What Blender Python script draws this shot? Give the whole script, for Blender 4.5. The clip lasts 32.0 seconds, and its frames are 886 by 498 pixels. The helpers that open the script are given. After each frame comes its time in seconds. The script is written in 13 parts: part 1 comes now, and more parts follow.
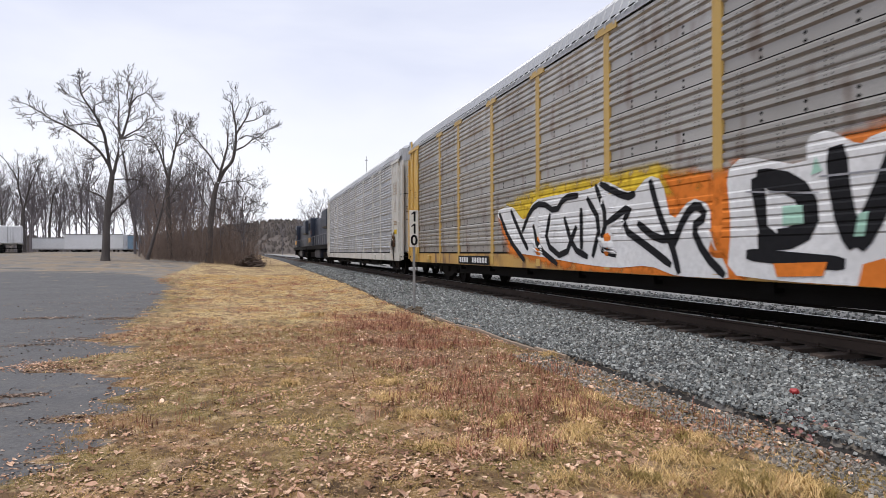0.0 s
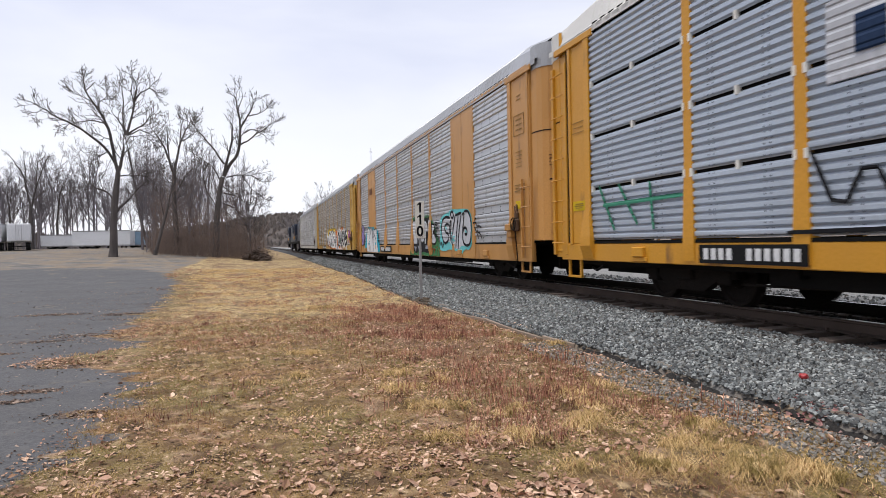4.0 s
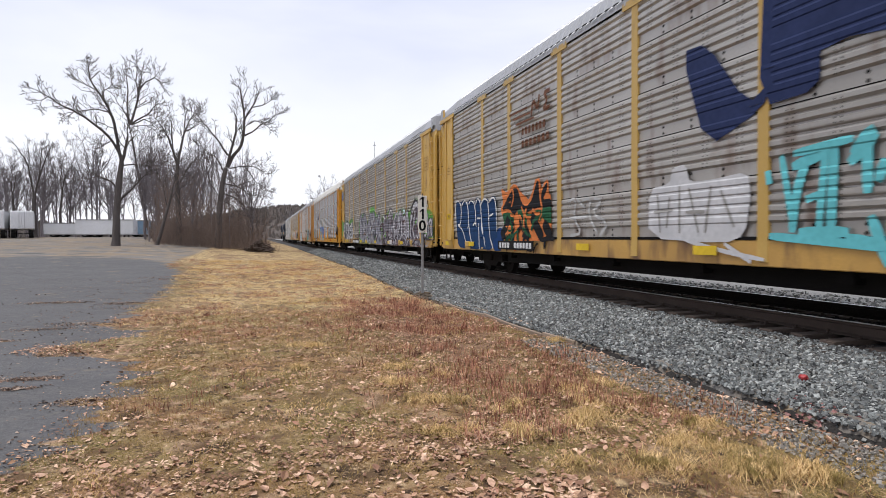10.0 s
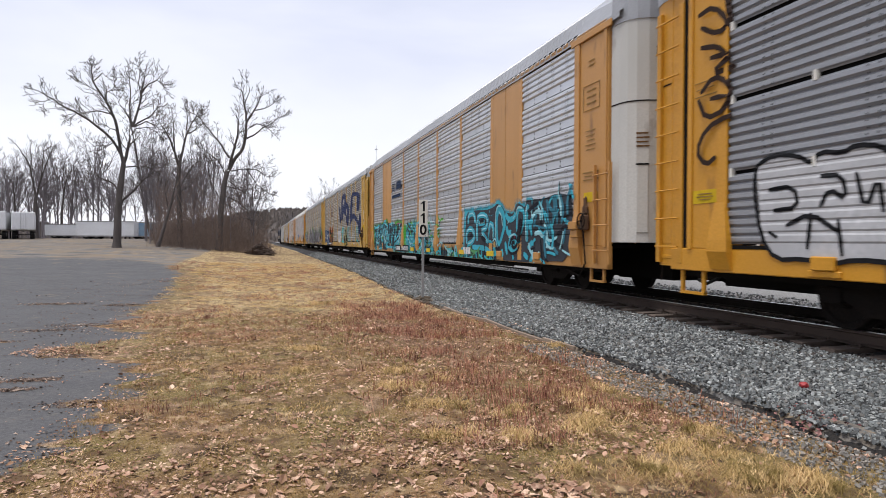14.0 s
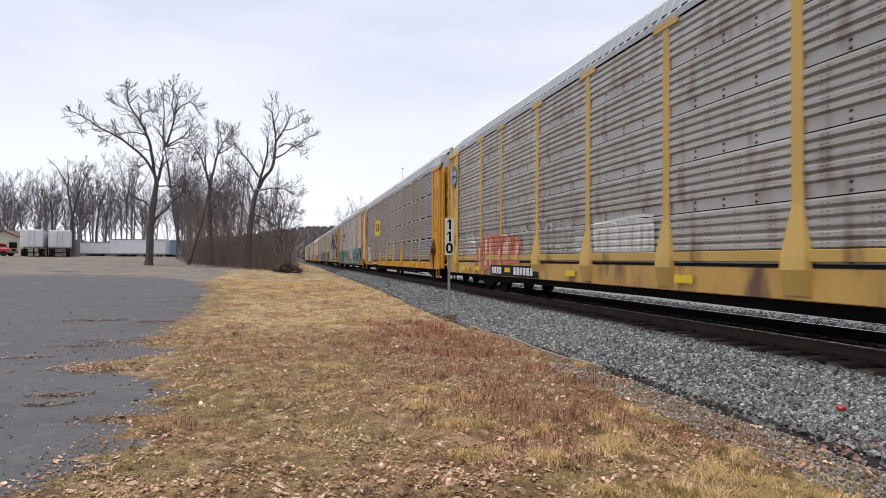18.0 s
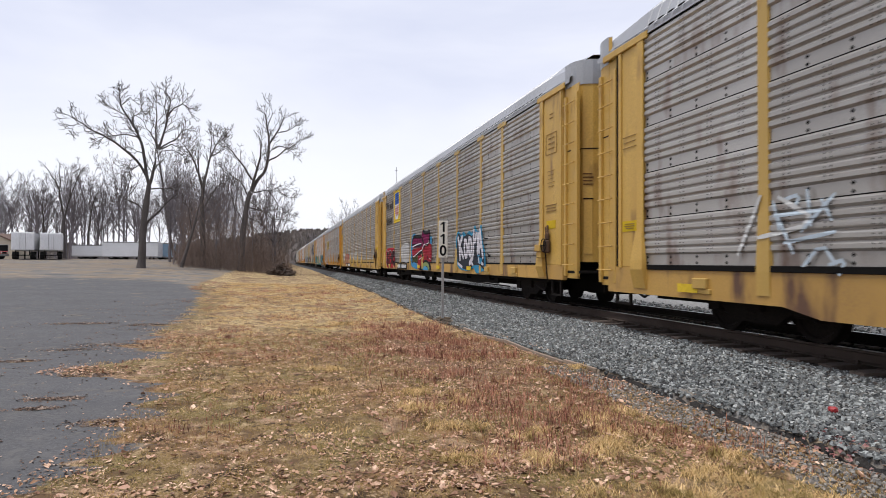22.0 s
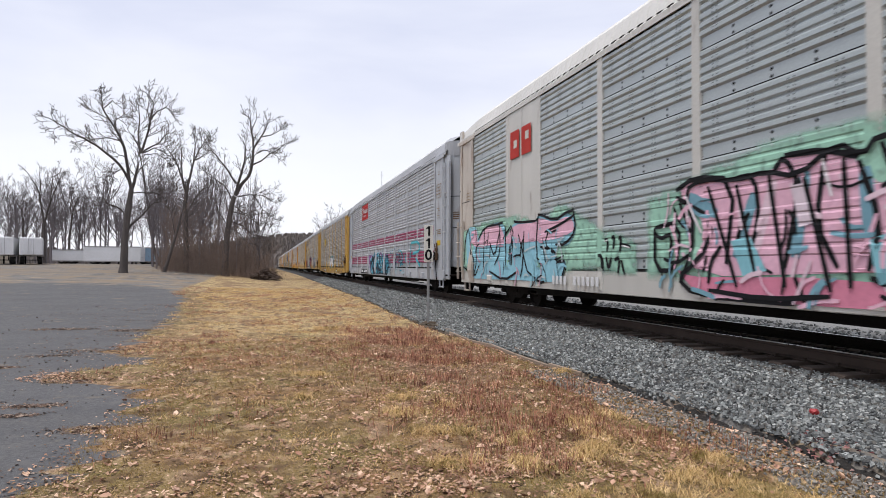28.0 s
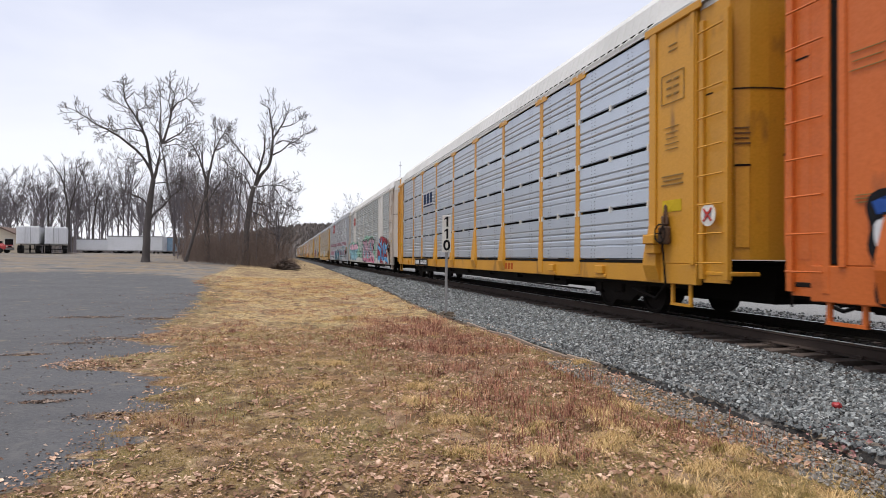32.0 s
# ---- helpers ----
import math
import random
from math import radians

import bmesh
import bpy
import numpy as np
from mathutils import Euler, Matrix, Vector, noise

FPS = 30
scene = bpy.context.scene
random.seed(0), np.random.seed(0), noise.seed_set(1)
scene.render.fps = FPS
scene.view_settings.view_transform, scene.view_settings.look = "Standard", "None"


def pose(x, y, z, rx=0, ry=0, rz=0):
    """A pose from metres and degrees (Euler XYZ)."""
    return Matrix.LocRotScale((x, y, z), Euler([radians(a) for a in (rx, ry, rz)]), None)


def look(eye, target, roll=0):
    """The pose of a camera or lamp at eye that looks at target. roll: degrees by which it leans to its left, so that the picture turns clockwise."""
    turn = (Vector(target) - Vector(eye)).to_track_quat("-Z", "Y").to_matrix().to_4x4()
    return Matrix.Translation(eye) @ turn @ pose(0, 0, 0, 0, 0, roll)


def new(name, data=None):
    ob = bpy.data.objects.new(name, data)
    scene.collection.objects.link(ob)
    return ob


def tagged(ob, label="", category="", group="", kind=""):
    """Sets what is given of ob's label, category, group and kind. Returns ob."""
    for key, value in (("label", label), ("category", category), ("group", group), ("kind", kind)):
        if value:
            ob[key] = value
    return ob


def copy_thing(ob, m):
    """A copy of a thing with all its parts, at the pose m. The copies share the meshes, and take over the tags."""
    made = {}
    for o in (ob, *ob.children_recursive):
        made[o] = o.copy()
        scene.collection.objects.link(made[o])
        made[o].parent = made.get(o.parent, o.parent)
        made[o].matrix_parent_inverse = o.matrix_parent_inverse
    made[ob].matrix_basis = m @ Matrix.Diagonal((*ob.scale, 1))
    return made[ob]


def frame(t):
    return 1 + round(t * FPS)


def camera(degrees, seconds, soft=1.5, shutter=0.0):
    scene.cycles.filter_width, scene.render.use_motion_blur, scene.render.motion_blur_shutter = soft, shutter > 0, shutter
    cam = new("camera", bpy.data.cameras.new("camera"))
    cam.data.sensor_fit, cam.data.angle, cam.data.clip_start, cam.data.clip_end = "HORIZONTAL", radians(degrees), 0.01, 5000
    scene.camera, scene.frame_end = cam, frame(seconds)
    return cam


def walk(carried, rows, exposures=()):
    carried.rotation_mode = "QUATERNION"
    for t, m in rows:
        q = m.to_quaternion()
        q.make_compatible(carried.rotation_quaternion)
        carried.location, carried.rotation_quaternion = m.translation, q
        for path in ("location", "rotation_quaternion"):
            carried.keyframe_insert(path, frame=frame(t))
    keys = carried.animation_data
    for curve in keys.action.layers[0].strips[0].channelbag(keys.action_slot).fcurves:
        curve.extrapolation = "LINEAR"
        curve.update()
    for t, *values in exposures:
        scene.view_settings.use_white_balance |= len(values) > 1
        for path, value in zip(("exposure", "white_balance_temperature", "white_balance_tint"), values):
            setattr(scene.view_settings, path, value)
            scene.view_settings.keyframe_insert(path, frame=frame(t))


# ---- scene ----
EYE = (0.0, 0.0, 1.6)
RAIL = 0.55          # height of the rail head
FLOOR = 0.70         # datum of the cars, a little above the rail head
TX = 7.70            # middle of the track
SPEED = 11.08        # the train, metres a second
CAR = 28.6           # from coupling to coupling


def aim(yaw, pitch, roll):
    a, b = radians(yaw), radians(pitch)
    way = Vector((math.sin(a) * math.cos(b), math.cos(a) * math.cos(b), math.sin(b)))
    return look(EYE, Vector(EYE) + way, roll)


cam = camera(69.03, 32.0, soft=0.55, shutter=0.14)
walk(cam, [
    (0.0, aim(16.57, 0.24, -0.25)),
    (0.5, aim(16.50, 0.09, -0.49)),
    (1.0, aim(16.41, 0.01, -0.79)),
    (1.5, aim(16.38, -0.10, -1.08)),
    (2.0, aim(16.28, -0.10, -1.26)),
    (2.5, aim(16.46, -0.27, -1.25)),
    (3.0, aim(16.41, -0.40, -1.24)),
    (3.5, aim(16.21, -0.50, -1.24)),
    (5.5, aim(15.71, -0.89, -1.02)),
    (6.0, aim(15.72, -1.02, -0.95)),
    (6.5, aim(15.77, -1.11, -0.86)),
    (7.0, aim(15.69, -1.15, -0.80)),
    (7.5, aim(15.68, -1.22, -0.68)),
    (8.0, aim(15.72, -1.25, -0.52)),
    (8.5, aim(15.73, -1.23, -0.45)),
    (9.0, aim(15.77, -1.10, -0.35)),
    (9.5, aim(15.80, -1.08, -0.33)),
    (10.0, aim(15.83, -1.05, -0.21)),
    (10.5, aim(15.87, -1.01, -0.15)),
    (11.0, aim(15.87, -0.95, -0.12)),
    (11.5, aim(15.87, -0.94, 0.02)),
    (12.0, aim(15.88, -0.87, 0.03)),
    (12.5, aim(15.92, -0.78, 0.07)),
    (13.0, aim(15.88, -0.65, 0.14)),
    (13.5, aim(15.85, -0.66, 0.20)),
    (14.0, aim(15.77, -0.66, 0.26)),
    (14.5, aim(15.65, -0.71, 0.31)),
    (16.5, aim(15.04, 0.91, 0.30)),
    (17.0, aim(14.44, 1.01, 0.37)),
    (17.5, aim(13.71, 0.78, 0.43)),
    (18.0, aim(13.44, 0.95, 0.36)),
    (18.5, aim(13.85, 0.93, 0.43)),
    (19.0, aim(14.36, 1.26, 0.43)),
    (19.5, aim(14.27, 1.43, 0.24)),
    (20.0, aim(14.28, 1.44, 0.36)),
    (20.5, aim(14.32, 1.47, 0.33)),
    (21.0, aim(14.34, 1.48, 0.33)),
    (21.5, aim(14.22, 1.34, 0.31)),
    (22.0, aim(14.00, 1.17, 0.29)),
    (22.5, aim(13.94, 1.09, 0.40)),
    (23.0, aim(14.05, 1.00, 0.38)),
    (23.5, aim(14.16, 0.92, 0.43)),
    (24.0, aim(14.27, 0.78, 0.40)),
    (24.5, aim(14.27, 0.64, 0.34)),
    (25.0, aim(14.18, 0.63, 0.29)),
    (25.5, aim(14.19, 1.02, 0.30)),
    (27.5, aim(14.49, 1.50, 0.11)),
    (28.0, aim(15.29, 1.56, 0.21)),
    (28.5, aim(15.58, 1.47, 0.14)),
    (29.0, aim(15.65, 1.51, 0.14)),
    (29.5, aim(15.52, 1.46, 0.18)),
    (30.0, aim(15.22, 1.27, 0.19)),
    (30.5, aim(14.40, 1.21, 0.26)),
    (31.0, aim(13.85, 0.76, 0.43)),
    (31.5, aim(13.43, 0.78, 0.37)),
    (32.0, aim(13.68, 0.70, 0.41)),
], exposures=((0, 0.25), (6, 0.25), (9, 0.28), (10.2, 0.30), (11.0, 0.36), (11.8, 0.30), (13, 0.28), (15, 0.25), (17, 0.23), (32, 0.24)))

# ---- world and light: a bright overcast winter day ----
world = bpy.data.worlds.new("overcast_sky")
scene.world = world
world.use_nodes = True
SUN_EL, SUN_AZ = radians(72), radians(246)


def overcast():
    nt = world.node_tree
    nt.nodes.clear()
    out = nt.nodes.new("ShaderNodeOutputWorld")
    bg = nt.nodes.new("ShaderNodeBackground")
    sky = nt.nodes.new("ShaderNodeTexSky")
    sky.sky_type, sky.sun_disc = "NISHITA", False
    sky.sun_elevation, sky.sun_rotation = SUN_EL, SUN_AZ
    dim = nt.nodes.new("ShaderNodeVectorMath")
    dim.operation = "SCALE"
    dim.inputs["Scale"].default_value = 0.10
    nt.links.new(sky.outputs[0], dim.inputs[0])
    co = nt.nodes.new("ShaderNodeTexCoord")
    mp = nt.nodes.new("ShaderNodeMapping")
    mp.inputs["Scale"].default_value = (1.0, 1.0, 3.4)
    n1 = nt.nodes.new("ShaderNodeTexNoise")
    n1.inputs["Scale"].default_value, n1.inputs["Detail"].default_value = 1.6, 5
    n1.inputs["Distortion"].default_value = 0.3
    ramp = nt.nodes.new("ShaderNodeValToRGB")
    ramp.color_ramp.elements[0].position, ramp.color_ramp.elements[0].color = 0.34, (0.585, 0.625, 0.79, 1)
    ramp.color_ramp.elements[1].position, ramp.color_ramp.elements[1].color = 0.66, (0.785, 0.805, 0.915, 1)
    sep = nt.nodes.new("ShaderNodeSeparateXYZ")
    low = nt.nodes.new("ShaderNodeMapRange")
    low.interpolation_type = "SMOOTHSTEP"
    low.inputs["From Min"].default_value, low.inputs["From Max"].default_value = 0.02, 0.34
    low.inputs["To Min"].default_value, low.inputs["To Max"].default_value = 0.8, 0.0
    glow = nt.nodes.new("ShaderNodeMix")
    glow.data_type = "RGBA"
    glow.inputs["B"].default_value = (0.93, 0.94, 1.0, 1)
    cover = nt.nodes.new("ShaderNodeMix")
    cover.data_type = "RGBA"
    cover.inputs["Factor"].default_value = 0.93
    nt.links.new(co.outputs["Generated"], mp.inputs["Vector"])
    nt.links.new(mp.outputs[0], n1.inputs["Vector"])
    nt.links.new(n1.outputs[0], ramp.inputs[0])
    nt.links.new(co.outputs["Generated"], sep.inputs[0])
    nt.links.new(sep.outputs["Z"], low.inputs["Value"])
    nt.links.new(low.outputs[0], glow.inputs["Factor"])
    nt.links.new(ramp.outputs[0], glow.inputs["A"])
    nt.links.new(dim.outputs[0], cover.inputs["A"])
    nt.links.new(glow.outputs["Result"], cover.inputs["B"])
    nt.links.new(cover.outputs["Result"], bg.inputs["Color"])
    bg.inputs["Strength"].default_value = 1.0
    nt.links.new(bg.outputs[0], out.inputs[0])


overcast()
sun_data = bpy.data.lights.new("sun", "SUN")
sun_data.energy, sun_data.angle, sun_data.color = 2.7, radians(24), (1.0, 0.975, 0.945)
sun = new("sun", sun_data)
sun.matrix_world = look((-9, -4, 30), (0, 0, 0))

# ---- materials ----
MATS = {}


def mat_nodes(name):
    m = bpy.data.materials.new(name)
    m.use_nodes = True
    nt = m.node_tree
    return m, nt, nt.nodes["Principled BSDF"]


def nd(nt, kind, **kw):
    n = nt.nodes.new("ShaderNode" + kind)
    for k, v in kw.items():
        if k in n.inputs:
            n.inputs[k].default_value = v
    return n


def rgba(c):
    return (*c, 1)


def mix(nt, fac, a, b, how="MIX"):
    n = nt.nodes.new("ShaderNodeMix")
    n.data_type, n.blend_type = "RGBA", how
    for key, v in (("Factor", fac), ("A", a), ("B", b)):
        if isinstance(v, (int, float)):
            n.inputs[key].default_value = v
        elif isinstance(v, tuple):
            n.inputs[key].default_value = rgba(v)
        else:
            nt.links.new(v, n.inputs[key])
    return n.outputs["Result"]


def ramp(nt, v, a, b):
    n = nt.nodes.new("ShaderNodeMapRange")
    n.inputs["From Min"].default_value, n.inputs["From Max"].default_value = a, b
    nt.links.new(v, n.inputs["Value"])
    return n.outputs[0]


def grain(nt, scale, detail=4, stretch=(1, 1, 1), coords="Object"):
    co = nt.nodes.new("ShaderNodeTexCoord")
    mp = nt.nodes.new("ShaderNodeMapping")
    mp.inputs["Scale"].default_value = stretch
    n = nd(nt, "TexNoise", Scale=scale, Detail=detail)
    nt.links.new(co.outputs[coords], mp.inputs[0])
    nt.links.new(mp.outputs[0], n.inputs["Vector"])
    return n.outputs[0]


def bump(nt, bsdf, h, strength=0.3, dist=0.01):
    n = nd(nt, "Bump", Strength=strength, Distance=dist)
    nt.links.new(h, n.inputs["Height"])
    nt.links.new(n.outputs[0], bsdf.inputs["Normal"])


def surface(name, base, dark, rough=0.6, metal=0.0, big=0.8, fine=25, stretch=(1, 1, 1), amount=0.6, bumps=0.15, vary=0.0, dist=0.004, rust=None, rust_at=(0.62, 0.72), spec=0.5):
    """A worn surface: broad stains of a second colour, fine grain, optional rust patches."""
    if name in MATS:
        return MATS[name]
    m, nt, b = mat_nodes(name)
    b.inputs["Specular IOR Level"].default_value = spec
    g1 = grain(nt, big, 5, stretch)
    g2 = grain(nt, fine, 3)
    col = mix(nt, ramp(nt, g1, 0.5 - 0.25 / max(amount, .05) * .6, 0.75), base, dark)
    col = mix(nt, ramp(nt, g2, 0.35, 0.75), col, tuple(c * 0.72 for c in base))
    if rust:
        g3 = grain(nt, 2.3, 8, (1, 1, 0.35))
        col = mix(nt, ramp(nt, g3, *rust_at), col, rust)
    if vary:
        info = nt.nodes.new("ShaderNodeObjectInfo")
        r = ramp(nt, info.outputs["Random"], 0, 1)
        hsv = nd(nt, "HueSaturation")
        mr = nt.nodes.new("ShaderNodeMapRange")
        mr.inputs["To Min"].default_value, mr.inputs["To Max"].default_value = 1 - vary, 1 + vary
        nt.links.new(r, mr.inputs["Value"])
        nt.links.new(mr.outputs[0], hsv.inputs["Value"])
        nt.links.new(col, hsv.inputs["Color"])
        col = hsv.outputs[0]
    nt.links.new(col, b.inputs["Base Color"])
    b.inputs["Metallic"].default_value = metal
    mr = nt.nodes.new("ShaderNodeMapRange")
    mr.inputs["To Min"].default_value, mr.inputs["To Max"].default_value = max(rough - .12, .05), min(rough + .15, 1)
    nt.links.new(g1, mr.inputs["Value"])
    nt.links.new(mr.outputs[0], b.inputs["Roughness"])
    if bumps:
        bump(nt, b, g2, bumps, dist)
    MATS[name] = m
    return m


def paint(name, c, grime=0.45, rough=0.40):
    """Railcar paint: faded, streaked downwards with grime, rust at places."""
    return surface(name, c, tuple(v * grime + 0.02 for v in c), rough, 0, 0.9, 30, (1, 1, 0.22), 0.5, 0.06, 0.05,
                   rust=(0.11, 0.05, 0.024), rust_at=(0.60, 0.76), spec=0.28)


YELLOW = paint("faded_yellow_paint", (0.58, 0.37, 0.095))
SILL_Y = surface("rust_stained_yellow_paint", (0.54, 0.315, 0.07), (0.27, 0.15, 0.05), 0.5, 0, 1.3, 30, (1, 0.6, 0.5), 0.8, 0.1, 0.05, rust=(0.10, 0.048, 0.026), rust_at=(0.52, 0.68))
END_Y = surface("rust_streaked_yellow_paint", (0.60, 0.375, 0.085), (0.39, 0.225, 0.06), 0.45, 0, 1.1, 30, (1, 1, 0.14), 0.7, 0.06, 0.05, rust=(0.13, 0.06, 0.028), rust_at=(0.57, 0.75), spec=0.28)
END_W = surface("rust_streaked_off_white_paint", (0.55, 0.50, 0.44), (0.33, 0.24, 0.17), 0.5, 0, 1.1, 30, (1, 1, 0.14), 0.8, 0.06, 0.05, rust=(0.19, 0.10, 0.055), rust_at=(0.53, 0.72))
YELLOW_NEW = paint("fresh_yellow_paint", (0.62, 0.288, 0.019), 0.7)
ORANGE = paint("tan_orange_paint", (0.55, 0.27, 0.07), 0.6)
WHITE_P = paint("off_white_paint", (0.62, 0.60, 0.55), 0.6)
GREY_P = paint("light_grey_paint", (0.46, 0.48, 0.51), 0.75)
RED_ORANGE = paint("bright_orange_paint", (0.62, 0.14, 0.02), 0.75)
DARK_BLUE = paint("dark_blue_paint", (0.02, 0.028, 0.05), 0.6)
GALV_BROWN = surface("weathered_brown_grey_steel", (0.41, 0.39, 0.36), (0.20, 0.172, 0.142), 0.34, 0.4, 0.55, 35, (0.5, 0.5, 0.5), 0.8, 0.06, 0.16, rust=(0.115, 0.06, 0.036), rust_at=(0.53, 0.76))
GALV_LIGHT = surface("galvanised_light_steel", (0.58, 0.595, 0.62), (0.40, 0.41, 0.43), 0.32, 0.45, 0.8, 35, (0.5, 0.5, 0.2), 0.6, 0.06, 0.10)
GALV_BLUE = surface("galvanised_blue_grey_steel", (0.48, 0.53, 0.60), (0.33, 0.37, 0.425), 0.32, 0.45, 0.8, 35, (0.5, 0.5, 0.2), 0.5, 0.06, 0.10)
GALV_DARK = surface("dull_dark_grey_steel", (0.33, 0.335, 0.35), (0.22, 0.22, 0.23), 0.33, 0.45, 0.8, 35, (0.5, 0.5, 0.2), 0.6, 0.06, 0.10)
GALV_GREEN = surface("painted_grey_green_steel", (0.46, 0.505, 0.505), (0.35, 0.375, 0.375), 0.36, 0.35, 0.8, 35, (0.5, 0.5, 0.2), 0.6, 0.06, 0.08)
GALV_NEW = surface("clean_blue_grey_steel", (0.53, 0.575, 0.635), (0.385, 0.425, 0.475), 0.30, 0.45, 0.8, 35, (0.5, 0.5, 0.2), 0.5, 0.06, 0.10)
ROOF_GREY = surface("galvanised_roof_sheet", (0.40, 0.405, 0.415), (0.28, 0.28, 0.285), 0.42, 0.3, 0.6, 30, (1, 1, 1), 0.6, 0.08)
ROOF_WHITE = surface("white_roof_sheet", (0.66, 0.64, 0.60), (0.48, 0.47, 0.44), 0.55, 0.0, 0.6, 30, (1, 1, 1), 0.6, 0.08)
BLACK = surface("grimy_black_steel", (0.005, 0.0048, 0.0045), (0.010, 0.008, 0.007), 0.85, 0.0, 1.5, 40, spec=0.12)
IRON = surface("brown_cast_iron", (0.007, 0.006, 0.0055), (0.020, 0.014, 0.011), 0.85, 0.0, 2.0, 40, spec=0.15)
RUSTY = surface("rusty_brown_casting", (0.13, 0.075, 0.045), (0.05, 0.032, 0.024), 0.85, 0.0, 5.0, 40, spec=0.2)
RUBBER = surface("black_rubber", (0.01, 0.01, 0.01), (0.02, 0.019, 0.018), 0.7, 0, 2.0, 40, spec=0.25)
RAILSTEEL = surface("rusty_rail_steel", (0.075, 0.055, 0.045), (0.042, 0.031, 0.026), 0.9, 0.0, 1.5, 40, spec=0.2)
RAILHEAD = surface("polished_rail_head", (0.55, 0.55, 0.56), (0.40, 0.39, 0.38), 0.28, 0.95, 1.0, 20)
TIEWOOD = surface("creosoted_wood", (0.125, 0.092, 0.072), (0.045, 0.034, 0.028), 0.95, 0, 1.5, 30, (0.15, 1, 1), 0.7, 0.5, 0.25, 0.01)
SIGNWHITE = surface("white_sign_enamel", (0.78, 0.76, 0.70), (0.62, 0.58, 0.50), 0.5, 0, 3.0, 40, (1, 1, 0.4), 0.4)
INK = surface("black_lettering_paint", (0.006, 0.006, 0.0065), (0.012, 0.012, 0.012), 0.7, 0, 2, 30, spec=0.15)
POSTSTEEL = surface("grey_steel_post", (0.36, 0.36, 0.36), (0.22, 0.21, 0.20), 0.55, 0.4, 2, 30)
TRAILER_W = surface("white_trailer_sheet", (0.72, 0.73, 0.75), (0.60, 0.60, 0.60), 0.45, 0, 0.5, 10)
BARK = surface("grey_brown_bark", (0.105, 0.090, 0.083), (0.045, 0.037, 0.035), 0.95, 0, 3.0, 40, (1, 1, 0.2), 0.7, 0.8, 0.12, 0.03)
# paler grey-violet than BARK: distance haze is put into the colour
BARK_FAR = surface("hazed_twig_bark", (0.185, 0.165, 0.175), (0.115, 0.10, 0.105), 0.95, 0, 1.0, 20, (1, 1, 0.3), 0.6, 0.3, 0.2)
BRUSHTWIG = surface("brown_brush_twigs", (0.185, 0.132, 0.105), (0.095, 0.066, 0.052), 0.95, 0, 1.0, 20, (1, 1, 0.3), 0.6, 0.0, 0.2)

# ---- mesh helpers ----


def mesh_of(bm, name, material, smooth=False):
    me = bpy.data.meshes.new(name)
    bm.to_mesh(me)
    bm.free()
    if isinstance(material, (list, tuple)):
        for m in material:
            me.materials.append(m)
    else:
        me.materials.append(material)
    if smooth:
        me.shade_smooth()
    return me


def part(name, bm, material, parent, label="", at=None, smooth=False):
    """One mesh object under a thing or a part; bm may be a ready mesh."""
    me = bm if isinstance(bm, bpy.types.Mesh) else mesh_of(bm, name, material, smooth)
    ob = new(name, me)
    ob.parent = parent
    if at is not None:
        ob.matrix_basis = at if isinstance(at, Matrix) else Matrix.Translation(at)
    return tagged(ob, label)


def thing(name, m, label, category, group="", kind=""):
    ob = new(name)
    ob.empty_display_size = 0.2
    ob.matrix_basis = m if isinstance(m, Matrix) else Matrix.Translation(m)
    return tagged(ob, label, category, group, kind)


def box(bm, x0, x1, y0, y1, z0, z1, bev=0.0):
    vs = bmesh.ops.create_cube(bm, size=1, matrix=Matrix.LocRotScale(((x0 + x1) / 2, (y0 + y1) / 2, (z0 + z1) / 2), None, (x1 - x0, y1 - y0, z1 - z0)))["verts"]
    if bev:
        es = list({e for v in vs for e in v.link_edges})
        bmesh.ops.bevel(bm, geom=es, offset=bev, segments=1, affect="EDGES", clamp_overlap=True)
    return bm


def boxes(*rows, bev=0.0):
    bm = bmesh.new()
    for r in rows:
        box(bm, *r, bev=bev)
    return bm


def tube(bm, a, b, r0, r1=None, n=8, caps=True):
    r1 = r0 if r1 is None else r1
    a, b = Vector(a), Vector(b)
    q = (b - a).to_track_quat("Z", "Y")
    rings = []
    for p, r in ((a, r0), (b, r1)):
        rings.append([bm.verts.new(p + q @ Vector((r * math.cos(2 * math.pi * i / n), r * math.sin(2 * math.pi * i / n), 0))) for i in range(n)])
    for i in range(n):
        bm.faces.new((rings[0][i], rings[0][(i + 1) % n], rings[1][(i + 1) % n], rings[1][i]))
    if caps:
        bm.faces.new(rings[0][::-1])
        bm.faces.new(rings[1])
    return bm


def tubes(rows, r, n=8):
    bm = bmesh.new()
    for a, b in rows:
        tube(bm, a, b, r, r, n)
    return bm


def loft(bm, rings, closed=True, caps=True):
    """Faces between rings of points of equal length."""
    vs = [[bm.verts.new(p) for p in ring] for ring in rings]
    n = len(rings[0])
    for a, b in zip(vs, vs[1:]):
        for i in range(n if closed else n - 1):
            j = (i + 1) % n
            bm.faces.new((a[i], a[j], b[j], b[i]))
    if caps and closed:
        bm.faces.new(vs[0][::-1])
        bm.faces.new(vs[-1])
    return bm


# ---- ground ----
EDGE_Y = (0, 4.3, 5.4, 8.3, 9.5, 10.1, 10.9, 11.3, 12.6, 14.8, 22, 31, 42, 60)
EDGE_X = (-3.2, -2.5, -1.7, -1.55, -2.1, -3.3, -3.1, -2.2, -2.7, -2.9, -3.0, -3.7, -6.0, -14)

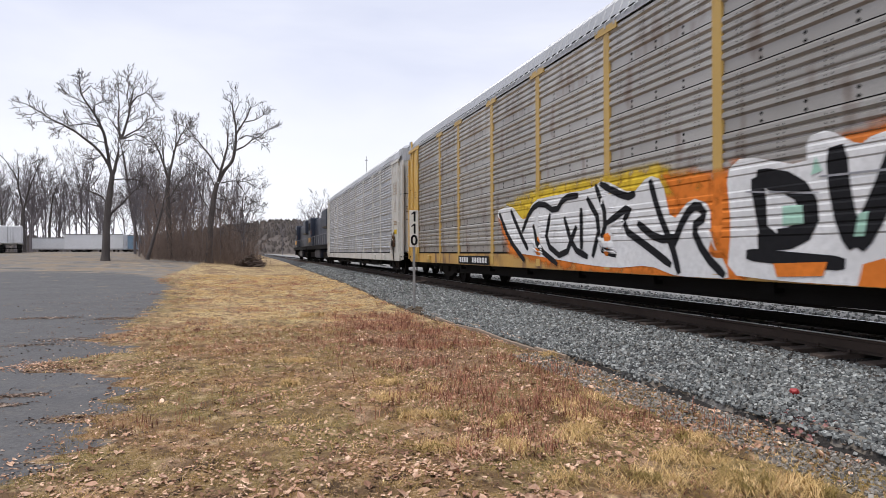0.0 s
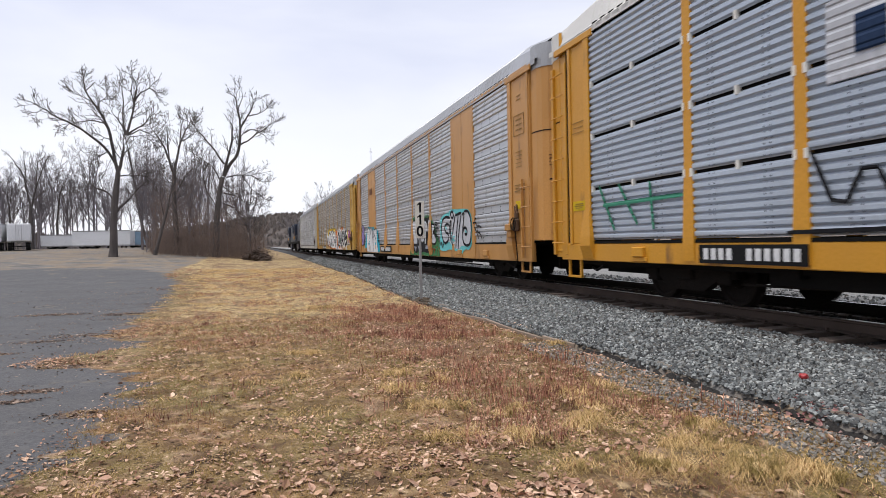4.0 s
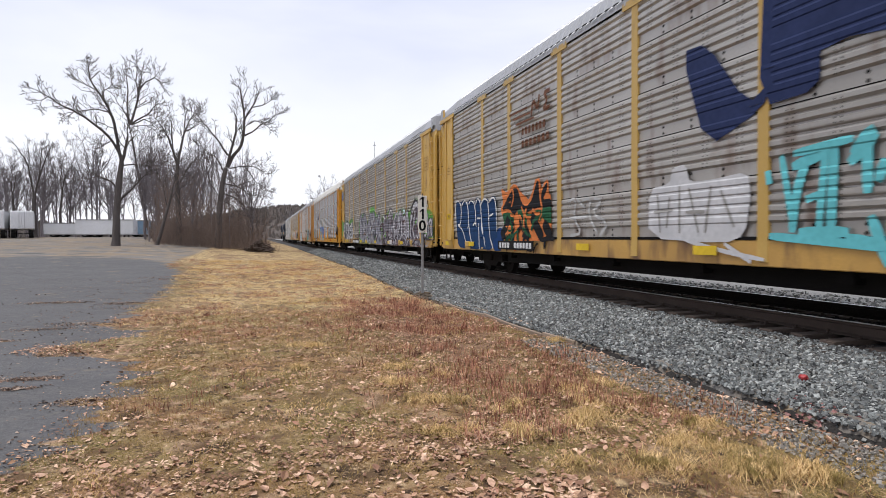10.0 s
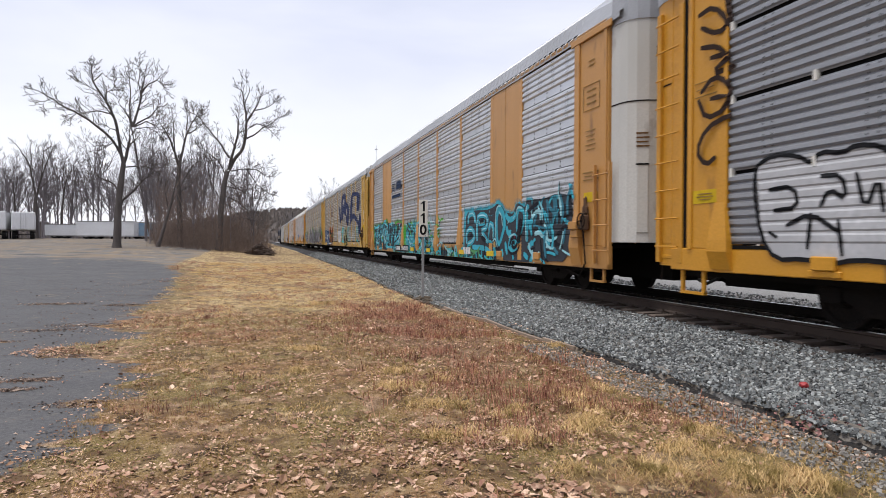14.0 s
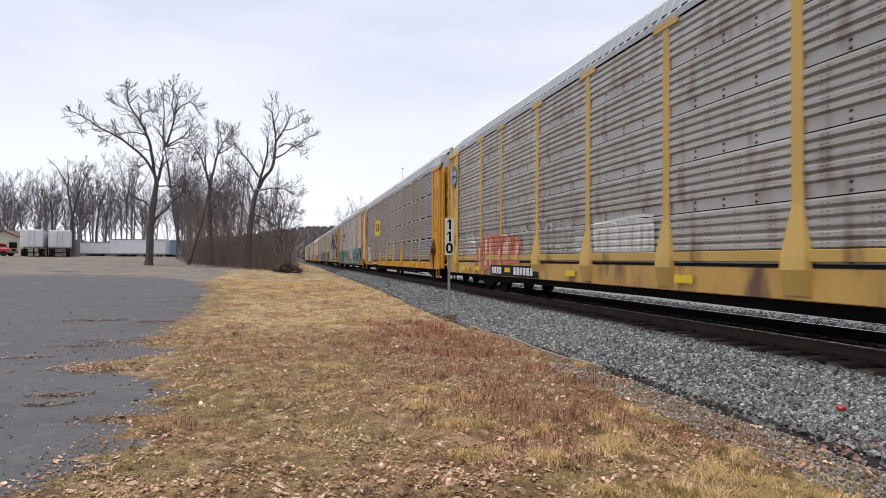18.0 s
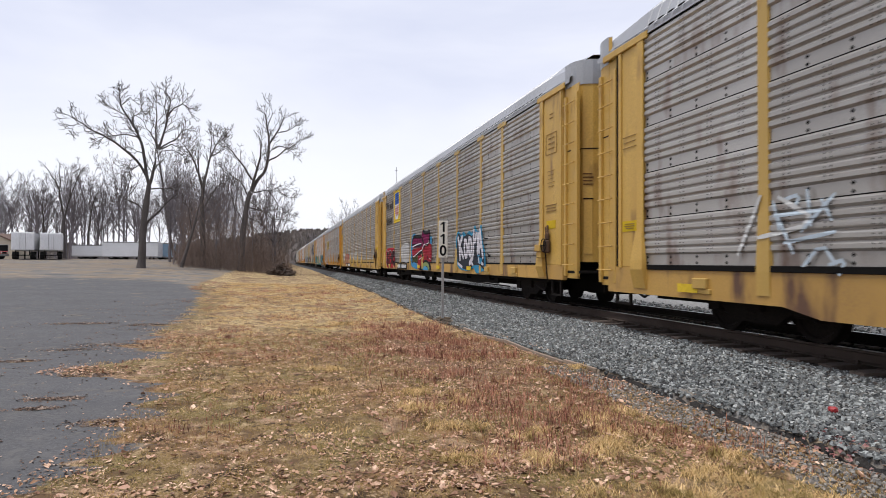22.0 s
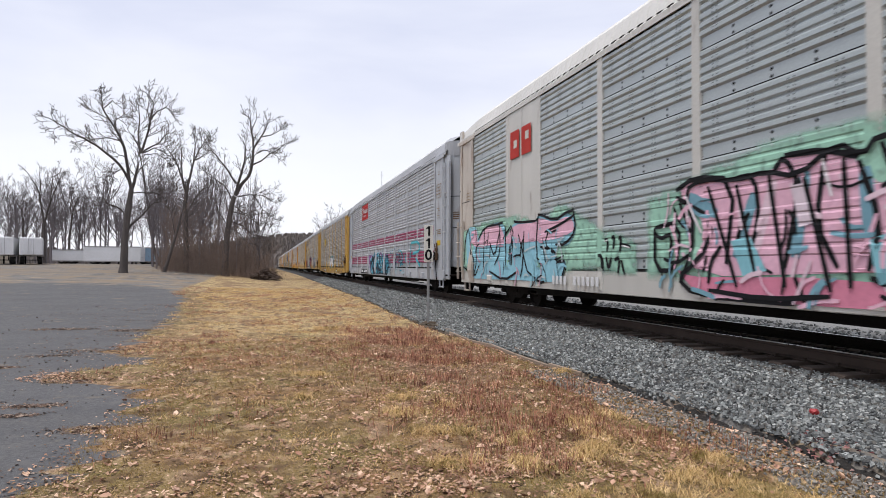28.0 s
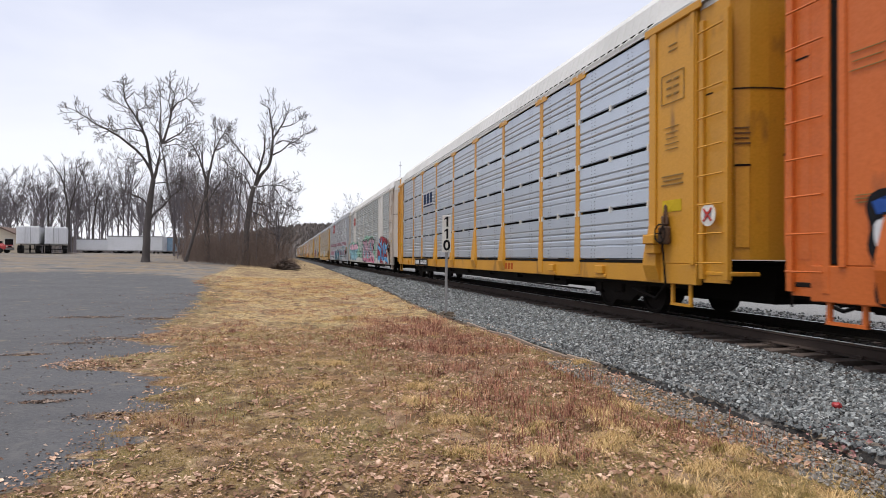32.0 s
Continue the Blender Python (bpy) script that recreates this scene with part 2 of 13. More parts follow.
# islands of soil and litter on the asphalt: x, y, half-widths
LITTER = ((-5.1, 18, .5, .25), (-4.6, 17.9, .4, .2), (-3.3, 17.3, .45, .3), (-2.6, 8.3, .25, .1), (-2.4, 8.3, .15, .08), (-2.55, 7.8, .2, .08), (-1.75, 7.0, .28, .18), (-2.6, 9.95, .35, .12), (-3.1, 13.4, .6, .25), (-3.6, 12.8, .5, .2), (-4.0, 11.5, .3, .1))


def edge_x(y):
    return np.interp(y, EDGE_Y, EDGE_X)


def ditch_x(y):
    return np.interp(y, (3, 8.5, 10, 13, 16, 21, 30, 57, 107), (4.62, 4.60, 4.42, 4.34, 4.12, 4.10, 4.46, 4.76, 5.2))


def smooth01(v):
    v = np.clip(v, 0, 1)
    return v * v * (3 - 2 * v)


def ground_z(x, y):
    x, y = np.asarray(x, float), np.asarray(y, float)
    rise = 1.85 * smooth01((y - 12) / 105) * smooth01((5 - x) / 20)
    ditch = -0.22 * np.exp(-((x - ditch_x(y) - 0.06) / 0.12) ** 2) * (y < 90)
    berm = 0.09 * np.exp(-((x - ditch_x(y) + 0.35) / 0.3) ** 2) * smooth01((y - 12) / 8)
    far = 0.38 * smooth01((x - 9.5) / 1.0)
    lump = 0.02 * np.sin(2.1 * x + 1.3 * y) * np.sin(1.7 * y - 0.6 * x) + 0.012 * np.sin(5.3 * x) * np.sin(4.7 * y)
    lump = lump * smooth01((x - edge_x(y)) / 0.6) * smooth01((9 - x) / 3)
    return rise + ditch + berm + far + lump


def graded(stops):
    out = []
    for a, b, step in stops:
        n = max(1, round((b - a) / step))
        out += [a + (b - a) * i / n for i in range(n)]
    return np.array(out + [stops[-1][1]])


def build_ground():
    xs = graded([(-900, -100, 100), (-100, -30, 7), (-30, -8, 1.0), (-8, 3.7, 0.12), (3.7, 4.4, 0.05), (4.4, 5.2, 0.05), (5.2, 12, 0.4), (12, 40, 4), (40, 100, 15), (100, 900, 100)])
    ys = graded([(-480, -80, 50), (-80, -8, 8), (-8, 2, 0.8), (2, 16, 0.12), (16, 40, 0.35), (40, 130, 1.5), (130, 400, 15), (400, 2600, 200)])
    X, Y = np.meshgrid(xs, ys)
    Z = ground_z(X, Y)
    n, m = len(xs), len(ys)
    verts = np.stack([X.ravel(), Y.ravel(), Z.ravel()], 1)
    idx = np.arange(n * m).reshape(m, n)
    faces = np.stack([idx[:-1, :-1].ravel(), idx[:-1, 1:].ravel(), idx[1:, 1:].ravel(), idx[1:, :-1].ravel()], 1)
    me = bpy.data.meshes.new("ground")
    me.from_pydata(verts.tolist(), [], faces.tolist())
    x, y = verts[:, 0], verts[:, 1]
    tar = smooth01((edge_x(y) + 0.25 - x) / 2.2 + 0.5) * (1 - smooth01((y - 40) / 12))
    for px, py, rx, ry in LITTER:
        tar = tar * (1 - .45 * np.exp(-((x - px) / rx) ** 2 - ((y - py) / ry) ** 2))
    gravel = np.maximum(smooth01((y - 30) / 8) * smooth01((-3.5 - x) / 3), smooth01((x - ditch_x(y) + 0.15) / 0.2))
    straw = smooth01((y - 6 - 1.5 * np.sin(x * 1.3)) / 16) * (1 - smooth01((y - 150) / 30)) * smooth01((x - edge_x(y) + .3) / 3.2)
    red = np.exp(-((x - 2.9 - 0.02 * (y - 10)) / 1.1) ** 2) * np.exp(-((y - 11.5) / 4.5) ** 2)
    for name, v in (("tar", tar), ("gravel", gravel), ("straw", straw), ("red", red), ("pale", smooth01((x - 9.6) / .6) * (1 - smooth01((x - 15) / 2)))):
        me.attributes.new(name, "FLOAT", "POINT").data.foreach_set("value", v.astype(np.float32))
    m, nt, b = mat_nodes("winter_field_ground")
    MATS["ground"] = m

    def attr(name, jitter, lo, hi, scale=3.0, stretch=(1, 1, 1)):
        a = nt.nodes.new("ShaderNodeAttribute")
        a.attribute_name = name
        g = grain(nt, scale, 7, stretch)
        mt = nd(nt, "Math")
        mt.operation = "MULTIPLY_ADD"
        mt.inputs[1].default_value = jitter
        nt.links.new(g, mt.inputs[0])
        nt.links.new(a.outputs["Fac"], mt.inputs[2])
        return ramp(nt, mt.outputs[0], lo + jitter * 0.5, hi + jitter * 0.5)

    g_b, g_m, g_f, g_s = grain(nt, 0.5, 5), grain(nt, 4, 6), grain(nt, 40, 4), grain(nt, 160, 2)
    soil = mix(nt, ramp(nt, g_m, 0.35, 0.65), (0.15, 0.078, 0.04), (0.37, 0.205, 0.105))
    soil = mix(nt, ramp(nt, g_b, 0.40, 0.54), soil, (0.19, 0.145, 0.055))
    straw_c = mix(nt, ramp(nt, g_m, 0.35, 0.7), (0.60, 0.46, 0.225), (0.41, 0.295, 0.15))
    straw_c = mix(nt, ramp(nt, g_b, 0.48, 0.62), straw_c, (0.58, 0.45, 0.21))
    straw_c = mix(nt, ramp(nt, grain(nt, 1.6, 9), 0.50, 0.62), straw_c, (0.26, 0.165, 0.09))
    straw_c = mix(nt, ramp(nt, grain(nt, 0.55, 10, (1, .45, 1)), 0.52, 0.60), straw_c, (0.21, 0.125, 0.07))
    straw_c = mix(nt, ramp(nt, grain(nt, 3.2, 9), 0.57, 0.70), straw_c, (0.56, 0.46, 0.30))
    straw_c = mix(nt, ramp(nt, grain(nt, 14, 6), 0.52, 0.66), straw_c, (0.21, 0.14, 0.075))
    # dark tones: bare soil, and shadow gaps between clumps put into the colour
    soil = mix(nt, ramp(nt, grain(nt, 1.3, 9), 0.55, 0.66), soil, (0.060, 0.040, 0.024))
    soil = mix(nt, ramp(nt, grain(nt, 2.3, 9), 0.57, 0.68), soil, (0.40, 0.265, 0.175))
    soil = mix(nt, ramp(nt, grain(nt, 7, 5), 0.57, 0.64), soil, (0.045, 0.028, 0.018))
    straw_c = mix(nt, ramp(nt, grain(nt, 5, 6, (1, .6, 1)), 0.56, 0.64), straw_c, (0.15, 0.09, 0.05))
    col = mix(nt, attr("straw", 1.9, 0.30, 0.70, 0.75), soil, straw_c)
    col = mix(nt, attr("red", 0.9, 0.35, 0.62), col, (0.20, 0.115, 0.078))
    col = mix(nt, ramp(nt, g_f, 0.53, 0.62), col, (0.36, 0.25, 0.15))
    col = mix(nt, ramp(nt, g_s, 0.49, 0.63), col, (0.045, 0.028, 0.016))
    col = mix(nt, ramp(nt, grain(nt, 4.2, 8, (1, .7, 1)), .51, .67), col, (0.11, 0.068, 0.038))
    col = mix(nt, ramp(nt, grain(nt, 6.5, 8, (1, .7, 1)), .56, .76), col, (0.42, 0.31, 0.18))
    stone = mix(nt, ramp(nt, g_f, 0.4, 0.65), (0.175, 0.168, 0.158), (0.10, 0.093, 0.086))
    stone = mix(nt, ramp(nt, g_b, 0.45, 0.65), stone, (0.17, 0.14, 0.11))
    stone = mix(nt, ramp(nt, grain(nt, 1.1, 9), 0.53, 0.63), stone, (0.25, 0.195, 0.135))
    stone = mix(nt, ramp(nt, grain(nt, 0.22, 6, (1, 2.2, 1)), 0.50, 0.60), stone, (0.20, 0.155, 0.11))
    stone = mix(nt, ramp(nt, grain(nt, 0.35, 8, (1, 2.6, 1)), 0.56, 0.66), stone, (0.085, 0.082, 0.082))
    col = mix(nt, attr("gravel", 0.8, 0.4, 0.6, 1.2), col, stone)
    asphalt = mix(nt, ramp(nt, g_b, 0.4, 0.65), (0.100, 0.099, 0.102), (0.078, 0.076, 0.077))
    asphalt = mix(nt, ramp(nt, g_s, 0.5, 0.75), asphalt, (0.18, 0.176, 0.172))
    asphalt = mix(nt, ramp(nt, g_m, 0.60, 0.70), asphalt, (0.125, 0.118, 0.108))
    streak = grain(nt, 2.2, 9)
    asphalt = mix(nt, ramp(nt, streak, 0.56, 0.70), asphalt, (0.086, 0.085, 0.088))
    asphalt = mix(nt, ramp(nt, streak, 0.46, 0.30), asphalt, (0.118, 0.114, 0.112))
    asphalt = mix(nt, ramp(nt, grain(nt, 22, 5), 0.42, 0.66), asphalt, (0.080, 0.078, 0.079))
    asphalt = mix(nt, ramp(nt, grain(nt, 5, 8), 0.54, 0.70), asphalt, (0.118, 0.113, 0.110))
    debris = grain(nt, 1.3, 10)
    asphalt = mix(nt, ramp(nt, debris, 0.63, 0.70), asphalt, (0.16, 0.135, 0.11))
    col = mix(nt, attr("tar", 1.5, 0.47, 0.56, 1.5, (0.45, 1.5, 1)), col, asphalt)
    # gravel beyond the track, its open-sky brightness put into a paler colour
    far_gravel = mix(nt, ramp(nt, g_f, 0.4, 0.65), (0.27, 0.265, 0.255), (0.13, 0.128, 0.122))
    col = mix(nt, attr("pale", 0.5, 0.4, 0.6), col, far_gravel)
    nt.links.new(col, b.inputs["Base Color"])
    b.inputs["Roughness"].default_value = 0.92
    b.inputs["Specular IOR Level"].default_value = 0.12
    bump(nt, b, g_f, 0.5, 0.02)
    me.materials.append(m)
    me.shade_smooth()
    return tagged(new("ground", me), "dry winter grass field beside worn grey asphalt", "ground", kind="structure")


ground = build_ground()


def stuff_mesh(name, verts, faces, material, label, category, parent=None):
    me = bpy.data.meshes.new(name)
    me.from_pydata(verts, [], faces)
    me.materials.append(material)
    ob = new(name, me)
    ob.parent = parent
    return tagged(ob, label, category, kind="stuff")


# ---- track bed ----
def stone_material(name, tones):
    m, nt, b = mat_nodes(name)
    geo = nt.nodes.new("ShaderNodeNewGeometry")
    r = nt.nodes.new("ShaderNodeValToRGB")
    r.color_ramp.elements[0].color, r.color_ramp.elements[1].color = rgba(tones[0]), rgba(tones[-1])
    for i, t in enumerate(tones[1:-1]):
        e = r.color_ramp.elements.new((i + 1) / (len(tones) - 1))
        e.color = rgba(t)
    nt.links.new(geo.outputs["Random Per Island"], r.inputs[0])
    g = grain(nt, 45, 4)
    nt.links.new(mix(nt, ramp(nt, g, 0.45, 0.95), r.outputs[0], (0.07, 0.066, 0.062)), b.inputs["Base Color"])
    b.inputs["Roughness"].default_value = 0.9
    bump(nt, b, g, 0.4, 0.006)
    return m


BALLAST = stone_material("granite_ballast", [(0.05, 0.053, 0.055), (0.20, 0.212, 0.208), (0.09, 0.095, 0.095), (0.40, 0.415, 0.40), (0.15, 0.142, 0.128), (0.05, 0.053, 0.054), (0.24, 0.256, 0.247)])


def bed_z(x):
    """The ballast's surface across the track."""
    d = abs(x - TX)
    return float(np.interp(d, (0, 0.6, 0.85, 1.2, 1.4, 1.8, 2.80, 2.9), (RAIL - 0.22, RAIL - 0.22, RAIL - 0.24, RAIL - 0.232, RAIL - 0.24, RAIL - 0.305, 0.0, -0.12)))


def bed_shift(x, y):
    """How far the toe of the bed wanders sideways with the ditch."""
    if x >= TX - 2.1:
        return 0.0
    return (TX - 2.1 - x) * (float(ditch_x(y)) + 0.24 - 4.84) + 0.05 * math.sin(y * 1.9) + 0.04 * math.sin(y * 4.3 + 1)


def bed_surface(x, y):
    k = float(ditch_x(y)) + 0.24 - 4.84
    if x < TX - 2.1:
        x = (x - (TX - 2.1) * k - 0.05 * math.sin(y * 1.9) - 0.04 * math.sin(y * 4.3 + 1)) / (1 - k)
    return max(bed_z(x), -0.02)


def build_bed():
    bm = bmesh.new()
    cross = [TX + d for d in (-2.86, -2.80, -2.6, -2.2, -1.8, -1.4, 0, 1.4, 1.8, 2.4)]
    ys = list(graded([(-480, 0, 40), (0, 40, 1.0), (40, 120, 8), (120, 1200, 60)]))
    loft(bm, [[(x + bed_shift(x, y), y, bed_z(x)) for x in cross] for y in ys], closed=False)
    # the bed's near-black colour paints in the shade of the gaps between stones
    m = surface("gap_shade_gravel", (0.030, 0.030, 0.031), (0.014, 0.014, 0.014), 0.92, 0, 14, 60, (1, 1, 1), 0.9, 0.9, 0, 0.04)
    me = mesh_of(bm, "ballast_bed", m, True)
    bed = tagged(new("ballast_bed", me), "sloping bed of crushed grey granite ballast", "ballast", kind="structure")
    rnd = np.random.default_rng(4)
    base = np.array([(a, b, c) for a in (-.62, .62) for b in (-.62, .62) for c in (-.55, .55)], float)
    quads = [(0, 1, 3, 2), (4, 6, 7, 5), (0, 4, 5, 1), (2, 3, 7, 6), (0, 2, 6, 4), (1, 5, 7, 3)]
    verts, faces = [], []

    def strew(count, xa, xb, ya, yb, size, power=1.0, z_of=bed_surface):
        for _ in range(count):
            y = ya + (yb - ya) * rnd.random() ** power
            x = rnd.uniform(xa, xb)
            if z_of is bed_surface and x < float(ditch_x(y)) + .17:
                continue
            s = size * rnd.uniform(0.5, 1.25)
            v = base * (rnd.uniform(0.55, 1.25, (8, 3)) * s) * rnd.uniform(0.65, 1.3, 3)
            e = Euler(rnd.uniform(0, 6.28, 3)).to_matrix()
            v = v @ np.array(e).T + (x, y, z_of(x, y) + s * 0.40)
            k = len(verts)
            verts.extend(v.tolist())
            faces.extend([(a + k, b + k, c + k, d + k) for a, b, c, d in quads])

    strew(42000, TX - 3.2, TX - 1.25, 3.0, 22, 0.027, 1.7)
    strew(2500, TX - 3.2, TX - 1.25, -8, 3.2, 0.040)
    strew(14000, TX - 3.5, TX - 1.2, 11, 34, 0.036, 1.2)
    strew(6500, TX - 3.5, TX - 1.2, 26, 75, 0.055, 1.2)
    strew(4500, TX + 0.9, TX + 3.5, 4, 40, 0.04, 1.2, lambda x, y: max(bed_z(x), 0.37))
    strew(160, 4.60, 4.80, 3.0, 9, 0.03, 1.2, lambda x, y: float(ground_z(x, y)) + .02)  # a few stones in the rut
    stuff_mesh("ballast_stones", list(verts), list(faces), BALLAST, "loose angular grey granite ballast stones", "ballast")
    verts.clear()
    faces.clear()
    strew(8500, TX - 3.95, TX - 3.14, -4.0, 9.2, 0.020, 1.2, lambda x, y: float(ground_z(x, y)))
    dusty = stone_material("dusty_gravel", [(0.07, 0.062, 0.054), (0.24, 0.225, 0.20), (0.13, 0.118, 0.102), (0.34, 0.315, 0.28), (0.17, 0.14, 0.11)])
    stuff_mesh("trodden_gravel", list(verts), list(faces), dusty, "small dusty gravel between the grass and the rut", "gravel")
    verts.clear()
    faces.clear()
    strew(2600, TX - 1.62, TX - 0.84, 3.0, 40, 0.028, 1.6)
    rusty = stone_material("rust_stained_ballast", [(0.014, 0.011, 0.009), (0.055, 0.041, 0.033), (0.028, 0.021, 0.017), (0.085, 0.066, 0.054)])
    stuff_mesh("stained_ballast", verts, faces, rusty, "rust-stained ballast stones along the rail", "ballast")
    verts.clear()
    faces.clear()
    # stones between the rails: the train's shade is put into their near-black tones
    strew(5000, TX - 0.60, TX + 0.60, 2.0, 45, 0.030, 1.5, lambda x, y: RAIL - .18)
    dim_stones = stone_material("shade_black_ballast", [(0.008, 0.008, 0.008), (0.022, 0.02, 0.018), (0.012, 0.011, 0.01), (0.03, 0.027, 0.024)])
    stuff_mesh("oily_ballast", verts, faces, dim_stones, "oil-blackened ballast stones between the rails", "ballast")
    # black sheet between the rails, coloured for the shade under the cars
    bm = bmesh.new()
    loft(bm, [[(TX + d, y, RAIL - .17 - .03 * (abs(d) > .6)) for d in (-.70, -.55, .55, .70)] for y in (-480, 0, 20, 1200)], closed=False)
    tagged(new("oiled_bed", mesh_of(bm, "oiled_bed", surface("shade_black_gravel", (0.012, 0.011, 0.010), (0.022, 0.019, 0.017), .9, 0, 6, 60, (1, 1, 1), .8, .9, 0, .03))), "oil-blackened bed between the rails", "ballast", kind="structure")
    return bed


build_bed()


def rail_mesh(y0, y1):
    prof = [(-0.07, 0), (0.07, 0), (0.07, 0.012), (0.012, 0.03), (0.010, 0.125), (0.036, 0.137), (0.036, 0.168), (0.030, 0.172), (-0.030, 0.172), (-0.036, 0.168), (-0.036, 0.137), (-0.010, 0.125), (-0.012, 0.03), (-0.07, 0.012)]
    bm = bmesh.new()
    loft(bm, [[(x, y0, z) for x, z in prof], [(x, y1, z) for x, z in prof]])
    bm.faces.ensure_lookup_table()
    for f in bm.faces:
        c = f.calc_center_median()
        if c.z > 0.166:
            f.material_index = 1
    bmesh.ops.recalc_face_normals(bm, faces=bm.faces)
    return mesh_of(bm, "rail", [RAILSTEEL, RAILHEAD])


def build_track():
    track = thing("railway_track", (TX, 0, 0), "rusty steel rails on dark creosoted wooden sleepers", "railway track", kind="structure")
    me = rail_mesh(-480, 1200)
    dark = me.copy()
    # far rail: darker copy of the rail steel, shade painted into its colour
    dark.materials[0] = surface("shaded_rail_steel", (0.016, 0.013, 0.011), (0.026, 0.02, 0.016), .9, 0, 2, 40, spec=.15)
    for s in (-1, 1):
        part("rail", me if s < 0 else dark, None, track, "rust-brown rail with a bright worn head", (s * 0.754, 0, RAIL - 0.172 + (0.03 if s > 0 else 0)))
    rnd = random.Random(3)
    ties = []
    for k in range(3):
        bm = bmesh.new()
        box(bm, -1.3, 1.3, -0.115, 0.115, -0.18, 0, bev=0.012)
        for v in bm.verts:
            v.co += Vector((rnd.uniform(-.02, .02), rnd.uniform(-.01, .01), rnd.uniform(-.008, .008)))
        ties.append(mesh_of(bm, "sleeper", TIEWOOD))
    plate = mesh_of(boxes((-0.17, 0.17, -0.09, 0.09, 0, 0.016), (-0.12, -0.09, -0.06, -0.03, 0.016, 0.045), (0.09, 0.12, 0.03, 0.06, 0.016, 0.045)), "tie_plate", RAILSTEEL)
    y = -6.0
    n = 0
    while n < 280:
        t = part("sleeper", ties[n % 3], None, track, "", pose(rnd.uniform(-.05, .05), y + rnd.uniform(-.03, .03), RAIL - 0.180 + rnd.uniform(-.012, .008), 0, 0, rnd.uniform(-1.5, 1.5)))
        if n < 70:
            for s in (-1, 1):
                part("tie_plate", plate, None, t, "", (s * 0.754, 0, 0.0))
        y += 0.5
        n += 1
    return track


build_track()

# ---- milepost ----


def text_mesh(s, size, depth=0.0, bold=0.0, name="lettering"):
    cu = bpy.data.curves.new(name, "FONT")
    cu.body, cu.size, cu.align_x, cu.align_y, cu.extrude, cu.offset = s, size, "CENTER", "CENTER", depth, bold
    cu.resolution_u = 3
    ob = bpy.data.objects.new(name, cu)
    scene.collection.objects.link(ob)
    dg = bpy.context.evaluated_depsgraph_get()
    me = bpy.data.meshes.new_from_object(ob.evaluated_get(dg))
    bpy.data.objects.remove(ob)
    bpy.data.curves.remove(cu)
    return me


def build_milepost():
    x, y = 4.31, 17.3
    z = float(ground_z(x, y))
    post = thing("milepost", pose(x, y, z, 0, 0, -6), "white metal milepost sign reading 110 on a grey post", "sign")
    bm = boxes((-0.035, 0.035, -0.02, 0.02, -0.1, 2.65), bev=0.006)
    part("post", bm, POSTSTEEL, post, "grey steel post")
    bm = boxes((-0.125, 0.125, -0.034, -0.022, 1.78, 2.80), bev=0.004)
    plate = part("sign_plate", bm, SIGNWHITE, post, "white upright sign plate")
    for i, d in enumerate("110"):
        if d == "1":
            bm = bmesh.new()
            one = [(-.075, .075), (-.075, .045), (-.012, .075), (-.012, -.14), (.042, -.14), (.042, .14), (-.002, .14)]
            loft(bm, [[(a, b, h) for a, b in one] for h in (-.002, .002)])
            me = mesh_of(bm, "numeral", INK)
        else:
            me = text_mesh(d, 0.40, 0.002, 0.010, "numeral")
        if not me.materials:
            me.materials.append(INK)
        part("numeral", me, None, plate, "black numeral", pose(0, -0.037, 2.63 - 0.335 * i, 90, 0, 0))
    bolts = mesh_of(boxes((-0.012, 0.012, -0.044, -0.034, -0.012, 0.012), bev=0.003), "bolt", POSTSTEEL)
    for h in (1.82, 2.755):
        part("bolt", bolts, None, plate, "", (0.06, 0, h))


build_milepost()

# ---- the train: covered car carriers ----
SIDE = 1.60
BAYS = (12.1, 9.22, 7.17, 4.30, 1.45, -1.45, -4.30, -7.17, -9.22, -12.1)
SHAPES = {"tall": dict(sill=0.51, deck=0.87, eave=4.94), "deep": dict(sill=0.42, deck=0.85, eave=4.94), "flat": dict(sill=0.40, deck=0.85, eave=4.96), "louver": dict(sill=0.49, deck=0.84, eave=4.86)}
ROOF_TOP = 5.82


def ridge(kind, zb, zt, z, broad=False):
    """How far the corrugated sheets stand out at height z."""
    if kind == "louver":
        n = 4
        h = (zt - zb) / n
        u = (z - zb) % h
        if u < 0.03 or u > h - 0.03:
            return 0.0
        if not broad:
            q = ((u - .03) % ((h - .06) / 8)) / ((h - .06) / 8)
            return 0.034 * max(0.0, min(1.0, 2.0 * math.sin(math.pi * q) - 0.45))
        # flat bands above and below four broad ribs
        a = .22 * h
        if u < a or u > h - a:
            return 0.026
        p = (h - 2 * a) / 4
        q = ((u - a) % p) / p
        return 0.026 * min(1.0, abs(q - .5) / .17) if abs(q - .5) < .17 else 0.026
    else:
        n = 5
        h = (zt - zb) / n
        u = (z - zb) % h
        if u < 0.17:
            return 0.0
        u -= 0.17
        p = (h - 0.17) / 5
    q = (u % p) / p
    return 0.030 * max(0.0, min(1.0, 2.2 * math.sin(math.pi * q) - 0.5))


PANELS = {}


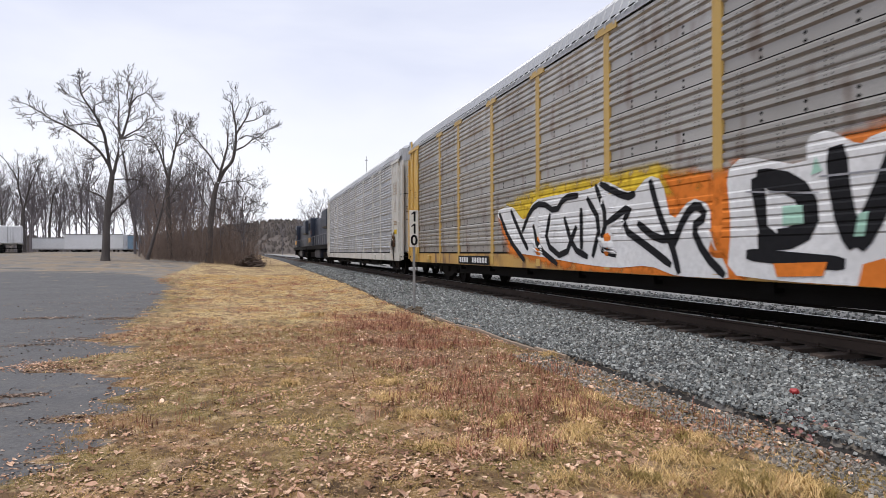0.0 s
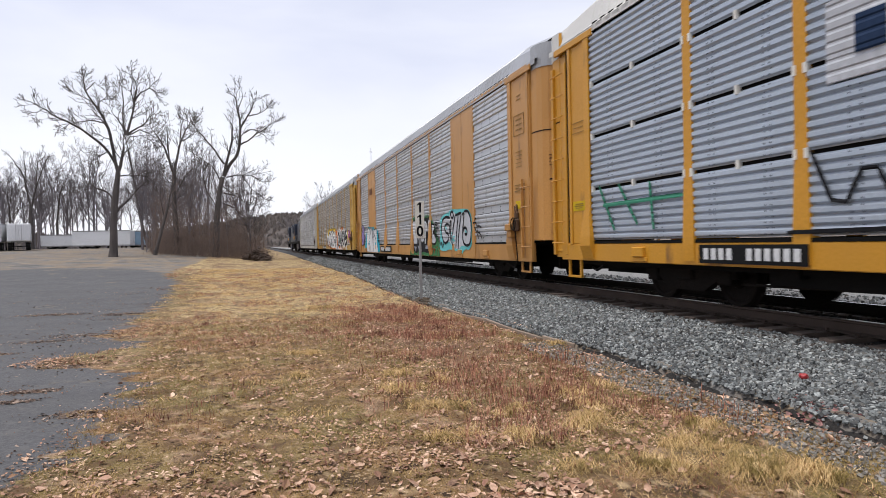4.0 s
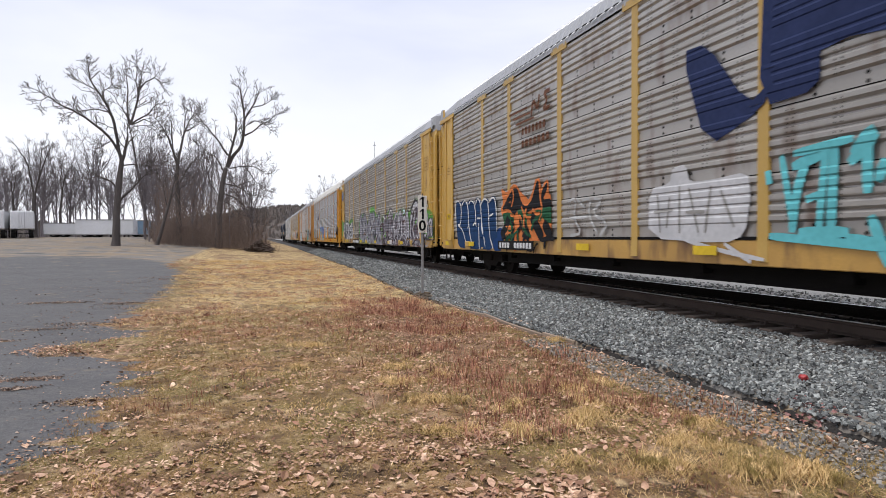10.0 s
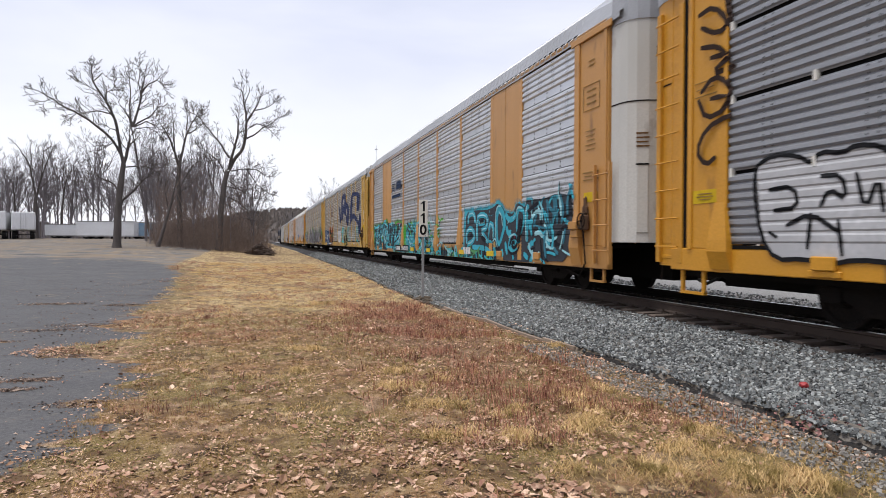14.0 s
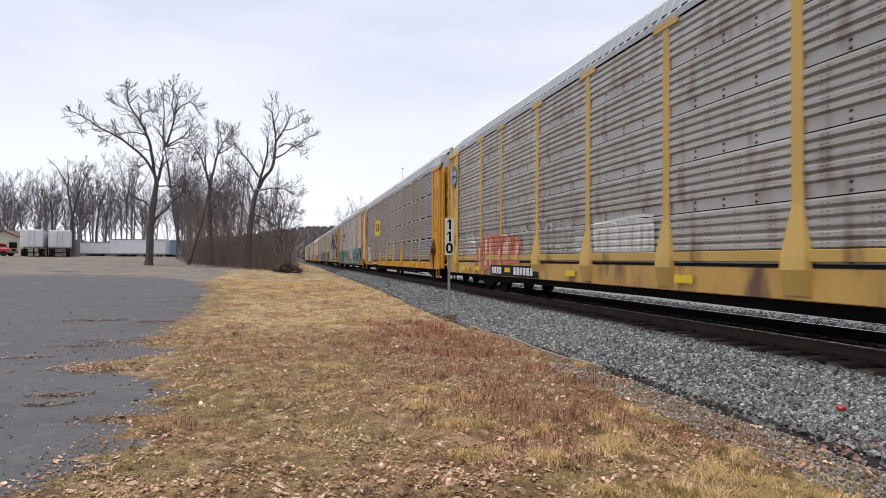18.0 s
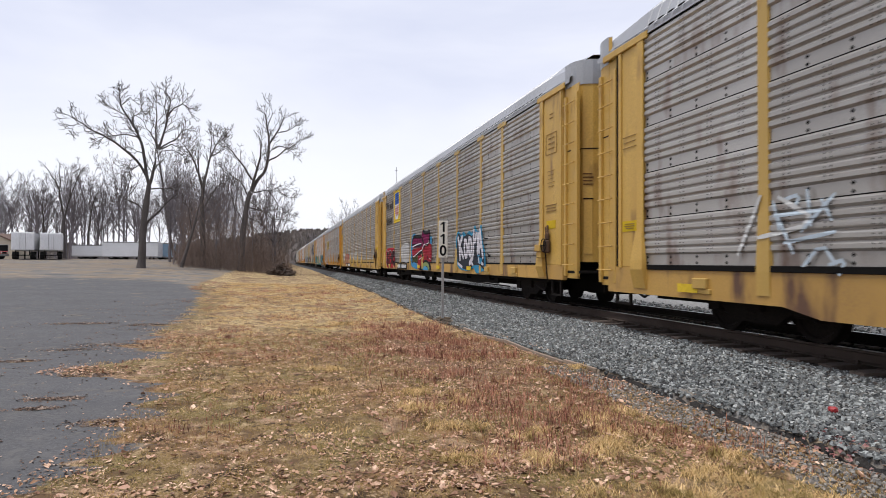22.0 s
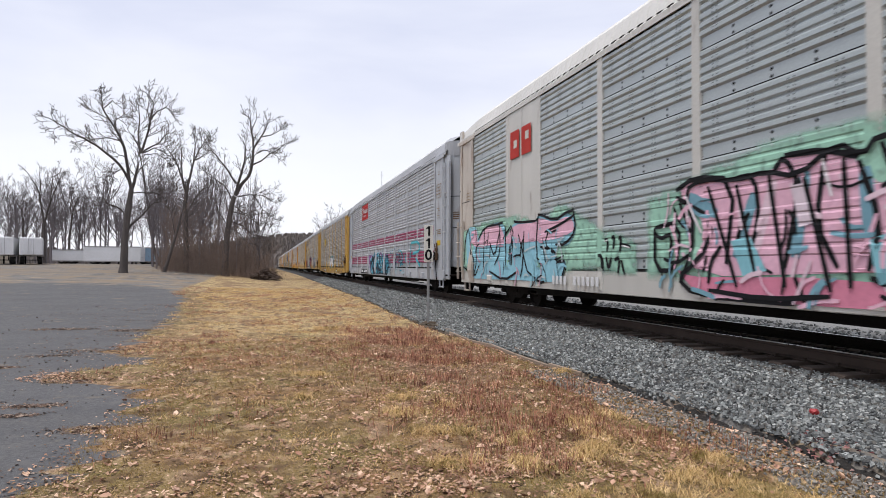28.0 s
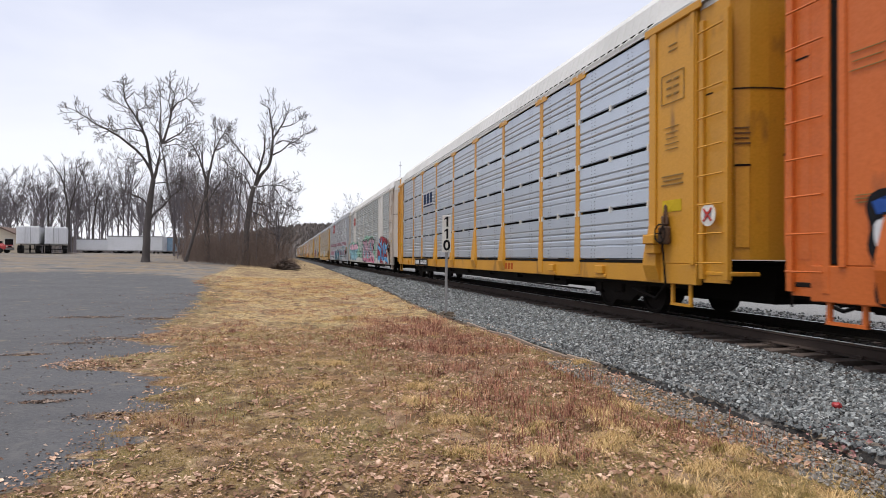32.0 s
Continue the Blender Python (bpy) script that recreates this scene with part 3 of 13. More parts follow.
def panel_mesh(kind, w, material, near=True):
    """One bay's corrugated steel sheet, facing -x, in the middle of its bay, z above the rail head."""
    key = (kind, round(w, 2), material.name, near)
    if key in PANELS:
        return PANELS[key]
    s = SHAPES[kind]
    zb, zt = s["deck"] + 0.02, s["eave"] - 0.07
    bm = bmesh.new()
    half = w / 2 - 0.02
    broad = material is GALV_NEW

    def strip(z0, z1, n):
        rows = []
        for i in range(n + 1):
            z = z0 + (z1 - z0) * i / n
            rows.append([(-ridge(kind, zb, zt, min(max(z, z0 + 1e-4), z1 - 1e-4), broad), -half, z), (-ridge(kind, zb, zt, min(max(z, z0 + 1e-4), z1 - 1e-4), broad), half, z)])
        loft(bm, rows, closed=False)

    chance = random.Random(int(w * 100))

    def rivet(y, z, r=0.012):
        if not near:
            return
        x = -ridge(kind, zb, zt, z, broad) - 0.001
        ring = [bm.verts.new((x, y + a, z + b)) for a, b in ((-r, 0), (0, -r), (r, 0), (0, r))]
        shade = r > .012 or chance.random() > .06
        top = bm.verts.new((x - 0.009, y, z))
        for i in range(4):
            f = bm.faces.new((ring[i], ring[(i + 1) % 4], top))
            f.material_index = 1 if shade else 2

    if kind == "louver":
        h = (zt - zb) / 4
        for k in range(4):
            strip(zb + k * h + 0.025, zb + (k + 1) * h - 0.025, 56)
            for y in (-half * .56, -half * .46, half * .46, half * .56):
                for j in range(13):
                    rivet(y, zb + k * h + 0.06 + j * (h - .12) / 12, 0.014)
        for k in range(1, 4):
            n0 = len(bm.faces)
            box(bm, 0.03, 0.05, -half, half, zb + k * h - 0.05, zb + k * h + 0.05)
            bm.faces.ensure_lookup_table()
            for f in bm.faces[n0:]:
                f.material_index = 1
        for k in range(1, 4):
            for y in (-half + .06, 0.0, half - .06):
                n0 = len(bm.faces)
                box(bm, -0.05, 0.01, y - .025, y + .025, zb + k * h - 0.06, zb + k * h + 0.06)
                bm.faces.ensure_lookup_table()
                for f in bm.faces[n0:]:
                    f.material_index = 2
    else:
        h = (zt - zb) / 5
        for k in range(5):
            strip(zb + k * h, zb + (k + 1) * h - 0.004, 46)
            m = max(3, round(w / 0.75)) + 1
            for j in range(m):
                for dz in (0.04, 0.135):
                    rivet(-half + .06 + (2 * half - .12) * j / (m - 1), zb + k * h + dz, 0.030)
            for j in range(m - 1):
                for i in range(11):
                    for off in (-.045, .045):
                        rivet(-half + .06 + (2 * half - .12) * (j + .5) / (m - 1) + off, zb + k * h + 0.2 + i * (h - .22) / 11, 0.013)
            n0 = len(bm.faces)
            box(bm, -0.010, 0.01, -half, half, zb + k * h - 0.009, zb + k * h + 0.004)
            bm.faces.ensure_lookup_table()
            for f in bm.faces[n0:]:
                f.material_index = 1
    me = mesh_of(bm, "side_panel", [material, BLACK, SIGNWHITE])
    PANELS[key] = me
    return me


def post_mesh(kind, flare, material, key=""):
    name = ("post", kind, flare, material.name)
    if name in PANELS:
        return PANELS[name]
    s = SHAPES[kind]
    zb, zt = s["sill"] + 0.06, s["eave"]
    bm = bmesh.new()
    w, d = (0.115, 0.078)
    up = 1.15 if kind not in ("tall", "deep") else 0.75
    secs = [(zt, w, d), (s["deck"] + up, w, d), (s["deck"] + 0.12, w + 0.14 * flare, d + 0.07 * flare), (s["deck"] - 0.05, w + 0.15 * flare, d + 0.08 * flare), (zb, w + 0.15 * flare, d + 0.01)]
    loft(bm, [[(0.03, -a, z), (-b, -a * .8, z), (-b, a * .8, z), (0.03, a, z)] for z, a, b in secs])
    bmesh.ops.recalc_face_normals(bm, faces=bm.faces)
    if kind != "flat":
        box(bm, -d - .015, 0.03, -0.36, 0.36, zt - 0.15, zt - 0.02)
    me = mesh_of(bm, "post", material)
    PANELS[name] = me
    return me


def roof_mesh(kind, material):
    name = ("roof", kind, material.name)
    if name in PANELS:
        return PANELS[name]
    e = SHAPES[kind]["eave"]
    top = ROOF_TOP - e
    mid = 0.48 if kind in ("tall", "deep") else 0.56
    half = [(1.62, -0.07), (1.62, 0.04), (1.54, 0.10), (1.42, mid * top), (1.05, (mid + .36) * top), (0.5, (mid + .36 + 1) / 2 * top)]
    prof = half + [(0, top)] + [(-a, b) for a, b in half[::-1]]
    rings = []
    ys = [-13.75, -13.0, -12.3] + [-12.1 + i * 24.2 / 84 for i in range(85)] + [12.3, 13.0, 13.75]
    for y in ys:
        for off, up in ((-0.03, 0.0), (-0.02, 0.007), (0.02, 0.007), (0.03, 0.0)) if abs(y) < 12.2 else ((0, 0),):
            drop = 1 - 0.22 * max(0, abs(y) - 12.3) / 1.45
            rings.append([(a * (1 + up / 1.5), y + off, e + (b + (up if b > .05 else 0)) * (drop if b > 0 else 1)) for a, b in prof])
    bm = bmesh.new()
    loft(bm, rings, closed=False)
    me = mesh_of(bm, "roof", material)
    PANELS[name] = me
    return me


def shared(key, make, material):
    if key not in PANELS:
        PANELS[key] = mesh_of(make(), str(key[0]), material)
    return PANELS[key]


def ladder_bm(z0, z1, rungs, width=0.56):
    bm = bmesh.new()
    for a in (-width / 2, width / 2):
        box(bm, -0.03, 0.05, a - .05, a + .05, z0, z1, bev=0.006)
    return bm


def rung_bm(width=0.56):
    return tube(bmesh.new(), (-0.075, -width / 2, 0), (-0.075, width / 2, 0), 0.014, n=6)


def wheelset_bm():
    bm = bmesh.new()
    for s in (-1, 1):
        prof = [(s * 0.69, 0.10), (s * 0.685, 0.36), (s * 0.675, 0.445), (s * 0.70, 0.45), (s * 0.715, 0.42), (s * 0.82, 0.412), (s * 0.82, 0.35), (s * 0.79, 0.33), (s * 0.79, 0.16), (s * 0.83, 0.13), (s * 0.83, 0.10)]
        n = 28
        loft(bm, [[(x, r * math.cos(2 * math.pi * k / n), r * math.sin(2 * math.pi * k / n)) for k in range(n)] for x, r in prof], caps=False)
        for k in range(3):
            a = 2 * math.pi * k / 3
            box(bm, *sorted((s * 0.835, s * 0.98)), 0.05 * math.cos(a) - .02, 0.05 * math.cos(a) + .02, 0.05 * math.sin(a) - .02, 0.05 * math.sin(a) + .02)
    tube(bm, (-0.98, 0, 0), (0.98, 0, 0), 0.08, n=12)
    bmesh.ops.recalc_face_normals(bm, faces=bm.faces)
    return bm


def truck_frame_bm():
    bm = bmesh.new()
    for s in (-1, 1):
        a, b = sorted((s * 0.90, s * 1.04))
        pts = [(-1.15, 0.42), (-1.10, 0.60), (-0.55, 0.66), (0.55, 0.66), (1.10, 0.60), (1.15, 0.42), (0.72, 0.38), (0.42, 0.20), (-0.42, 0.20), (-0.72, 0.38)]
        loft(bm, [[(a, y, z) for y, z in pts], [(b, y, z) for y, z in pts]])
        for y in (-0.89, 0.89):
            box(bm, a - .03, b + .03, y - .15, y + .15, 0.32, 0.54, bev=.02)
    box(bm, -1.1, 1.1, -0.2, 0.2, 0.36, 0.64, bev=.03)
    bmesh.ops.recalc_face_normals(bm, faces=bm.faces)
    return bm


def spring_bm():
    bm = bmesh.new()
    for y in (-.17, 0, .17):
        for k in range(5):
            tube(bm, (0, y, 0.22 + k * .045), (0, y, 0.245 + k * .045), 0.075, 0.075, 8)
    return bm


def hose_bm(sign):
    pts = [(-0.35, 13.5, 0.55), (-0.42, 13.75, 0.30), (-0.40, 14.05, 0.20), (-0.36, 14.3, 0.26)]
    bm = bmesh.new()
    for a, b in zip(pts, pts[1:]):
        tube(bm, (a[0] * sign, a[1], a[2]), (b[0] * sign, b[1], b[2]), 0.028, n=6)
    return bm


DOOR_CURVE = ((1.56, 13.40), (1.55, 13.66), (1.50, 13.84), (1.40, 13.97), (1.22, 14.07), (0.95, 14.13), (0.5, 14.16), (0.01, 14.17))


def end_door_bm(kind, s):
    """One leaf of the bowed end doors, at the car's +y end."""
    e, d = SHAPES[kind]["eave"], SHAPES[kind]["deck"]
    bm = bmesh.new()
    outer = [(s * x, y) for x, y in DOOR_CURVE]
    inner = [(x * 0.97, y - 0.05) for x, y in outer]
    ring = outer + inner[::-1]
    loft(bm, [[(x, y, z) for x, y in ring] for z in (d + .05, d + .8, d + 2.1, e - .4, e + .35)])
    bmesh.ops.recalc_face_normals(bm, faces=bm.faces)
    return bm


def door_cap_bm(kind, s):
    e = SHAPES[kind]["eave"]
    bm = bmesh.new()
    outer = [(s * x * 1.006, y + .012) for x, y in DOOR_CURVE]
    ring = outer + [(x * .96, y - .05) for x, y in outer][::-1]
    loft(bm, [[(x, y, z) for x, y in ring] for z in (e - .16, e + .37)])
    bmesh.ops.recalc_face_normals(bm, faces=bm.faces)
    return bm


def bars(parent, material, rows, name, label, x=-SIDE - 0.004, joined=False):
    """Flat marks on the side: (along, height, length, tall)."""
    if joined:
        bm = bmesh.new()
        for y, z, w, h in rows:
            box(bm, x - 0.004, x + 0.004, y - w / 2, y + w / 2, z - h / 2, z + h / 2)
        return tagged(part(name, bm, material, parent), label, kind="stuff")
    for y, z, w, h in rows:
        me = shared((name, material.name, round(w, 3), round(h, 3)), lambda: boxes((-.004, .004, -w / 2, w / 2, -h / 2, h / 2)), material)
        ob = part(name, me, None, parent, label, (x, y, z))
    return ob


DECAL = {}


def ridge_height(nt, kind):
    """The corrugation of the side sheets as a height from 0 to 1, so that paint on them shows their ridges."""
    sh = SHAPES[kind]
    zb, zt = sh["deck"] + 0.02, sh["eave"] - 0.07

    def op(how, a, b=None):
        n = nt.nodes.new("ShaderNodeMath")
        n.operation = how
        for i, v in enumerate((a, b)):
            if isinstance(v, (int, float)):
                n.inputs[i].default_value = v
            elif v is not None:
                nt.links.new(v, n.inputs[i])
        return n.outputs[0]

    co = nt.nodes.new("ShaderNodeTexCoord")
    sep = nt.nodes.new("ShaderNodeSeparateXYZ")
    nt.links.new(co.outputs["Object"], sep.inputs[0])
    h = (zt - zb) / (4 if kind == "louver" else 5)
    foot = 0.03 if kind == "louver" else 0.17
    pitch = (h - 0.06) / 7 if kind == "louver" else (h - 0.17) / 5
    u = op("SUBTRACT", op("MODULO", op("SUBTRACT", sep.outputs["Z"], zb), h), foot)
    wave = op("SINE", op("MULTIPLY", op("MODULO", u, pitch), math.pi / pitch))
    up = op("MINIMUM", op("MAXIMUM", op("SUBTRACT", op("MULTIPLY", wave, 2.2), 0.5), 0.0), 1.0)
    return op("MULTIPLY", up, op("GREATER_THAN", u, 0.0))


def ink(c, kind="", soft=False):
    """Sprayed or stencilled paint; kind names the sheets that it lies on, soft lets its edge fade out."""
    key = (tuple(round(v, 3) for v in c), kind, soft)
    if key not in DECAL:
        m = surface("sprayed_colour_%d" % (len(DECAL) + 1), c, tuple(v * 0.72 + .004 for v in c), 0.75, 0, 1.3, 14, (1, 1, 1), 0.5, 0.0, spec=0.12)
        nt = m.node_tree
        b = nt.nodes["Principled BSDF"]
        if kind:
            bump(nt, b, ridge_height(nt, kind), 0.6, 0.030)
        if soft:
            at = nt.nodes.new("ShaderNodeAttribute")
            at.attribute_name = "dense"
            mul = nt.nodes.new("ShaderNodeMath")
            mul.operation = "MULTIPLY"
            nt.links.new(at.outputs["Fac"], mul.inputs[0])
            nt.links.new(ramp(nt, grain(nt, 7, 5), 0.15, 0.5), mul.inputs[1])
            nt.links.new(mul.outputs[0], b.inputs["Alpha"])
        DECAL[key] = m
    return DECAL[key]


WHITE_C, BLACK_C = (0.72, 0.72, 0.72), (0.012, 0.012, 0.014)


def autorack(index, kind, label, steel, frame_mat, roof_mat, end_mat=None, plates=(), flare=0.0, shift=0.0, upper_ladder=True, door_mat=None):
    """A long covered car carrier; its origin is on the rail head, its front is +y."""
    s = SHAPES[kind]
    sill, deck, eave = s["sill"], s["deck"], s["eave"]
    end_mat = end_mat or (END_Y if frame_mat is YELLOW else frame_mat)
    door_mat = door_mat or end_mat
    sill_mat = SILL_Y if frame_mat is YELLOW else frame_mat
    car = thing("autorack_railcar", (TX, 0, FLOOR), label, "railcar", "cars of the train")
    CARS.append((car, index, shift))
    fm, em, nm = frame_mat.name, end_mat.name, kind
    # frame
    for sgn in (-1, 1):
        x0, x1 = sorted((sgn * (SIDE - 0.12), sgn * SIDE))
        if kind == "deep" and index == 9:
            low = [(-13.35, .40), (-11.2, .40), (-10.6, .36), (-8.9, .36), (-8.3, .24), (8.3, .24), (8.9, .36), (13.35, .36)]
            ring = [(y, z) for y, z in low] + [(13.35, deck - .02), (-13.35, deck - .02)]
            part("side_sill", shared(("stepped_sill", nm, fm, sgn), lambda: loft(bmesh.new(), [[(x, y, z) for y, z in ring] for x in (x0, x1)]), sill_mat), None, car)
        else:
            part("side_sill", shared(("side_sill", nm, fm, sgn), lambda: boxes((x0, x1, -13.35, 13.35, sill, deck - 0.02), (x0, x1 + .03 if sgn > 0 else x1, -12.4, 12.4, deck - 0.055, deck - .02), bev=0.012), sill_mat), None, car)
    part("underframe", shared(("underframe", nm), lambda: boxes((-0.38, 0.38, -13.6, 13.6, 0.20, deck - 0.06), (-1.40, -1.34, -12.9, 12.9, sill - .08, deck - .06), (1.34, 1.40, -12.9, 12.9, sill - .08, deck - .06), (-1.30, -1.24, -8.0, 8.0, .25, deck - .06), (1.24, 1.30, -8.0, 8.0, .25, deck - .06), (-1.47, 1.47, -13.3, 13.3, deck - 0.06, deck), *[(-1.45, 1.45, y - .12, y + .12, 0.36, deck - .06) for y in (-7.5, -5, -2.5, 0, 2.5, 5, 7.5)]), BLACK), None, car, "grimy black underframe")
    part("roof", roof_mesh(kind, roof_mat), None, car, "ribbed sheet-metal roof")
    part("brake_reservoir", shared(("brake_reservoir",), lambda: tube(bmesh.new(), (-0.7, 3.0, 0.33), (-0.7, 4.1, 0.33), 0.13, n=12), BLACK), None, car)
    part("brake_rod", shared(("brake_rod",), lambda: tubes([((-1.2, -8.8, 0.20), (-1.2, 2.6, 0.28)), ((-1.2, 8.6, 0.22), (-1.2, 4.6, 0.28))], 0.02, 6), IRON), None, car)
    # sides
    for sgn in (-1, 1):
        turn = pose(0, 0, 0, 0, 0, 0 if sgn < 0 else 180)
        for a, b in zip(BAYS, BAYS[1:]):
            m = turn @ pose(-SIDE + 0.03, (a + b) / 2, 0)
            if plates and (a in plates):
                w = a - b
                part("plain_panel", shared(("plain_panel", nm, fm, round(w, 2)), lambda: boxes((-0.03, 0.03, -w / 2 + .02, -.012, deck + .02, eave - .06), (-0.03, 0.03, .012, w / 2 - .02, deck + .02, eave - .06), bev=0.008), frame_mat), None, car, "plain painted plate", m)
            else:
                part("side_panel", panel_mesh(kind, a - b, steel, sgn < 0), None, car, "", m)
        part("deck_seam", shared(("deck_seam", nm), lambda: boxes((-.004, .03, -12.1, 12.1, deck - .022, deck + .024)), BLACK), None, car, "dark slit above the side sill", turn @ pose(-SIDE, 0, 0))
        for i, a in enumerate(BAYS[1:-1]):
            part("post", post_mesh(kind, flare * (1.0 if i in (2, 3, 4, 5) else 0.25), frame_mat), None, car, "", turn @ pose(-SIDE + 0.072, a, 0))
        rail_mat = frame_mat if kind == "flat" else roof_mat
        part("top_rail", shared(("top_rail", nm, rail_mat.name), lambda: boxes((-0.02, 0.06, -13.3, 13.3, eave - 0.045, eave + 0.05), bev=0.01), rail_mat), None, car, "", turn @ pose(-SIDE, 0, 0))
        tagged(part("roof_seam", shared(("roof_seam", nm), lambda: boxes(*[(.012, .05, -12.1 + k * .288, -11.94 + k * .288, eave + .075, eave + .10) for k in range(84)]), BLACK), None, car, "", turn @ pose(-SIDE, 0, 0)), "row of dark gaps under the roof's edge", kind="stuff")
        part("eave_channel", shared(("eave_channel", nm), lambda: boxes((0.09, 0.11, -12.1, 12.1, eave - 0.3, eave)), BLACK), None, car, "", turn @ pose(-SIDE, 0, 0))
        for end in (-1, 1):
            # plain end sheets with a rolled edge, a ladder past them
            edge = 12.95 if end > 0 and upper_ladder else 13.35
            y0, y1 = sorted((end * 12.1, end * edge))
            part("end_sheet", shared(("end_sheet", nm, em, end, edge), lambda: boxes((-0.02, 0.06, y0, y1, deck - .02, eave), bev=0.01), end_mat), None, car, "", turn @ pose(-SIDE + .02, 0, 0))
            for k, (yy, d, w) in enumerate(((12.18, .035, .10), (edge - .07, .03, .05))):
                part("corner_post", shared(("corner_post", nm, em, k), lambda: boxes((-d, 0.0, -w, w, deck - .04, eave - .05), bev=0.01), end_mat), None, car, "", turn @ pose(-SIDE, end * yy, 0))
            if end_mat is END_W:
                part("seam_strip", shared(("seam_strip", em), lambda: boxes((-.008, .0, -.5, .5, -.007, .007)), IRON), None, car, "", turn @ pose(-SIDE, end * 12.74, 2.95))
            yl = 13.40 if end > 0 else -13.76
            z0, z1 = (sill + .1, eave - .35) if upper_ladder else (sill + .1, 2.35)
            if not upper_ladder:
                yl = end * 13.26
            la = part("ladder", shared(("ladder", nm, em, upper_ladder), lambda: ladder_bm(z0, z1, 0) if upper_ladder else boxes((-0.06, 0.0, -.3, -.25, z0, z1), (-0.06, 0.0, .25, .3, z0, z1)), end_mat), None, car, "", turn @ pose(-SIDE + (.02 if upper_ladder else -.03), yl if sgn < 0 else -yl * -1 * -1, 0))
            n = 9 if upper_ladder else 4
            for k in range(n):
                part("rung", shared(("rung", em), rung_bm, end_mat), None, la, "", (0, 0, z0 + .25 + k * (z1 - z0 - .45) / (n - 1)))
            if upper_ladder:
                part("ladder_panel", shared(("ladder_panel", nm, em), lambda: boxes((0.05, 0.075, -.30, .30, z0 - .05, z1 + .2), bev=.006), end_mat), None, car, "", turn @ pose(-SIDE, yl, 0))
            part("end_header", shared(("end_header", nm, em), lambda: boxes((-.045, 0.0, -.78, .78, eave - .14, eave - .01), bev=.012), end_mat), None, car, "", turn @ pose(-SIDE, end * 12.72, 0))
            part("corner_foot", shared(("corner_foot", nm, em), lambda: loft(bmesh.new(), [[(0.0, -q, z), (-d, -q, z), (-d, q, z), (0.0, q, z)] for z, q, d in ((deck + .62, .10, .04), (deck + .1, .19, .09), (deck - .06, .20, .095), (sill + .04, .20, .02))]), end_mat), None, car, "", turn @ pose(-SIDE - .002, end * 12.2, 0))
            if end > 0:
                part("door_gasket", shared(("door_gasket", nm), lambda: boxes((0.02, 0.22, -.07, .07, deck, eave)), BLACK), None, car, "", turn @ pose(-SIDE, end * (edge + .06), 0))
            if upper_ladder:
                for z in (deck + .1, deck + 1.6, eave - .7):
                    part("ladder_bracket", shared(("ladder_bracket", em), lambda: boxes((0.0, 0.05, -.1, .1, 0, .06)), end_mat), None, car, "", turn @ pose(-SIDE + .04, yl - end * .30, z))
                part("end_platform", shared(("end_platform", nm, em), lambda: boxes((0.0, 0.5, -.34, .34, sill + .16, sill + .22), bev=.01), end_mat if kind == "louver" else IRON), None, car, "", turn @ pose(-SIDE + .04, yl, 0))
    for end in (-1, 1):
        turn = pose(0, 0, 0, 0, 0, 0 if end > 0 else 180)
        for sg in (-1, 1):
            part("stirrup_step", shared(("stirrup_step", nm, em, sg), lambda: boxes((sg * 1.53 - .02, sg * 1.53 + .02, 12.62, 12.68, .16, sill + .02), (sg * 1.53 - .02, sg * 1.53 + .02, 13.1, 13.16, .16, sill + .02), (sg * 1.53 - .03, sg * 1.53 + .03, 12.62, 13.16, .14, .18)), end_mat if kind in ("louver", "flat") else IRON), None, car, "", turn)
            part("end_door", shared(("end_door", nm, door_mat.name, sg), lambda: end_door_bm(kind, sg), door_mat), None, car, "bowed end door leaf", turn)
            part("door_cap", shared(("door_cap", nm, roof_mat.name, sg), lambda: door_cap_bm(kind, sg), roof_mat), None, car, "pale sheet-metal top of the end door", turn)
            at = turn @ pose(sg * 1.31, 14.025, 0, 0, 0, -29 * sg)
            part("door_recess", shared(("door_recess", nm, door_mat.name), lambda: boxes((-.10, .10, -.01, .012, deck + .22, deck + 1.42), bev=.008), door_mat), None, car, "", at)
            part("recess_slot", shared(("recess_slot", nm), lambda: boxes((-.11, .11, -.01, .018, deck + 1.40, deck + 1.43)), BLACK), None, car, "", at)
            tagged(part("stencil_print", shared(("door_stencil", nm), lambda: boxes(*[(-.11 + .02 * (k % 2), .11, -.01, .008, deck + 1.72 + .075 * k, deck + 1.745 + .075 * k) for k in range(4)]), ink((.16, .08, .03))), None, car, "", at), "dark stencilled lines of small print", kind="stuff")
            part("door_seam", shared(("door_seam", nm, sg), lambda: loft(bmesh.new(), [[(sg * x * 1.004, y + .006, z) for x, y in DOOR_CURVE] for z in (3.36, 3.385)], closed=False), IRON), None, car, "thin dark seam across the door", turn)
        if kind == "louver":
            part("vent_slot", shared(("vent_slot",), lambda: boxes((-.17, .17, -.02, .012, 3.95, 4.13)), BLACK), None, car, "dark slot in the end door", turn @ pose(-1.31, 14.025, 0, 0, 0, 29))
        part("coupler", shared(("coupler",), lambda: boxes((-0.13, 0.13, 13.5, 14.05, 0.28, 0.52), (-0.2, 0.16, 13.98, 14.32, 0.24, 0.56), (-0.3, 0.3, 13.3, 13.6, 0.26, 0.62), bev=0.03), IRON), None, car, "", turn)
        part("air_hose", shared(("air_hose",), lambda: hose_bm(1), RUBBER), None, car, "", turn)
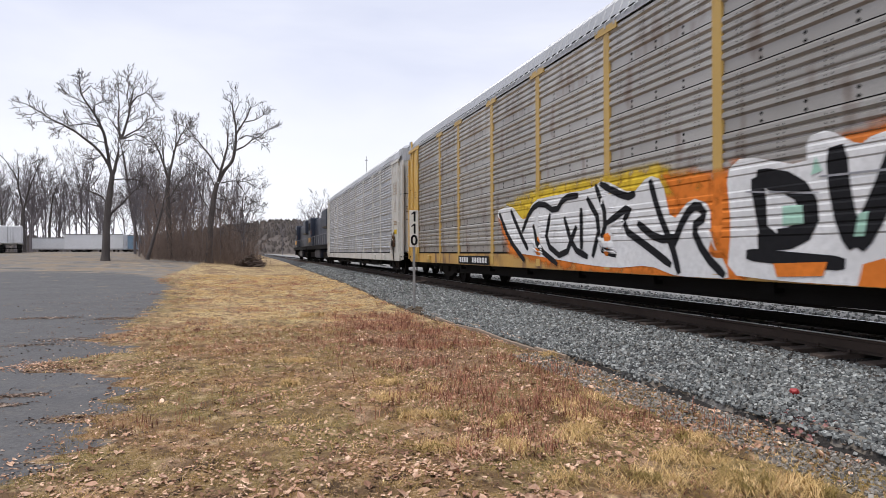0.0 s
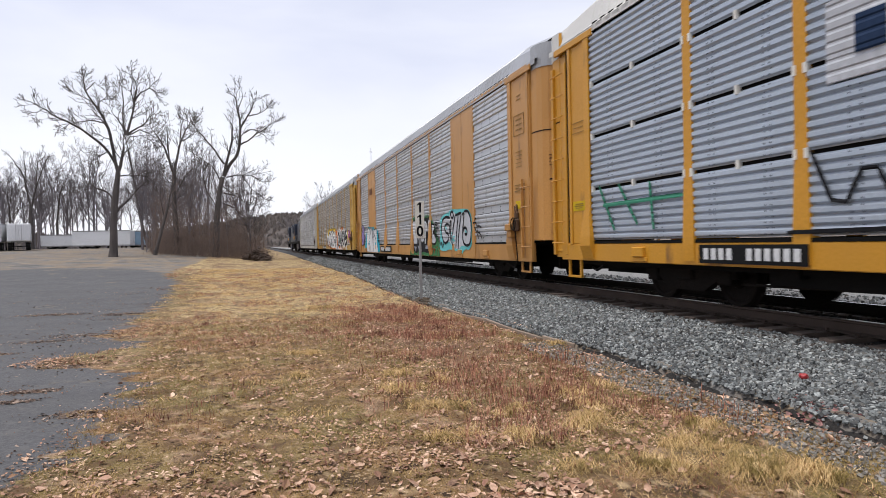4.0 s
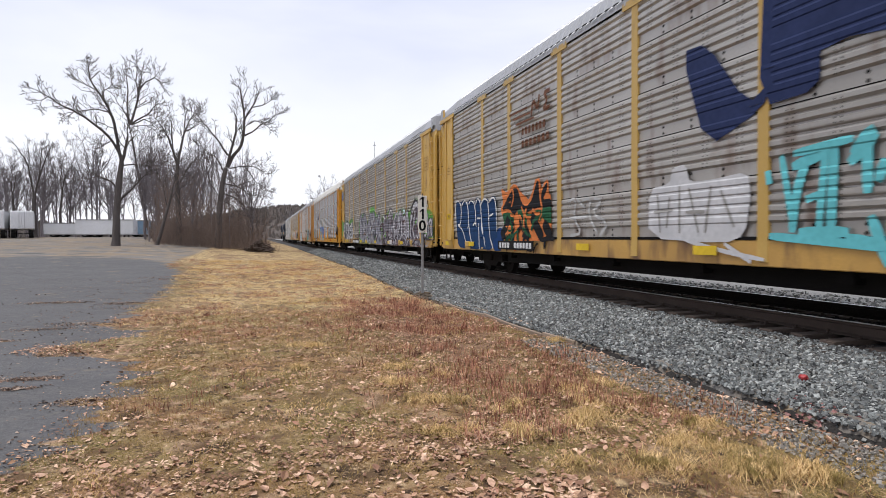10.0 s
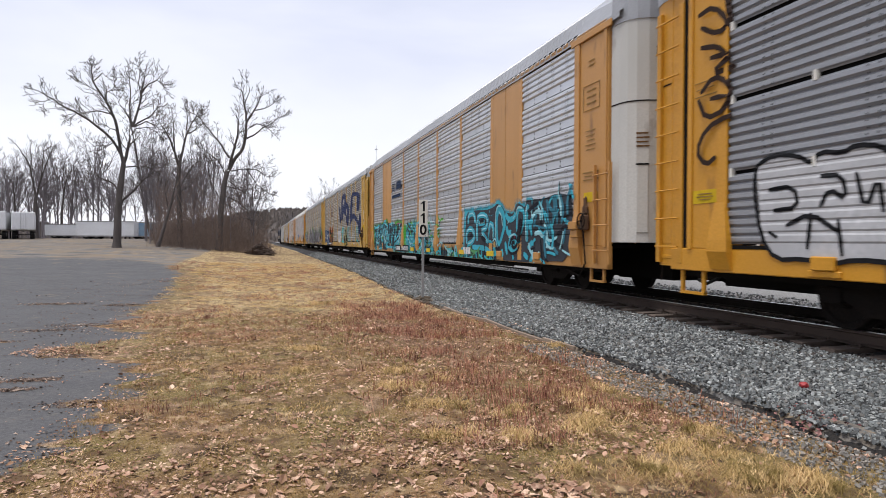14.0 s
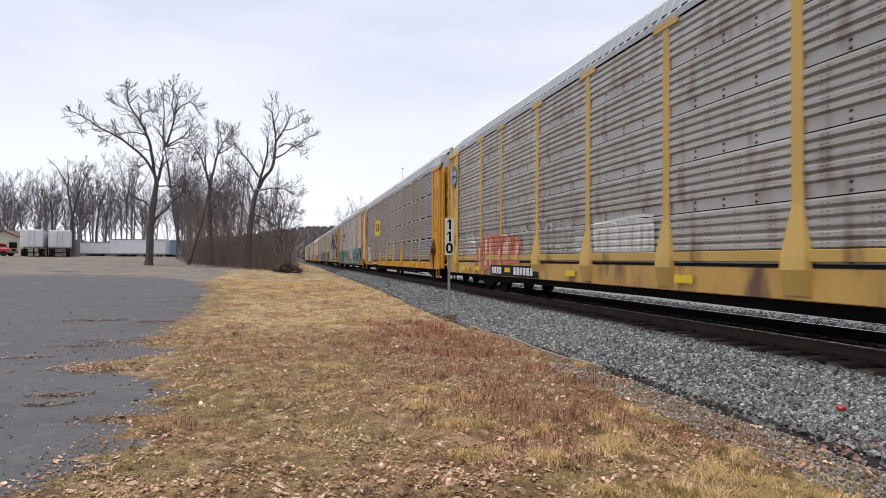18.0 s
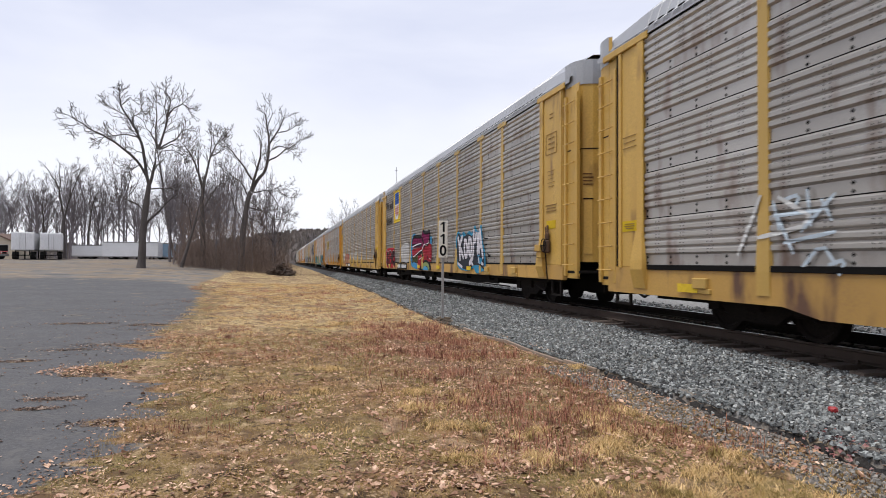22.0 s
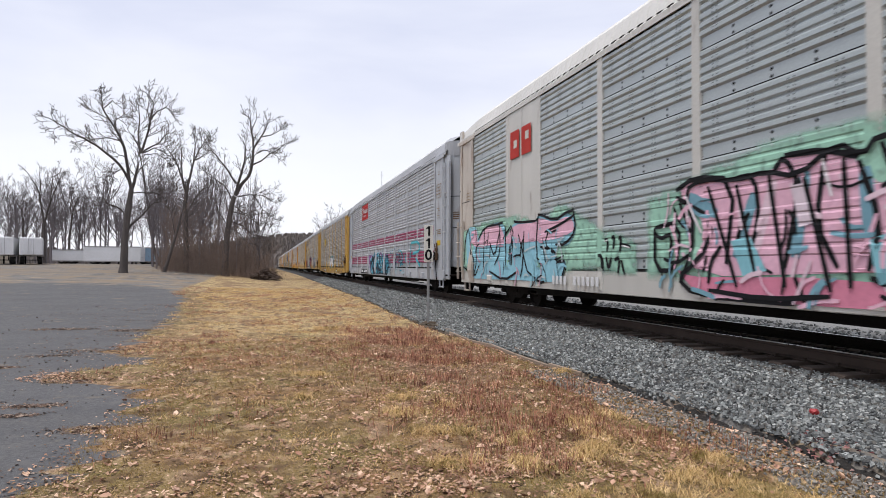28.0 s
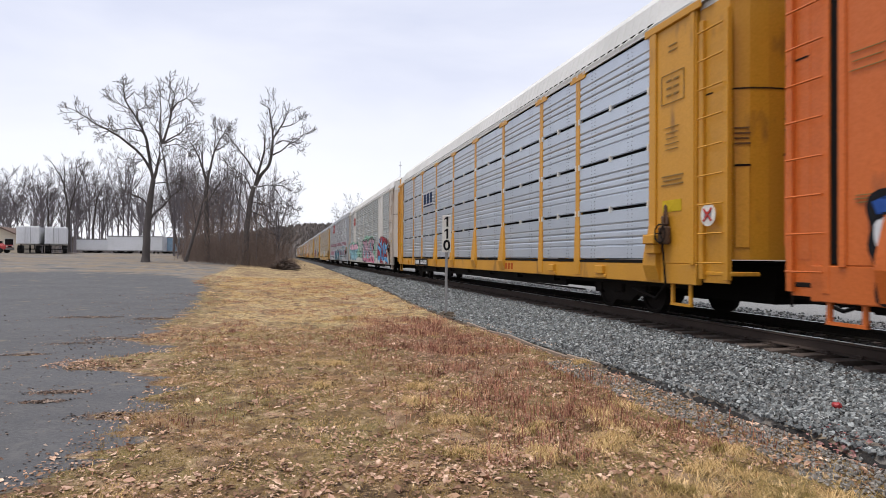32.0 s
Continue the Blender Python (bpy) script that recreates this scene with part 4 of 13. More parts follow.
        part("uncoupling_lever", shared(("uncoupling_lever",), lambda: tubes([((-1.45, 13.75, .62), (-.35, 13.75, .58)), ((-.35, 13.75, .58), (-.2, 14.0, .5)), ((-1.45, 13.75, .62), (-1.45, 13.8, .3))], 0.016, 6), IRON), None, car, "", turn)
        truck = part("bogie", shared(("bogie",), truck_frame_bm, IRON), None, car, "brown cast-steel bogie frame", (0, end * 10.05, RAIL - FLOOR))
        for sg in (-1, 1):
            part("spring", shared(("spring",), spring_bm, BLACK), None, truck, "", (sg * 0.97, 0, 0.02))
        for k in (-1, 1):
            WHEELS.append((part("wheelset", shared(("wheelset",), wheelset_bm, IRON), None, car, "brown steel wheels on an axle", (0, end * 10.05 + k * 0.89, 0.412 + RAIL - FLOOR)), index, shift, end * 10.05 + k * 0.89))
    for yy in (10.5, -7.9, -10.3):
        part("jacking_bracket", shared(("jacking_bracket", nm, fm), lambda: boxes((-.07, 0.0, -.16, .16, sill + .10, sill + .26), (-.04, 0.0, -.22, .22, sill + .02, sill + .10), bev=.012), frame_mat), None, car, "", (-SIDE + .004, yy, 0))
    # hand brake on the rear corner
    brake = part("hand_brake", shared(("hand_brake",), lambda: boxes((-0.10, 0.0, -12.74, -12.48, deck + .26, deck + .56), (-0.07, 0.0, -12.70, -12.52, deck + .56, deck + .74), (-0.05, 0.0, -12.64, -12.58, deck + .72, deck + .92), bev=0.03), RUSTY), None, car, "rusty brown hand-brake housing", (-SIDE - .02, 0, 0))
    part("brake_wheel", shared(("brake_wheel",), lambda: tubes([((-.13, -12.61 + .15 * math.cos(k * .5236), deck + .44 + .15 * math.sin(k * .5236)), (-.13, -12.61 + .15 * math.cos((k + 1) * .5236), deck + .44 + .15 * math.sin((k + 1) * .5236))) for k in range(12)] + [((-.13, -12.61, deck + .44), (-.13, -12.61 + .15 * math.cos(k * 2.094), deck + .44 + .15 * math.sin(k * 2.094))) for k in range(3)] + [((-.15, -12.61, deck + .44), (-.05, -12.61, deck + .44))], .014, 6), IRON), None, brake, "dark spoked brake wheel")
    part("brake_handle", shared(("brake_handle",), lambda: tubes([((-.09, -12.68, deck + .62), (-.16, -12.80, deck + .86)), ((-.16, -12.80, deck + .86), (-.16, -12.86, deck + .60))], .016, 6), RUSTY), None, brake)
    part("brake_bracket", shared(("brake_bracket", em), lambda: boxes((-.17, 0.0, -12.46, -12.14, deck + .30, deck + .46), (-.13, 0.0, -12.44, -12.16, deck + .14, deck + .30), bev=.015), end_mat), None, car, "", (-SIDE - .02, 0, 0))
    part("chain", shared(("chain",), lambda: tubes([((-SIDE - .1, -12.6, deck + .35), (-SIDE - .05, -12.62, sill - .02)), ((-SIDE - .05, -12.62, sill - .02), (-SIDE + .1, -12.1, .22)), ((-SIDE + .1, -12.1, .22), (-1.3, -11.0, 0.34))], 0.018, 6), IRON), None, car)
    # stencilled notices
    for yy, zz in ((12.55, deck + 0.72), (-12.72, deck + 0.92))[1 if frame_mat is RED_ORANGE else 0:]:
        bars(car, ink((0.62, 0.42, 0.02)), [(yy, zz, .52, .19)], "notice_plate", "yellow notice plate with illegible print")
    bars(car, ink((0.30, 0.19, 0.07)), [(12.55, deck + 0.76, .3, .012), (12.55, deck + 0.72, .34, .012), (12.55, deck + 0.68, .25, .012)] + [(-12.72, 3.05 - .09 * k, .38 - .05 * (k % 3), .014) for k in range(5)] + [(12.55, 3.0 + .1 * k, .45 - .07 * (k % 2), .012) for k in range(3)], "stencil_print", "dark stencilled lines of small print", -SIDE - 0.012, True)
    bars(car, ink((0.28, 0.17, 0.06)), [(-12.74, 3.93, .62, .012), (-12.74, 3.45, .62, .012), (-12.43, 3.69, .012, .48), (-13.05, 3.69, .012, .48)] + [(-12.64 - .2 * (k % 2), 3.82 - .12 * (k // 2), .14, .03) for k in range(6)] + [(-12.74, 4.3 + .09 * k, .22, .02) for k in range(2)] + [(-12.74, 2.25 - .07 * k, .6 - .1 * (k % 2), .022) for k in range(3)], "stencil_frame", "boxed stencilled print on the end sheet", -SIDE - 0.012, True)
    return car


def number_board(car, y, z, w=1.9, h=0.30, dark=True, colour=None, rows=None):
    """A black board with unread reporting marks as plain bars."""
    if dark:
        bars(car, INK, [(y, z, w, h)], "number_board", "black reporting-mark board", -SIDE - 0.042)
    pitch = w * .92 / 11.4
    rows = rows or [(y + w * .46 - pitch * (k + .5 + (1.4 if k > 3 else 0)), z, pitch * .62, h * .60) for k in range(10)]
    bars(car, colour or ink(WHITE_C), rows, "reporting_mark", "white reporting marks as short bars", -SIDE - 0.050)



CARS, WHEELS = [], []


def striped():
    """Pale grey paint with magenta stripes on the lower ridges."""
    m = GREY_P.copy()
    m.name = "grey_paint_with_magenta_stripes"
    nt = m.node_tree
    b = nt.nodes["Principled BSDF"]
    old = b.inputs["Base Color"].links[0].from_socket
    co = nt.nodes.new("ShaderNodeTexCoord")
    sep = nt.nodes.new("ShaderNodeSeparateXYZ")
    nt.links.new(co.outputs["Object"], sep.inputs[0])
    total = None
    for z in (1.103, 1.228, 1.354, 1.48, 2.152, 2.278, 2.403):
        c = nt.nodes.new("ShaderNodeMath")
        c.operation = "COMPARE"
        c.inputs[1].default_value, c.inputs[2].default_value = z, 0.047
        nt.links.new(sep.outputs["Z"], c.inputs[0])
        if total is None:
            total = c.outputs[0]
        else:
            a = nt.nodes.new("ShaderNodeMath")
            nt.links.new(total, a.inputs[0])
            nt.links.new(c.outputs[0], a.inputs[1])
            total = a.outputs[0]
    worn = nt.nodes.new("ShaderNodeMath")
    worn.operation = "MULTIPLY"
    nt.links.new(total, worn.inputs[0])
    nt.links.new(ramp(nt, grain(nt, 5, 6, (1, .4, 1)), 0.66, 0.60), worn.inputs[1])
    nt.links.new(mix(nt, worn.outputs[0], old, (0.27, 0.012, 0.075)), b.inputs["Base Color"])
    return m


STRIPED = striped()

CAR_W = autorack(-1, "tall", "white-framed car carrier with grey corrugated sides, behind the locomotives", GALV_LIGHT, WHITE_P, ROOF_GREY, shift=0.2)
CAR_A = autorack(0, "tall", "yellow-framed car carrier with weathered grey sides and orange graffiti", GALV_BROWN, YELLOW, ROOF_GREY, shift=-0.12)
CAR_B = autorack(1, "flat", "tan-orange car carrier with light galvanised sides and plain plates", GALV_LIGHT, ORANGE, ROOF_GREY, plates=(9.22, -7.17), upper_ladder=False, shift=-0.34, flare=0.9)
CAR_C = autorack(2, "louver", "bright yellow car carrier with blue-grey slotted side sheets", GALV_BLUE, YELLOW_NEW, ROOF_WHITE, flare=1.0)
CAR_D = autorack(3, "tall", "yellow car carrier with brown-grey sides under long grey graffiti", GALV_BROWN, YELLOW, ROOF_GREY, flare=0.0, shift=-0.22)
CAR_E = autorack(4, "tall", "yellow car carrier with brown-grey sides and blue graffiti", GALV_BROWN, YELLOW, ROOF_GREY, flare=0.0)
CAR_F = autorack(5, "flat", "tan-orange car carrier with light sides and turquoise graffiti", GALV_LIGHT, ORANGE, ROOF_GREY, plates=(9.22, -7.17), upper_ladder=False, flare=0.9, door_mat=WHITE_P)
CAR_G = autorack(6, "louver", "yellow car carrier with dull dark slotted side sheets", GALV_DARK, YELLOW_NEW, ROOF_GREY, flare=1.0)
CAR_H = autorack(7, "deep", "yellow car carrier with brown-grey sides and faded red graffiti", GALV_BROWN, YELLOW, ROOF_GREY, flare=1.0)
CAR_I = autorack(8, "tall", "yellow car carrier with a shield emblem and crimson graffiti", GALV_BROWN, YELLOW, ROOF_GREY, flare=0.5)
CAR_J = autorack(9, "deep", "yellow car carrier with brown-grey sides and white bubble graffiti", GALV_BROWN, YELLOW, ROOF_GREY, flare=0.9, shift=-0.20)
CAR_K = autorack(10, "flat", "pale grey car carrier with magenta stripes along its sides", STRIPED, GREY_P, ROOF_GREY, shift=-0.36, flare=0.8)
CAR_L = autorack(11, "flat", "off-white car carrier with grey-green sides and pink graffiti", GALV_GREEN, WHITE_P, ROOF_WHITE, END_W, plates=(9.22, -7.17), upper_ladder=False, shift=-0.71)
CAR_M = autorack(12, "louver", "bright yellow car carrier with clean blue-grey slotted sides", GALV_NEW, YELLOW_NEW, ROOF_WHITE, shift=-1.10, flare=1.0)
CAR_N = autorack(13, "flat", "bright orange car carrier with black and white graffiti", GALV_LIGHT, RED_ORANGE, ROOF_GREY, shift=-1.42)


def build_loco(index):
    loco = thing("diesel_locomotive", (TX, 0, FLOOR), "dark blue diesel locomotive with a yellow stripe", "locomotive", "locomotives of the train")
    CARS.append((loco, index, 0.0))
    part("frame", boxes((-1.5, 1.5, -10.8, 10.8, 1.2, 1.6), (-1.35, 1.35, -10.9, -10.6, .5, 1.6), (-1.35, 1.35, 10.6, 10.9, .5, 1.6), bev=.03), BLACK, loco, "black frame and pilots")
    part("fuel_tank", boxes((-1.3, 1.3, -2.6, 2.6, .35, 1.2), bev=.12), DARK_BLUE, loco)
    part("hood", boxes((-1.0, 1.0, -10.2, 5.2, 1.6, 4.45), (-1.45, 1.45, -9.6, -5.6, 3.1, 4.75), bev=.1), DARK_BLUE, loco, "long dark engine hood with radiator wings")
    cab = part("cab", boxes((-1.5, 1.5, 5.2, 7.9, 1.6, 4.7), (-1.2, 1.2, 7.9, 10.2, 1.6, 3.3), bev=.12), DARK_BLUE, loco, "dark cab and nose")
    part("window", boxes((-1.52, -1.49, 5.6, 6.5, 3.3, 4.1), (-1.52, -1.49, 6.7, 7.5, 3.3, 4.1), (1.49, 1.52, 5.6, 6.5, 3.3, 4.1), (1.49, 1.52, 6.7, 7.5, 3.3, 4.1)), INK, cab, "dark cab side windows")
    part("rear_plate", boxes((-.98, .98, -10.24, -10.2, 1.7, 4.3)), DARK_BLUE, loco)
    for z in (4.5,):
        part("exhaust_stack", boxes((-.3, .3, -1.2, .2, 4.45, 4.8), bev=.05), BLACK, loco)
    part("stripe", boxes((-1.53, -1.50, 5.3, 7.8, 2.0, 2.5), (1.50, 1.53, 5.3, 7.8, 2.0, 2.5), (-1.02, -1.0, -10.1, -8.4, 2.0, 2.4)), YELLOW_NEW, loco, "yellow painted stripe")
    bm = bmesh.new()
    for s in (-1.45, 1.45):
        tube(bm, (s, -10.3, 2.55), (s, 5.0, 2.55), .02, n=6)
        for k in range(9):
            tube(bm, (s, -10.3 + k * 1.9, 1.6), (s, -10.3 + k * 1.9, 2.55), .02, n=6)
    part("handrail", bm, POSTSTEEL, loco)
    for end in (-1, 1):
        bm = bmesh.new()
        for s in (-1, 1):
            a, b = sorted((s * 0.95, s * 1.12))
            box(bm, a, b, end * 6.6 - 2.4, end * 6.6 + 2.4, .35, .95, bev=.05)
        truck = part("bogie", bm, IRON, loco, "", None)
        for k in (-1, 0, 1):
            WHEELS.append((part("wheelset", PANELS[("wheelset",)], None, loco, "", (0, end * 6.6 + k * 1.75, .412 + RAIL - FLOOR)), index, 0.0, end * 6.6 + k * 1.75))
    return loco


build_loco(-2)
build_loco(-3)

# ---- bare trees ----


def branch_mesh(name, segs, lo, hi, material, limb=None):
    verts, faces = [], []
    for a, b, ra, rb, lv, *who in segs:
        if not lo <= lv <= hi or (limb is not None and who != [limb]):
            continue
        n = 9 if lv == 0 else (6 if lv <= 2 else 3)
        d = (b - a)
        u = d.orthogonal().normalized()
        w = d.cross(u).normalized()
        k = len(verts)
        for p, r in ((a, ra), (b, rb)):
            for i in range(n):
                t = 2 * math.pi * i / n
                v = p + (u * math.cos(t) + w * math.sin(t)) * r
                verts.append((v.x, v.y, v.z))
        faces.extend([(k + i, k + (i + 1) % n, k + n + (i + 1) % n, k + n + i) for i in range(n)])
    me = bpy.data.meshes.new(name)
    me.from_pydata(verts, [], faces)
    me.materials.append(material)
    me.shade_smooth()
    return me


def tree(x, y, label, segs, material=None, group="bare trees", turn=0, z=None):
    z = float(ground_z(x, y)) if z is None else z
    t = thing("bare_tree", pose(x, y, z, 0, 0, turn), label, "tree", group)
    part("trunk", branch_mesh("trunk", segs, 0, 0, material or BARK), None, t, "thick grey-brown trunk")
    for limb in sorted({q[5] for q in segs} - {-1}):
        part("bough", branch_mesh("bough", segs, 1, 2, material or BARK, limb), None, t)
    tagged(part("crown", branch_mesh("crown", segs, 3, 9, material or BARK_FAR), None, t), "fine bare twigs", kind="stuff")
    return t


def shaped(seed, trunk, limbs, r, twig=0.010, levels=5):
    """A bare tree whose trunk and main limbs go through given places (x, y, z from its foot)."""
    rnd = random.Random(seed)
    segs = []

    def run(points, ra, rb, level, limb):
        pts = [Vector(p) for p in points]
        path = []
        for a, b in zip(pts, pts[1:]):
            n = max(2 if level < 2 else 1, int((b - a).length / 0.8))
            path += [a + (b - a) * k / n + Vector([rnd.uniform(-.10, .10) for _ in range(3)]) * (1 if k else 0) * (.4, .55, .8, 1, 1, 1, 1)[level] for k in range(n)]
        path.append(pts[-1])
        m = len(path) - 1
        for k in range(m):
            u, v = k / m, (k + 1) / m
            segs.append((path[k], path[k + 1], ra + (rb - ra) * u, ra + (rb - ra) * v, level, limb))
        return path

    def sprout(path, ra, rb, level, limb, start=0.3):
        m = len(path) - 1
        total = sum((path[k + 1] - path[k]).length for k in range(m))
        for k in range(m):
            u = (k + 1) / m
            if u < start:
                continue
            for _ in range(2 if level == 2 or (level == 1 and rnd.random() < .75) else 1):
                if rnd.random() < (0, 0.9, 0.75, 0.8, 0.6)[level]:
                    d = (path[k + 1] - path[k]).normalized()
                    side = d.cross(Vector((rnd.uniform(-1, 1), rnd.uniform(-1, 1), rnd.uniform(-1, 1)))).normalized()
                    ang = rnd.uniform(0.4, 1.0)
                    e = d * math.cos(ang) + side * math.sin(ang) + Vector((0, 0, 0.12))
                    ln = min((0, 1.5, .85, .5, .32)[level] * rnd.uniform(.45, 1.1) * (1.2 - .55 * u), total * .7)
                    q = path[k + 1]
                    r = max(twig, (ra + (rb - ra) * u) * rnd.uniform(.30, .48))
                    bend = Vector([rnd.uniform(-.25, .25) for _ in range(3)]) * ln
                    sub = run([q, q + e.normalized() * ln * .5, q + e.normalized() * ln + bend * .6 + Vector((0, 0, ln * .08))], r, max(twig * .8, r * .45), level + 1, limb)
                    if level + 1 < levels:
                        sprout(sub, r, max(twig * .8, r * .45), level + 1, limb, 0.15)

    t = run(trunk, r, r * .58, 0, -1)
    segs.insert(0, (Vector((0, 0, -.3)), t[0] + Vector((0, 0, .5)), r * 1.3, r * 1.0, 0, -1))
    for limb, (pts, ra) in enumerate(limbs):
        pts = [Vector(p) for p in pts]
        cut = min(1.5, .3 * sum((b - a).length for a, b in zip(pts, pts[1:])))
        while (pts[-1] - pts[-2]).length < cut:
            cut -= (pts[-1] - pts[-2]).length
            pts.pop()
        pts[-1] = pts[-1] + (pts[-2] - pts[-1]).normalized() * cut * .95
        path = run(pts, ra, ra * .22, 1, limb)
        sprout(path, ra, ra * .22, 1, limb)
    return segs


class BareTree:
    """A bare tree drawn limb by limb: (x, z) pairs from its foot; each limb also swings in depth."""

    def __init__(self, x, y, r, trunk, label, seed, twig=0.020, levels=5):
        self.x, self.y, self.r, self.label, self.seed, self.twig, self.levels = x, y, r, label, seed, twig, levels
        self.trunk, self.limbs, self.rnd = [(a, 0, z) for a, z in zip(trunk[::2], trunk[1::2])], [], random.Random(seed)

    def limb(self, r, *flat):
        pts, swing, far = list(zip(flat[::2], flat[1::2])), self.rnd.uniform(-.5, .5), 0.0
        path = []
        for k, (a, z) in enumerate(pts):
            if k:
                far += abs(a - pts[k - 1][0]) * .6 + abs(z - pts[k - 1][1]) * .4
            path.append((a, swing * far, z))
        self.limbs.append((path, r * .78))

    def build(self):
        return tree(self.x, self.y, self.label, shaped(self.seed, self.trunk, self.limbs, self.r, self.twig, self.levels), BARK, z=float(ground_z(self.x, self.y)))


t = BareTree(-12.78, 65, 0.37, (0.05, 0, 0.11, 1.92, 0.21, 3.99, 0.37, 5.80, 0.62, 7.77), "tall bare tree with spreading crooked limbs by the gravel lot", seed=65)
t.limb(0.22, 0.62, 7.77, 0.34, 9.05, 0.16, 10.44, -0.06, 11.71, -0.39, 12.57, -0.85, 13.42, -1.35, 14.20, -1.85, 15.14, -1.98, 15.94, -1.75, 16.93, -1.97, 17.62)
t.limb(0.24, 0.66, 7.88, 0.95, 8.92, 1.20, 9.97, 1.39, 11.17)
t.limb(0.14, 1.35, 11.17, 1.16, 12.04, 1.07, 13.07, 1.13, 14.36, 1.00, 15.49, 0.72, 16.40, 0.91, 17.34)
t.limb(0.17, 1.39, 11.17, 1.69, 12.17, 1.98, 13.22, 2.18, 14.53, 2.42, 15.69, 2.38, 16.41, 2.91, 17.18)
t.limb(0.08, 2.13, 14.16, 1.89, 15.14, 2.00, 16.28, 1.86, 17.41, 1.68, 18.22)
t.limb(0.11, 1.49, 11.22, 2.11, 11.72, 2.79, 12.12, 3.37, 12.88, 3.95, 13.49, 4.78, 13.86)
t.limb(0.1, 2.18, 14.43, 2.71, 15.14, 3.48, 15.55, 3.91, 15.27, 4.30, 14.77, 4.59, 14.06)
t.limb(0.09, 1.49, 11.17, 2.50, 11.74, 3.31, 11.42, 4.08, 10.51, 4.71, 9.75)
t.limb(0.06, 1.63, 11.02, 2.59, 11.23, 3.36, 10.85, 4.03, 10.04)
t.limb(0.18, 0.43, 8.54, -0.08, 9.55, -0.77, 10.40, -1.65, 11.12, -2.47, 11.69, -3.24, 12.11, -4.10, 12.52, -4.86, 13.03, -5.61, 13.48, -6.19, 14.05, -6.49, 14.57)
t.limb(0.05, -5.35, 13.30, -5.80, 13.02, -6.02, 12.31)
t.limb(0.09, -0.11, 12.12, -0.76, 12.29, -1.55, 12.40, -2.38, 12.21, -3.11, 12.01, -3.84, 11.82, -4.07, 11.20, -4.25, 10.39)
t.limb(0.08, -0.80, 13.32, -0.79, 14.19, -0.28, 14.58, 0.15, 15.12, 0.57, 15.87)
t.limb(0.07, -1.30, 14.16, -2.31, 14.65, -3.45, 14.98)
t.limb(0.07, 0.12, 10.69, -0.44, 10.87, -1.01, 10.23)
t.limb(0.07, -1.85, 15.14, -1.06, 15.86, -0.41, 15.29, 0.19, 14.92)
t.limb(0.12, 0.27, 4.66, -0.06, 5.63, -0.57, 6.09, -1.40, 6.42, -2.24, 6.09, -3.34, 5.86)
t.limb(0.14, 0.40, 4.09, 0.93, 4.78, 1.60, 5.57, 2.27, 6.47, 2.90, 6.96, 3.82, 7.20)
t.limb(0.07, 0.29, 9.05, -0.31, 9.64, -1.01, 9.31, -1.58, 8.26)
t.limb(0.08, 0.80, 7.42, 1.51, 7.54, 2.47, 7.57, 3.43, 7.13, 4.21, 6.68)
t.limb(0.07, 1.40, 11.53, 0.83, 12.48, 0.32, 13.18, 0.09, 14.04, -0.14, 14.79)
t.build()
t = BareTree(-14.29, 95, 0.21, (0, 0, -0.69, 2.98, -1.09, 5.50, -1.43, 8.31, -1.83, 10.96, -2.16, 13.22), "slender leaning bare tree", seed=68)
t.limb(0.1, -2.16, 13.22, -2.50, 14.88, -2.97, 16.59, -3.24, 18.09)
t.limb(0.06, -1.69, 10.20, -1.05, 11.90, -0.62, 13.67, -0.19, 15.14)
t.limb(0.06, -1.29, 7.17, -0.51, 8.72, 0.34, 9.81)
t.build()
t = BareTree(-10.05, 71, 0.19, (0, 0, 0.49, 1.90, 0.93, 3.52, 1.36, 5.25), "slanting bare tree in the thicket", seed=70)
t.limb(0.12, 1.36, 5.25, 1.69, 6.64, 1.81, 8.26, 2.09, 9.89)
t.limb(0.08, 1.14, 4.44, 1.85, 5.49, 2.39, 6.66, 2.83, 7.72)
t.limb(0.06, 0.98, 3.63, 0.67, 5.35, 0.47, 7.07)
t.build()
t = BareTree(-8.58, 76, 0.33, (0, 0, 0.01, 2.61, -0.09, 5.08, -0.19, 7.24, -0.07, 8.98), "tall forked bare tree among the thicket", seed=67)
t.limb(0.2, -0.13, 8.79, -0.46, 10.20, -0.86, 11.48, -1.42, 12.56, -2.21, 13.62, -2.94, 14.74)
t.limb(0.12, -0.52, 10.14, -0.63, 11.73, -0.68, 13.33, -0.90, 14.55, -0.72, 15.85)
t.limb(0.2, -0.01, 8.98, 0.23, 10.47, 0.41, 11.59, 0.64, 12.66, 1.06, 13.73, 1.53, 14.62, 1.88, 15.57, 1.71, 16.43)
t.limb(0.1, 0.59, 12.34, 1.34, 12.69, 2.04, 13.22, 2.57, 13.74)
t.limb(0.1, 0.65, 12.78, 0.77, 14.21, 0.60, 15.50, 0.20, 16.46)
t.limb(0.09, 0.15, 6.82, 0.85, 8.14, 1.56, 9.10, 2.20, 9.99, 2.80, 10.76)
t.limb(0.07, -0.19, 7.06, -0.99, 8.39, -1.55, 9.61)
t.limb(0.08, 1.06, 13.73, 1.58, 13.94, 2.17, 14.72, 2.64, 15.74)
t.build()
t = BareTree(-4.41, 74, 0.4, (0, 0, 0.07, 2.58, 0.25, 5.03, 0.50, 7.00, 0.91, 8.67), "tall thick-trunked bare tree at the edge of the thicket", seed=66)
t.limb(0.24, 0.97, 8.73, 1.21, 9.72, 1.62, 11.15, 1.98, 12.46, 2.05, 13.94, 1.64, 14.90, 1.06, 15.60)
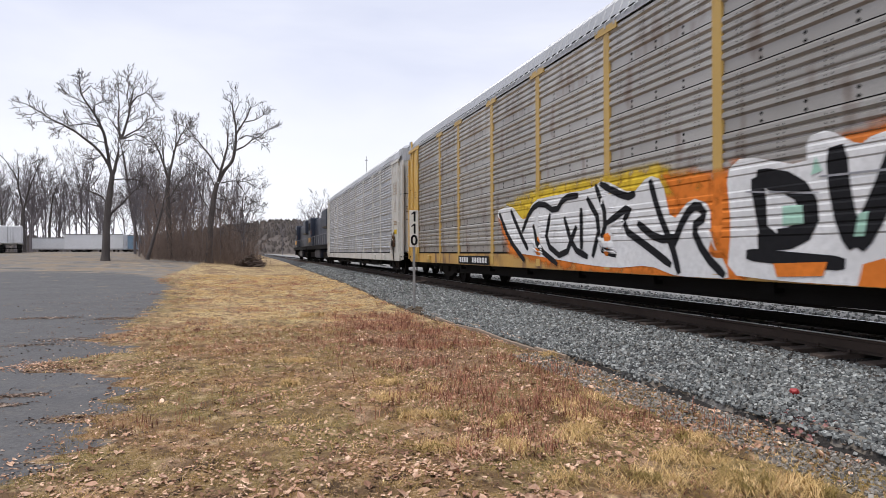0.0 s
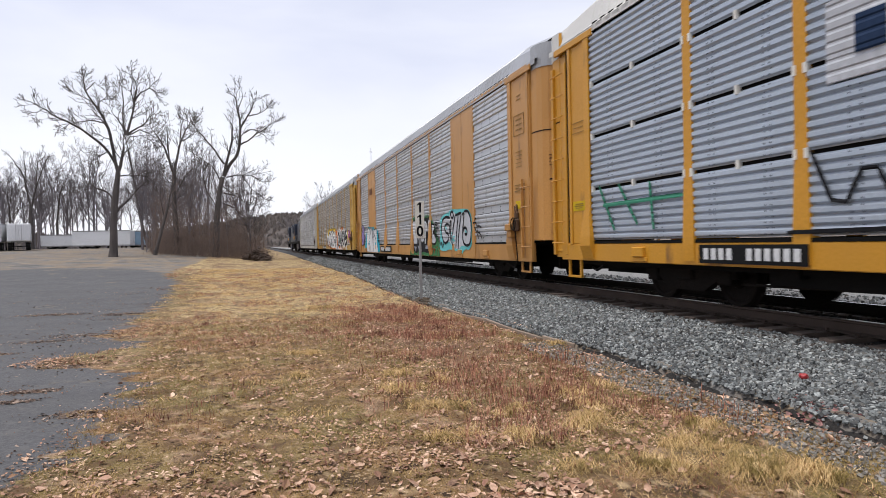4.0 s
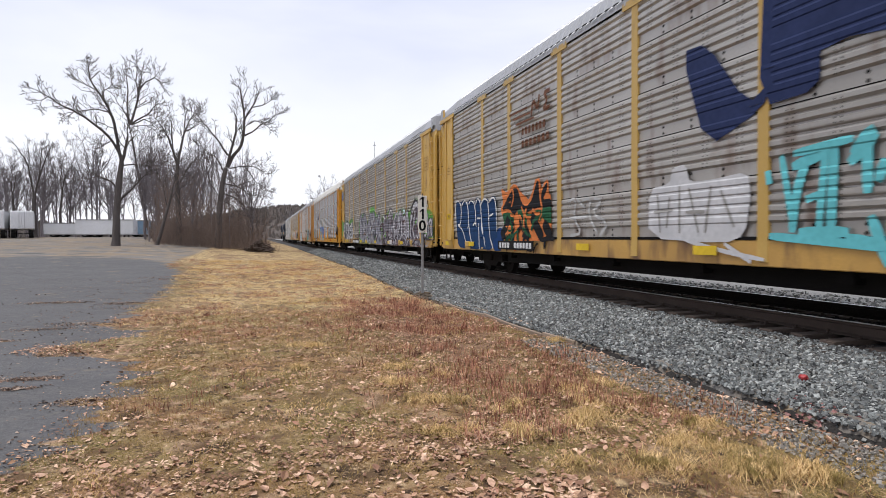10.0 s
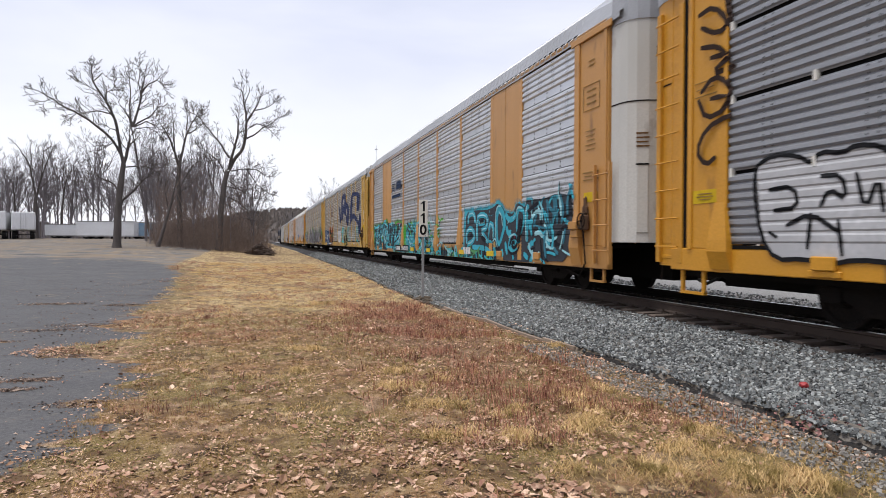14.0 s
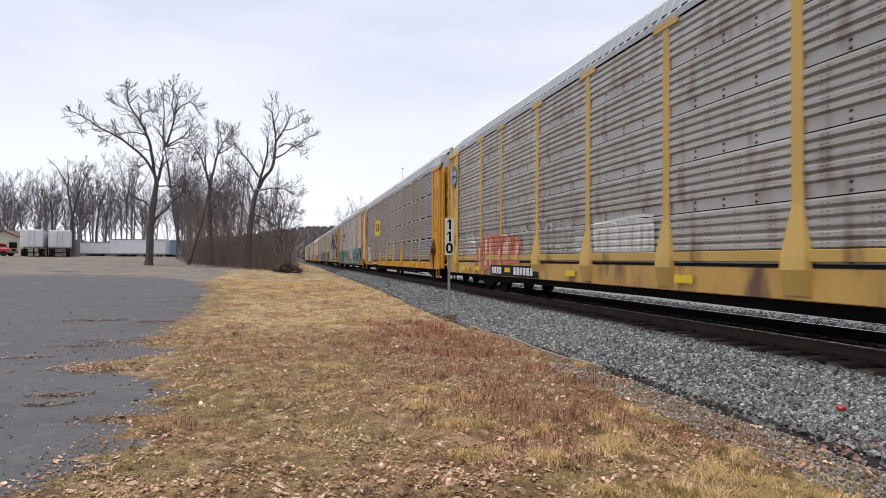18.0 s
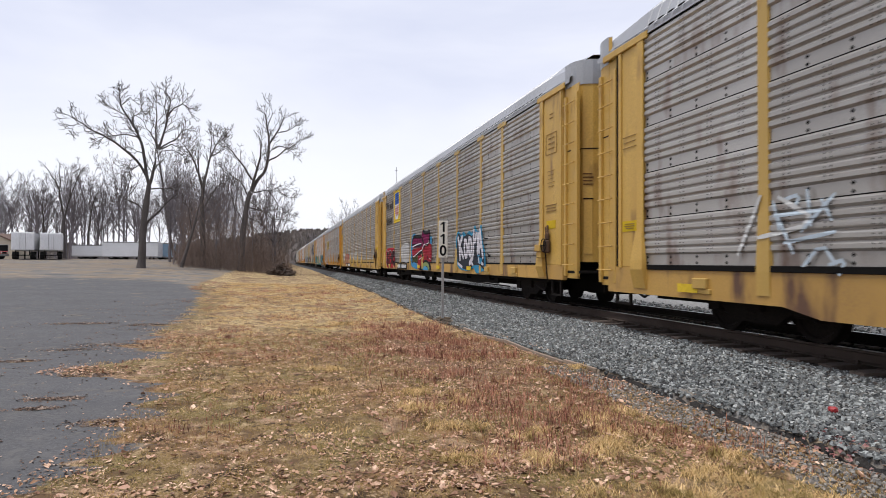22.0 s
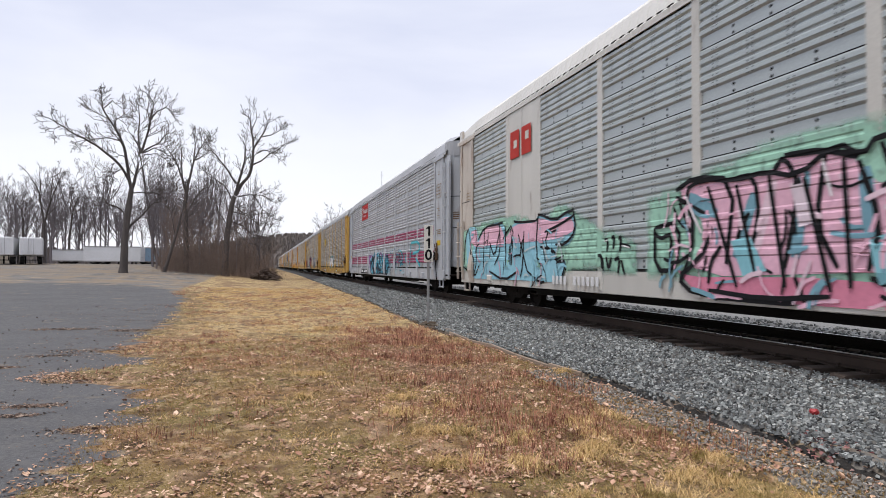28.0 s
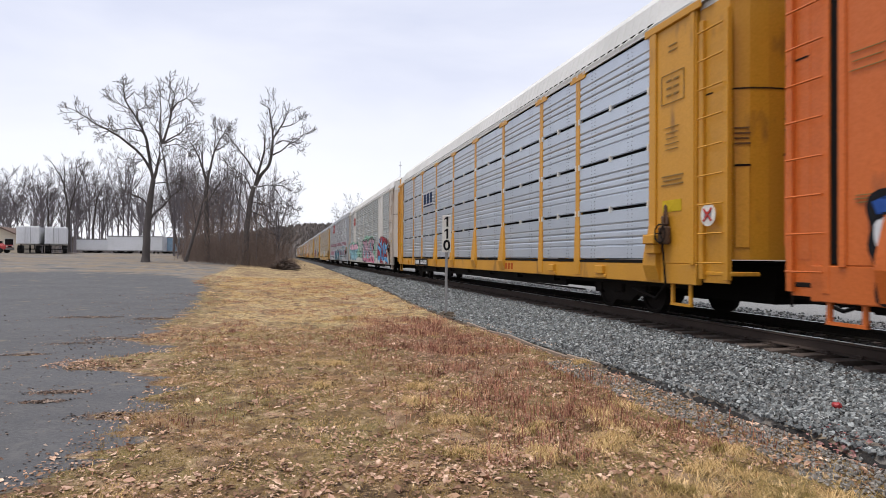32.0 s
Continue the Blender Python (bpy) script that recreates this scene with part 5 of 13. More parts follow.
t.limb(0.28, 1.03, 8.73, 1.62, 9.98, 2.27, 10.75, 2.63, 11.69, 2.81, 12.87, 2.87, 14.04, 2.82, 15.09, 2.58, 16.12, 2.47, 17.16, 2.06, 18.11, 1.71, 18.95)
t.limb(0.15, 2.87, 14.04, 3.41, 14.93, 4.01, 15.90, 4.37, 16.91, 4.55, 18.35)
t.limb(0.12, 2.86, 12.25, 3.64, 12.66, 4.48, 13.44, 5.50, 13.99, 6.11, 14.65, 7.14, 14.89, 8.13, 15.33)
t.limb(0.1, 3.23, 13.50, 3.88, 13.91, 4.60, 13.76, 5.44, 13.18, 6.22, 12.03)
t.limb(0.09, 3.77, 15.39, 4.72, 15.69, 5.69, 16.37, 6.42, 17.29)
t.limb(0.08, 2.64, 16.06, 3.18, 17.45, 3.07, 18.55, 3.37, 19.44)
t.limb(0.15, 1.09, 10.08, 0.23, 11.46, -0.69, 12.64, -1.49, 13.63, -2.06, 14.51, -2.34, 15.64)
t.limb(0.08, -1.83, 14.16, -2.51, 14.66, -3.08, 14.87)
t.limb(0.09, 1.26, 8.62, 2.38, 8.90, 3.86, 8.89, 5.06, 9.30, 6.40, 9.72)
t.limb(0.08, 0.79, 7.74, 1.96, 6.79, 3.26, 7.26, 4.33, 6.35, 5.53, 5.75)
t.limb(0.09, 0.68, 8.23, -0.19, 9.85, -1.05, 10.37, -2.19, 11.29, -2.86, 12.23)
t.limb(0.07, 3.98, 8.83, 4.94, 8.24, 6.03, 8.02)
t.limb(0.08, 0.26, 5.34, -0.72, 6.97, -1.06, 8.66, -1.28, 10.36)
t.limb(0.07, 2.86, 8.86, 3.90, 7.30, 4.90, 6.60, 5.60, 5.60, 6.20, 5.30)
t.limb(0.08, 0.60, 7.00, 2.20, 6.60, 3.40, 5.60, 4.30, 5.70, 5.60, 4.80)
t.limb(0.08, 0.45, 6.00, 1.90, 5.40, 3.00, 4.40, 4.20, 4.60, 6.10, 4.00)
t.limb(0.07, 0.30, 5.20, 1.50, 4.60, 2.40, 3.60, 3.60, 3.30, 5.40, 3.30)
t.build()
t = BareTree(-33.24, 112, 0.42, (0, 0, -0.04, 4.49, 0.05, 6.22), "wide forked bare tree behind the parked trailers", seed=69, twig=.016, levels=4)
t.limb(0.22, 0.05, 5.96, -0.46, 8.80, -0.82, 10.77, -1.42, 12.21, -2.46, 13.79, -3.78, 15.61)
t.limb(0.13, -0.61, 9.65, -0.44, 11.81, -0.50, 13.70, -0.18, 15.26)
t.limb(0.2, 0.13, 6.22, 0.52, 7.96, 1.23, 10.14, 2.40, 12.95, 3.26, 14.63)
t.limb(0.12, 0.52, 8.22, 0.93, 10.99, 1.02, 13.42, 0.73, 15.30)
t.limb(0.1, 0.52, 7.53, 1.75, 8.77, 3.30, 9.51)
t.limb(0.1, 1.18, 13.42, 1.95, 14.15, 2.56, 13.48)
t.build()
t = BareTree(-37.25, 116, 0.24, (0, 0, -0.04, 4.62, -0.11, 5.95), "small forked bare tree behind the trailers", seed=71, twig=.016, levels=4)
t.limb(0.14, -0.11, 5.95, -0.24, 8.43, -1.15, 10.00, -2.53, 11.19)
t.limb(0.12, 0.04, 4.89, 0.99, 6.15, 1.93, 7.06)
t.limb(0.1, -0.10, 6.84, 0.54, 9.34, 1.03, 11.30)
t.build()
t = BareTree(-30.32, 114, 0.24, (0, 0, 0.11, 4.35, 0.36, 6.40), "slender crooked bare tree behind the trailers", seed=72, twig=.016, levels=4)
t.limb(0.14, 0.36, 6.40, 0.70, 8.45, 1.42, 10.25, 2.55, 11.44)
t.limb(0.1, 0.45, 6.67, 0.15, 8.79, 0.32, 11.10, 0.65, 13.06)
t.limb(0.09, 0.77, 8.18, 1.57, 8.47, 2.21, 8.84)
t.build()


def far_woods():
    rnd = random.Random(9)
    protos = []
    for k, (x, y) in enumerate(((-47.0, 118.0), (-30.0, 122.0), (-24.0, 118.0), (-40.0, 126.0))):
        limbs = []
        for j in range(9):
            a = 6.28 * j / 4.5 + rnd.uniform(-.4, .4)
            z0 = rnd.uniform(3.5, 9.0)
            w = rnd.uniform(1.2, 4.2)
            limbs.append(([(0, 0, z0), (w * .5 * math.cos(a), w * .5 * math.sin(a), z0 + 2.4), (w * math.cos(a), w * math.sin(a), z0 + rnd.uniform(5, 7.5))], rnd.uniform(.05, .085)))
        protos.append(tree(x, y, "slender bare tree of a leafless wood", shaped(70 + k, [(0, 0, 0), (rnd.uniform(-.3, .3), 0, 5), (rnd.uniform(-.6, .6), 0, 9.5)], limbs, 0.125, 0.018, 4), BARK_FAR, "leafless wood"))
    for k in range(70):
        y = rnd.uniform(112, 190)
        x = y * rnd.uniform(-0.47, -0.07)
        copy_thing(protos[k % 4], pose(x, y, float(ground_z(x, y)) - rnd.uniform(.1, 2.5), 0, 0, rnd.uniform(0, 360)) @ Matrix.Diagonal((rnd.uniform(1.1, 1.6), rnd.uniform(1.1, 1.6), rnd.uniform(1.0, 1.35), 1)))
    for k in range(24):
        y = rnd.uniform(76, 104)
        x = y * rnd.uniform(-0.16, 0.0)
        q = rnd.uniform(.5, .8)
        copy_thing(protos[k % 4], pose(x, y, float(ground_z(x, y)) - 1.0, 0, 0, rnd.uniform(0, 360)) @ Matrix.Diagonal((q, q, rnd.uniform(.8, 1.1), 1)))
    # beyond the railway
    for x, y, q in ((20.0, 202, 1.45), (22.5, 206, 1.25), (17.0, 206, 1.2), (24, 222, 1), (29, 232, 1), (17.5, 236, 1), (34, 215, 1), (13.5, 300, 1), (26, 270, 1)):
        copy_thing(protos[int(x) % 4], pose(x, y, 0.3, 0, 0, rnd.uniform(0, 360)) @ Matrix.Diagonal((q * 1.1, q * 1.1, q, 1)))


far_woods()




def brush():
    """The tangled thicket of thin stems at the edge of the lot, with taller saplings among them."""
    rnd = random.Random(5)
    segs = []

    def stem(x, y, h, r, parts, lean, wander):
        p, d = Vector((x, y, float(ground_z(x, y)) - .1)), Vector((rnd.uniform(-lean, lean), rnd.uniform(-lean, lean), 1)).normalized()
        for j in range(parts):
            q = p + d * h / parts
            segs.append((p, q, r, r * .82, 3))
            for _ in range(2 if j else 1):
                e = (d * .8 + Vector((rnd.uniform(-1, 1), rnd.uniform(-1, 1), rnd.uniform(-.35, .6)))).normalized()
                m = q + e * h * rnd.uniform(.10, .26)
                segs.append((q, m, r * .55, .007, 3))
                for _ in range(2):
                    g = (e + Vector((rnd.uniform(-.8, .8), rnd.uniform(-.8, .8), rnd.uniform(-.5, .5)))).normalized()
                    segs.append((m, m + g * h * rnd.uniform(.05, .15), .009, .006, 3))
            p, r = q, r * .82
            d = (d + Vector((rnd.uniform(-wander, wander), rnd.uniform(-wander, wander), rnd.uniform(-.2, .12)))).normalized()

    for k in range(3000):
        y, u = rnd.uniform(70, 96), rnd.random() ** 1.15
        x = y * (-0.143 + 0.160 * u) + rnd.gauss(0, .5)
        lump = .75 + .9 * noise.noise(Vector((u * 9, y * .3, 2)))
        h = (.5 + 4.6 * rnd.random() ** 1.6) * (0.25 + 0.75 * math.sin(math.pi * min(1, u * .92 + .12)) ** .7) * lump
        if h > .4:
            stem(x, y, h, rnd.uniform(.008, .018), 3, .75, .7)
    for k in range(170):
        y, u = rnd.uniform(72, 100), rnd.random()
        x = y * (-0.140 + 0.147 * u)
        stem(x, y, rnd.uniform(3.5, 9.5) * (1.0 - .45 * max(0, u - .7) / .3), rnd.uniform(.03, .07), 7, .25, .26)
    ob = new("thicket", branch_mesh("thicket", segs, 3, 3, BRUSHTWIG))
    tagged(ob, "dense grey-brown thicket of bare brush below the trees", "bushes", kind="stuff")


brush()


def brush_pile():
    """A heap of dark cut branches beside the track."""
    rnd = random.Random(31)
    segs = []
    for k in range(260):
        a, d = rnd.uniform(0, 6.28), 1.25 * rnd.random() ** .7
        p = Vector((BRUSH_X + d * math.cos(a), 68 + d * math.sin(a), float(ground_z(BRUSH_X, 68)) + rnd.uniform(0, 1.35) * (1 - d / 1.6)))
        e = Vector((rnd.uniform(-1, 1), rnd.uniform(-1, 1), rnd.uniform(-.3, .5))).normalized()
        segs.append((p - e * .5, p + e * rnd.uniform(.2, .7), rnd.uniform(.03, .10), .02, 3))
    ob = new("brush_pile", branch_mesh("brush_pile", segs, 3, 3, surface("dead_dark_branches", (0.095, 0.062, 0.045), (0.04, 0.028, 0.022), .95, 0, 2, 30)))
    tagged(ob, "heap of dark cut branches beside the track", "brush pile", kind="stuff")


BRUSH_X = -0.1
brush_pile()

# ---- hills, parked trailers ----


def hill():
    bm = bmesh.new()
    rnd = random.Random(8)
    rings = []
    xs = [-500 + 20 * i for i in range(56)]
    for dy, f in ((0, 0.0), (40, 0.55), (110, 1.0), (260, 0.9)):
        rings.append([(x, 560 + dy, -1 + f * (14 + 17 * math.exp(-((x - 10) / 130) ** 2) + 6 * math.sin(x * .017) + rnd.uniform(-1, 1))) for x in xs])
    loft(bm, rings, closed=False)
    m = surface("wooded_hillside", (0.105, 0.085, 0.075), (0.06, 0.052, 0.046), 0.95, 0, 0.05, 0.5, (1, 1, 1), 0.8, 0.9, 0, 1.5)
    tagged(new("backdrop_hill", mesh_of(bm, "backdrop_hill", m, True)), "dark wooded hill in the distance", "hill", kind="structure")
    verts, faces = [], []
    for k in range(4600):
        x = rnd.uniform(-300, 200)
        f = rnd.random()
        y = 566 + 114 * f
        z = float(np.interp(y, (560, 600, 670, 820), (0, .55, 1, .9))) * (14 + 17 * math.exp(-((x - 10) / 130) ** 2) + 6 * math.sin(x * .017)) - 1.5
        h, w = rnd.uniform(2.2, 4.8), rnd.uniform(1.4, 3.2)
        c = len(verts)
        for j in range(3):
            t = 2.1 * j + rnd.random()
            verts.append((x + w * math.cos(t), y + w * math.sin(t), z))
        verts.append((x + rnd.uniform(-.6, .6), y, z + h))
        faces.extend([(c, c + 1, c + 3), (c + 1, c + 2, c + 3), (c + 2, c, c + 3)])
    stuff_mesh("hill_trees", verts, faces, surface("hill_tree_crowns", (0.115, 0.092, 0.080), (0.045, 0.042, 0.035), 0.95, 0, 0.2, 2), "dark trees covering the far hill", "trees")


hill()


def trailer(x, y, turn, length, label, base=1.15, height=2.75, material=None, z=None, ends=True):
    z = float(ground_z(x, y)) if z is None else z
    t = thing("box_trailer", pose(x, y, z, 0, 0, turn), label, "trailer", "parked trailers")
    m = material or TRAILER_W
    part("body", boxes((-length / 2, length / 2, -1.28, 1.28, base, base + height), bev=.04), m, t, "plain van body")
    for s in (-1, 1):
        part("edge_rail", boxes((-length / 2 - .01, length / 2 + .01, *sorted((s * 1.27, s * 1.31)), base, base + .14), (-length / 2 - .01, length / 2 + .01, *sorted((s * 1.27, s * 1.31)), base + height - .12, base + height + .02)), POSTSTEEL, t)
    for s in (-1, 1):
        d = part("rear_door", boxes((-length / 2 - .06, -length / 2 - .005, *sorted((s * .02, s * 1.22)), base + .1, base + height - .1), bev=.02), m, t)
        part("lock_rod", tubes([((-length / 2 - .09, s * .3, base + .15), (-length / 2 - .09, s * .3, base + height - .15))], .02, 6), POSTSTEEL, d)
    for s in (-.825, .825):
        part("landing_leg", boxes((length / 2 - 3.2, length / 2 - 3.0, s - .075, s + .075, 0, base)), BLACK, t)
    part("bumper", boxes((-length / 2, -length / 2 + .12, -1.2, 1.2, .45, .57), (-length / 2, -length / 2 + .12, -.8, -.7, .5, base), (-length / 2, -length / 2 + .12, .7, .8, .5, base)), BLACK, t)
    for k in (1.2, 2.5):
        for s in (-1, 1):
            w = part("wheel", tube(bmesh.new(), (-length / 2 + k, s * 0.75, .5), (-length / 2 + k, s * 1.25, .5), .5, n=16), RUBBER, t)
            part("rim", tube(bmesh.new(), (-length / 2 + k, s * 1.2, .5), (-length / 2 + k, s * 1.27, .5), .27, n=12), POSTSTEEL, w)
    return t


trailer(-21.4, 103.5, -4, 7.6, "long white box trailer parked before the woods", 0.35, 2.2)
trailer(-33.9, 100, 102, 12.0, "white box trailer parked with its rear doors towards the lot", 1.15, 2.35)
trailer(-31.2, 100.5, 106, 12.0, "white box trailer beside its twin", 1.15, 2.3)
trailer(-27.7, 108, 2, 5.6, "low white box trailer behind the gravel lot", 0.35, 1.75)
trailer(-17.6, 106, 30, 2.6, "pale blue container trailer at the wood's edge", 0.3, 2.2, surface("pale_blue_sheet", (0.30, 0.45, 0.58), (0.2, 0.32, 0.44), .5))


def build_house():
    x, y = -39.6, 108.0
    h = thing("house", (x, y, float(ground_z(x, y))), "small cream house with a brown gable roof", "house")
    part("wall", boxes((-3.0, 2.2, -3, 3, -.3, 2.4), bev=.02), surface("cream_siding", (0.62, 0.55, 0.42), (0.5, 0.43, 0.33), .7), h)
    bm = bmesh.new()
    loft(bm, [[(-3.4, yy, 2.3), (-.4, yy, 3.7), (2.6, yy, 2.3), (2.6, yy, 2.15), (-.4, yy, 3.5), (-3.4, yy, 2.15)] for yy in (-3.3, 3.3)])
    part("roof", bm, surface("brown_shingles", (0.16, 0.10, 0.075), (0.1, 0.07, 0.06), .9), h)
    bm = bmesh.new()
    loft(bm, [[(-3.0, yy, 2.4), (-.4, yy, 3.5), (2.2, yy, 2.4)] for yy in (-3, -2.9)])
    part("gable", bm, MATS["cream_siding"], h)
    win = part("window", boxes((.2, 1.4, -3.05, -2.98, .9, 2.0)), WHITE_P, h)
    part("pane", boxes((.28, 1.32, -3.07, -3.04, .98, 1.92)), INK, win)


build_house()


def build_pickup():
    x, y = -38.6, 98.5
    p = thing("pickup_truck", pose(x, y, float(ground_z(x, y)), 0, 0, -8), "red pickup truck parked beside the trailers", "truck")
    red = surface("red_car_paint", (0.45, 0.03, 0.03), (0.36, 0.03, 0.03), .3)
    part("body", boxes((-2.6, 2.4, -.95, .95, .5, 1.1), bev=.08), red, p)
    bm = bmesh.new()
    loft(bm, [[(-1.1, s, 1.1), (-.7, s * .85, 1.75), (.7, s * .85, 1.78), (1.3, s, 1.1)] for s in (-.9, .9)])
    cab = part("cab", bm, red, p)
    part("window", boxes((-.55, .6, -.93, -.80, 1.2, 1.62)), INK, cab)
    part("windscreen", boxes((.95, 1.12, -.7, .7, 1.2, 1.6)), INK, cab)
    part("bumper", boxes((2.38, 2.55, -.95, .95, .4, .72), bev=.05), POSTSTEEL, p)
    part("grille", boxes((2.38, 2.43, -.5, .5, .76, 1.02)), BLACK, p)
    for s in (-1, 1):
        part("headlight", boxes((2.38, 2.44, *sorted((s * .55, s * .88)), .78, 1.0), bev=.02), SIGNWHITE, p)
        for k in (-1.6, 1.6):
            part("wheel", tube(bmesh.new(), (k, s * .7, .38), (k, s * .98, .38), .38, n=16), RUBBER, p)


build_pickup()


def mast():
    x, y = 20.6, 119.0
    m = thing("utility_mast", (x, y, 0.3), "thin grey mast with a small crossarm beyond the railway", "mast")
    part("pole", tube(bmesh.new(), (0, 0, -.2), (0, 0, 18.9), .10, .035, 8), POSTSTEEL, m)
    part("crossarm", boxes((-.28, .28, -.04, .04, 18.35, 18.43), (-.035, .035, -.035, .035, 18.4, 19.1)), POSTSTEEL, m)


mast()


# ---- graffiti, emblems and marks on the cars ----
def smooth_path(pts, rounds=2):
    for _ in range(rounds):
        new_pts = [pts[0]]
        for a, b in zip(pts, pts[1:]):
            new_pts += [(a[0] * .75 + b[0] * .25, a[1] * .75 + b[1] * .25), (a[0] * .25 + b[0] * .75, a[1] * .25 + b[1] * .75)]
        pts = new_pts + [pts[-1]]
    return pts


class Spray:
    """Paint that follows the posts, plates and sill of one car's near side; its colours show the ridges below."""

    def __init__(self, car, kind, plates=(), name="graffiti", label=""):
        self.car, self.kind, self.plates, self.name, self.label = car, kind, plates, name, label
        self.s, self.count = SHAPES[kind], 0
        self.next()

    def next(self):
        """Close the piece in hand and begin another."""
        if self.count:
            self.done()
        self.verts, self.faces, self.mats, self.slots, self.dense, self.count = [], [], [], [], [], 0

    def bare(self, y, z):
        """Whether the paint lies on smooth steel: sill, post, plate or end sheet."""
        if z < self.s["deck"] + .02 or abs(y) > 12.08 or any(abs(y - q) < .125 for q in BAYS[1:-1]):
            return True
        return any(a in self.plates and b <= y <= a for a, b in zip(BAYS, BAYS[1:]))

    def skin(self, y, z):
        if z < self.s["deck"]:
            return -SIDE - .003
        for q in BAYS[1:-1]:
            if abs(y - q) < .125:
                return -SIDE - .010 - (.02 if z < self.s["deck"] + .3 else 0)
        return -SIDE - (.04 if abs(y) > 12.08 else .002)

    def slot(self, colour, y, z, soft=False):
        m = ink(colour, "" if self.bare(y, z) else self.kind, soft)
        if m not in self.slots:
            self.slots.append(m)
        return self.slots.index(m)

    def point(self, y, z, lift, dense=1.0):
        z = min(max(z, self.s["sill"] + .01), self.s["eave"] - .08)
        self.verts.append((self.skin(y, z) - lift, y, z))
        self.dense.append(dense)
        return len(self.verts) - 1

    def quad(self, ids, colour, soft=False):
        c = [self.verts[i] for i in ids]
        self.faces.append(tuple(ids))
        self.mats.append(self.slot(colour, sum(v[1] for v in c) / 4, sum(v[2] for v in c) / 4, soft))

    def lift(self, layer):
        self.count += 1
        return .006 + layer * .005 + (self.count % 12) * .0004

    def stroke(self, pts, width, colour, layer=0, rounds=2, taper=0.85):
        pts = smooth_path(pts, rounds) if len(pts) > 2 else pts
        path = []
        for a, b in zip(pts, pts[1:]):
            n = max(1, int(math.hypot(b[0] - a[0], b[1] - a[1]) / .12))
            path += [(a[0] + (b[0] - a[0]) * i / n, a[1] + (b[1] - a[1]) * i / n) for i in range(n)]
        path.append(pts[-1])
        m = max(1, int(width / .11))
        lift = self.lift(layer)
        rows = []
        for i, (y, z) in enumerate(path):
            a, b = path[max(0, i - 1)], path[min(len(path) - 1, i + 1)]
            d = math.hypot(b[0] - a[0], b[1] - a[1]) or 1
            ny, nz = -(b[1] - a[1]) / d, (b[0] - a[0]) / d
            w = width * (taper if i in (0, len(path) - 1) else 1)
            rows.append([self.point(y + ny * (j / m - .5) * w, z + nz * (j / m - .5) * w, lift) for j in range(m + 1)])
        for r0, r1 in zip(rows, rows[1:]):
            for j in range(m):
                self.quad((r0[j], r0[j + 1], r1[j + 1], r1[j]), colour)

    def line(self, colour, width, layer, *flat):
        self.stroke(list(zip(flat[::2], flat[1::2])), width, colour, layer, 1, .7)

    def fill(self, colour, layer, *flat):
        """A flat patch of one colour; its outline is given as (along, height) pairs."""
        pts = list(zip(flat[::2], flat[1::2]))
        if len(pts) > 5:
            pts = [q for a, b in zip(pts, pts[1:] + pts[:1]) for q in ((a[0] * .8 + b[0] * .2, a[1] * .8 + b[1] * .2), (a[0] * .2 + b[0] * .8, a[1] * .2 + b[1] * .8))]
        lift = self.lift(layer)
        low, high = min(q[1] for q in pts), max(q[1] for q in pts)
        cuts = sorted({round(q[1], 3) for q in pts} | {round(low + .14 * i, 3) for i in range(int((high - low) / .14) + 1)})
        edges = list(zip(pts, pts[1:] + pts[:1]))
        for z0, z1 in zip(cuts, cuts[1:]):
            if z1 - z0 < .002:
                continue
            zm, hits = (z0 + z1) / 2, []
            for (ya, za), (yb, zb) in edges:
                if (za > zm) != (zb > zm):
                    hits.append(tuple(ya + (yb - ya) * (z - za) / (zb - za) for z in (zm, z0, z1)))
            hits.sort()
            for left, right in zip(hits[::2], hits[1::2]):
                n = max(1, int((right[0] - left[0]) / .16))
                rows = [[self.point(left[k] + (right[k] - left[k]) * i / n, z, lift) for i in range(n + 1)] for k, z in ((1, z0), (2, z1))]
                for i in range(n):
                    self.quad((rows[0][i], rows[0][i + 1], rows[1][i + 1], rows[1][i]), colour)

    def haze(self, colour, layer, soft, *flat):
        """A sprayed cloud that thins out towards its edge."""
        P = np.array(flat, float).reshape(-1, 2)
        lift = self.lift(layer)
        ys, zs = np.arange(P[:, 0].min() - .1, P[:, 0].max() + .1, .10), np.arange(P[:, 1].min() - .1, P[:, 1].max() + .1, .09)
        Y, Z = np.meshgrid(ys, zs)
        near, inside = np.full(Y.shape, 9.0), np.zeros(Y.shape, bool)
        for a, b in zip(P, np.roll(P, -1, 0)):
            d = b - a
            t = np.clip(((Y - a[0]) * d[0] + (Z - a[1]) * d[1]) / max(d @ d, 1e-6), 0, 1)
            near = np.minimum(near, np.hypot(Y - a[0] - t * d[0], Z - a[1] - t * d[1]))
            cross = (a[1] > Z) != (b[1] > Z)
            inside ^= cross & (Y < a[0] + (Z - a[1]) * d[0] / (d[1] or 1e-9))
        wob = .5 * np.sin(Y * 5.1 + Z * 3.3) * np.sin(Z * 6.7 - Y * 2.9)
        dense = np.clip(np.where(inside, near, -near) / soft + .35 + wob * .5, 0, 1) * inside
        ids = {}
        for i in range(len(zs) - 1):
            for j in range(len(ys) - 1):
                if dense[i:i + 2, j:j + 2].max() > 0:
                    for c in ((i, j), (i, j + 1), (i + 1, j + 1), (i + 1, j)):
                        if c not in ids:
                            ids[c] = self.point(Y[c], Z[c], lift, dense[c])
                    self.quad([ids[c] for c in ((i, j), (i, j + 1), (i + 1, j + 1), (i + 1, j))], colour, True)

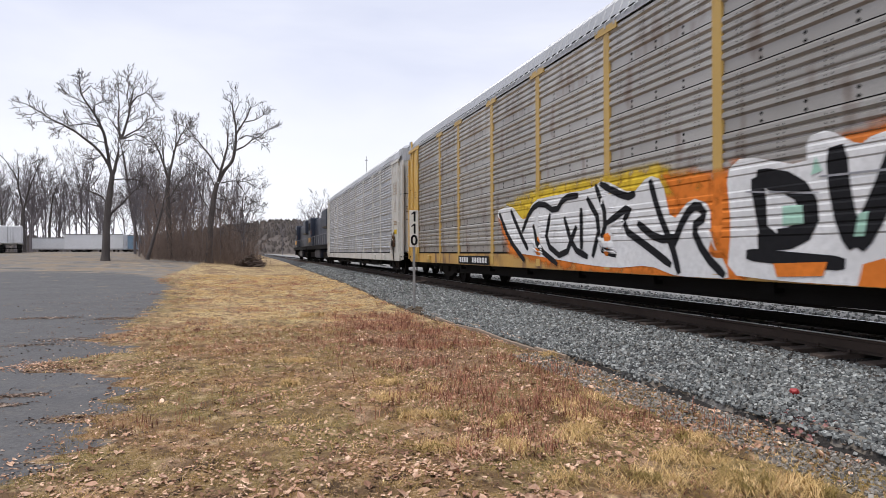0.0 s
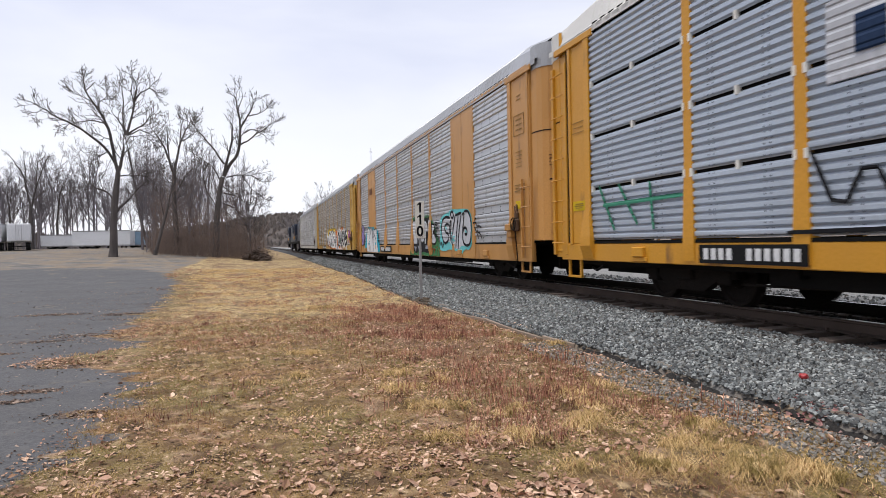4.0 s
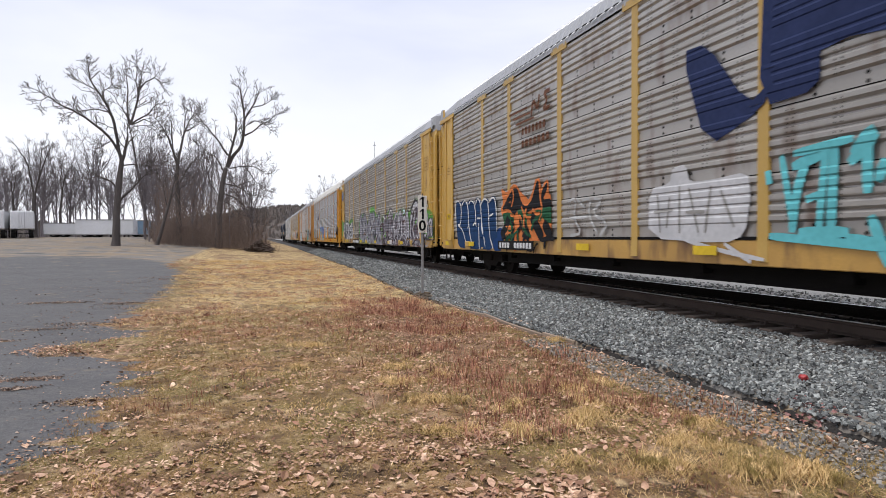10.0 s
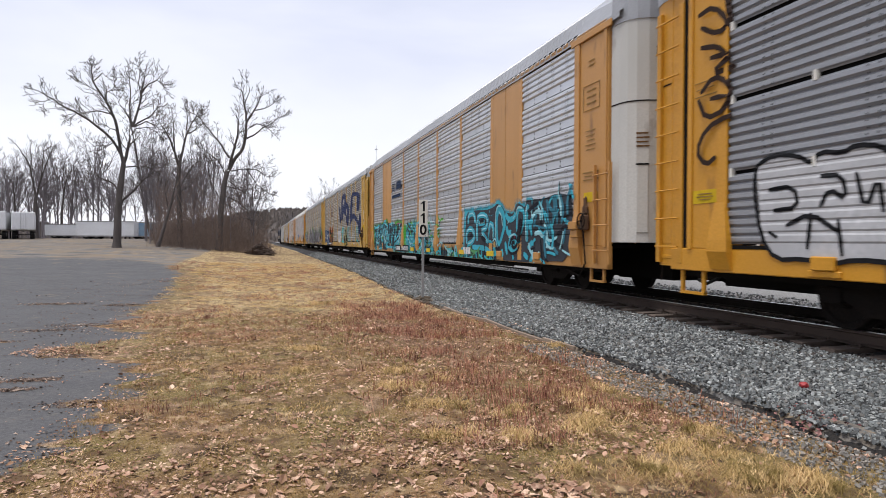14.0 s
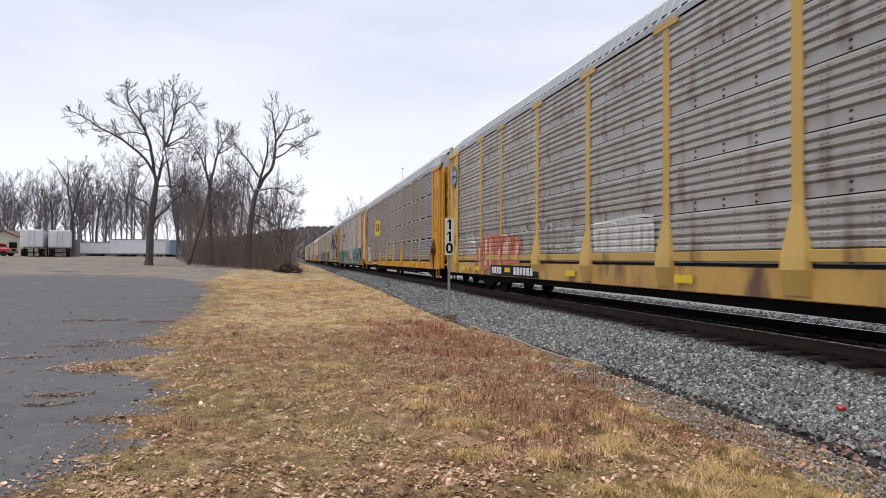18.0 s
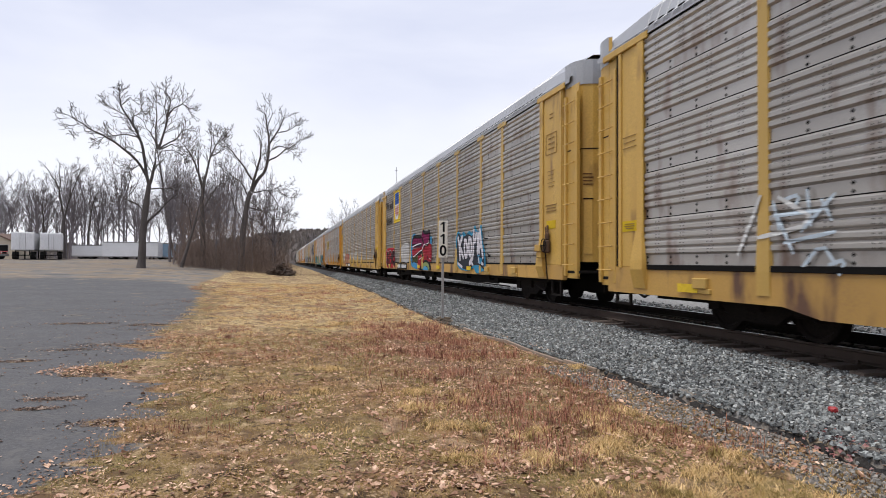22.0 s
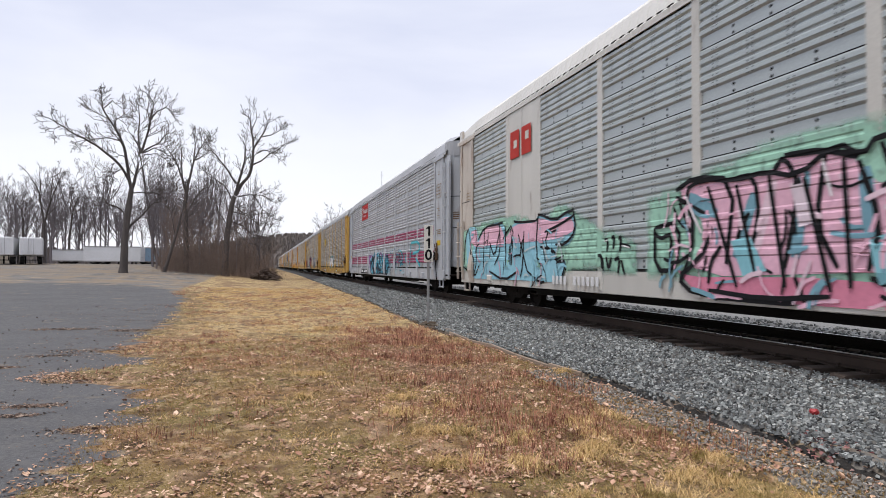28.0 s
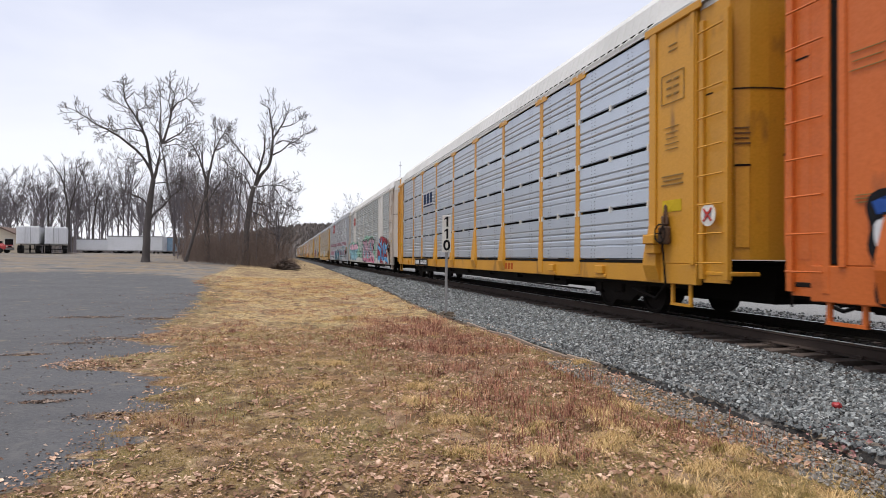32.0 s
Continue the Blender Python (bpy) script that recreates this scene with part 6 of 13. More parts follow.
    def flecks(self, y0, y1, z0, z1, colours, n, seed, width=.07, layer=4):
        """Many short hooked strokes of several colours inside a busy piece."""
        rnd = random.Random(seed)
        for k in range(n):
            y, z, a = rnd.uniform(y0, y1), rnd.uniform(z0, z1), rnd.choice((rnd.uniform(1.0, 2.1), rnd.uniform(-.5, .5)))
            ln, bend = rnd.uniform(.12, .36), rnd.uniform(-.9, .9)
            self.line(colours[k % len(colours)], width * rnd.uniform(.5, 1.2), layer, y - ln * math.cos(a), z - ln * math.sin(a), y, z, y + ln * math.cos(a + bend), z + ln * math.sin(a + bend))

    def block(self, y, z, w, h, colour, layer=4, slant=0.0):
        """A slab of lettering paint, leaning by slant."""
        a, b, k = w / 2, h / 2, slant * h / 2
        self.fill(colour, layer, y + a + k, z - b, y - a + k, z - b, y - a - k, z + b, y + a - k, z + b)

    def done(self):
        me = bpy.data.meshes.new(self.name)
        me.from_pydata(self.verts, [], self.faces)
        for m in self.slots:
            me.materials.append(m)
        me.polygons.foreach_set("material_index", self.mats)
        me.attributes.new("dense", "FLOAT", "POINT").data.foreach_set("value", self.dense)
        ob = new(self.name, me)
        ob.parent = self.car
        tagged(ob, self.label, kind="stuff")
        self.count = 0


ORANGE_C, CYAN_C, GREEN_C, PINK_C, BLUE_C, PURPLE_C = (0.72, 0.20, 0.03), (0.10, 0.50, 0.62), (0.16, 0.42, 0.10), (0.66, 0.34, 0.46), (0.03, 0.09, 0.33), (0.30, 0.24, 0.52)
YEL_C, RED_C, GREY_C, SIL_C, CRIM_C, MAG_C = (0.72, 0.50, 0.04), (0.50, 0.05, 0.04), (0.30, 0.31, 0.35), (0.52, 0.53, 0.56), (0.30, 0.02, 0.10), (0.36, 0.02, 0.11)
LB_C, TEAL_C, NAVY_C, SALMON_C, BROWNINK_C, MINT_C = (0.14, 0.36, 0.62), (0.05, 0.36, 0.46), (0.02, 0.04, 0.09), (0.58, 0.22, 0.14), (0.16, 0.07, 0.04), (0.36, 0.58, 0.47)


def paint_cars():
    # A
    g = Spray(CAR_A, "tall", (), "graffiti", "black and white lettering over orange sprayed paint")
    g.haze(ORANGE_C, 0, 0.22, 3.92, 1.86, 1.21, 2.20, -1.17, 2.19, -3.04, 2.16, -4.62, 1.74, -4.91, 0.35, -3.44, 0.39, 0.17, 0.50, 3.17, 0.83)
    g.haze(YEL_C, 0, 0.3, 3.72, 1.99, 1.50, 2.35, -1.17, 2.29, -2.89, 2.27, -4.07, 1.96, -3.95, 1.69, -1.17, 1.88, 3.16, 1.53)
    g.haze(ORANGE_C, 0, 0.15, -2.97, 2.13, -4.52, 1.98, -4.92, 1.71, -5.06, 1.06, -4.71, 0.34, -4.29, 0.47, -3.82, 0.69, -3.45, 1.61)
    g.fill(WHITE_C, 1, 4.00, 1.93, 2.97, 2.05, 2.13, 1.56, 1.66, 2.05, 0.41, 2.07, -0.86, 2.06, -1.37, 2.19, -2.26, 1.84, -2.74, 2.11, -3.07, 2.00, -3.31, 1.32, -3.77, 1.67, -4.16, 1.54, -4.20, 1.08, -4.57, 0.55, -4.29, 0.48, -3.44, 0.51, -2.73, 0.67, -1.73, 0.60, -0.53, 0.65, 1.23, 0.78, 2.64, 0.86, 3.34, 1.47)
    g.line(BLACK_C, 0.13, 2, 3.72, 1.87, 3.05, 1.18, 2.14, 0.68)
    g.line(BLACK_C, 0.13, 2, 2.97, 1.91, 2.30, 1.23, 1.95, 0.94)
    g.line(BLACK_C, 0.13, 2, 2.29, 1.34, 1.81, 1.84, 1.22, 1.97, 0.54, 1.71, 0.16, 1.99, -0.43, 1.98)
    g.line(BLACK_C, 0.13, 2, 1.66, 1.50, 1.37, 0.96, 0.47, 0.63)
    g.line(BLACK_C, 0.13, 2, 0.80, 1.70, 1.06, 1.08, 0.17, 0.73, -0.35, 1.39)
    g.line(BLACK_C, 0.13, 2, 0.16, 1.59, -0.21, 0.95, -0.79, 0.79)
    g.line(BLACK_C, 0.13, 2, -0.54, 1.73, -0.55, 0.93)
    g.line(BLACK_C, 0.13, 2, -1.07, 2.12, -1.50, 1.47, -1.16, 0.95, -1.77, 0.83)
    g.line(BLACK_C, 0.13, 2, -1.23, 2.13, -2.09, 1.80, -2.36, 1.85)
    g.line(BLACK_C, 0.13, 2, -1.46, 1.39, -2.29, 1.69, -1.92, 1.31, -2.76, 0.94, -3.30, 0.68)
    g.line(BLACK_C, 0.13, 2, -2.77, 2.03, -2.97, 1.54, -3.31, 1.00, -3.49, 0.56)
    g.line(BLACK_C, 0.13, 2, -3.31, 0.93, -3.64, 1.43, -3.90, 1.57, -4.09, 1.38, -3.78, 1.24, -4.06, 0.83, -4.45, 0.56)
    g.line(BLACK_C, 0.13, 2, -0.76, 1.91, -1.26, 1.41, -0.96, 0.79)
    g.line(BLACK_C, 0.13, 2, -2.42, 1.36, -2.96, 1.07, -3.44, 1.10)
    g.line(WHITE_C, 0.04, 3, -1.55, 1.35, -2.09, 1.47, -1.83, 1.19)
    g.line(WHITE_C, 0.04, 3, 0.54, 1.49, 0.68, 1.14)
    g.next()
    g.haze(ORANGE_C, 0, 0.15, -4.09, 2.18, -4.62, 2.04, -4.91, 1.22, -5.73, 0.44, -7.81, 0.47, -8.51, 0.52, -7.82, 1.07, -6.58, 1.72)
    g.haze(ORANGE_C, 0, 0.15, -5.94, 2.14, -7.58, 2.27, -8.08, 2.14, -7.57, 1.87, -6.26, 1.75)
    g.haze(YEL_C, 0, 0.2, -10.19, 1.97, -10.65, 1.97, -10.73, 1.43, -10.67, 0.98, -10.29, 0.96)
    g.haze((.55, .17, .38), 0, 0.15, -10.77, 1.90, -11.28, 1.88, -11.83, 1.88, -12.03, 1.65, -12.07, 1.34, -12.04, 0.98, -11.44, 0.95, -10.82, 0.96, -10.71, 1.43)
    g.fill(WHITE_C, 1, -4.49, 0.58, -4.57, 1.22, -4.48, 1.96, -4.79, 2.12, -5.79, 1.86, -5.78, 2.19, -6.08, 2.23, -6.45, 1.99, -6.61, 2.08, -7.17, 2.11, -7.23, 1.71, -7.45, 1.94, -7.78, 2.00, -8.02, 2.02, -8.48, 2.04, -8.52, 1.77, -8.80, 2.00, -9.24, 2.01, -9.50, 1.96, -9.58, 2.07, -9.90, 2.10, -10.15, 2.04, -10.24, 1.83, -10.36, 1.59, -10.35, 1.13, -10.19, 0.83, -9.78, 0.49, -9.37, 0.56, -9.45, 0.66, -9.10, 0.80, -8.30, 0.63, -8.00, 0.51, -6.98, 0.51, -5.35, 0.53)
    g.line(BLACK_C, 0.26, 2, -5.02, 1.82, -5.64, 1.67, -5.87, 1.33, -5.70, 1.05, -5.04, 1.01)
    g.line(BLACK_C, 0.24, 2, -5.02, 1.82, -5.21, 1.01)
    g.line(BLACK_C, 0.27, 2, -6.17, 2.03, -6.23, 1.40, -6.41, 0.93)
    g.line(BLACK_C, 0.27, 2, -6.41, 0.93, -6.68, 1.38, -6.95, 2.00)
    g.line(BLACK_C, 0.27, 2, -6.95, 2.00, -7.03, 1.37, -7.32, 0.63)
    g.line(BLACK_C, 0.27, 2, -7.51, 1.81, -7.37, 1.24, -7.39, 0.66)
    g.line(BLACK_C, 0.25, 2, -7.51, 1.81, -7.76, 1.83, -7.92, 1.32, -8.02, 0.90)
    g.line(BLACK_C, 0.22, 2, -7.40, 1.19, -7.92, 1.21)
    g.line(BLACK_C, 0.27, 2, -8.19, 1.94, -8.40, 1.40, -8.60, 1.03)
    g.line(BLACK_C, 0.27, 2, -8.60, 1.03, -8.87, 1.55, -9.19, 1.91)
    g.line(BLACK_C, 0.25, 2, -8.60, 1.03, -8.50, 0.85)
    g.line(BLACK_C, 0.27, 2, -10.04, 1.90, -9.75, 1.94, -9.48, 1.79, -9.27, 1.52, -9.32, 1.31, -9.64, 1.35, -10.03, 1.47, -10.20, 1.43, -10.12, 1.19, -9.89, 1.03, -9.52, 0.89, -9.17, 0.87)
    g.line(BLACK_C, 0.16, 2, -4.84, 0.85, -6.28, 0.75)
    g.line(BLACK_C, 0.2, 2, -6.79, 0.90, -7.34, 0.61, -7.67, 0.80)
    g.line(BLACK_C, 0.2, 2, -7.85, 0.97, -8.31, 0.93)
    g.fill(WHITE_C, 3, -5.18, 1.68, -5.32, 1.48, -5.36, 1.10, -5.21, 1.20)
    g.fill(MINT_C, 3, -5.44, 1.43, -5.73, 1.42, -5.75, 1.20, -5.44, 1.19)
    g.fill(MINT_C, 3, -6.45, 1.28, -6.56, 1.30, -6.51, 1.04, -6.39, 1.04)
    g.fill(MINT_C, 3, -7.97, 1.80, -8.05, 1.59, -8.09, 1.45, -7.97, 1.56)
    g.fill(MINT_C, 3, -5.91, 1.96, -6.00, 1.78, -5.85, 1.75)
    g.fill(MINT_C, 3, -7.61, 1.60, -7.68, 1.36, -7.58, 1.34)
    g.fill(MINT_C, 3, -9.63, 1.72, -9.76, 1.71, -9.74, 1.63, -9.60, 1.64)
    g.fill(ORANGE_C, 3, -5.29, 0.74, -6.06, 0.77, -6.00, 0.61, -5.35, 0.58)
    g.fill(ORANGE_C, 3, -6.49, 0.75, -6.74, 0.82, -6.96, 0.52, -6.43, 0.52)
    g.fill(ORANGE_C, 3, -7.91, 0.82, -8.02, 0.82, -8.12, 0.52, -7.94, 0.52)
    g.line((.30, .30, .32), 0.025, 3, -4.85, 1.65, -5.96, 1.54)
    g.line((.30, .30, .32), 0.025, 3, -5.96, 1.72, -8.02, 1.67)
    g.line((.30, .30, .32), 0.025, 3, -8.31, 1.57, -9.17, 1.61)
    g.line((.30, .30, .32), 0.025, 3, -7.35, 1.30, -8.31, 1.28)
    g.line((.30, .55, .45), 0.05, 3, -7.57, 1.86, -7.73, 1.89)
    g.line((.30, .55, .45), 0.05, 3, -9.33, 1.64, -9.39, 1.83)
    g.line(WHITE_C, 0.05, 3, -10.80, 1.71, -11.21, 1.69, -11.33, 1.62)
    g.line(WHITE_C, 0.05, 3, -10.82, 0.96, -11.55, 0.96)
    g.line(WHITE_C, 0.05, 3, -11.03, 1.51, -11.15, 1.60)
    g.done()
    number_board(CAR_A, 5.75, .66, 2.6, .24)
    # B
    g = Spray(CAR_B, "flat", (9.22, -7.17), "graffiti", "white bubble lettering on turquoise, silver and green pieces")
    g.fill(PURPLE_C, 1, 11.59, 2.01, 11.00, 1.97, 10.96, 1.64, 11.11, 1.49, 10.97, 1.31, 11.10, 0.90, 11.60, 0.77, 11.88, 0.87, 11.89, 1.44, 11.68, 1.64, 11.48, 1.68)
    g.fill(PURPLE_C, 1, 10.93, 1.42, 10.80, 1.44, 10.68, 1.24, 10.77, 1.05, 10.93, 1.16)
    g.line(BLACK_C, 0.06, 2, 11.59, 2.01, 11.00, 1.97, 10.96, 1.64, 11.11, 1.49, 10.97, 1.31, 11.10, 0.90, 11.60, 0.77, 11.88, 0.87, 11.89, 1.44, 11.68, 1.64, 11.48, 1.68, 11.59, 2.01)
    g.line(BLACK_C, 0.06, 2, 11.70, 1.12, 11.60, 1.20, 11.54, 1.03)
    g.line(BLACK_C, 0.06, 2, 10.93, 1.42, 10.80, 1.44, 10.68, 1.24, 10.77, 1.05, 10.93, 1.16, 10.93, 1.42)
    g.next()
    g.fill((.03, .38, .50), 1, 10.71, 0.80, 10.35, 1.08, 10.14, 1.58, 9.46, 1.91, 9.02, 1.83, 8.42, 1.83, 7.89, 1.80, 7.60, 1.84, 7.48, 1.70, 6.70, 1.67, 6.34, 1.54, 6.26, 1.21, 6.02, 1.01, 5.94, 0.43, 6.50, 0.46, 6.62, 0.81, 9.97, 0.82, 10.58, 0.47)
    g.fill(WHITE_C, 2, 9.97, 1.73, 9.76, 1.78, 9.46, 1.82, 9.18, 1.78, 9.11, 1.65, 8.79, 1.82, 8.52, 1.76, 8.33, 1.82, 8.19, 1.77, 8.03, 1.56, 7.89, 1.74, 7.76, 1.76, 7.58, 1.50, 7.50, 1.67, 7.20, 1.67, 6.86, 1.72, 6.73, 1.63, 6.73, 0.88, 6.56, 0.77, 6.46, 0.43, 6.89, 0.44, 7.93, 0.45, 9.06, 0.45, 9.98, 0.46, 10.03, 0.86, 9.91, 1.28)
    g.line(BLACK_C, 0.055, 3, 10.03, 0.86, 9.91, 1.28, 9.97, 1.73, 9.76, 1.78, 9.56, 1.61, 9.61, 1.34, 9.43, 1.06, 9.19, 0.47)
    g.line(BLACK_C, 0.055, 3, 9.56, 1.61, 9.46, 1.81, 9.18, 1.78, 9.11, 1.65, 9.15, 1.31, 8.99, 0.92, 8.63, 0.43)
    g.line(BLACK_C, 0.055, 3, 9.11, 1.65, 8.79, 1.82, 8.52, 1.75, 8.57, 1.53, 8.82, 1.44, 8.95, 1.29)
    g.line(BLACK_C, 0.055, 3, 8.77, 1.61, 8.67, 1.54)
    g.line(BLACK_C, 0.055, 3, 8.66, 1.68, 8.74, 1.56)
    g.line(BLACK_C, 0.055, 3, 8.53, 1.47, 8.31, 1.79, 8.19, 1.77, 8.12, 1.44, 7.98, 1.02, 7.75, 0.44)
    g.line(BLACK_C, 0.055, 3, 8.03, 1.56, 8.06, 1.32, 7.98, 1.14)
    g.line(BLACK_C, 0.055, 3, 8.03, 1.56, 7.89, 1.74, 7.76, 1.76, 7.64, 1.41, 7.78, 1.13, 7.82, 0.76)
    g.line(BLACK_C, 0.055, 3, 7.58, 1.50, 7.58, 1.23, 7.47, 1.34, 7.21, 1.34, 7.07, 1.23, 6.98, 0.86)
    g.line(BLACK_C, 0.055, 3, 7.58, 1.50, 7.50, 1.67, 7.20, 1.67, 6.86, 1.72, 6.73, 1.63, 6.73, 0.88, 6.56, 0.77, 6.46, 0.43)
    g.line(BLACK_C, 0.055, 3, 7.29, 1.37, 7.21, 1.46, 7.10, 1.36)
    g.line(BLACK_C, 0.055, 3, 7.13, 1.64, 7.12, 1.52)
    g.line(BLACK_C, 0.055, 3, 10.03, 0.86, 9.98, 0.46)
    g.line(BLACK_C, 0.05, 2, 6.31, 1.34, 6.23, 1.40, 6.22, 1.21, 6.32, 1.17, 6.31, 1.34)
    g.line(BLACK_C, 0.05, 2, 6.38, 1.07, 6.10, 1.06)
    g.line(BLACK_C, 0.05, 2, 6.35, 1.00, 6.10, 1.01)
    g.line(BLACK_C, 0.05, 2, 12.94, 2.23, 12.65, 2.18, 12.95, 2.05, 12.60, 1.97)
    g.line(BLACK_C, 0.05, 2, 12.52, 2.17, 12.19, 1.90)
    g.next()
    g.haze((.06, .20, .08), 0, 0.15, -0.89, 0.31, -1.15, 1.03, -1.42, 1.92, -2.69, 2.03, -4.11, 1.90, -4.62, 1.73, -4.95, 1.45, -5.28, 1.06, -5.59, 0.92, -5.57, 0.19, -4.21, 0.29)
    g.fill(BLACK_C, 1, -1.35, 1.51, -1.65, 1.86, -2.09, 1.79, -2.30, 1.91, -2.59, 1.80, -2.82, 1.92, -3.04, 1.81, -3.26, 1.91, -3.53, 1.82, -3.90, 1.83, -4.11, 1.85, -4.48, 1.74, -4.53, 1.59, -4.86, 1.59, -4.91, 1.36, -5.00, 1.17, -5.16, 0.97, -4.99, 0.80, -4.49, 0.84, -4.31, 0.52, -3.73, 0.52, -3.18, 0.57, -2.64, 0.46, -2.46, 0.59, -2.05, 0.47, -1.61, 0.61, -1.42, 0.78, -1.63, 1.15)
    g.fill(SIL_C, 2, -1.53, 1.67, -1.79, 1.80, -2.17, 1.65, -2.18, 1.49, -1.92, 1.47, -1.94, 1.27, -2.30, 1.19, -2.27, 0.86, -1.64, 0.88, -1.70, 1.12, -1.55, 1.43)
    g.fill(SIL_C, 2, -2.24, 1.69, -2.53, 1.82, -2.82, 1.60, -2.76, 1.42, -2.59, 1.33, -2.83, 1.22, -2.84, 0.96, -2.56, 0.88, -2.40, 1.19, -2.36, 1.44)
    g.fill(SIL_C, 2, -2.91, 1.76, -3.10, 1.51, -3.29, 1.52, -3.28, 1.78, -3.39, 1.81, -3.46, 1.37, -3.39, 0.98, -3.06, 0.90, -2.86, 1.04, -3.04, 1.22, -2.93, 1.40)
    g.fill(SIL_C, 2, -3.45, 1.71, -3.68, 1.71, -3.95, 1.55, -3.93, 1.28, -3.78, 1.35, -3.67, 1.24, -3.62, 0.85, -3.47, 0.86, -3.52, 1.25)
    g.fill(SIL_C, 2, -4.03, 1.70, -4.18, 1.74, -4.46, 1.69, -4.43, 1.45, -4.50, 0.84, -4.22, 0.85, -4.18, 1.16, -3.95, 1.33, -4.04, 1.49)
    g.fill(SIL_C, 2, -4.55, 1.53, -4.82, 1.54, -4.87, 1.40, -4.64, 1.24, -4.86, 1.18, -5.08, 0.98, -4.94, 0.87, -4.51, 0.90, -4.58, 1.19)
    g.fill(GREY_C, 2, -1.75, 0.76, -2.18, 0.75, -2.02, 0.54)
    g.fill(GREY_C, 2, -2.38, 0.77, -2.79, 0.76, -2.64, 0.53)
    g.fill(GREY_C, 2, -3.60, 0.80, -4.15, 0.78, -4.19, 0.66, -3.59, 0.67)
    g.line(BLACK_C, 0.05, 3, -5.01, 1.59, -5.17, 1.62, -5.36, 1.56, -5.22, 1.50, -5.01, 1.54)
    g.line(BLACK_C, 0.05, 3, -5.03, 1.40, -5.41, 1.41)
    g.line(BLACK_C, 0.05, 3, -5.06, 1.39, -5.06, 1.14, -5.36, 1.11)
    g.line(BLACK_C, 0.05, 3, -5.16, 1.32, -5.31, 1.26)
    g.line(BLACK_C, 0.05, 3, -5.26, 1.40, -5.23, 1.16)
    g.fill((.30, .06, .02), 3, -4.50, 0.71, -4.74, 0.69, -4.72, 0.65, -4.65, 0.65, -4.62, 0.51, -4.58, 0.51, -4.59, 0.65, -4.50, 0.66)
    g.fill((.30, .06, .02), 3, -4.77, 0.69, -4.99, 0.68, -4.98, 0.64, -4.91, 0.64, -4.89, 0.50, -4.84, 0.50, -4.86, 0.64, -4.77, 0.65)
    g.next()
    g.fill((.16, .55, .56), 1, -5.49, 0.64, -5.67, 1.26, -5.66, 1.73, -6.17, 1.85, -6.70, 1.89, -6.95, 1.98, -7.40, 1.95, -8.12, 1.93, -8.78, 1.89, -9.08, 1.65, -9.15, 1.23, -9.05, 0.81, -8.79, 0.65, -8.36, 0.68, -8.08, 0.51, -7.58, 0.61, -6.78, 0.67, -6.13, 0.59)
    g.fill(SIL_C, 2, -5.89, 1.63, -6.31, 1.75, -6.84, 1.76, -6.94, 1.90, -7.40, 1.85, -7.48, 1.77, -7.82, 1.82, -8.11, 1.79, -8.41, 1.84, -8.74, 1.84, -8.98, 1.63, -9.04, 1.18, -8.92, 0.83, -8.36, 0.76, -8.08, 0.79, -7.73, 0.65, -7.14, 0.76, -6.67, 0.94, -6.14, 0.85, -5.84, 1.10)
    g.line(BLACK_C, 0.085, 3, -6.88, 1.70, -6.31, 1.76, -5.89, 1.62, -5.83, 1.18, -6.14, 0.85, -6.61, 0.92, -6.75, 1.15, -6.35, 1.23, -6.16, 1.39, -6.43, 1.52, -6.75, 1.48)
    g.line(BLACK_C, 0.085, 3, -6.75, 1.15, -6.83, 1.49, -6.99, 1.62)
    g.line(BLACK_C, 0.085, 3, -6.94, 1.87, -7.23, 1.90, -7.31, 1.70, -7.05, 1.67, -6.94, 1.87)
    g.line(BLACK_C, 0.085, 3, -7.03, 1.62, -6.85, 0.93)
    g.line(BLACK_C, 0.085, 3, -7.48, 1.77, -7.15, 1.20, -7.14, 0.79)
    g.line(BLACK_C, 0.085, 3, -7.48, 1.77, -7.66, 1.76, -7.82, 1.80, -7.60, 1.25, -7.47, 0.72)
    g.line(BLACK_C, 0.085, 3, -8.11, 1.78, -7.80, 1.17, -7.73, 0.69)
    g.line(BLACK_C, 0.085, 3, -8.21, 1.74, -8.41, 1.81, -8.34, 1.57, -8.19, 1.16)
    g.line(BLACK_C, 0.085, 3, -8.41, 1.84, -8.80, 1.83, -9.04, 1.57, -9.07, 1.18, -8.92, 0.82, -8.50, 0.78, -8.24, 0.91, -8.19, 1.16, -8.40, 1.36, -8.68, 1.28, -8.63, 1.11, -8.42, 1.15)
    g.line(BLACK_C, 0.085, 3, -7.61, 1.77, -8.11, 1.81)
    g.line((.16, .55, .56), 0.09, 3, -6.30, 1.45, -6.49, 1.33)
    g.line((.16, .55, .56), 0.09, 3, -8.46, 1.24, -8.59, 1.20)
    g.line(BLACK_C, 0.05, 3, -5.57, 1.03, -5.71, 0.76, -5.86, 0.95, -5.92, 0.68, -6.07, 0.87)
    g.line(BLACK_C, 0.05, 3, -9.24, 1.44, -9.49, 1.47, -9.56, 1.34, -9.79, 1.35, -9.95, 1.29)
    g.line(BLACK_C, 0.05, 3, -9.35, 1.51, -9.46, 1.61, -9.51, 1.50)
    g.line(BLACK_C, 0.05, 3, -9.35, 1.33, -9.62, 1.10, -9.72, 0.97)
    g.line(BLACK_C, 0.05, 3, -9.56, 1.34, -9.62, 1.15, -9.82, 1.17, -10.01, 0.96)
    g.done()
    g = Spray(CAR_B, "flat", (9.22, -7.17), "emblem", "dark railroad emblem as plain blocks on the plate")
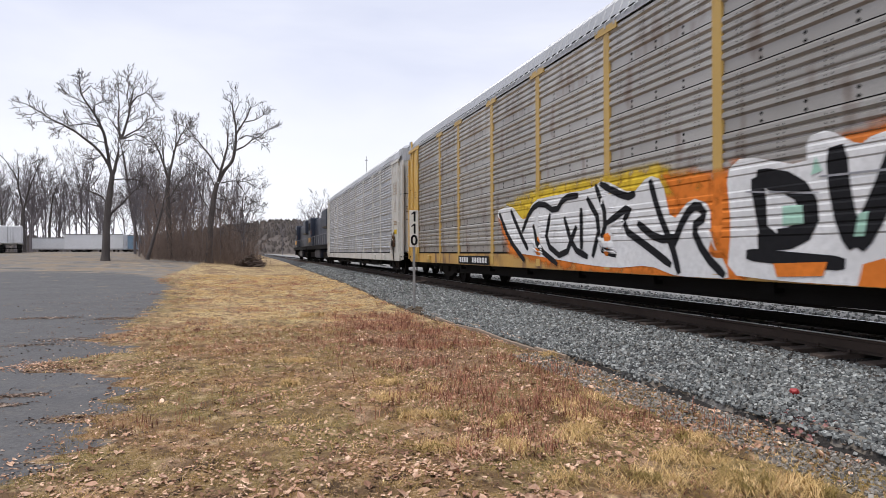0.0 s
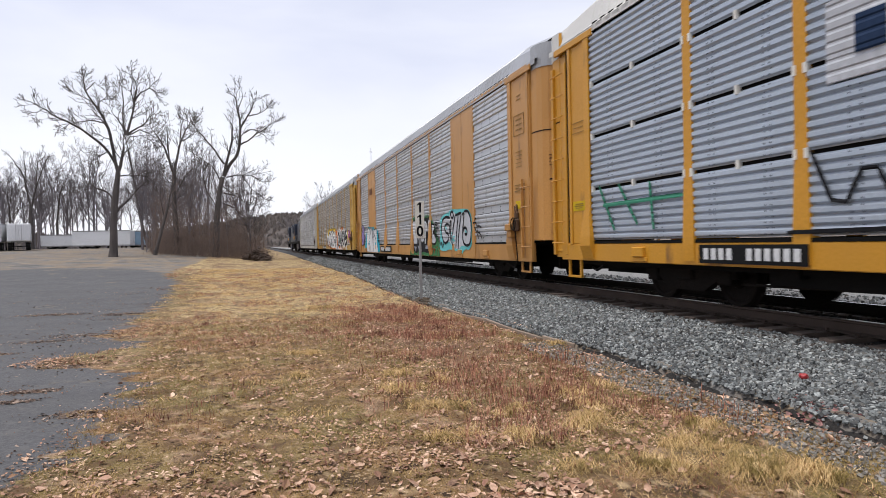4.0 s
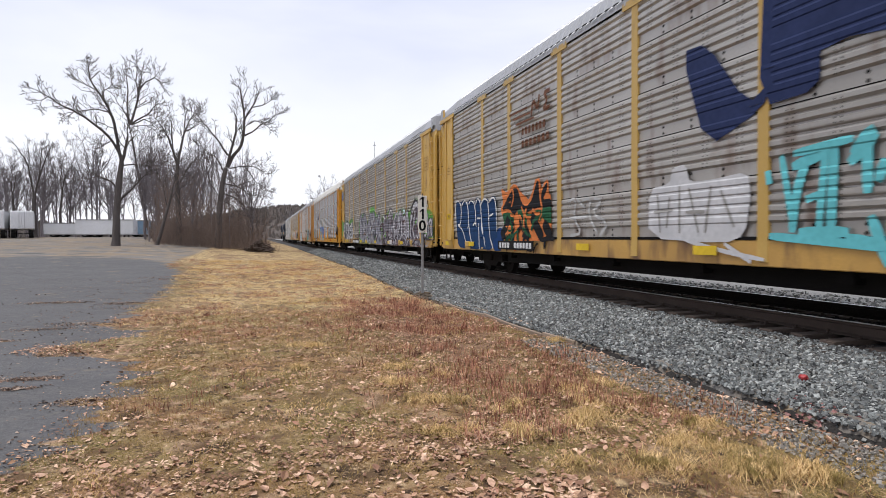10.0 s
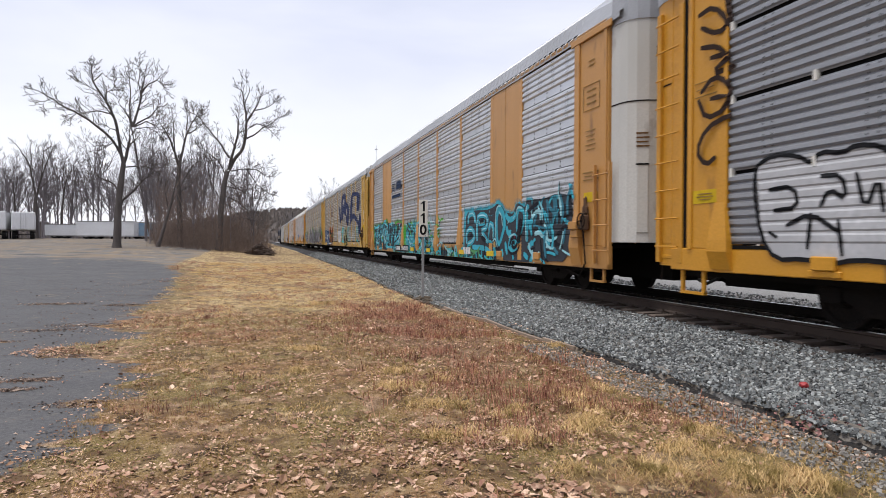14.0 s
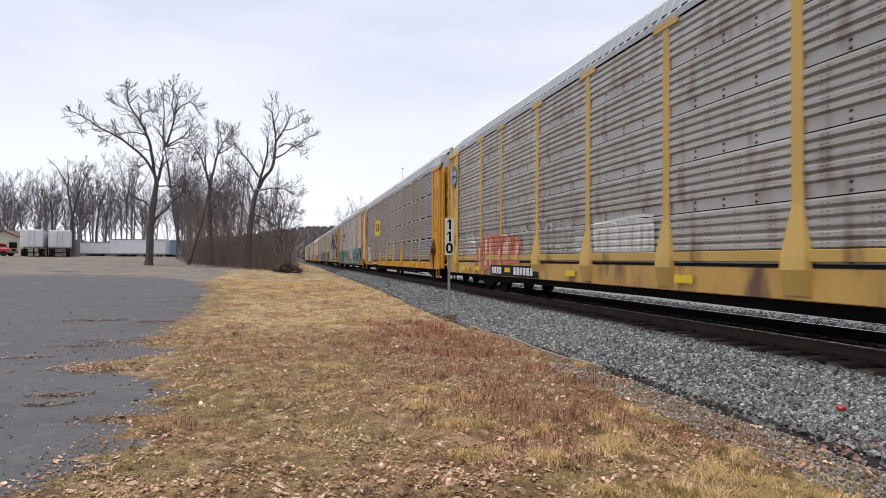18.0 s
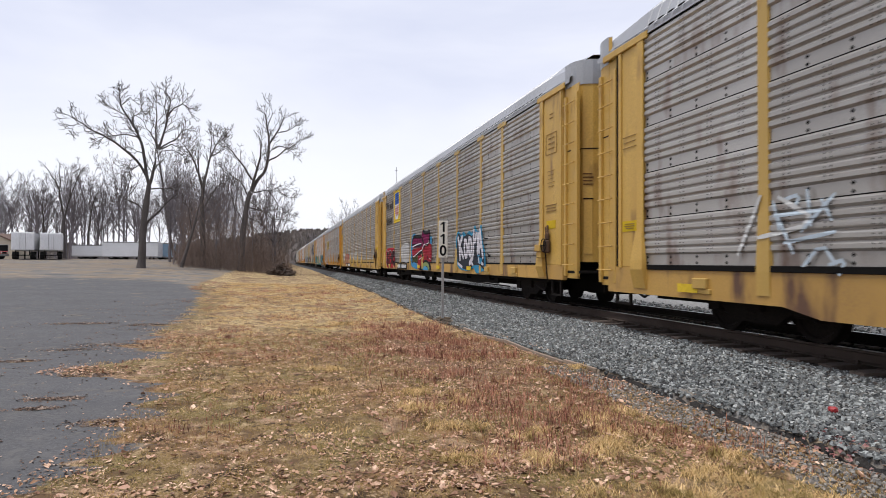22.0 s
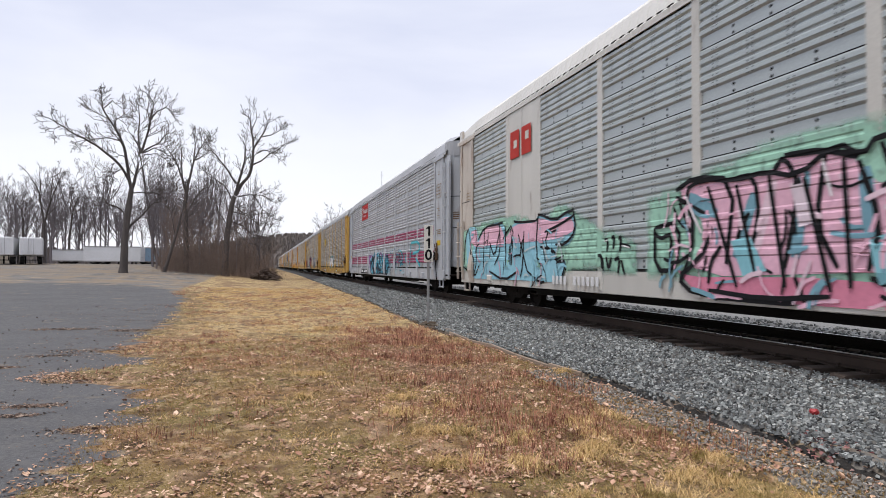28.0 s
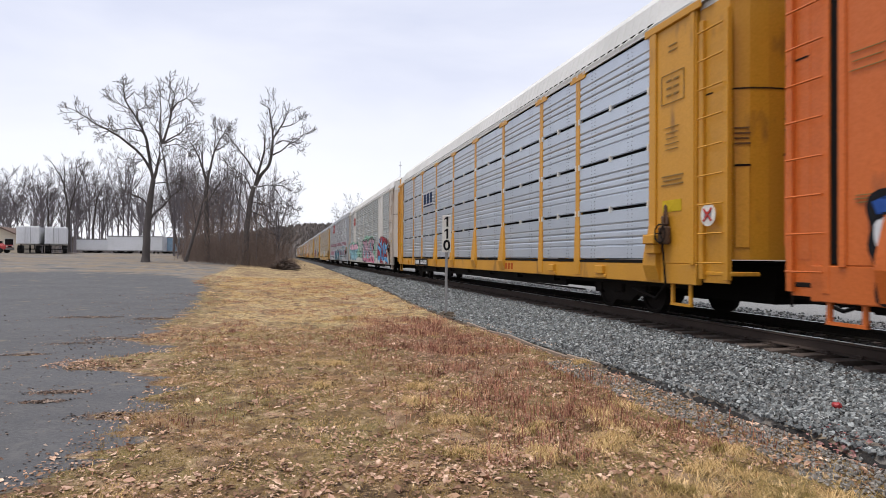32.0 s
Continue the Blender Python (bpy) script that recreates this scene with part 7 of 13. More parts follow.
    for k in range(3):
        g.block(8.62 - .3 * k, 3.78, .22, .34, BROWNINK_C)
    g.block(9.05, 3.78, .05, .6, BROWNINK_C)
    g.block(7.45, 3.78, .05, .6, BROWNINK_C)
    g.done()
    number_board(CAR_B, 4.25, .63, 2.75, .28)
    # C
    g = Spray(CAR_C, "louver", (), "graffiti", "small rainbow graffiti and green tags on the lower sheets")
    g.fill((.30, .45, .55), 1, 4.05, 1.89, 2.06, 1.98, 1.28, 1.84, 1.27, 2.01, -0.25, 1.97, -1.06, 1.50, -1.33, 0.68, 1.24, 0.60, 3.99, 0.71)
    g.fill((.22, .20, .42), 2, 1.07, 1.88, -0.01, 1.90, -0.79, 1.46, -0.93, 0.99, 0.25, 0.89, 0.38, 1.45, 0.96, 1.47)
    g.line((.05, .12, .42), 0.1, 3, 4.06, 1.86, 2.06, 1.96, 1.52, 1.83)
    g.line((.05, .12, .42), 0.1, 3, 3.49, 1.70, 3.75, 0.91)
    g.line((.05, .12, .42), 0.1, 3, 3.07, 1.62, 2.27, 1.65, 2.29, 1.28, 3.09, 1.23)
    g.line((.05, .12, .42), 0.1, 3, 1.89, 1.75, 1.93, 0.90)
    g.line((.05, .12, .42), 0.1, 3, 1.07, 1.88, -0.01, 1.90, -0.73, 1.46, -0.93, 0.94, -0.20, 0.89, 0.13, 1.44, 0.83, 1.35)
    g.line((.05, .12, .42), 0.1, 3, 0.68, 1.80, 0.85, 0.89)
    g.line((.05, .12, .42), 0.1, 3, 1.27, 2.01, 1.34, 0.66)
    g.line((.05, .12, .42), 0.1, 3, -1.06, 1.50, -1.33, 0.68)
    g.line(YEL_C, 0.08, 3, 3.72, 1.44, 2.87, 1.48)
    g.line(YEL_C, 0.08, 3, 3.74, 1.18, 2.49, 1.13)
    g.line(YEL_C, 0.08, 3, 2.91, 0.78, 1.57, 0.84)
    g.line(YEL_C, 0.08, 3, 0.73, 0.78, -0.76, 0.76)
    g.line(ORANGE_C, 0.07, 3, 3.40, 1.04, 2.11, 1.02)
    g.line(ORANGE_C, 0.07, 3, 0.02, 1.16, -0.63, 0.99)
    g.line(CYAN_C, 0.07, 3, 1.22, 1.01, 0.41, 0.87)
    g.line(CYAN_C, 0.07, 3, 3.80, 1.65, 3.31, 1.04)
    g.line(CYAN_C, 0.07, 3, -0.09, 1.82, -0.64, 1.31)
    g.next()
    g.line((.05, .22, .14), 0.07, 2, 11.76, 1.88, 11.25, 1.05)
    g.line((.05, .22, .14), 0.07, 2, 11.10, 1.86, 10.53, 1.13)
    g.line((.05, .22, .14), 0.07, 2, 11.63, 1.51, 9.31, 1.54)
    g.line((.05, .22, .14), 0.07, 2, 10.17, 1.82, 10.08, 1.04)
    g.line(BLACK_C, 0.05, 2, 7.02, 1.86, 6.66, 1.08, 6.28, 1.75, 5.94, 1.07)
    g.line(BLACK_C, 0.05, 2, 7.38, 0.93, 5.68, 0.95)
    g.next()
    g.line(NAVY_C, 0.045, 2, -4.88, 1.49, -5.32, 1.61, -5.66, 1.44, -5.10, 1.40, -5.59, 1.23, -5.02, 1.17)
    g.line(NAVY_C, 0.045, 2, -4.98, 1.02, -5.59, 1.15, -5.92, 1.00, -6.35, 1.06)
    g.line(NAVY_C, 0.045, 2, -5.86, 1.43, -5.85, 1.00)
    g.line(NAVY_C, 0.045, 2, -5.86, 1.47, -6.24, 1.41, -5.99, 1.28, -6.35, 1.13)
    g.line(NAVY_C, 0.045, 2, -5.60, 1.60, -5.66, 1.44, -6.47, 0.99)
    g.line(NAVY_C, 0.045, 2, -6.30, 1.60, -6.50, 1.50, -6.59, 1.32, -6.92, 1.37)
    g.line(NAVY_C, 0.045, 2, -6.70, 1.45, -7.03, 1.46, -6.92, 1.31, -7.21, 1.36)
    g.next()
    g.line((.10, .13, .20), 0.16, 1, -11.65, 3.37, -11.73, 3.03)
    g.done()
    g = Spray(CAR_C, "louver", (), "emblem", "dark emblem blocks on a pale panel")
    g.block(5.75, 3.0, 2.1, .9, SIL_C, 1)
    for k in range(3):
        g.block(6.25 - .5 * k, 3.0, .36, .4, NAVY_C)
    g.done()
    number_board(CAR_C, 8.0, .66, 1.9, .26)
    # D
    g = Spray(CAR_D, "tall", (), "graffiti", "long silver-grey graffiti with green and white edges")
    g.fill((.10, .33, .07), 0, 13.06, 2.18, 12.22, 2.01, 12.30, 0.93, 13.01, 0.84)
    g.haze((.16, .42, .10), 0, 0.3, 12.25, 1.94, 11.35, 2.13, 10.29, 2.12, 9.18, 2.08, 8.30, 2.20, 7.29, 2.23, 7.29, 1.59, 8.69, 1.60, 11.36, 1.58)
    g.fill((.20, .20, .23), 1, 12.28, 2.08, 12.05, 2.10, 11.92, 1.84, 11.54, 2.05, 11.12, 1.97, 10.90, 2.03, 9.68, 1.95, 9.42, 1.84, 9.11, 1.88, 8.30, 1.90, 7.84, 1.98, 7.29, 1.93, 7.30, 0.81, 8.69, 0.83, 10.30, 0.79, 12.27, 0.84)
    g.line(BLACK_C, 0.3, 2, 11.36, 1.85, 11.48, 1.38, 11.55, 0.89)
    g.line(BLACK_C, 0.3, 2, 10.90, 1.91, 10.29, 1.94, 9.70, 1.90)
    g.line(BLACK_C, 0.3, 2, 10.70, 1.21, 10.30, 1.41, 9.93, 1.39)
    g.line(BLACK_C, 0.3, 2, 9.26, 1.26, 9.11, 1.64, 8.69, 1.70, 8.30, 1.76)
    g.line(BLACK_C, 0.3, 2, 8.90, 0.87, 8.69, 1.13, 8.13, 1.16)
    g.line(BLACK_C, 0.3, 2, 8.01, 1.58, 7.74, 1.64, 7.53, 1.62)
    g.line(SIL_C, 0.14, 3, 11.54, 1.73, 11.64, 0.89)
    g.line(SIL_C, 0.14, 3, 11.86, 1.47, 11.87, 0.89)
    g.line(SIL_C, 0.14, 3, 11.19, 1.74, 10.90, 1.94, 9.88, 1.90, 9.62, 1.69, 9.60, 0.85)
    g.line(SIL_C, 0.14, 3, 10.91, 1.71, 11.25, 1.30)
    g.line(SIL_C, 0.14, 3, 10.64, 1.85, 10.29, 1.88)
    g.line(SIL_C, 0.14, 3, 10.82, 1.51, 10.62, 0.88)
    g.line(SIL_C, 0.14, 3, 10.39, 1.32, 10.11, 1.52)
    g.line(SIL_C, 0.14, 3, 10.40, 0.88, 10.30, 1.13)
    g.line(SIL_C, 0.14, 3, 9.26, 1.29, 9.04, 1.63, 8.55, 1.69, 8.21, 1.70)
    g.line(SIL_C, 0.14, 3, 8.90, 1.24, 8.69, 1.44, 8.30, 1.36)
    g.line(SIL_C, 0.14, 3, 8.15, 1.93, 8.15, 1.54, 8.16, 0.72)
    g.line(SIL_C, 0.14, 3, 9.27, 0.79, 8.69, 1.13, 8.07, 1.15)
    g.line(SIL_C, 0.14, 3, 8.69, 0.90, 7.59, 0.90, 7.49, 1.04, 7.53, 1.31, 7.90, 1.38)
    g.line(SIL_C, 0.14, 3, 7.68, 2.09, 7.74, 1.83, 8.01, 1.77)
    g.line(SIL_C, 0.14, 3, 7.74, 1.69, 7.76, 1.46, 7.29, 1.42)
    g.line(SIL_C, 0.14, 3, 10.62, 0.88, 9.93, 0.88)
    g.line(WHITE_C, 0.045, 4, 10.90, 1.94, 9.88, 1.90, 9.62, 1.69)
    g.line(WHITE_C, 0.045, 4, 9.27, 0.79, 8.69, 1.13)
    g.line(WHITE_C, 0.045, 4, 8.15, 1.54, 8.16, 0.72)
    g.line(WHITE_C, 0.045, 4, 7.49, 1.04, 7.53, 1.31)
    g.line(WHITE_C, 0.045, 4, 11.19, 1.74, 10.90, 1.94)
    g.line(GREY_C, 0.09, 1, 11.47, 2.46, 11.48, 2.01)
    g.line(GREY_C, 0.09, 1, 10.53, 2.66, 10.54, 2.03)
    g.line(GREY_C, 0.09, 1, 7.66, 2.67, 7.68, 2.09)
    g.line(GREY_C, 0.09, 1, 8.18, 2.42, 8.27, 2.00)
    g.line(GREY_C, 0.09, 1, 12.11, 2.00, 11.98, 1.81)
    g.flecks(6.0, 11.9, .5, 1.9, [BLACK_C, SIL_C, (.12, .12, .14), WHITE_C], 70, 31, .07)
    g.next()
    g.haze((.16, .42, .10), 0, 0.25, 4.63, 2.06, 2.79, 2.42, 1.08, 1.85, 0.08, 2.70, -0.95, 2.64, -1.64, 2.23, -2.37, 2.11, -2.99, 1.87, -3.76, 1.98, -3.77, 0.38, -3.22, 0.53, 4.67, 0.51)
    g.fill((.26, .265, .31), 1, 4.36, 1.94, 4.07, 2.34, 3.16, 2.33, 3.07, 2.02, 2.62, 2.36, 2.11, 2.35, 1.57, 2.12, 1.29, 1.64, 0.88, 1.83, 0.43, 2.24, -0.14, 2.33, -0.71, 2.25, -0.76, 2.36, -1.13, 2.32, -1.30, 2.14, -1.55, 2.04, -1.79, 1.82, -1.94, 1.80, -2.50, 2.22, -2.89, 2.25, -2.93, 1.74, -3.24, 1.61, -3.22, 1.00, -3.26, 0.82, -3.77, 0.53, -3.67, 0.46, -1.79, 0.56, 4.21, 0.62)
    g.line((.07, .07, .09), 0.05, 3, 4.36, 1.94, 4.07, 2.34, 3.16, 2.33, 3.07, 2.02, 2.62, 2.36, 2.11, 2.35, 1.57, 2.12, 1.29, 1.64, 0.88, 1.83, 0.43, 2.24, -0.14, 2.33, -0.71, 2.25, -0.76, 2.36, -1.13, 2.32, -1.30, 2.14, -1.55, 2.04, -1.79, 1.82, -1.94, 1.80, -2.50, 2.22, -2.89, 2.25, -2.93, 1.74)
    g.line((.07, .07, .09), 0.05, 3, 4.21, 0.71, 4.08, 1.74, 3.36, 2.13)
    g.line((.07, .07, .09), 0.05, 3, 2.82, 0.89, 2.89, 1.66, 2.62, 2.15, 2.11, 2.26)
    g.line((.07, .07, .09), 0.05, 3, 0.82, 0.81, 0.69, 1.53, 0.31, 2.05)
    g.line((.07, .07, .09), 0.05, 3, -1.63, 0.98, -1.47, 1.68, -1.30, 2.05)
    g.line((.07, .07, .09), 0.05, 3, -1.94, 1.69, -2.16, 1.03, -1.79, 0.70)
    g.line((.07, .07, .09), 0.05, 3, -2.87, 1.69, -2.99, 1.20, -3.22, 1.00)
    g.line(SIL_C, 0.07, 3, 4.63, 2.06, 1.97, 1.13, 1.09, 0.66)
    g.line(SIL_C, 0.07, 3, -0.75, 1.75, 0.32, 1.23, 1.09, 0.66)
    g.line(SIL_C, 0.07, 3, -1.30, 2.17, -0.66, 1.76)
    g.line(SIL_C, 0.07, 3, -1.79, 0.87, -2.37, 1.23, -2.87, 1.60)
    g.line(SIL_C, 0.07, 3, 2.98, 1.84, 1.66, 1.43)
    g.line(SIL_C, 0.07, 3, 0.09, 1.35, -0.94, 0.69)
    g.line(SIL_C, 0.07, 3, -0.25, 1.80, -0.75, 1.56, -0.55, 1.19)
    g.line(SIL_C, 0.07, 3, -2.93, 1.54, -3.16, 1.43, -2.99, 1.30, -2.90, 1.50)
    g.line(SIL_C, 0.07, 3, -2.99, 1.01, -3.16, 1.05, -3.11, 0.91)
    g.line(SIL_C, 0.07, 3, 1.08, 2.07, 1.14, 2.19, 1.35, 2.25)
    g.line((.16, .09, .06), 0.16, 2, -0.13, 1.21, -0.45, 0.94)
    g.line((.16, .09, .06), 0.16, 2, -1.39, 1.51, -1.55, 1.33)
    g.line((.16, .09, .06), 0.16, 2, 2.63, 1.06, 1.97, 1.29)
    g.line((.16, .09, .06), 0.16, 2, -2.09, 0.98, -1.87, 0.81)
    g.line((.16, .09, .06), 0.16, 2, -3.05, 1.44, -3.16, 1.40)
    g.line((.12, .12, .15), 0.22, 2, 3.36, 1.96, 2.99, 1.24, 3.18, 0.90)
    g.line((.12, .12, .15), 0.22, 2, 2.12, 1.86, 1.81, 1.12)
    g.line((.12, .12, .15), 0.22, 2, 0.32, 1.78, -0.35, 1.46, 0.32, 0.95)
    g.line((.12, .12, .15), 0.22, 2, -0.94, 1.91, -1.12, 1.29, -0.75, 0.94)
    g.line((.12, .12, .15), 0.22, 2, -2.23, 1.56, -2.57, 1.73, -2.75, 1.46)
    g.line((.12, .12, .15), 0.22, 2, -2.37, 1.23, -2.09, 0.87)
    g.line((.12, .12, .15), 0.22, 2, -2.50, 0.87, -2.99, 0.72)
    g.line((.46, .46, .50), 0.12, 3, 3.76, 2.08, 3.81, 1.36)
    g.line((.46, .46, .50), 0.12, 3, 2.45, 2.13, 2.37, 1.47)
    g.line((.46, .46, .50), 0.12, 3, 0.08, 2.10, 0.32, 1.71)
    g.line((.46, .46, .50), 0.12, 3, -0.76, 2.12, -1.30, 1.70)
    g.line((.46, .46, .50), 0.12, 3, -1.13, 2.19, -1.21, 1.70)
    g.line((.46, .46, .50), 0.12, 3, -2.37, 1.91, -2.69, 2.06)
    g.line((.46, .46, .50), 0.12, 3, -2.75, 1.11, -3.11, 0.82)
    g.line((.46, .46, .50), 0.12, 3, -1.79, 0.48, -2.16, 0.81)
    g.line(WHITE_C, 0.05, 2, -2.99, 1.73, -3.67, 2.21)
    g.line(WHITE_C, 0.05, 2, 1.35, 2.62, 1.21, 2.16)
    g.line(WHITE_C, 0.05, 2, -1.39, 2.36, -1.56, 2.41, -1.64, 2.26)
    g.line(WHITE_C, 0.05, 2, 5.73, 3.08, 5.11, 2.40)
    g.flecks(-2.2, 5.3, .5, 2.0, [(.05, .05, .07), SIL_C, (.14, .14, .18), (.14, .08, .06), (.44, .45, .50)], 130, 32, .07)
    g.next()
    g.haze((.20, .42, .10), 0, 0.25, -2.75, 1.49, -3.27, 2.03, -4.74, 2.11, -5.47, 2.30, -6.49, 2.04, -7.18, 2.07, -7.91, 2.17, -8.53, 2.07, -9.17, 2.06, -9.31, 2.08, -9.32, 0.57, -3.09, 0.48)
    g.fill((.20, .19, .22), 1, -3.46, 1.53, -3.90, 1.67, -3.97, 2.05, -4.99, 2.02, -4.99, 1.66, -5.23, 2.13, -5.58, 2.35, -6.11, 2.31, -6.42, 2.05, -6.44, 1.68, -6.67, 1.90, -7.18, 2.06, -7.40, 1.76, -7.56, 1.64, -7.71, 1.94, -8.04, 2.20, -8.24, 2.16, -8.48, 1.84, -8.59, 1.54, -8.65, 1.87, -9.31, 1.86, -9.32, 0.48, -7.92, 0.46, -3.89, 0.50)
    g.line((.05, .045, .055), 0.16, 2, -3.75, 1.60, -4.04, 1.12, -3.89, 0.66)
    g.line((.05, .045, .055), 0.16, 2, -4.47, 1.92, -4.54, 1.62)
    g.line((.05, .045, .055), 0.16, 2, -5.35, 1.70, -5.46, 1.02, -5.11, 0.82)
    g.line((.05, .045, .055), 0.16, 2, -6.20, 2.01, -6.20, 1.45)
    g.line((.05, .045, .055), 0.16, 2, -6.58, 1.67, -6.85, 1.06, -6.67, 0.70)
    g.line((.05, .045, .055), 0.16, 2, -7.10, 1.91, -7.26, 1.27, -7.02, 0.59)
    g.line((.05, .045, .055), 0.16, 2, -7.78, 1.67, -7.85, 0.87)
    g.line((.05, .045, .055), 0.16, 2, -8.24, 2.02, -8.18, 1.23, -8.30, 0.72)
    g.line((.05, .045, .055), 0.16, 2, -8.76, 1.76, -9.07, 1.67, -8.87, 1.38)
    g.line((.05, .045, .055), 0.16, 2, -8.87, 1.10, -9.17, 1.27)
    g.line((.05, .045, .055), 0.16, 2, -8.54, 0.82, -8.87, 0.64)
    g.line((.44, .43, .47), 0.12, 3, -3.90, 1.98, -4.47, 1.81, -4.99, 1.94)
    g.line((.44, .43, .47), 0.12, 3, -5.23, 1.78, -5.69, 2.21, -6.20, 2.14, -6.35, 1.75)
    g.line((.44, .43, .47), 0.12, 3, -5.69, 2.01, -5.57, 0.88)
    g.line((.44, .43, .47), 0.12, 3, -6.00, 1.46, -6.10, 0.88)
    g.line((.44, .43, .47), 0.12, 3, -4.86, 1.17, -5.79, 0.88)
    g.line((.44, .43, .47), 0.12, 3, -6.49, 1.19, -6.67, 1.72, -7.10, 1.96)
    g.line((.44, .43, .47), 0.12, 3, -6.85, 0.88, -7.42, 0.49)
    g.line((.44, .43, .47), 0.12, 3, -7.56, 1.15, -7.78, 1.77, -8.04, 2.10, -8.30, 1.96)
    g.line((.44, .43, .47), 0.12, 3, -7.92, 1.03, -8.18, 0.82)
    g.line((.44, .43, .47), 0.12, 3, -8.45, 1.70, -8.42, 0.97)
    g.line((.44, .43, .47), 0.12, 3, -8.70, 1.67, -8.65, 1.01)
    g.line((.44, .43, .47), 0.12, 3, -8.97, 1.37, -9.31, 1.52)
    g.line((.44, .43, .47), 0.12, 3, -8.97, 0.82, -9.27, 1.09)
    g.line((.44, .43, .47), 0.12, 3, -7.64, 0.71, -8.98, 0.60)
    g.line((.44, .43, .47), 0.12, 3, -6.30, 0.69, -7.34, 0.60)
    g.line(WHITE_C, 0.04, 4, -5.23, 1.78, -5.69, 2.21, -6.20, 2.14, -6.35, 1.75)
    g.line(WHITE_C, 0.04, 4, -7.56, 1.15, -7.78, 1.77, -8.04, 2.10)
    g.line(WHITE_C, 0.04, 4, -3.90, 1.98, -4.47, 1.81, -4.99, 1.94)
    g.line(WHITE_C, 0.04, 4, -6.49, 1.19, -6.67, 1.72, -7.10, 1.96)
    g.line(WHITE_C, 0.04, 4, -4.41, 2.96, -4.33, 2.16)
    g.line((.15, .06, .05), 0.12, 3, -3.90, 1.43, -3.97, 1.20)
    g.line((.15, .06, .05), 0.12, 3, -6.20, 1.13, -6.00, 1.07)
    g.line((.15, .06, .05), 0.12, 3, -6.93, 1.69, -7.18, 1.78)
    g.line((.15, .06, .05), 0.12, 3, -8.11, 2.09, -8.20, 2.10)
    g.flecks(-11.8, -3.0, .5, 2.0, [(.04, .035, .045), (.46, .45, .49), (.10, .09, .11), (.30, .29, .32), (.13, .06, .06)], 210, 33, .075)
    g.next()
    g.haze((.13, .36, .07), 0, 0.2, -7.22, 2.13, -8.56, 2.17, -9.53, 2.02, -10.00, 2.08, -10.50, 2.33, -11.03, 2.53, -11.43, 2.42, -11.86, 2.22, -12.32, 2.03, -12.32, 1.15, -11.75, 1.07, -9.82, 1.19, -9.01, 1.81)
    g.fill((.13, .115, .14), 1, -9.95, 0.81, -9.91, 1.19, -9.98, 1.66, -10.17, 2.00, -10.42, 2.20, -10.74, 2.34, -10.92, 2.42, -11.13, 2.40, -11.43, 2.30, -11.74, 2.19, -11.86, 1.98, -11.89, 1.55, -11.88, 1.12, -11.86, 0.81)
    g.line((.055, .045, .055), 0.34, 2, -10.13, 0.93, -10.10, 1.39, -10.30, 1.78, -10.58, 2.07, -10.96, 2.22, -11.34, 2.24, -11.65, 2.11, -11.77, 1.89, -11.77, 1.51, -11.73, 1.12, -11.66, 0.89)
    g.line((.50, .50, .54), 0.24, 3, -10.13, 0.93, -10.10, 1.39, -10.30, 1.78, -10.58, 2.07, -10.96, 2.22, -11.34, 2.24, -11.65, 2.11, -11.77, 1.89, -11.77, 1.51, -11.73, 1.12, -11.66, 0.89)
    g.line((.34, .33, .37), 0.26, 3, -10.78, 0.92, -10.68, 1.38, -10.80, 1.76, -11.02, 1.99)
    g.line((.055, .045, .055), 0.06, 4, -10.89, 0.93, -10.80, 1.35, -10.90, 1.69, -11.09, 1.91)
    g.line((.34, .33, .37), 0.28, 3, -11.30, 1.76, -11.47, 1.51, -11.50, 1.23, -11.60, 0.98)
    g.line((.055, .045, .055), 0.06, 4, -11.40, 1.80, -11.59, 1.52, -11.64, 1.13)
    g.fill((.16, .42, .08), 3, -11.00, 1.55, -11.18, 1.59, -11.24, 1.79, -11.29, 1.53, -11.10, 1.42, -10.98, 1.28)
    g.fill((.055, .03, .035), 4, -11.09, 1.98, -11.27, 1.89, -11.34, 1.60, -11.20, 1.71)
    g.fill((.10, .04, .04), 3, -11.24, 1.35, -11.44, 1.31, -11.53, 1.03, -11.27, 0.98)
    g.line((.68, .68, .72), 0.05, 5, -10.42, 1.37, -10.62, 1.11, -10.95, 0.83)
    g.line((.68, .68, .72), 0.06, 5, -11.24, 0.96, -11.57, 0.82)
    g.line((.68, .68, .72), 0.05, 5, -11.50, 1.34, -11.66, 1.32)
    g.line((.68, .68, .72), 0.07, 5, -10.26, 1.32, -10.24, 1.61, -10.42, 1.85)
    g.line((.68, .68, .72), 0.06, 5, -11.13, 2.17, -11.43, 2.17)
    g.line((.68, .68, .72), 0.05, 5, -10.96, 1.96, -10.89, 1.64, -10.95, 1.37)
    g.line((.055, .045, .055), 0.07, 5, -9.95, 0.84, -9.91, 1.19, -9.98, 1.66, -10.17, 2.00, -10.42, 2.20, -10.74, 2.34, -10.94, 2.43, -11.15, 2.40, -11.43, 2.30, -11.75, 2.18, -11.87, 1.97, -11.90, 1.55)
    g.fill((.68, .68, .72), 4, -11.89, 1.52, -12.08, 1.63, -12.22, 1.78, -12.15, 1.56, -11.93, 1.44)
    g.line((.055, .045, .055), 0.2, 3, -9.35, 0.89, -9.31, 1.72, -9.43, 2.03, -9.61, 1.95, -9.74, 1.44, -9.80, 0.88)
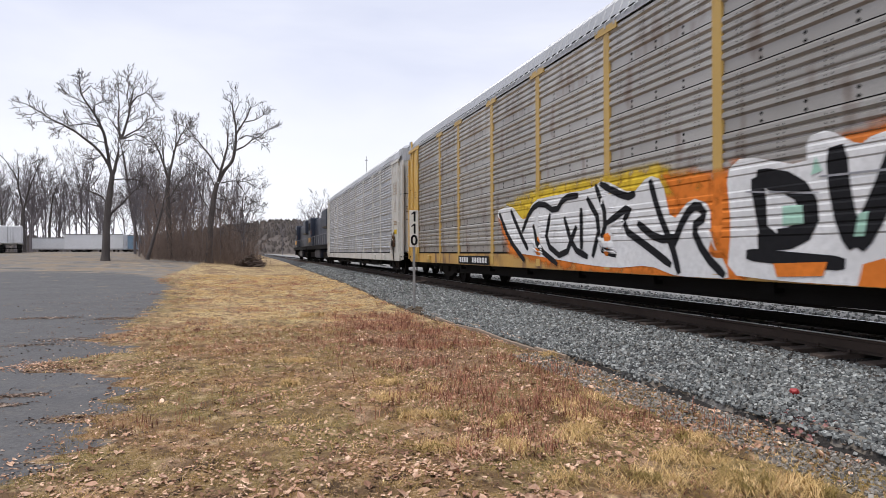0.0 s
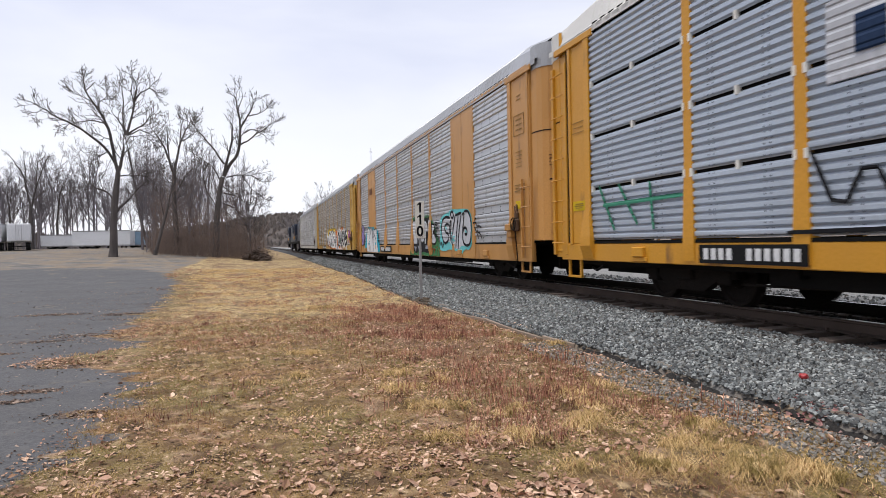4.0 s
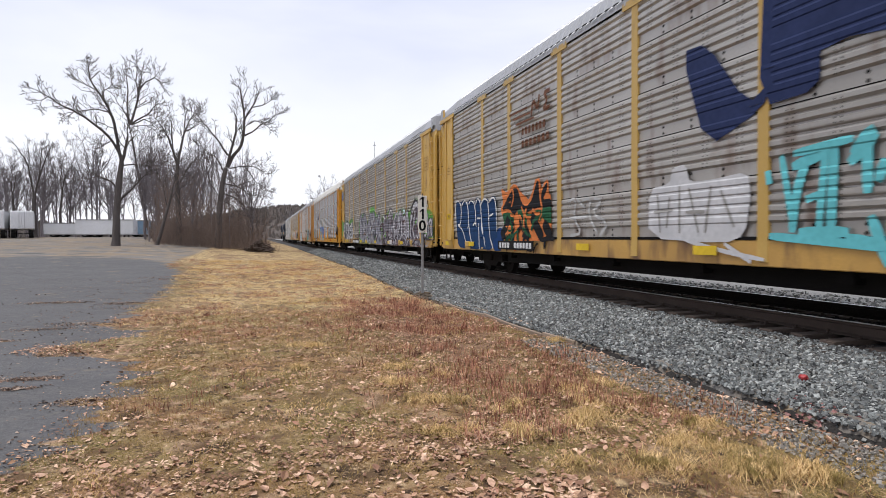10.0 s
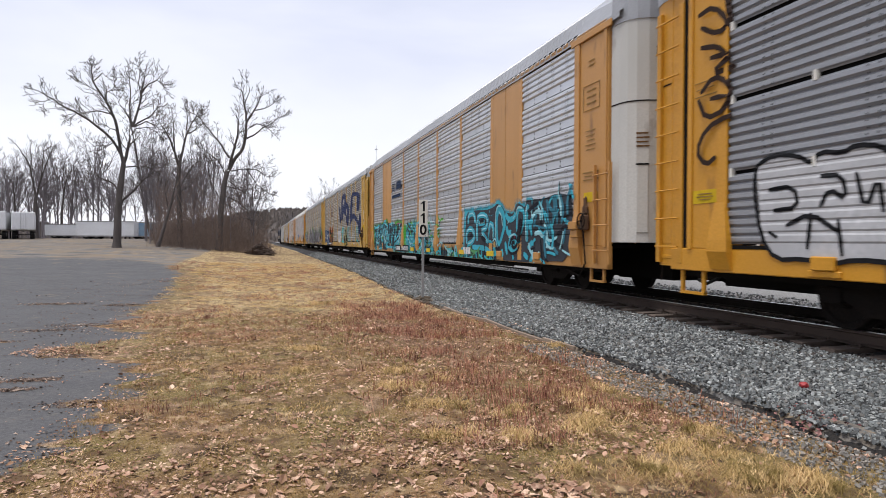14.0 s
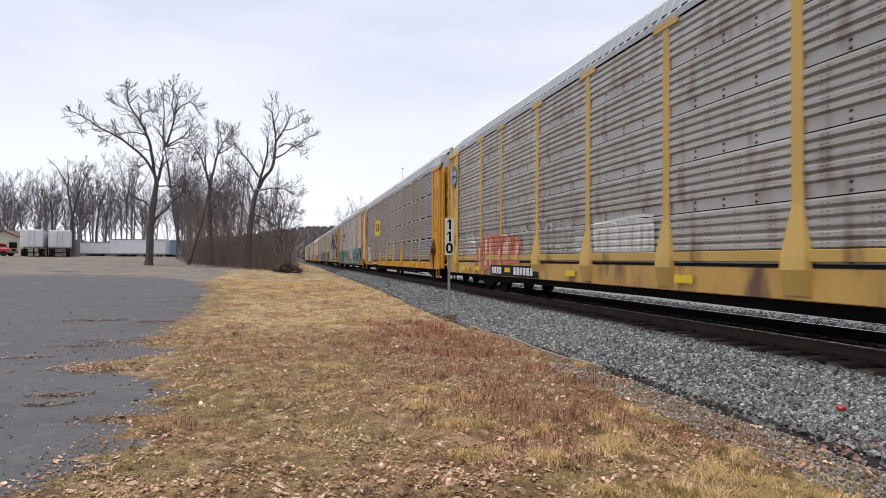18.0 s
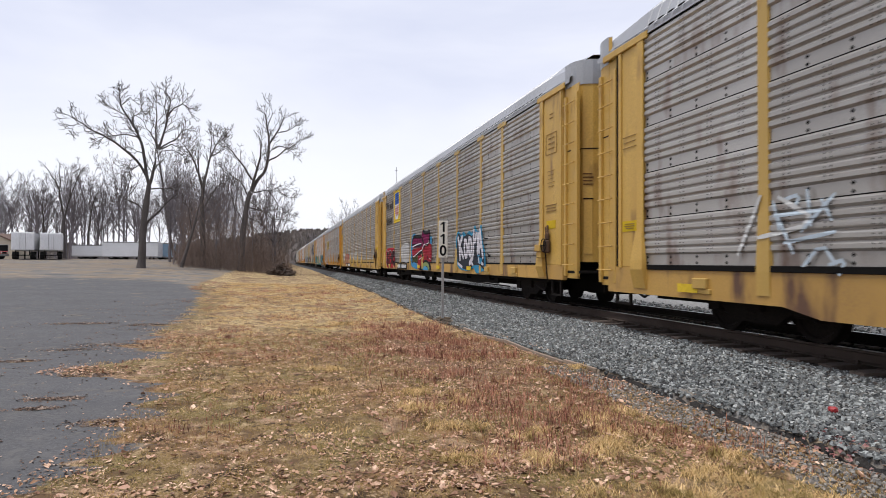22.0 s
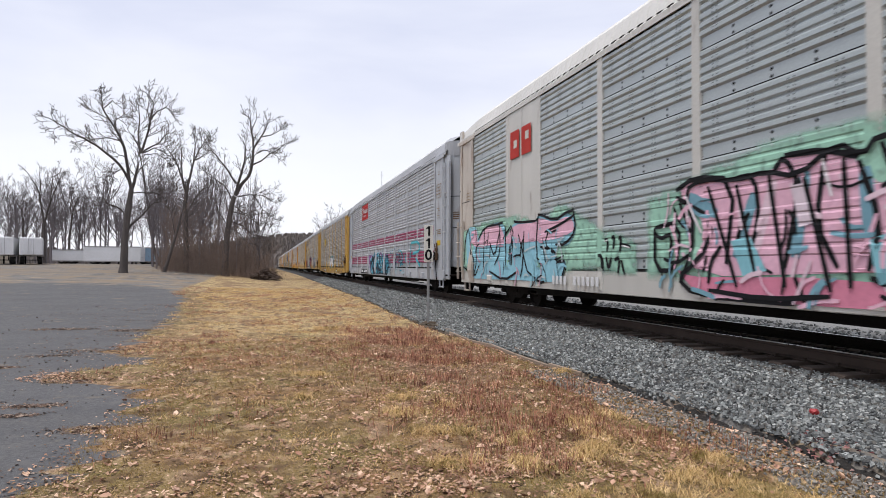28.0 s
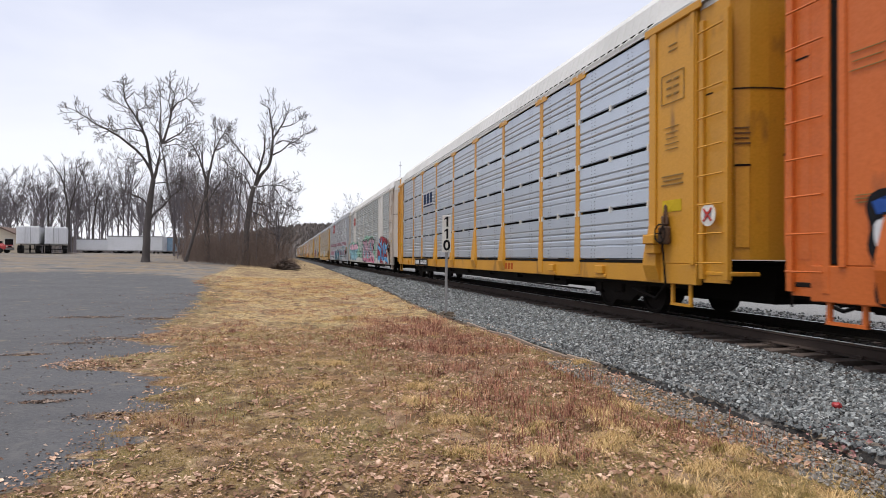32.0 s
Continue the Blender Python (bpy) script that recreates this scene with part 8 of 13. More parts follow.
    g.line((.50, .50, .54), 0.12, 4, -9.35, 0.89, -9.31, 1.72, -9.43, 2.03, -9.61, 1.95, -9.74, 1.44, -9.80, 0.88)
    g.line((.055, .045, .055), 0.2, 3, -9.53, 0.95, -9.53, 1.64)
    g.line((.50, .50, .54), 0.12, 4, -9.53, 0.95, -9.53, 1.64)
    g.line((.055, .045, .055), 0.2, 3, -8.56, 1.70, -9.22, 1.83, -9.17, 1.70)
    g.line((.50, .50, .54), 0.12, 4, -8.56, 1.70, -9.22, 1.83, -9.17, 1.70)
    g.line((.055, .045, .055), 0.2, 3, -9.01, 1.72, -8.81, 1.36, -9.01, 1.22, -8.79, 0.82)
    g.line((.50, .50, .54), 0.12, 4, -9.01, 1.72, -8.81, 1.36, -9.01, 1.22, -8.79, 0.82)
    g.line((.055, .045, .055), 0.2, 3, -7.51, 0.83, -7.66, 1.72, -8.01, 2.12, -8.31, 1.74, -8.37, 0.89)
    g.line((.50, .50, .54), 0.12, 4, -7.51, 0.83, -7.66, 1.72, -8.01, 2.12, -8.31, 1.74, -8.37, 0.89)
    g.line((.055, .045, .055), 0.2, 3, -7.90, 1.26, -8.06, 1.83)
    g.line((.50, .50, .54), 0.12, 4, -7.90, 1.26, -8.06, 1.83)
    g.line((.055, .045, .055), 0.2, 3, -6.75, 0.82, -6.92, 1.85, -7.15, 1.91, -7.30, 1.43, -7.22, 0.83)
    g.line((.50, .50, .54), 0.12, 4, -6.75, 0.82, -6.92, 1.85, -7.15, 1.91, -7.30, 1.43, -7.22, 0.83)
    g.line((.68, .68, .72), 0.05, 5, -9.01, 1.62, -9.17, 1.08)
    g.line((.68, .68, .72), 0.05, 5, -7.65, 1.42, -7.86, 0.89)
    g.line((.68, .68, .72), 0.05, 5, -8.61, 1.10, -9.01, 0.99)
    g.line((.68, .68, .72), 0.05, 5, -8.37, 1.24, -8.69, 0.89)
    g.line((.68, .68, .72), 0.05, 5, -9.43, 1.20, -9.67, 1.13)
    g.line((.68, .68, .72), 0.05, 5, -6.91, 1.29, -7.22, 1.13)
    g.fill((.55, .72, .74), 4, -8.65, 2.15, -9.01, 2.14, -9.12, 1.97, -8.70, 1.92)
    g.fill((.16, .145, .17), 1, -4.35, 0.74, -9.82, 0.79, -11.86, 0.78, -12.32, 0.74, -12.34, 0.48, -11.87, 0.46, -9.82, 0.48, -6.24, 0.56, -4.34, 0.57)
    g.line((.34, .33, .37), 0.1, 2, -10.00, 0.58, -10.43, 0.71, -10.51, 0.54)
    g.line((.34, .33, .37), 0.1, 2, -10.66, 0.46, -10.89, 0.72, -11.10, 0.61)
    g.line((.34, .33, .37), 0.1, 2, -11.17, 0.67, -11.37, 0.70)
    g.line((.34, .33, .37), 0.1, 2, -11.98, 0.52, -12.03, 0.69, -12.20, 0.67, -12.25, 0.51)
    g.line((.34, .33, .37), 0.1, 2, -8.55, 0.68, -8.79, 0.55, -9.12, 0.69)
    g.line((.34, .33, .37), 0.1, 2, -9.22, 0.53, -9.63, 0.67)
    g.line((.34, .33, .37), 0.1, 2, -8.06, 0.64, -8.55, 0.53)
    g.line((.34, .33, .37), 0.1, 2, -11.44, 0.50, -11.78, 0.50)
    g.flecks(-13.2, -3.4, .30, .66, [(.04, .035, .045), (.40, .39, .43), (.09, .08, .10), (.24, .22, .25), (.14, .07, .06)], 120, 34, .07)
    g.next()
    g.haze((.13, .36, .07), 0, 0.12, -12.26, 2.24, -13.10, 1.95, -13.90, 1.83, -13.90, 0.81, -13.22, 0.85, -12.29, 0.98)
    g.haze((.16, .15, .17), 1, 0.06, -12.29, 1.07, -13.04, 0.95, -13.20, 1.57, -13.90, 1.65, -13.92, 0.76, -12.29, 0.80)
    g.line((.055, .045, .055), 0.14, 2, -13.32, 0.85, -13.36, 1.48, -13.63, 1.58, -13.79, 1.42, -13.77, 0.81)
    g.line((.50, .50, .54), 0.085, 3, -13.32, 0.85, -13.36, 1.48, -13.63, 1.58, -13.79, 1.42, -13.77, 0.81)
    g.line((.055, .045, .055), 0.14, 2, -13.52, 1.00, -13.57, 1.39)
    g.line((.50, .50, .54), 0.085, 3, -13.52, 1.00, -13.57, 1.39)
    g.line((.055, .045, .055), 0.14, 2, -13.10, 0.81, -13.05, 1.26, -13.20, 1.81)
    g.line((.50, .50, .54), 0.085, 3, -13.10, 0.81, -13.05, 1.26, -13.20, 1.81)
    g.line((.055, .045, .055), 0.14, 2, -12.51, 0.85, -12.78, 1.02, -12.97, 0.85)
    g.line((.50, .50, .54), 0.085, 3, -12.51, 0.85, -12.78, 1.02, -12.97, 0.85)
    g.line((.68, .68, .72), 0.05, 4, -12.91, 0.97, -13.10, 1.34, -13.25, 1.45)
    g.line((.68, .68, .72), 0.04, 4, -13.37, 1.44, -13.63, 1.54)
    g.line((.68, .68, .72), 0.04, 4, -13.68, 1.00, -13.83, 1.15)
    g.line(BLACK_C, 0.12, 2, -12.34, 2.60, -12.47, 2.11, -12.72, 1.74)
    g.line(BLACK_C, 0.12, 2, -12.47, 2.22, -12.95, 1.99, -13.14, 2.29)
    g.line(BLACK_C, 0.12, 2, -13.14, 1.80, -13.07, 1.37, -13.18, 1.04)
    g.line(WHITE_C, 0.05, 3, -12.32, 2.57, -12.43, 2.17, -12.72, 1.85)
    g.line(WHITE_C, 0.05, 3, -12.60, 2.15, -12.64, 1.97, -12.80, 2.12, -12.88, 1.91)
    g.line(WHITE_C, 0.05, 3, -12.99, 2.15, -13.17, 2.09, -13.03, 2.01)
    g.done()
    number_board(CAR_D, 5.95, .65, 2.9, .26)
    bars(CAR_D, ink(WHITE_C), [(-5.55 - .26 * k, .67, .19, .2) for k in range(3)], "reporting_mark", "three white painted marks", -SIDE - .045)
    bars(CAR_D, ink(YEL_C), [(y, .66, .5, .14) for y in (11.2, 9.8, 3.6, 1.6, -1.6, -5.4, -8.4)], "reflector", "yellow reflector strips", -SIDE - .045)
    # E
    g = Spray(CAR_E, "tall", (), "graffiti", "blue bubble letters, orange and black piece, dark giant letters")
    g.fill((.010, .045, .13), 1, 11.79, 2.00, 11.56, 2.09, 11.20, 2.00, 11.02, 2.04, 10.77, 2.04, 10.55, 1.94, 10.36, 2.03, 10.05, 2.02, 9.84, 1.88, 9.76, 2.05, 9.49, 2.05, 9.27, 1.91, 9.03, 2.00, 8.73, 1.97, 8.61, 1.88, 8.44, 2.01, 8.16, 2.00, 8.04, 1.86, 7.98, 1.05, 7.97, 0.86, 8.27, 0.87, 8.38, 0.55, 9.22, 0.55, 10.52, 0.55, 11.48, 0.58, 11.66, 1.12)
    g.fill((.012, .05, .17), 0, 8.38, 0.92, 8.27, 1.05, 7.66, 1.17, 7.47, 0.92, 7.66, 0.54, 8.27, 0.51)
    g.line(WHITE_C, 0.055, 3, 11.66, 1.12, 11.79, 2.00, 11.47, 2.08, 11.11, 1.86, 11.20, 1.28, 11.57, 1.29, 11.02, 1.15, 10.56, 0.60)
    g.line(WHITE_C, 0.055, 3, 11.11, 1.86, 10.82, 2.06, 10.46, 1.88, 10.39, 1.17, 10.06, 0.61)
    g.line(WHITE_C, 0.055, 3, 10.52, 1.18, 10.36, 1.25)
    g.line(WHITE_C, 0.055, 3, 10.39, 1.89, 10.18, 2.03, 9.79, 1.84, 9.69, 1.16, 9.76, 1.35, 9.98, 1.24)
    g.line(WHITE_C, 0.055, 3, 9.79, 1.84, 9.54, 2.06, 9.25, 1.83, 9.22, 1.36, 8.91, 0.61)
    g.line(WHITE_C, 0.055, 3, 9.62, 1.45, 9.29, 1.44)
    g.line(WHITE_C, 0.055, 3, 9.25, 1.83, 8.97, 2.02, 8.63, 1.85, 8.59, 0.99, 8.27, 0.58)
    g.line(WHITE_C, 0.055, 3, 8.63, 1.85, 8.27, 2.01, 8.04, 1.83, 7.98, 1.05)
    g.line(WHITE_C, 0.055, 3, 8.27, 1.53, 8.55, 1.48)
    g.line(WHITE_C, 0.055, 3, 9.49, 1.30, 9.42, 0.56)
    g.next()
    g.fill((.66, .20, .06), 1, 7.71, 2.20, 7.33, 2.03, 7.11, 2.09, 6.86, 2.22, 6.63, 2.18, 6.40, 2.00, 6.22, 1.92, 6.02, 1.84, 5.89, 1.76, 5.64, 1.99, 5.52, 2.22, 5.38, 2.23, 5.26, 2.22, 5.15, 1.95, 5.02, 2.13, 4.81, 2.16, 4.80, 1.85, 4.66, 1.80, 4.65, 0.86, 4.89, 0.81, 7.02, 0.80, 7.61, 0.92, 7.38, 1.22, 7.76, 1.61, 7.52, 1.78)
    g.fill(BLACK_C, 2, 7.66, 1.60, 7.33, 1.82, 6.86, 2.11, 6.55, 2.10, 6.31, 1.72, 6.02, 1.61, 5.70, 1.75, 5.43, 2.18, 5.29, 2.15, 5.21, 1.74, 5.13, 1.96, 4.85, 2.12, 4.87, 1.95, 5.10, 1.73, 4.66, 1.74, 4.65, 1.51, 4.99, 1.54, 5.31, 1.57, 5.73, 1.53, 6.12, 1.43, 6.55, 1.57, 6.78, 1.42, 7.11, 1.62)
    g.fill((.02, .10, .045), 2, 7.61, 1.51, 7.11, 1.53, 6.78, 1.45, 6.86, 1.03, 7.03, 0.92, 7.11, 1.09, 7.33, 1.04, 7.52, 1.35)
    g.fill((.02, .10, .045), 2, 6.62, 1.55, 6.26, 1.58, 6.05, 1.53, 5.82, 1.41, 5.43, 1.53, 5.10, 1.50, 5.37, 1.24, 5.66, 1.40, 6.05, 1.30, 5.75, 0.91, 6.05, 1.01, 6.40, 1.35)
    g.fill((.02, .10, .045), 2, 5.10, 1.55, 4.65, 1.55, 4.65, 1.20, 4.94, 1.22, 5.15, 1.37)
    g.line(BLACK_C, 0.28, 3, 6.40, 1.35, 5.85, 0.86)
    g.line(BLACK_C, 0.28, 3, 7.66, 0.92, 7.33, 1.10, 7.11, 1.39)
    g.line(BLACK_C, 0.28, 3, 5.73, 1.41, 5.09, 0.86)
    g.line(BLACK_C, 0.28, 3, 5.04, 1.22, 4.65, 0.90)
    g.line(BLACK_C, 0.28, 3, 7.03, 0.92, 6.78, 0.86)
    g.line(BLACK_C, 0.28, 3, 6.18, 0.86, 6.11, 0.96)
    g.line((.66, .20, .06), 0.07, 4, 6.86, 2.10, 6.78, 1.88, 6.94, 1.66)
    g.line((.66, .20, .06), 0.07, 4, 5.26, 2.22, 5.21, 1.74, 5.10, 1.55)
    g.flecks(4.6, 7.6, .6, 1.5, [(.02, .09, .045), BLACK_C, (.66, .20, .06)], 26, 34, .09)
    g.next()
    g.line((.50, .50, .49), 0.06, 2, 3.87, 1.63, 3.50, 1.67, 3.62, 1.27, 3.26, 0.97, 3.75, 0.92)
    g.line((.50, .50, .49), 0.06, 2, 3.26, 1.61, 2.91, 1.64, 3.02, 1.35, 2.69, 0.97)
    g.line((.50, .50, .49), 0.06, 2, 2.80, 1.63, 2.47, 1.57, 2.91, 1.35, 2.26, 1.15, 2.58, 0.92)
    g.line((.50, .50, .49), 0.06, 2, 3.75, 1.28, 3.02, 1.28)
    g.line((.50, .50, .49), 0.06, 2, 3.50, 1.67, 3.14, 1.45)
    g.next()
    g.fill((.58, .58, .59), 1, 0.99, 1.67, 0.45, 1.71, 0.40, 1.95, 0.06, 1.97, -0.01, 1.70, -0.50, 1.69, -1.20, 1.74, -1.26, 1.43, -1.15, 0.91, -0.77, 0.80, 1.03, 0.87)
    g.line((.32, .31, .29), 0.05, 2, 0.77, 1.57, 0.69, 0.96)
    g.line((.32, .31, .29), 0.05, 2, 0.45, 1.51, 0.53, 1.03)
    g.line((.32, .31, .29), 0.05, 2, 0.21, 1.66, 0.21, 0.95)
    g.line((.32, .31, .29), 0.05, 2, -0.01, 1.61, -0.23, 0.95)
    g.line((.32, .31, .29), 0.05, 2, -0.50, 1.61, -0.37, 0.95)
    g.line((.32, .31, .29), 0.05, 2, -0.70, 1.53, -0.96, 1.02)
    g.line((.32, .31, .29), 0.05, 2, 0.86, 1.29, 0.37, 1.31)
    g.line((.32, .31, .29), 0.05, 2, 0.06, 1.26, -0.37, 1.25)
    g.line((.58, .58, .59), 0.06, 2, -0.77, 0.80, -1.27, 0.56)
    g.line((.58, .58, .59), 0.06, 2, 0.06, 0.84, -0.77, 0.69, -1.50, 0.60)
    g.next()
    g.line((.14, .52, .56), 0.13, 2, -1.93, 1.72, -2.33, 1.81, -2.51, 1.91)
    g.line((.14, .52, .56), 0.13, 2, -2.51, 1.91, -2.47, 0.94)
    g.line((.14, .52, .56), 0.13, 2, -2.13, 1.76, -1.98, 1.39, -1.93, 0.94)
    g.line((.14, .52, .56), 0.13, 2, -2.33, 1.37, -2.13, 1.32)
    g.line((.14, .52, .56), 0.13, 2, -2.03, 0.94, -2.70, 0.94)
    g.line((.14, .52, .56), 0.13, 2, -2.74, 1.77, -2.95, 2.01, -3.00, 1.92, -2.70, 1.68)
    g.line((.14, .52, .56), 0.13, 2, -2.91, 1.99, -2.92, 1.34)
    g.line((.14, .52, .56), 0.13, 2, -3.12, 1.68, -3.04, 1.45)
    g.line((.14, .52, .56), 0.13, 2, -1.55, 1.71, -1.58, 1.54)
    g.line((.14, .52, .56), 0.13, 2, -2.96, 1.11, -3.17, 0.59)
    g.line((.14, .52, .56), 0.13, 2, -2.66, 0.88, -3.13, 0.79)
    g.next()
    g.fill(BLACK_C, 1, -3.20, 1.33, -3.55, 1.37, -3.62, 1.75, -3.86, 1.79, -4.32, 1.84, -4.55, 1.69, -4.61, 1.45, -4.88, 1.45, -5.09, 1.23, -5.24, 1.10, -5.22, 0.52, -4.62, 0.54, -3.59, 0.52, -3.25, 0.65)
    g.line((.66, .60, .28), 0.07, 3, -3.21, 0.65, -3.17, 1.16, -3.32, 1.35, -3.59, 1.31, -3.65, 1.75, -3.97, 1.77, -4.32, 1.87, -4.55, 1.74, -4.61, 1.45)
    g.line((.66, .60, .28), 0.07, 3, -3.66, 1.74, -3.73, 1.20, -3.84, 0.67)
    g.line((.66, .60, .28), 0.07, 3, -4.06, 1.69, -4.13, 1.28, -4.07, 0.82, -4.26, 0.53)
    g.line((.66, .60, .28), 0.07, 3, -4.29, 1.75, -4.32, 1.27, -4.35, 0.95)
    g.line((.66, .60, .28), 0.07, 3, -4.61, 1.40, -4.88, 1.46, -4.99, 1.24, -5.16, 1.25, -5.28, 1.05, -5.24, 0.53)
    g.line((.66, .60, .28), 0.07, 3, -5.01, 1.24, -5.02, 0.51)
    g.line((.66, .60, .28), 0.07, 3, -4.44, 0.88, -4.78, 0.83, -4.50, 0.59)
    g.line((.66, .60, .28), 0.07, 3, -3.25, 0.65, -3.59, 0.52)
    g.line((.66, .60, .28), 0.07, 3, -4.89, 0.60, -5.10, 0.54)
    g.next()
    g.fill((.024, .036, .10), 1, 0.18, 3.65, -0.39, 3.62, -1.20, 2.60, -1.58, 2.81, -1.47, 2.51, -0.38, 2.14)
    g.fill((.024, .036, .10), 1, -1.39, 2.52, -1.48, 4.36, -2.83, 4.52, -3.91, 4.47, -4.00, 3.86, -5.13, 3.66, -6.08, 3.26, -5.96, 2.71, -5.50, 1.93, -4.47, 2.21, -4.20, 2.82, -2.31, 3.09, -2.31, 2.56)
    g.fill((.024, .036, .10), 1, -6.43, 1.96, -6.82, 3.68, -7.39, 4.17, -8.01, 4.26, -10.35, 4.12, -11.13, 3.88, -11.16, 3.69, -10.81, 2.83, -9.88, 2.94, -10.00, 3.85, -9.36, 3.95, -7.84, 3.98, -7.70, 3.42, -7.40, 2.71, -8.34, 2.82, -9.63, 2.59, -10.69, 2.14, -11.09, 2.74, -11.86, 2.37, -11.82, 2.17, -11.10, 1.05, -10.75, 1.28, -10.58, 1.92, -9.64, 2.19, -8.50, 2.48, -7.49, 2.35)
    g.fill((.33, .31, .285), 2, -2.31, 3.84, -2.82, 4.12, -3.31, 4.09, -3.34, 3.79, -2.42, 3.61)
    g.fill((.33, .31, .285), 2, -4.42, 3.31, -4.87, 3.30, -5.00, 3.03, -4.87, 2.74, -4.47, 2.89)
    g.next()
    g.line((.14, .52, .56), 0.1, 3, -1.77, 1.88, -1.95, 1.02)
    g.line((.14, .52, .56), 0.1, 3, -1.95, 1.87, -2.75, 1.94)
    g.line((.14, .52, .56), 0.1, 3, -2.41, 1.96, -2.31, 0.90)
    g.line((.14, .52, .56), 0.1, 3, -1.58, 0.90, -3.14, 0.78)
    g.line((.14, .52, .56), 0.1, 3, -5.13, 1.85, -5.38, 1.00)
    g.line((.14, .52, .56), 0.1, 3, -5.85, 1.95, -5.74, 0.90)
    g.line((.14, .52, .56), 0.1, 3, -5.26, 1.70, -6.30, 1.97)
    g.line((.14, .52, .56), 0.1, 3, -5.97, 1.28, -6.41, 0.99)
    g.line((.14, .52, .56), 0.1, 3, -6.51, 0.99, -6.72, 0.53)
    g.line((.14, .52, .56), 0.1, 3, -9.64, 1.69, -10.13, 1.82, -10.19, 1.92)
    g.line((.14, .52, .56), 0.1, 3, -9.57, 1.58, -9.64, 1.18, -9.83, 0.97)
    g.line((.14, .52, .56), 0.1, 3, -9.89, 1.81, -9.89, 1.46, -9.64, 1.47)
    g.line((.14, .52, .56), 0.1, 3, -10.13, 1.72, -10.14, 0.89)
    g.line((.14, .52, .56), 0.1, 3, -9.83, 0.97, -10.59, 0.89)
    g.line((.14, .52, .56), 0.1, 3, -10.58, 1.88, -10.70, 1.19)
    g.line((.14, .52, .56), 0.1, 3, -10.69, 1.81, -10.48, 1.63, -10.37, 1.37)
    g.line((.14, .52, .56), 0.1, 3, -10.14, 0.89, -10.20, 0.62)
    g.line((.14, .52, .56), 0.1, 3, -10.80, 0.83, -11.20, 0.64)
    g.line(WHITE_C, 0.05, 3, -6.82, 0.99, -6.72, 1.35, -7.02, 1.43, -7.31, 1.24, -7.27, 0.98)
    g.line(WHITE_C, 0.05, 3, -7.02, 1.25, -7.02, 0.98)
    g.line(WHITE_C, 0.05, 3, -7.58, 0.98, -7.49, 1.37, -7.76, 1.44, -7.85, 1.23, -8.02, 1.43, -8.10, 0.98)
    g.line(WHITE_C, 0.05, 3, -8.19, 0.98, -8.22, 1.38, -8.50, 1.41, -8.66, 1.29, -8.58, 0.97)
    g.line(WHITE_C, 0.05, 3, -8.35, 1.22, -8.35, 1.06)
    g.line(WHITE_C, 0.05, 3, -8.74, 1.21, -8.96, 1.28, -8.81, 0.89)
    g.line(WHITE_C, 0.05, 3, -7.12, 0.81, -7.49, 0.72, -8.02, 0.77, -8.51, 0.70, -9.10, 0.78)
    g.next()
    g.line(WHITE_C, 0.05, 3, -12.99, 2.77, -13.05, 2.80, -13.12, 2.69, -13.02, 2.63)
    g.line(WHITE_C, 0.05, 3, -13.15, 2.78, -13.24, 2.73)
    g.line(WHITE_C, 0.05, 3, -13.15, 2.63, -13.33, 2.57)
    g.line(WHITE_C, 0.05, 3, -12.99, 2.56, -12.96, 2.42, -13.09, 2.34)
    g.line(WHITE_C, 0.05, 3, -13.18, 2.50, -13.36, 2.37)
    g.line(WHITE_C, 0.05, 3, -13.12, 2.29, -13.21, 2.30, -13.24, 2.19)
    g.line(WHITE_C, 0.05, 3, -13.12, 2.19, -13.18, 2.06, -13.27, 2.11)
    g.done()
    g = Spray(CAR_E, "tall", (), "emblem", "faded dark emblem stripes")
    for k in range(3):
        g.block(6.5 - .2 * k, 3.95 - .15 * k, 1.1, .05, BROWNINK_C)
    g.stroke([(5.7, 3.7), (5.6, 4.1), (5.35, 3.75), (5.25, 4.12)], .09, BROWNINK_C, 4)
    g.stroke([(4.7, 4.1), (5.05, 4.1), (4.8, 3.9), (5.1, 3.72), (4.7, 3.74)], .09, BROWNINK_C, 4)
    for k in range(7):
        g.block(6.2 - .2 * k, 3.42, .13, .17, BROWNINK_C)
        g.block(6.2 - .23 * k, 3.12, .15, .17, BROWNINK_C)
    g.done()
    number_board(CAR_E, 6.7, .69, 2.3, .22)
    bars(CAR_E, ink(YEL_C), [(y, .70, .5, .13) for y in (12.6, 10.1, 3.2, -.4, -4, -8)], "reflector", "yellow reflector strips", -SIDE - .045)
    # F
    g = Spray(CAR_F, "flat", (9.22, -7.17), "graffiti", "turquoise and black wildstyle lettering over green")
    g.haze((.12, .36, .08), 0, 0.2, 12.13, 1.83, 11.37, 1.83, 10.05, 1.83, 8.90, 1.96, 8.31, 2.02, 7.91, 2.01, 7.76, 1.68, 7.75, 0.56, 11.81, 0.49)
    g.fill((.035, .042, .05), 1, 11.65, 1.79, 11.16, 1.78, 10.76, 1.71, 10.21, 1.79, 9.65, 1.79, 8.96, 1.79, 8.83, 1.95, 8.54, 1.95, 8.21, 1.88, 7.76, 1.75, 7.75, 0.47, 9.14, 0.49, 10.75, 0.50, 11.81, 0.49, 11.47, 1.11)
    g.line((.10, .50, .60), 0.12, 2, 11.59, 1.75, 11.65, 1.59, 11.37, 1.63, 10.76, 1.65, 10.21, 1.76)
    g.line((.10, .50, .60), 0.12, 2, 11.37, 1.44, 11.47, 0.97)
    g.line((.10, .50, .60), 0.12, 2, 11.16, 1.49, 11.26, 1.30)
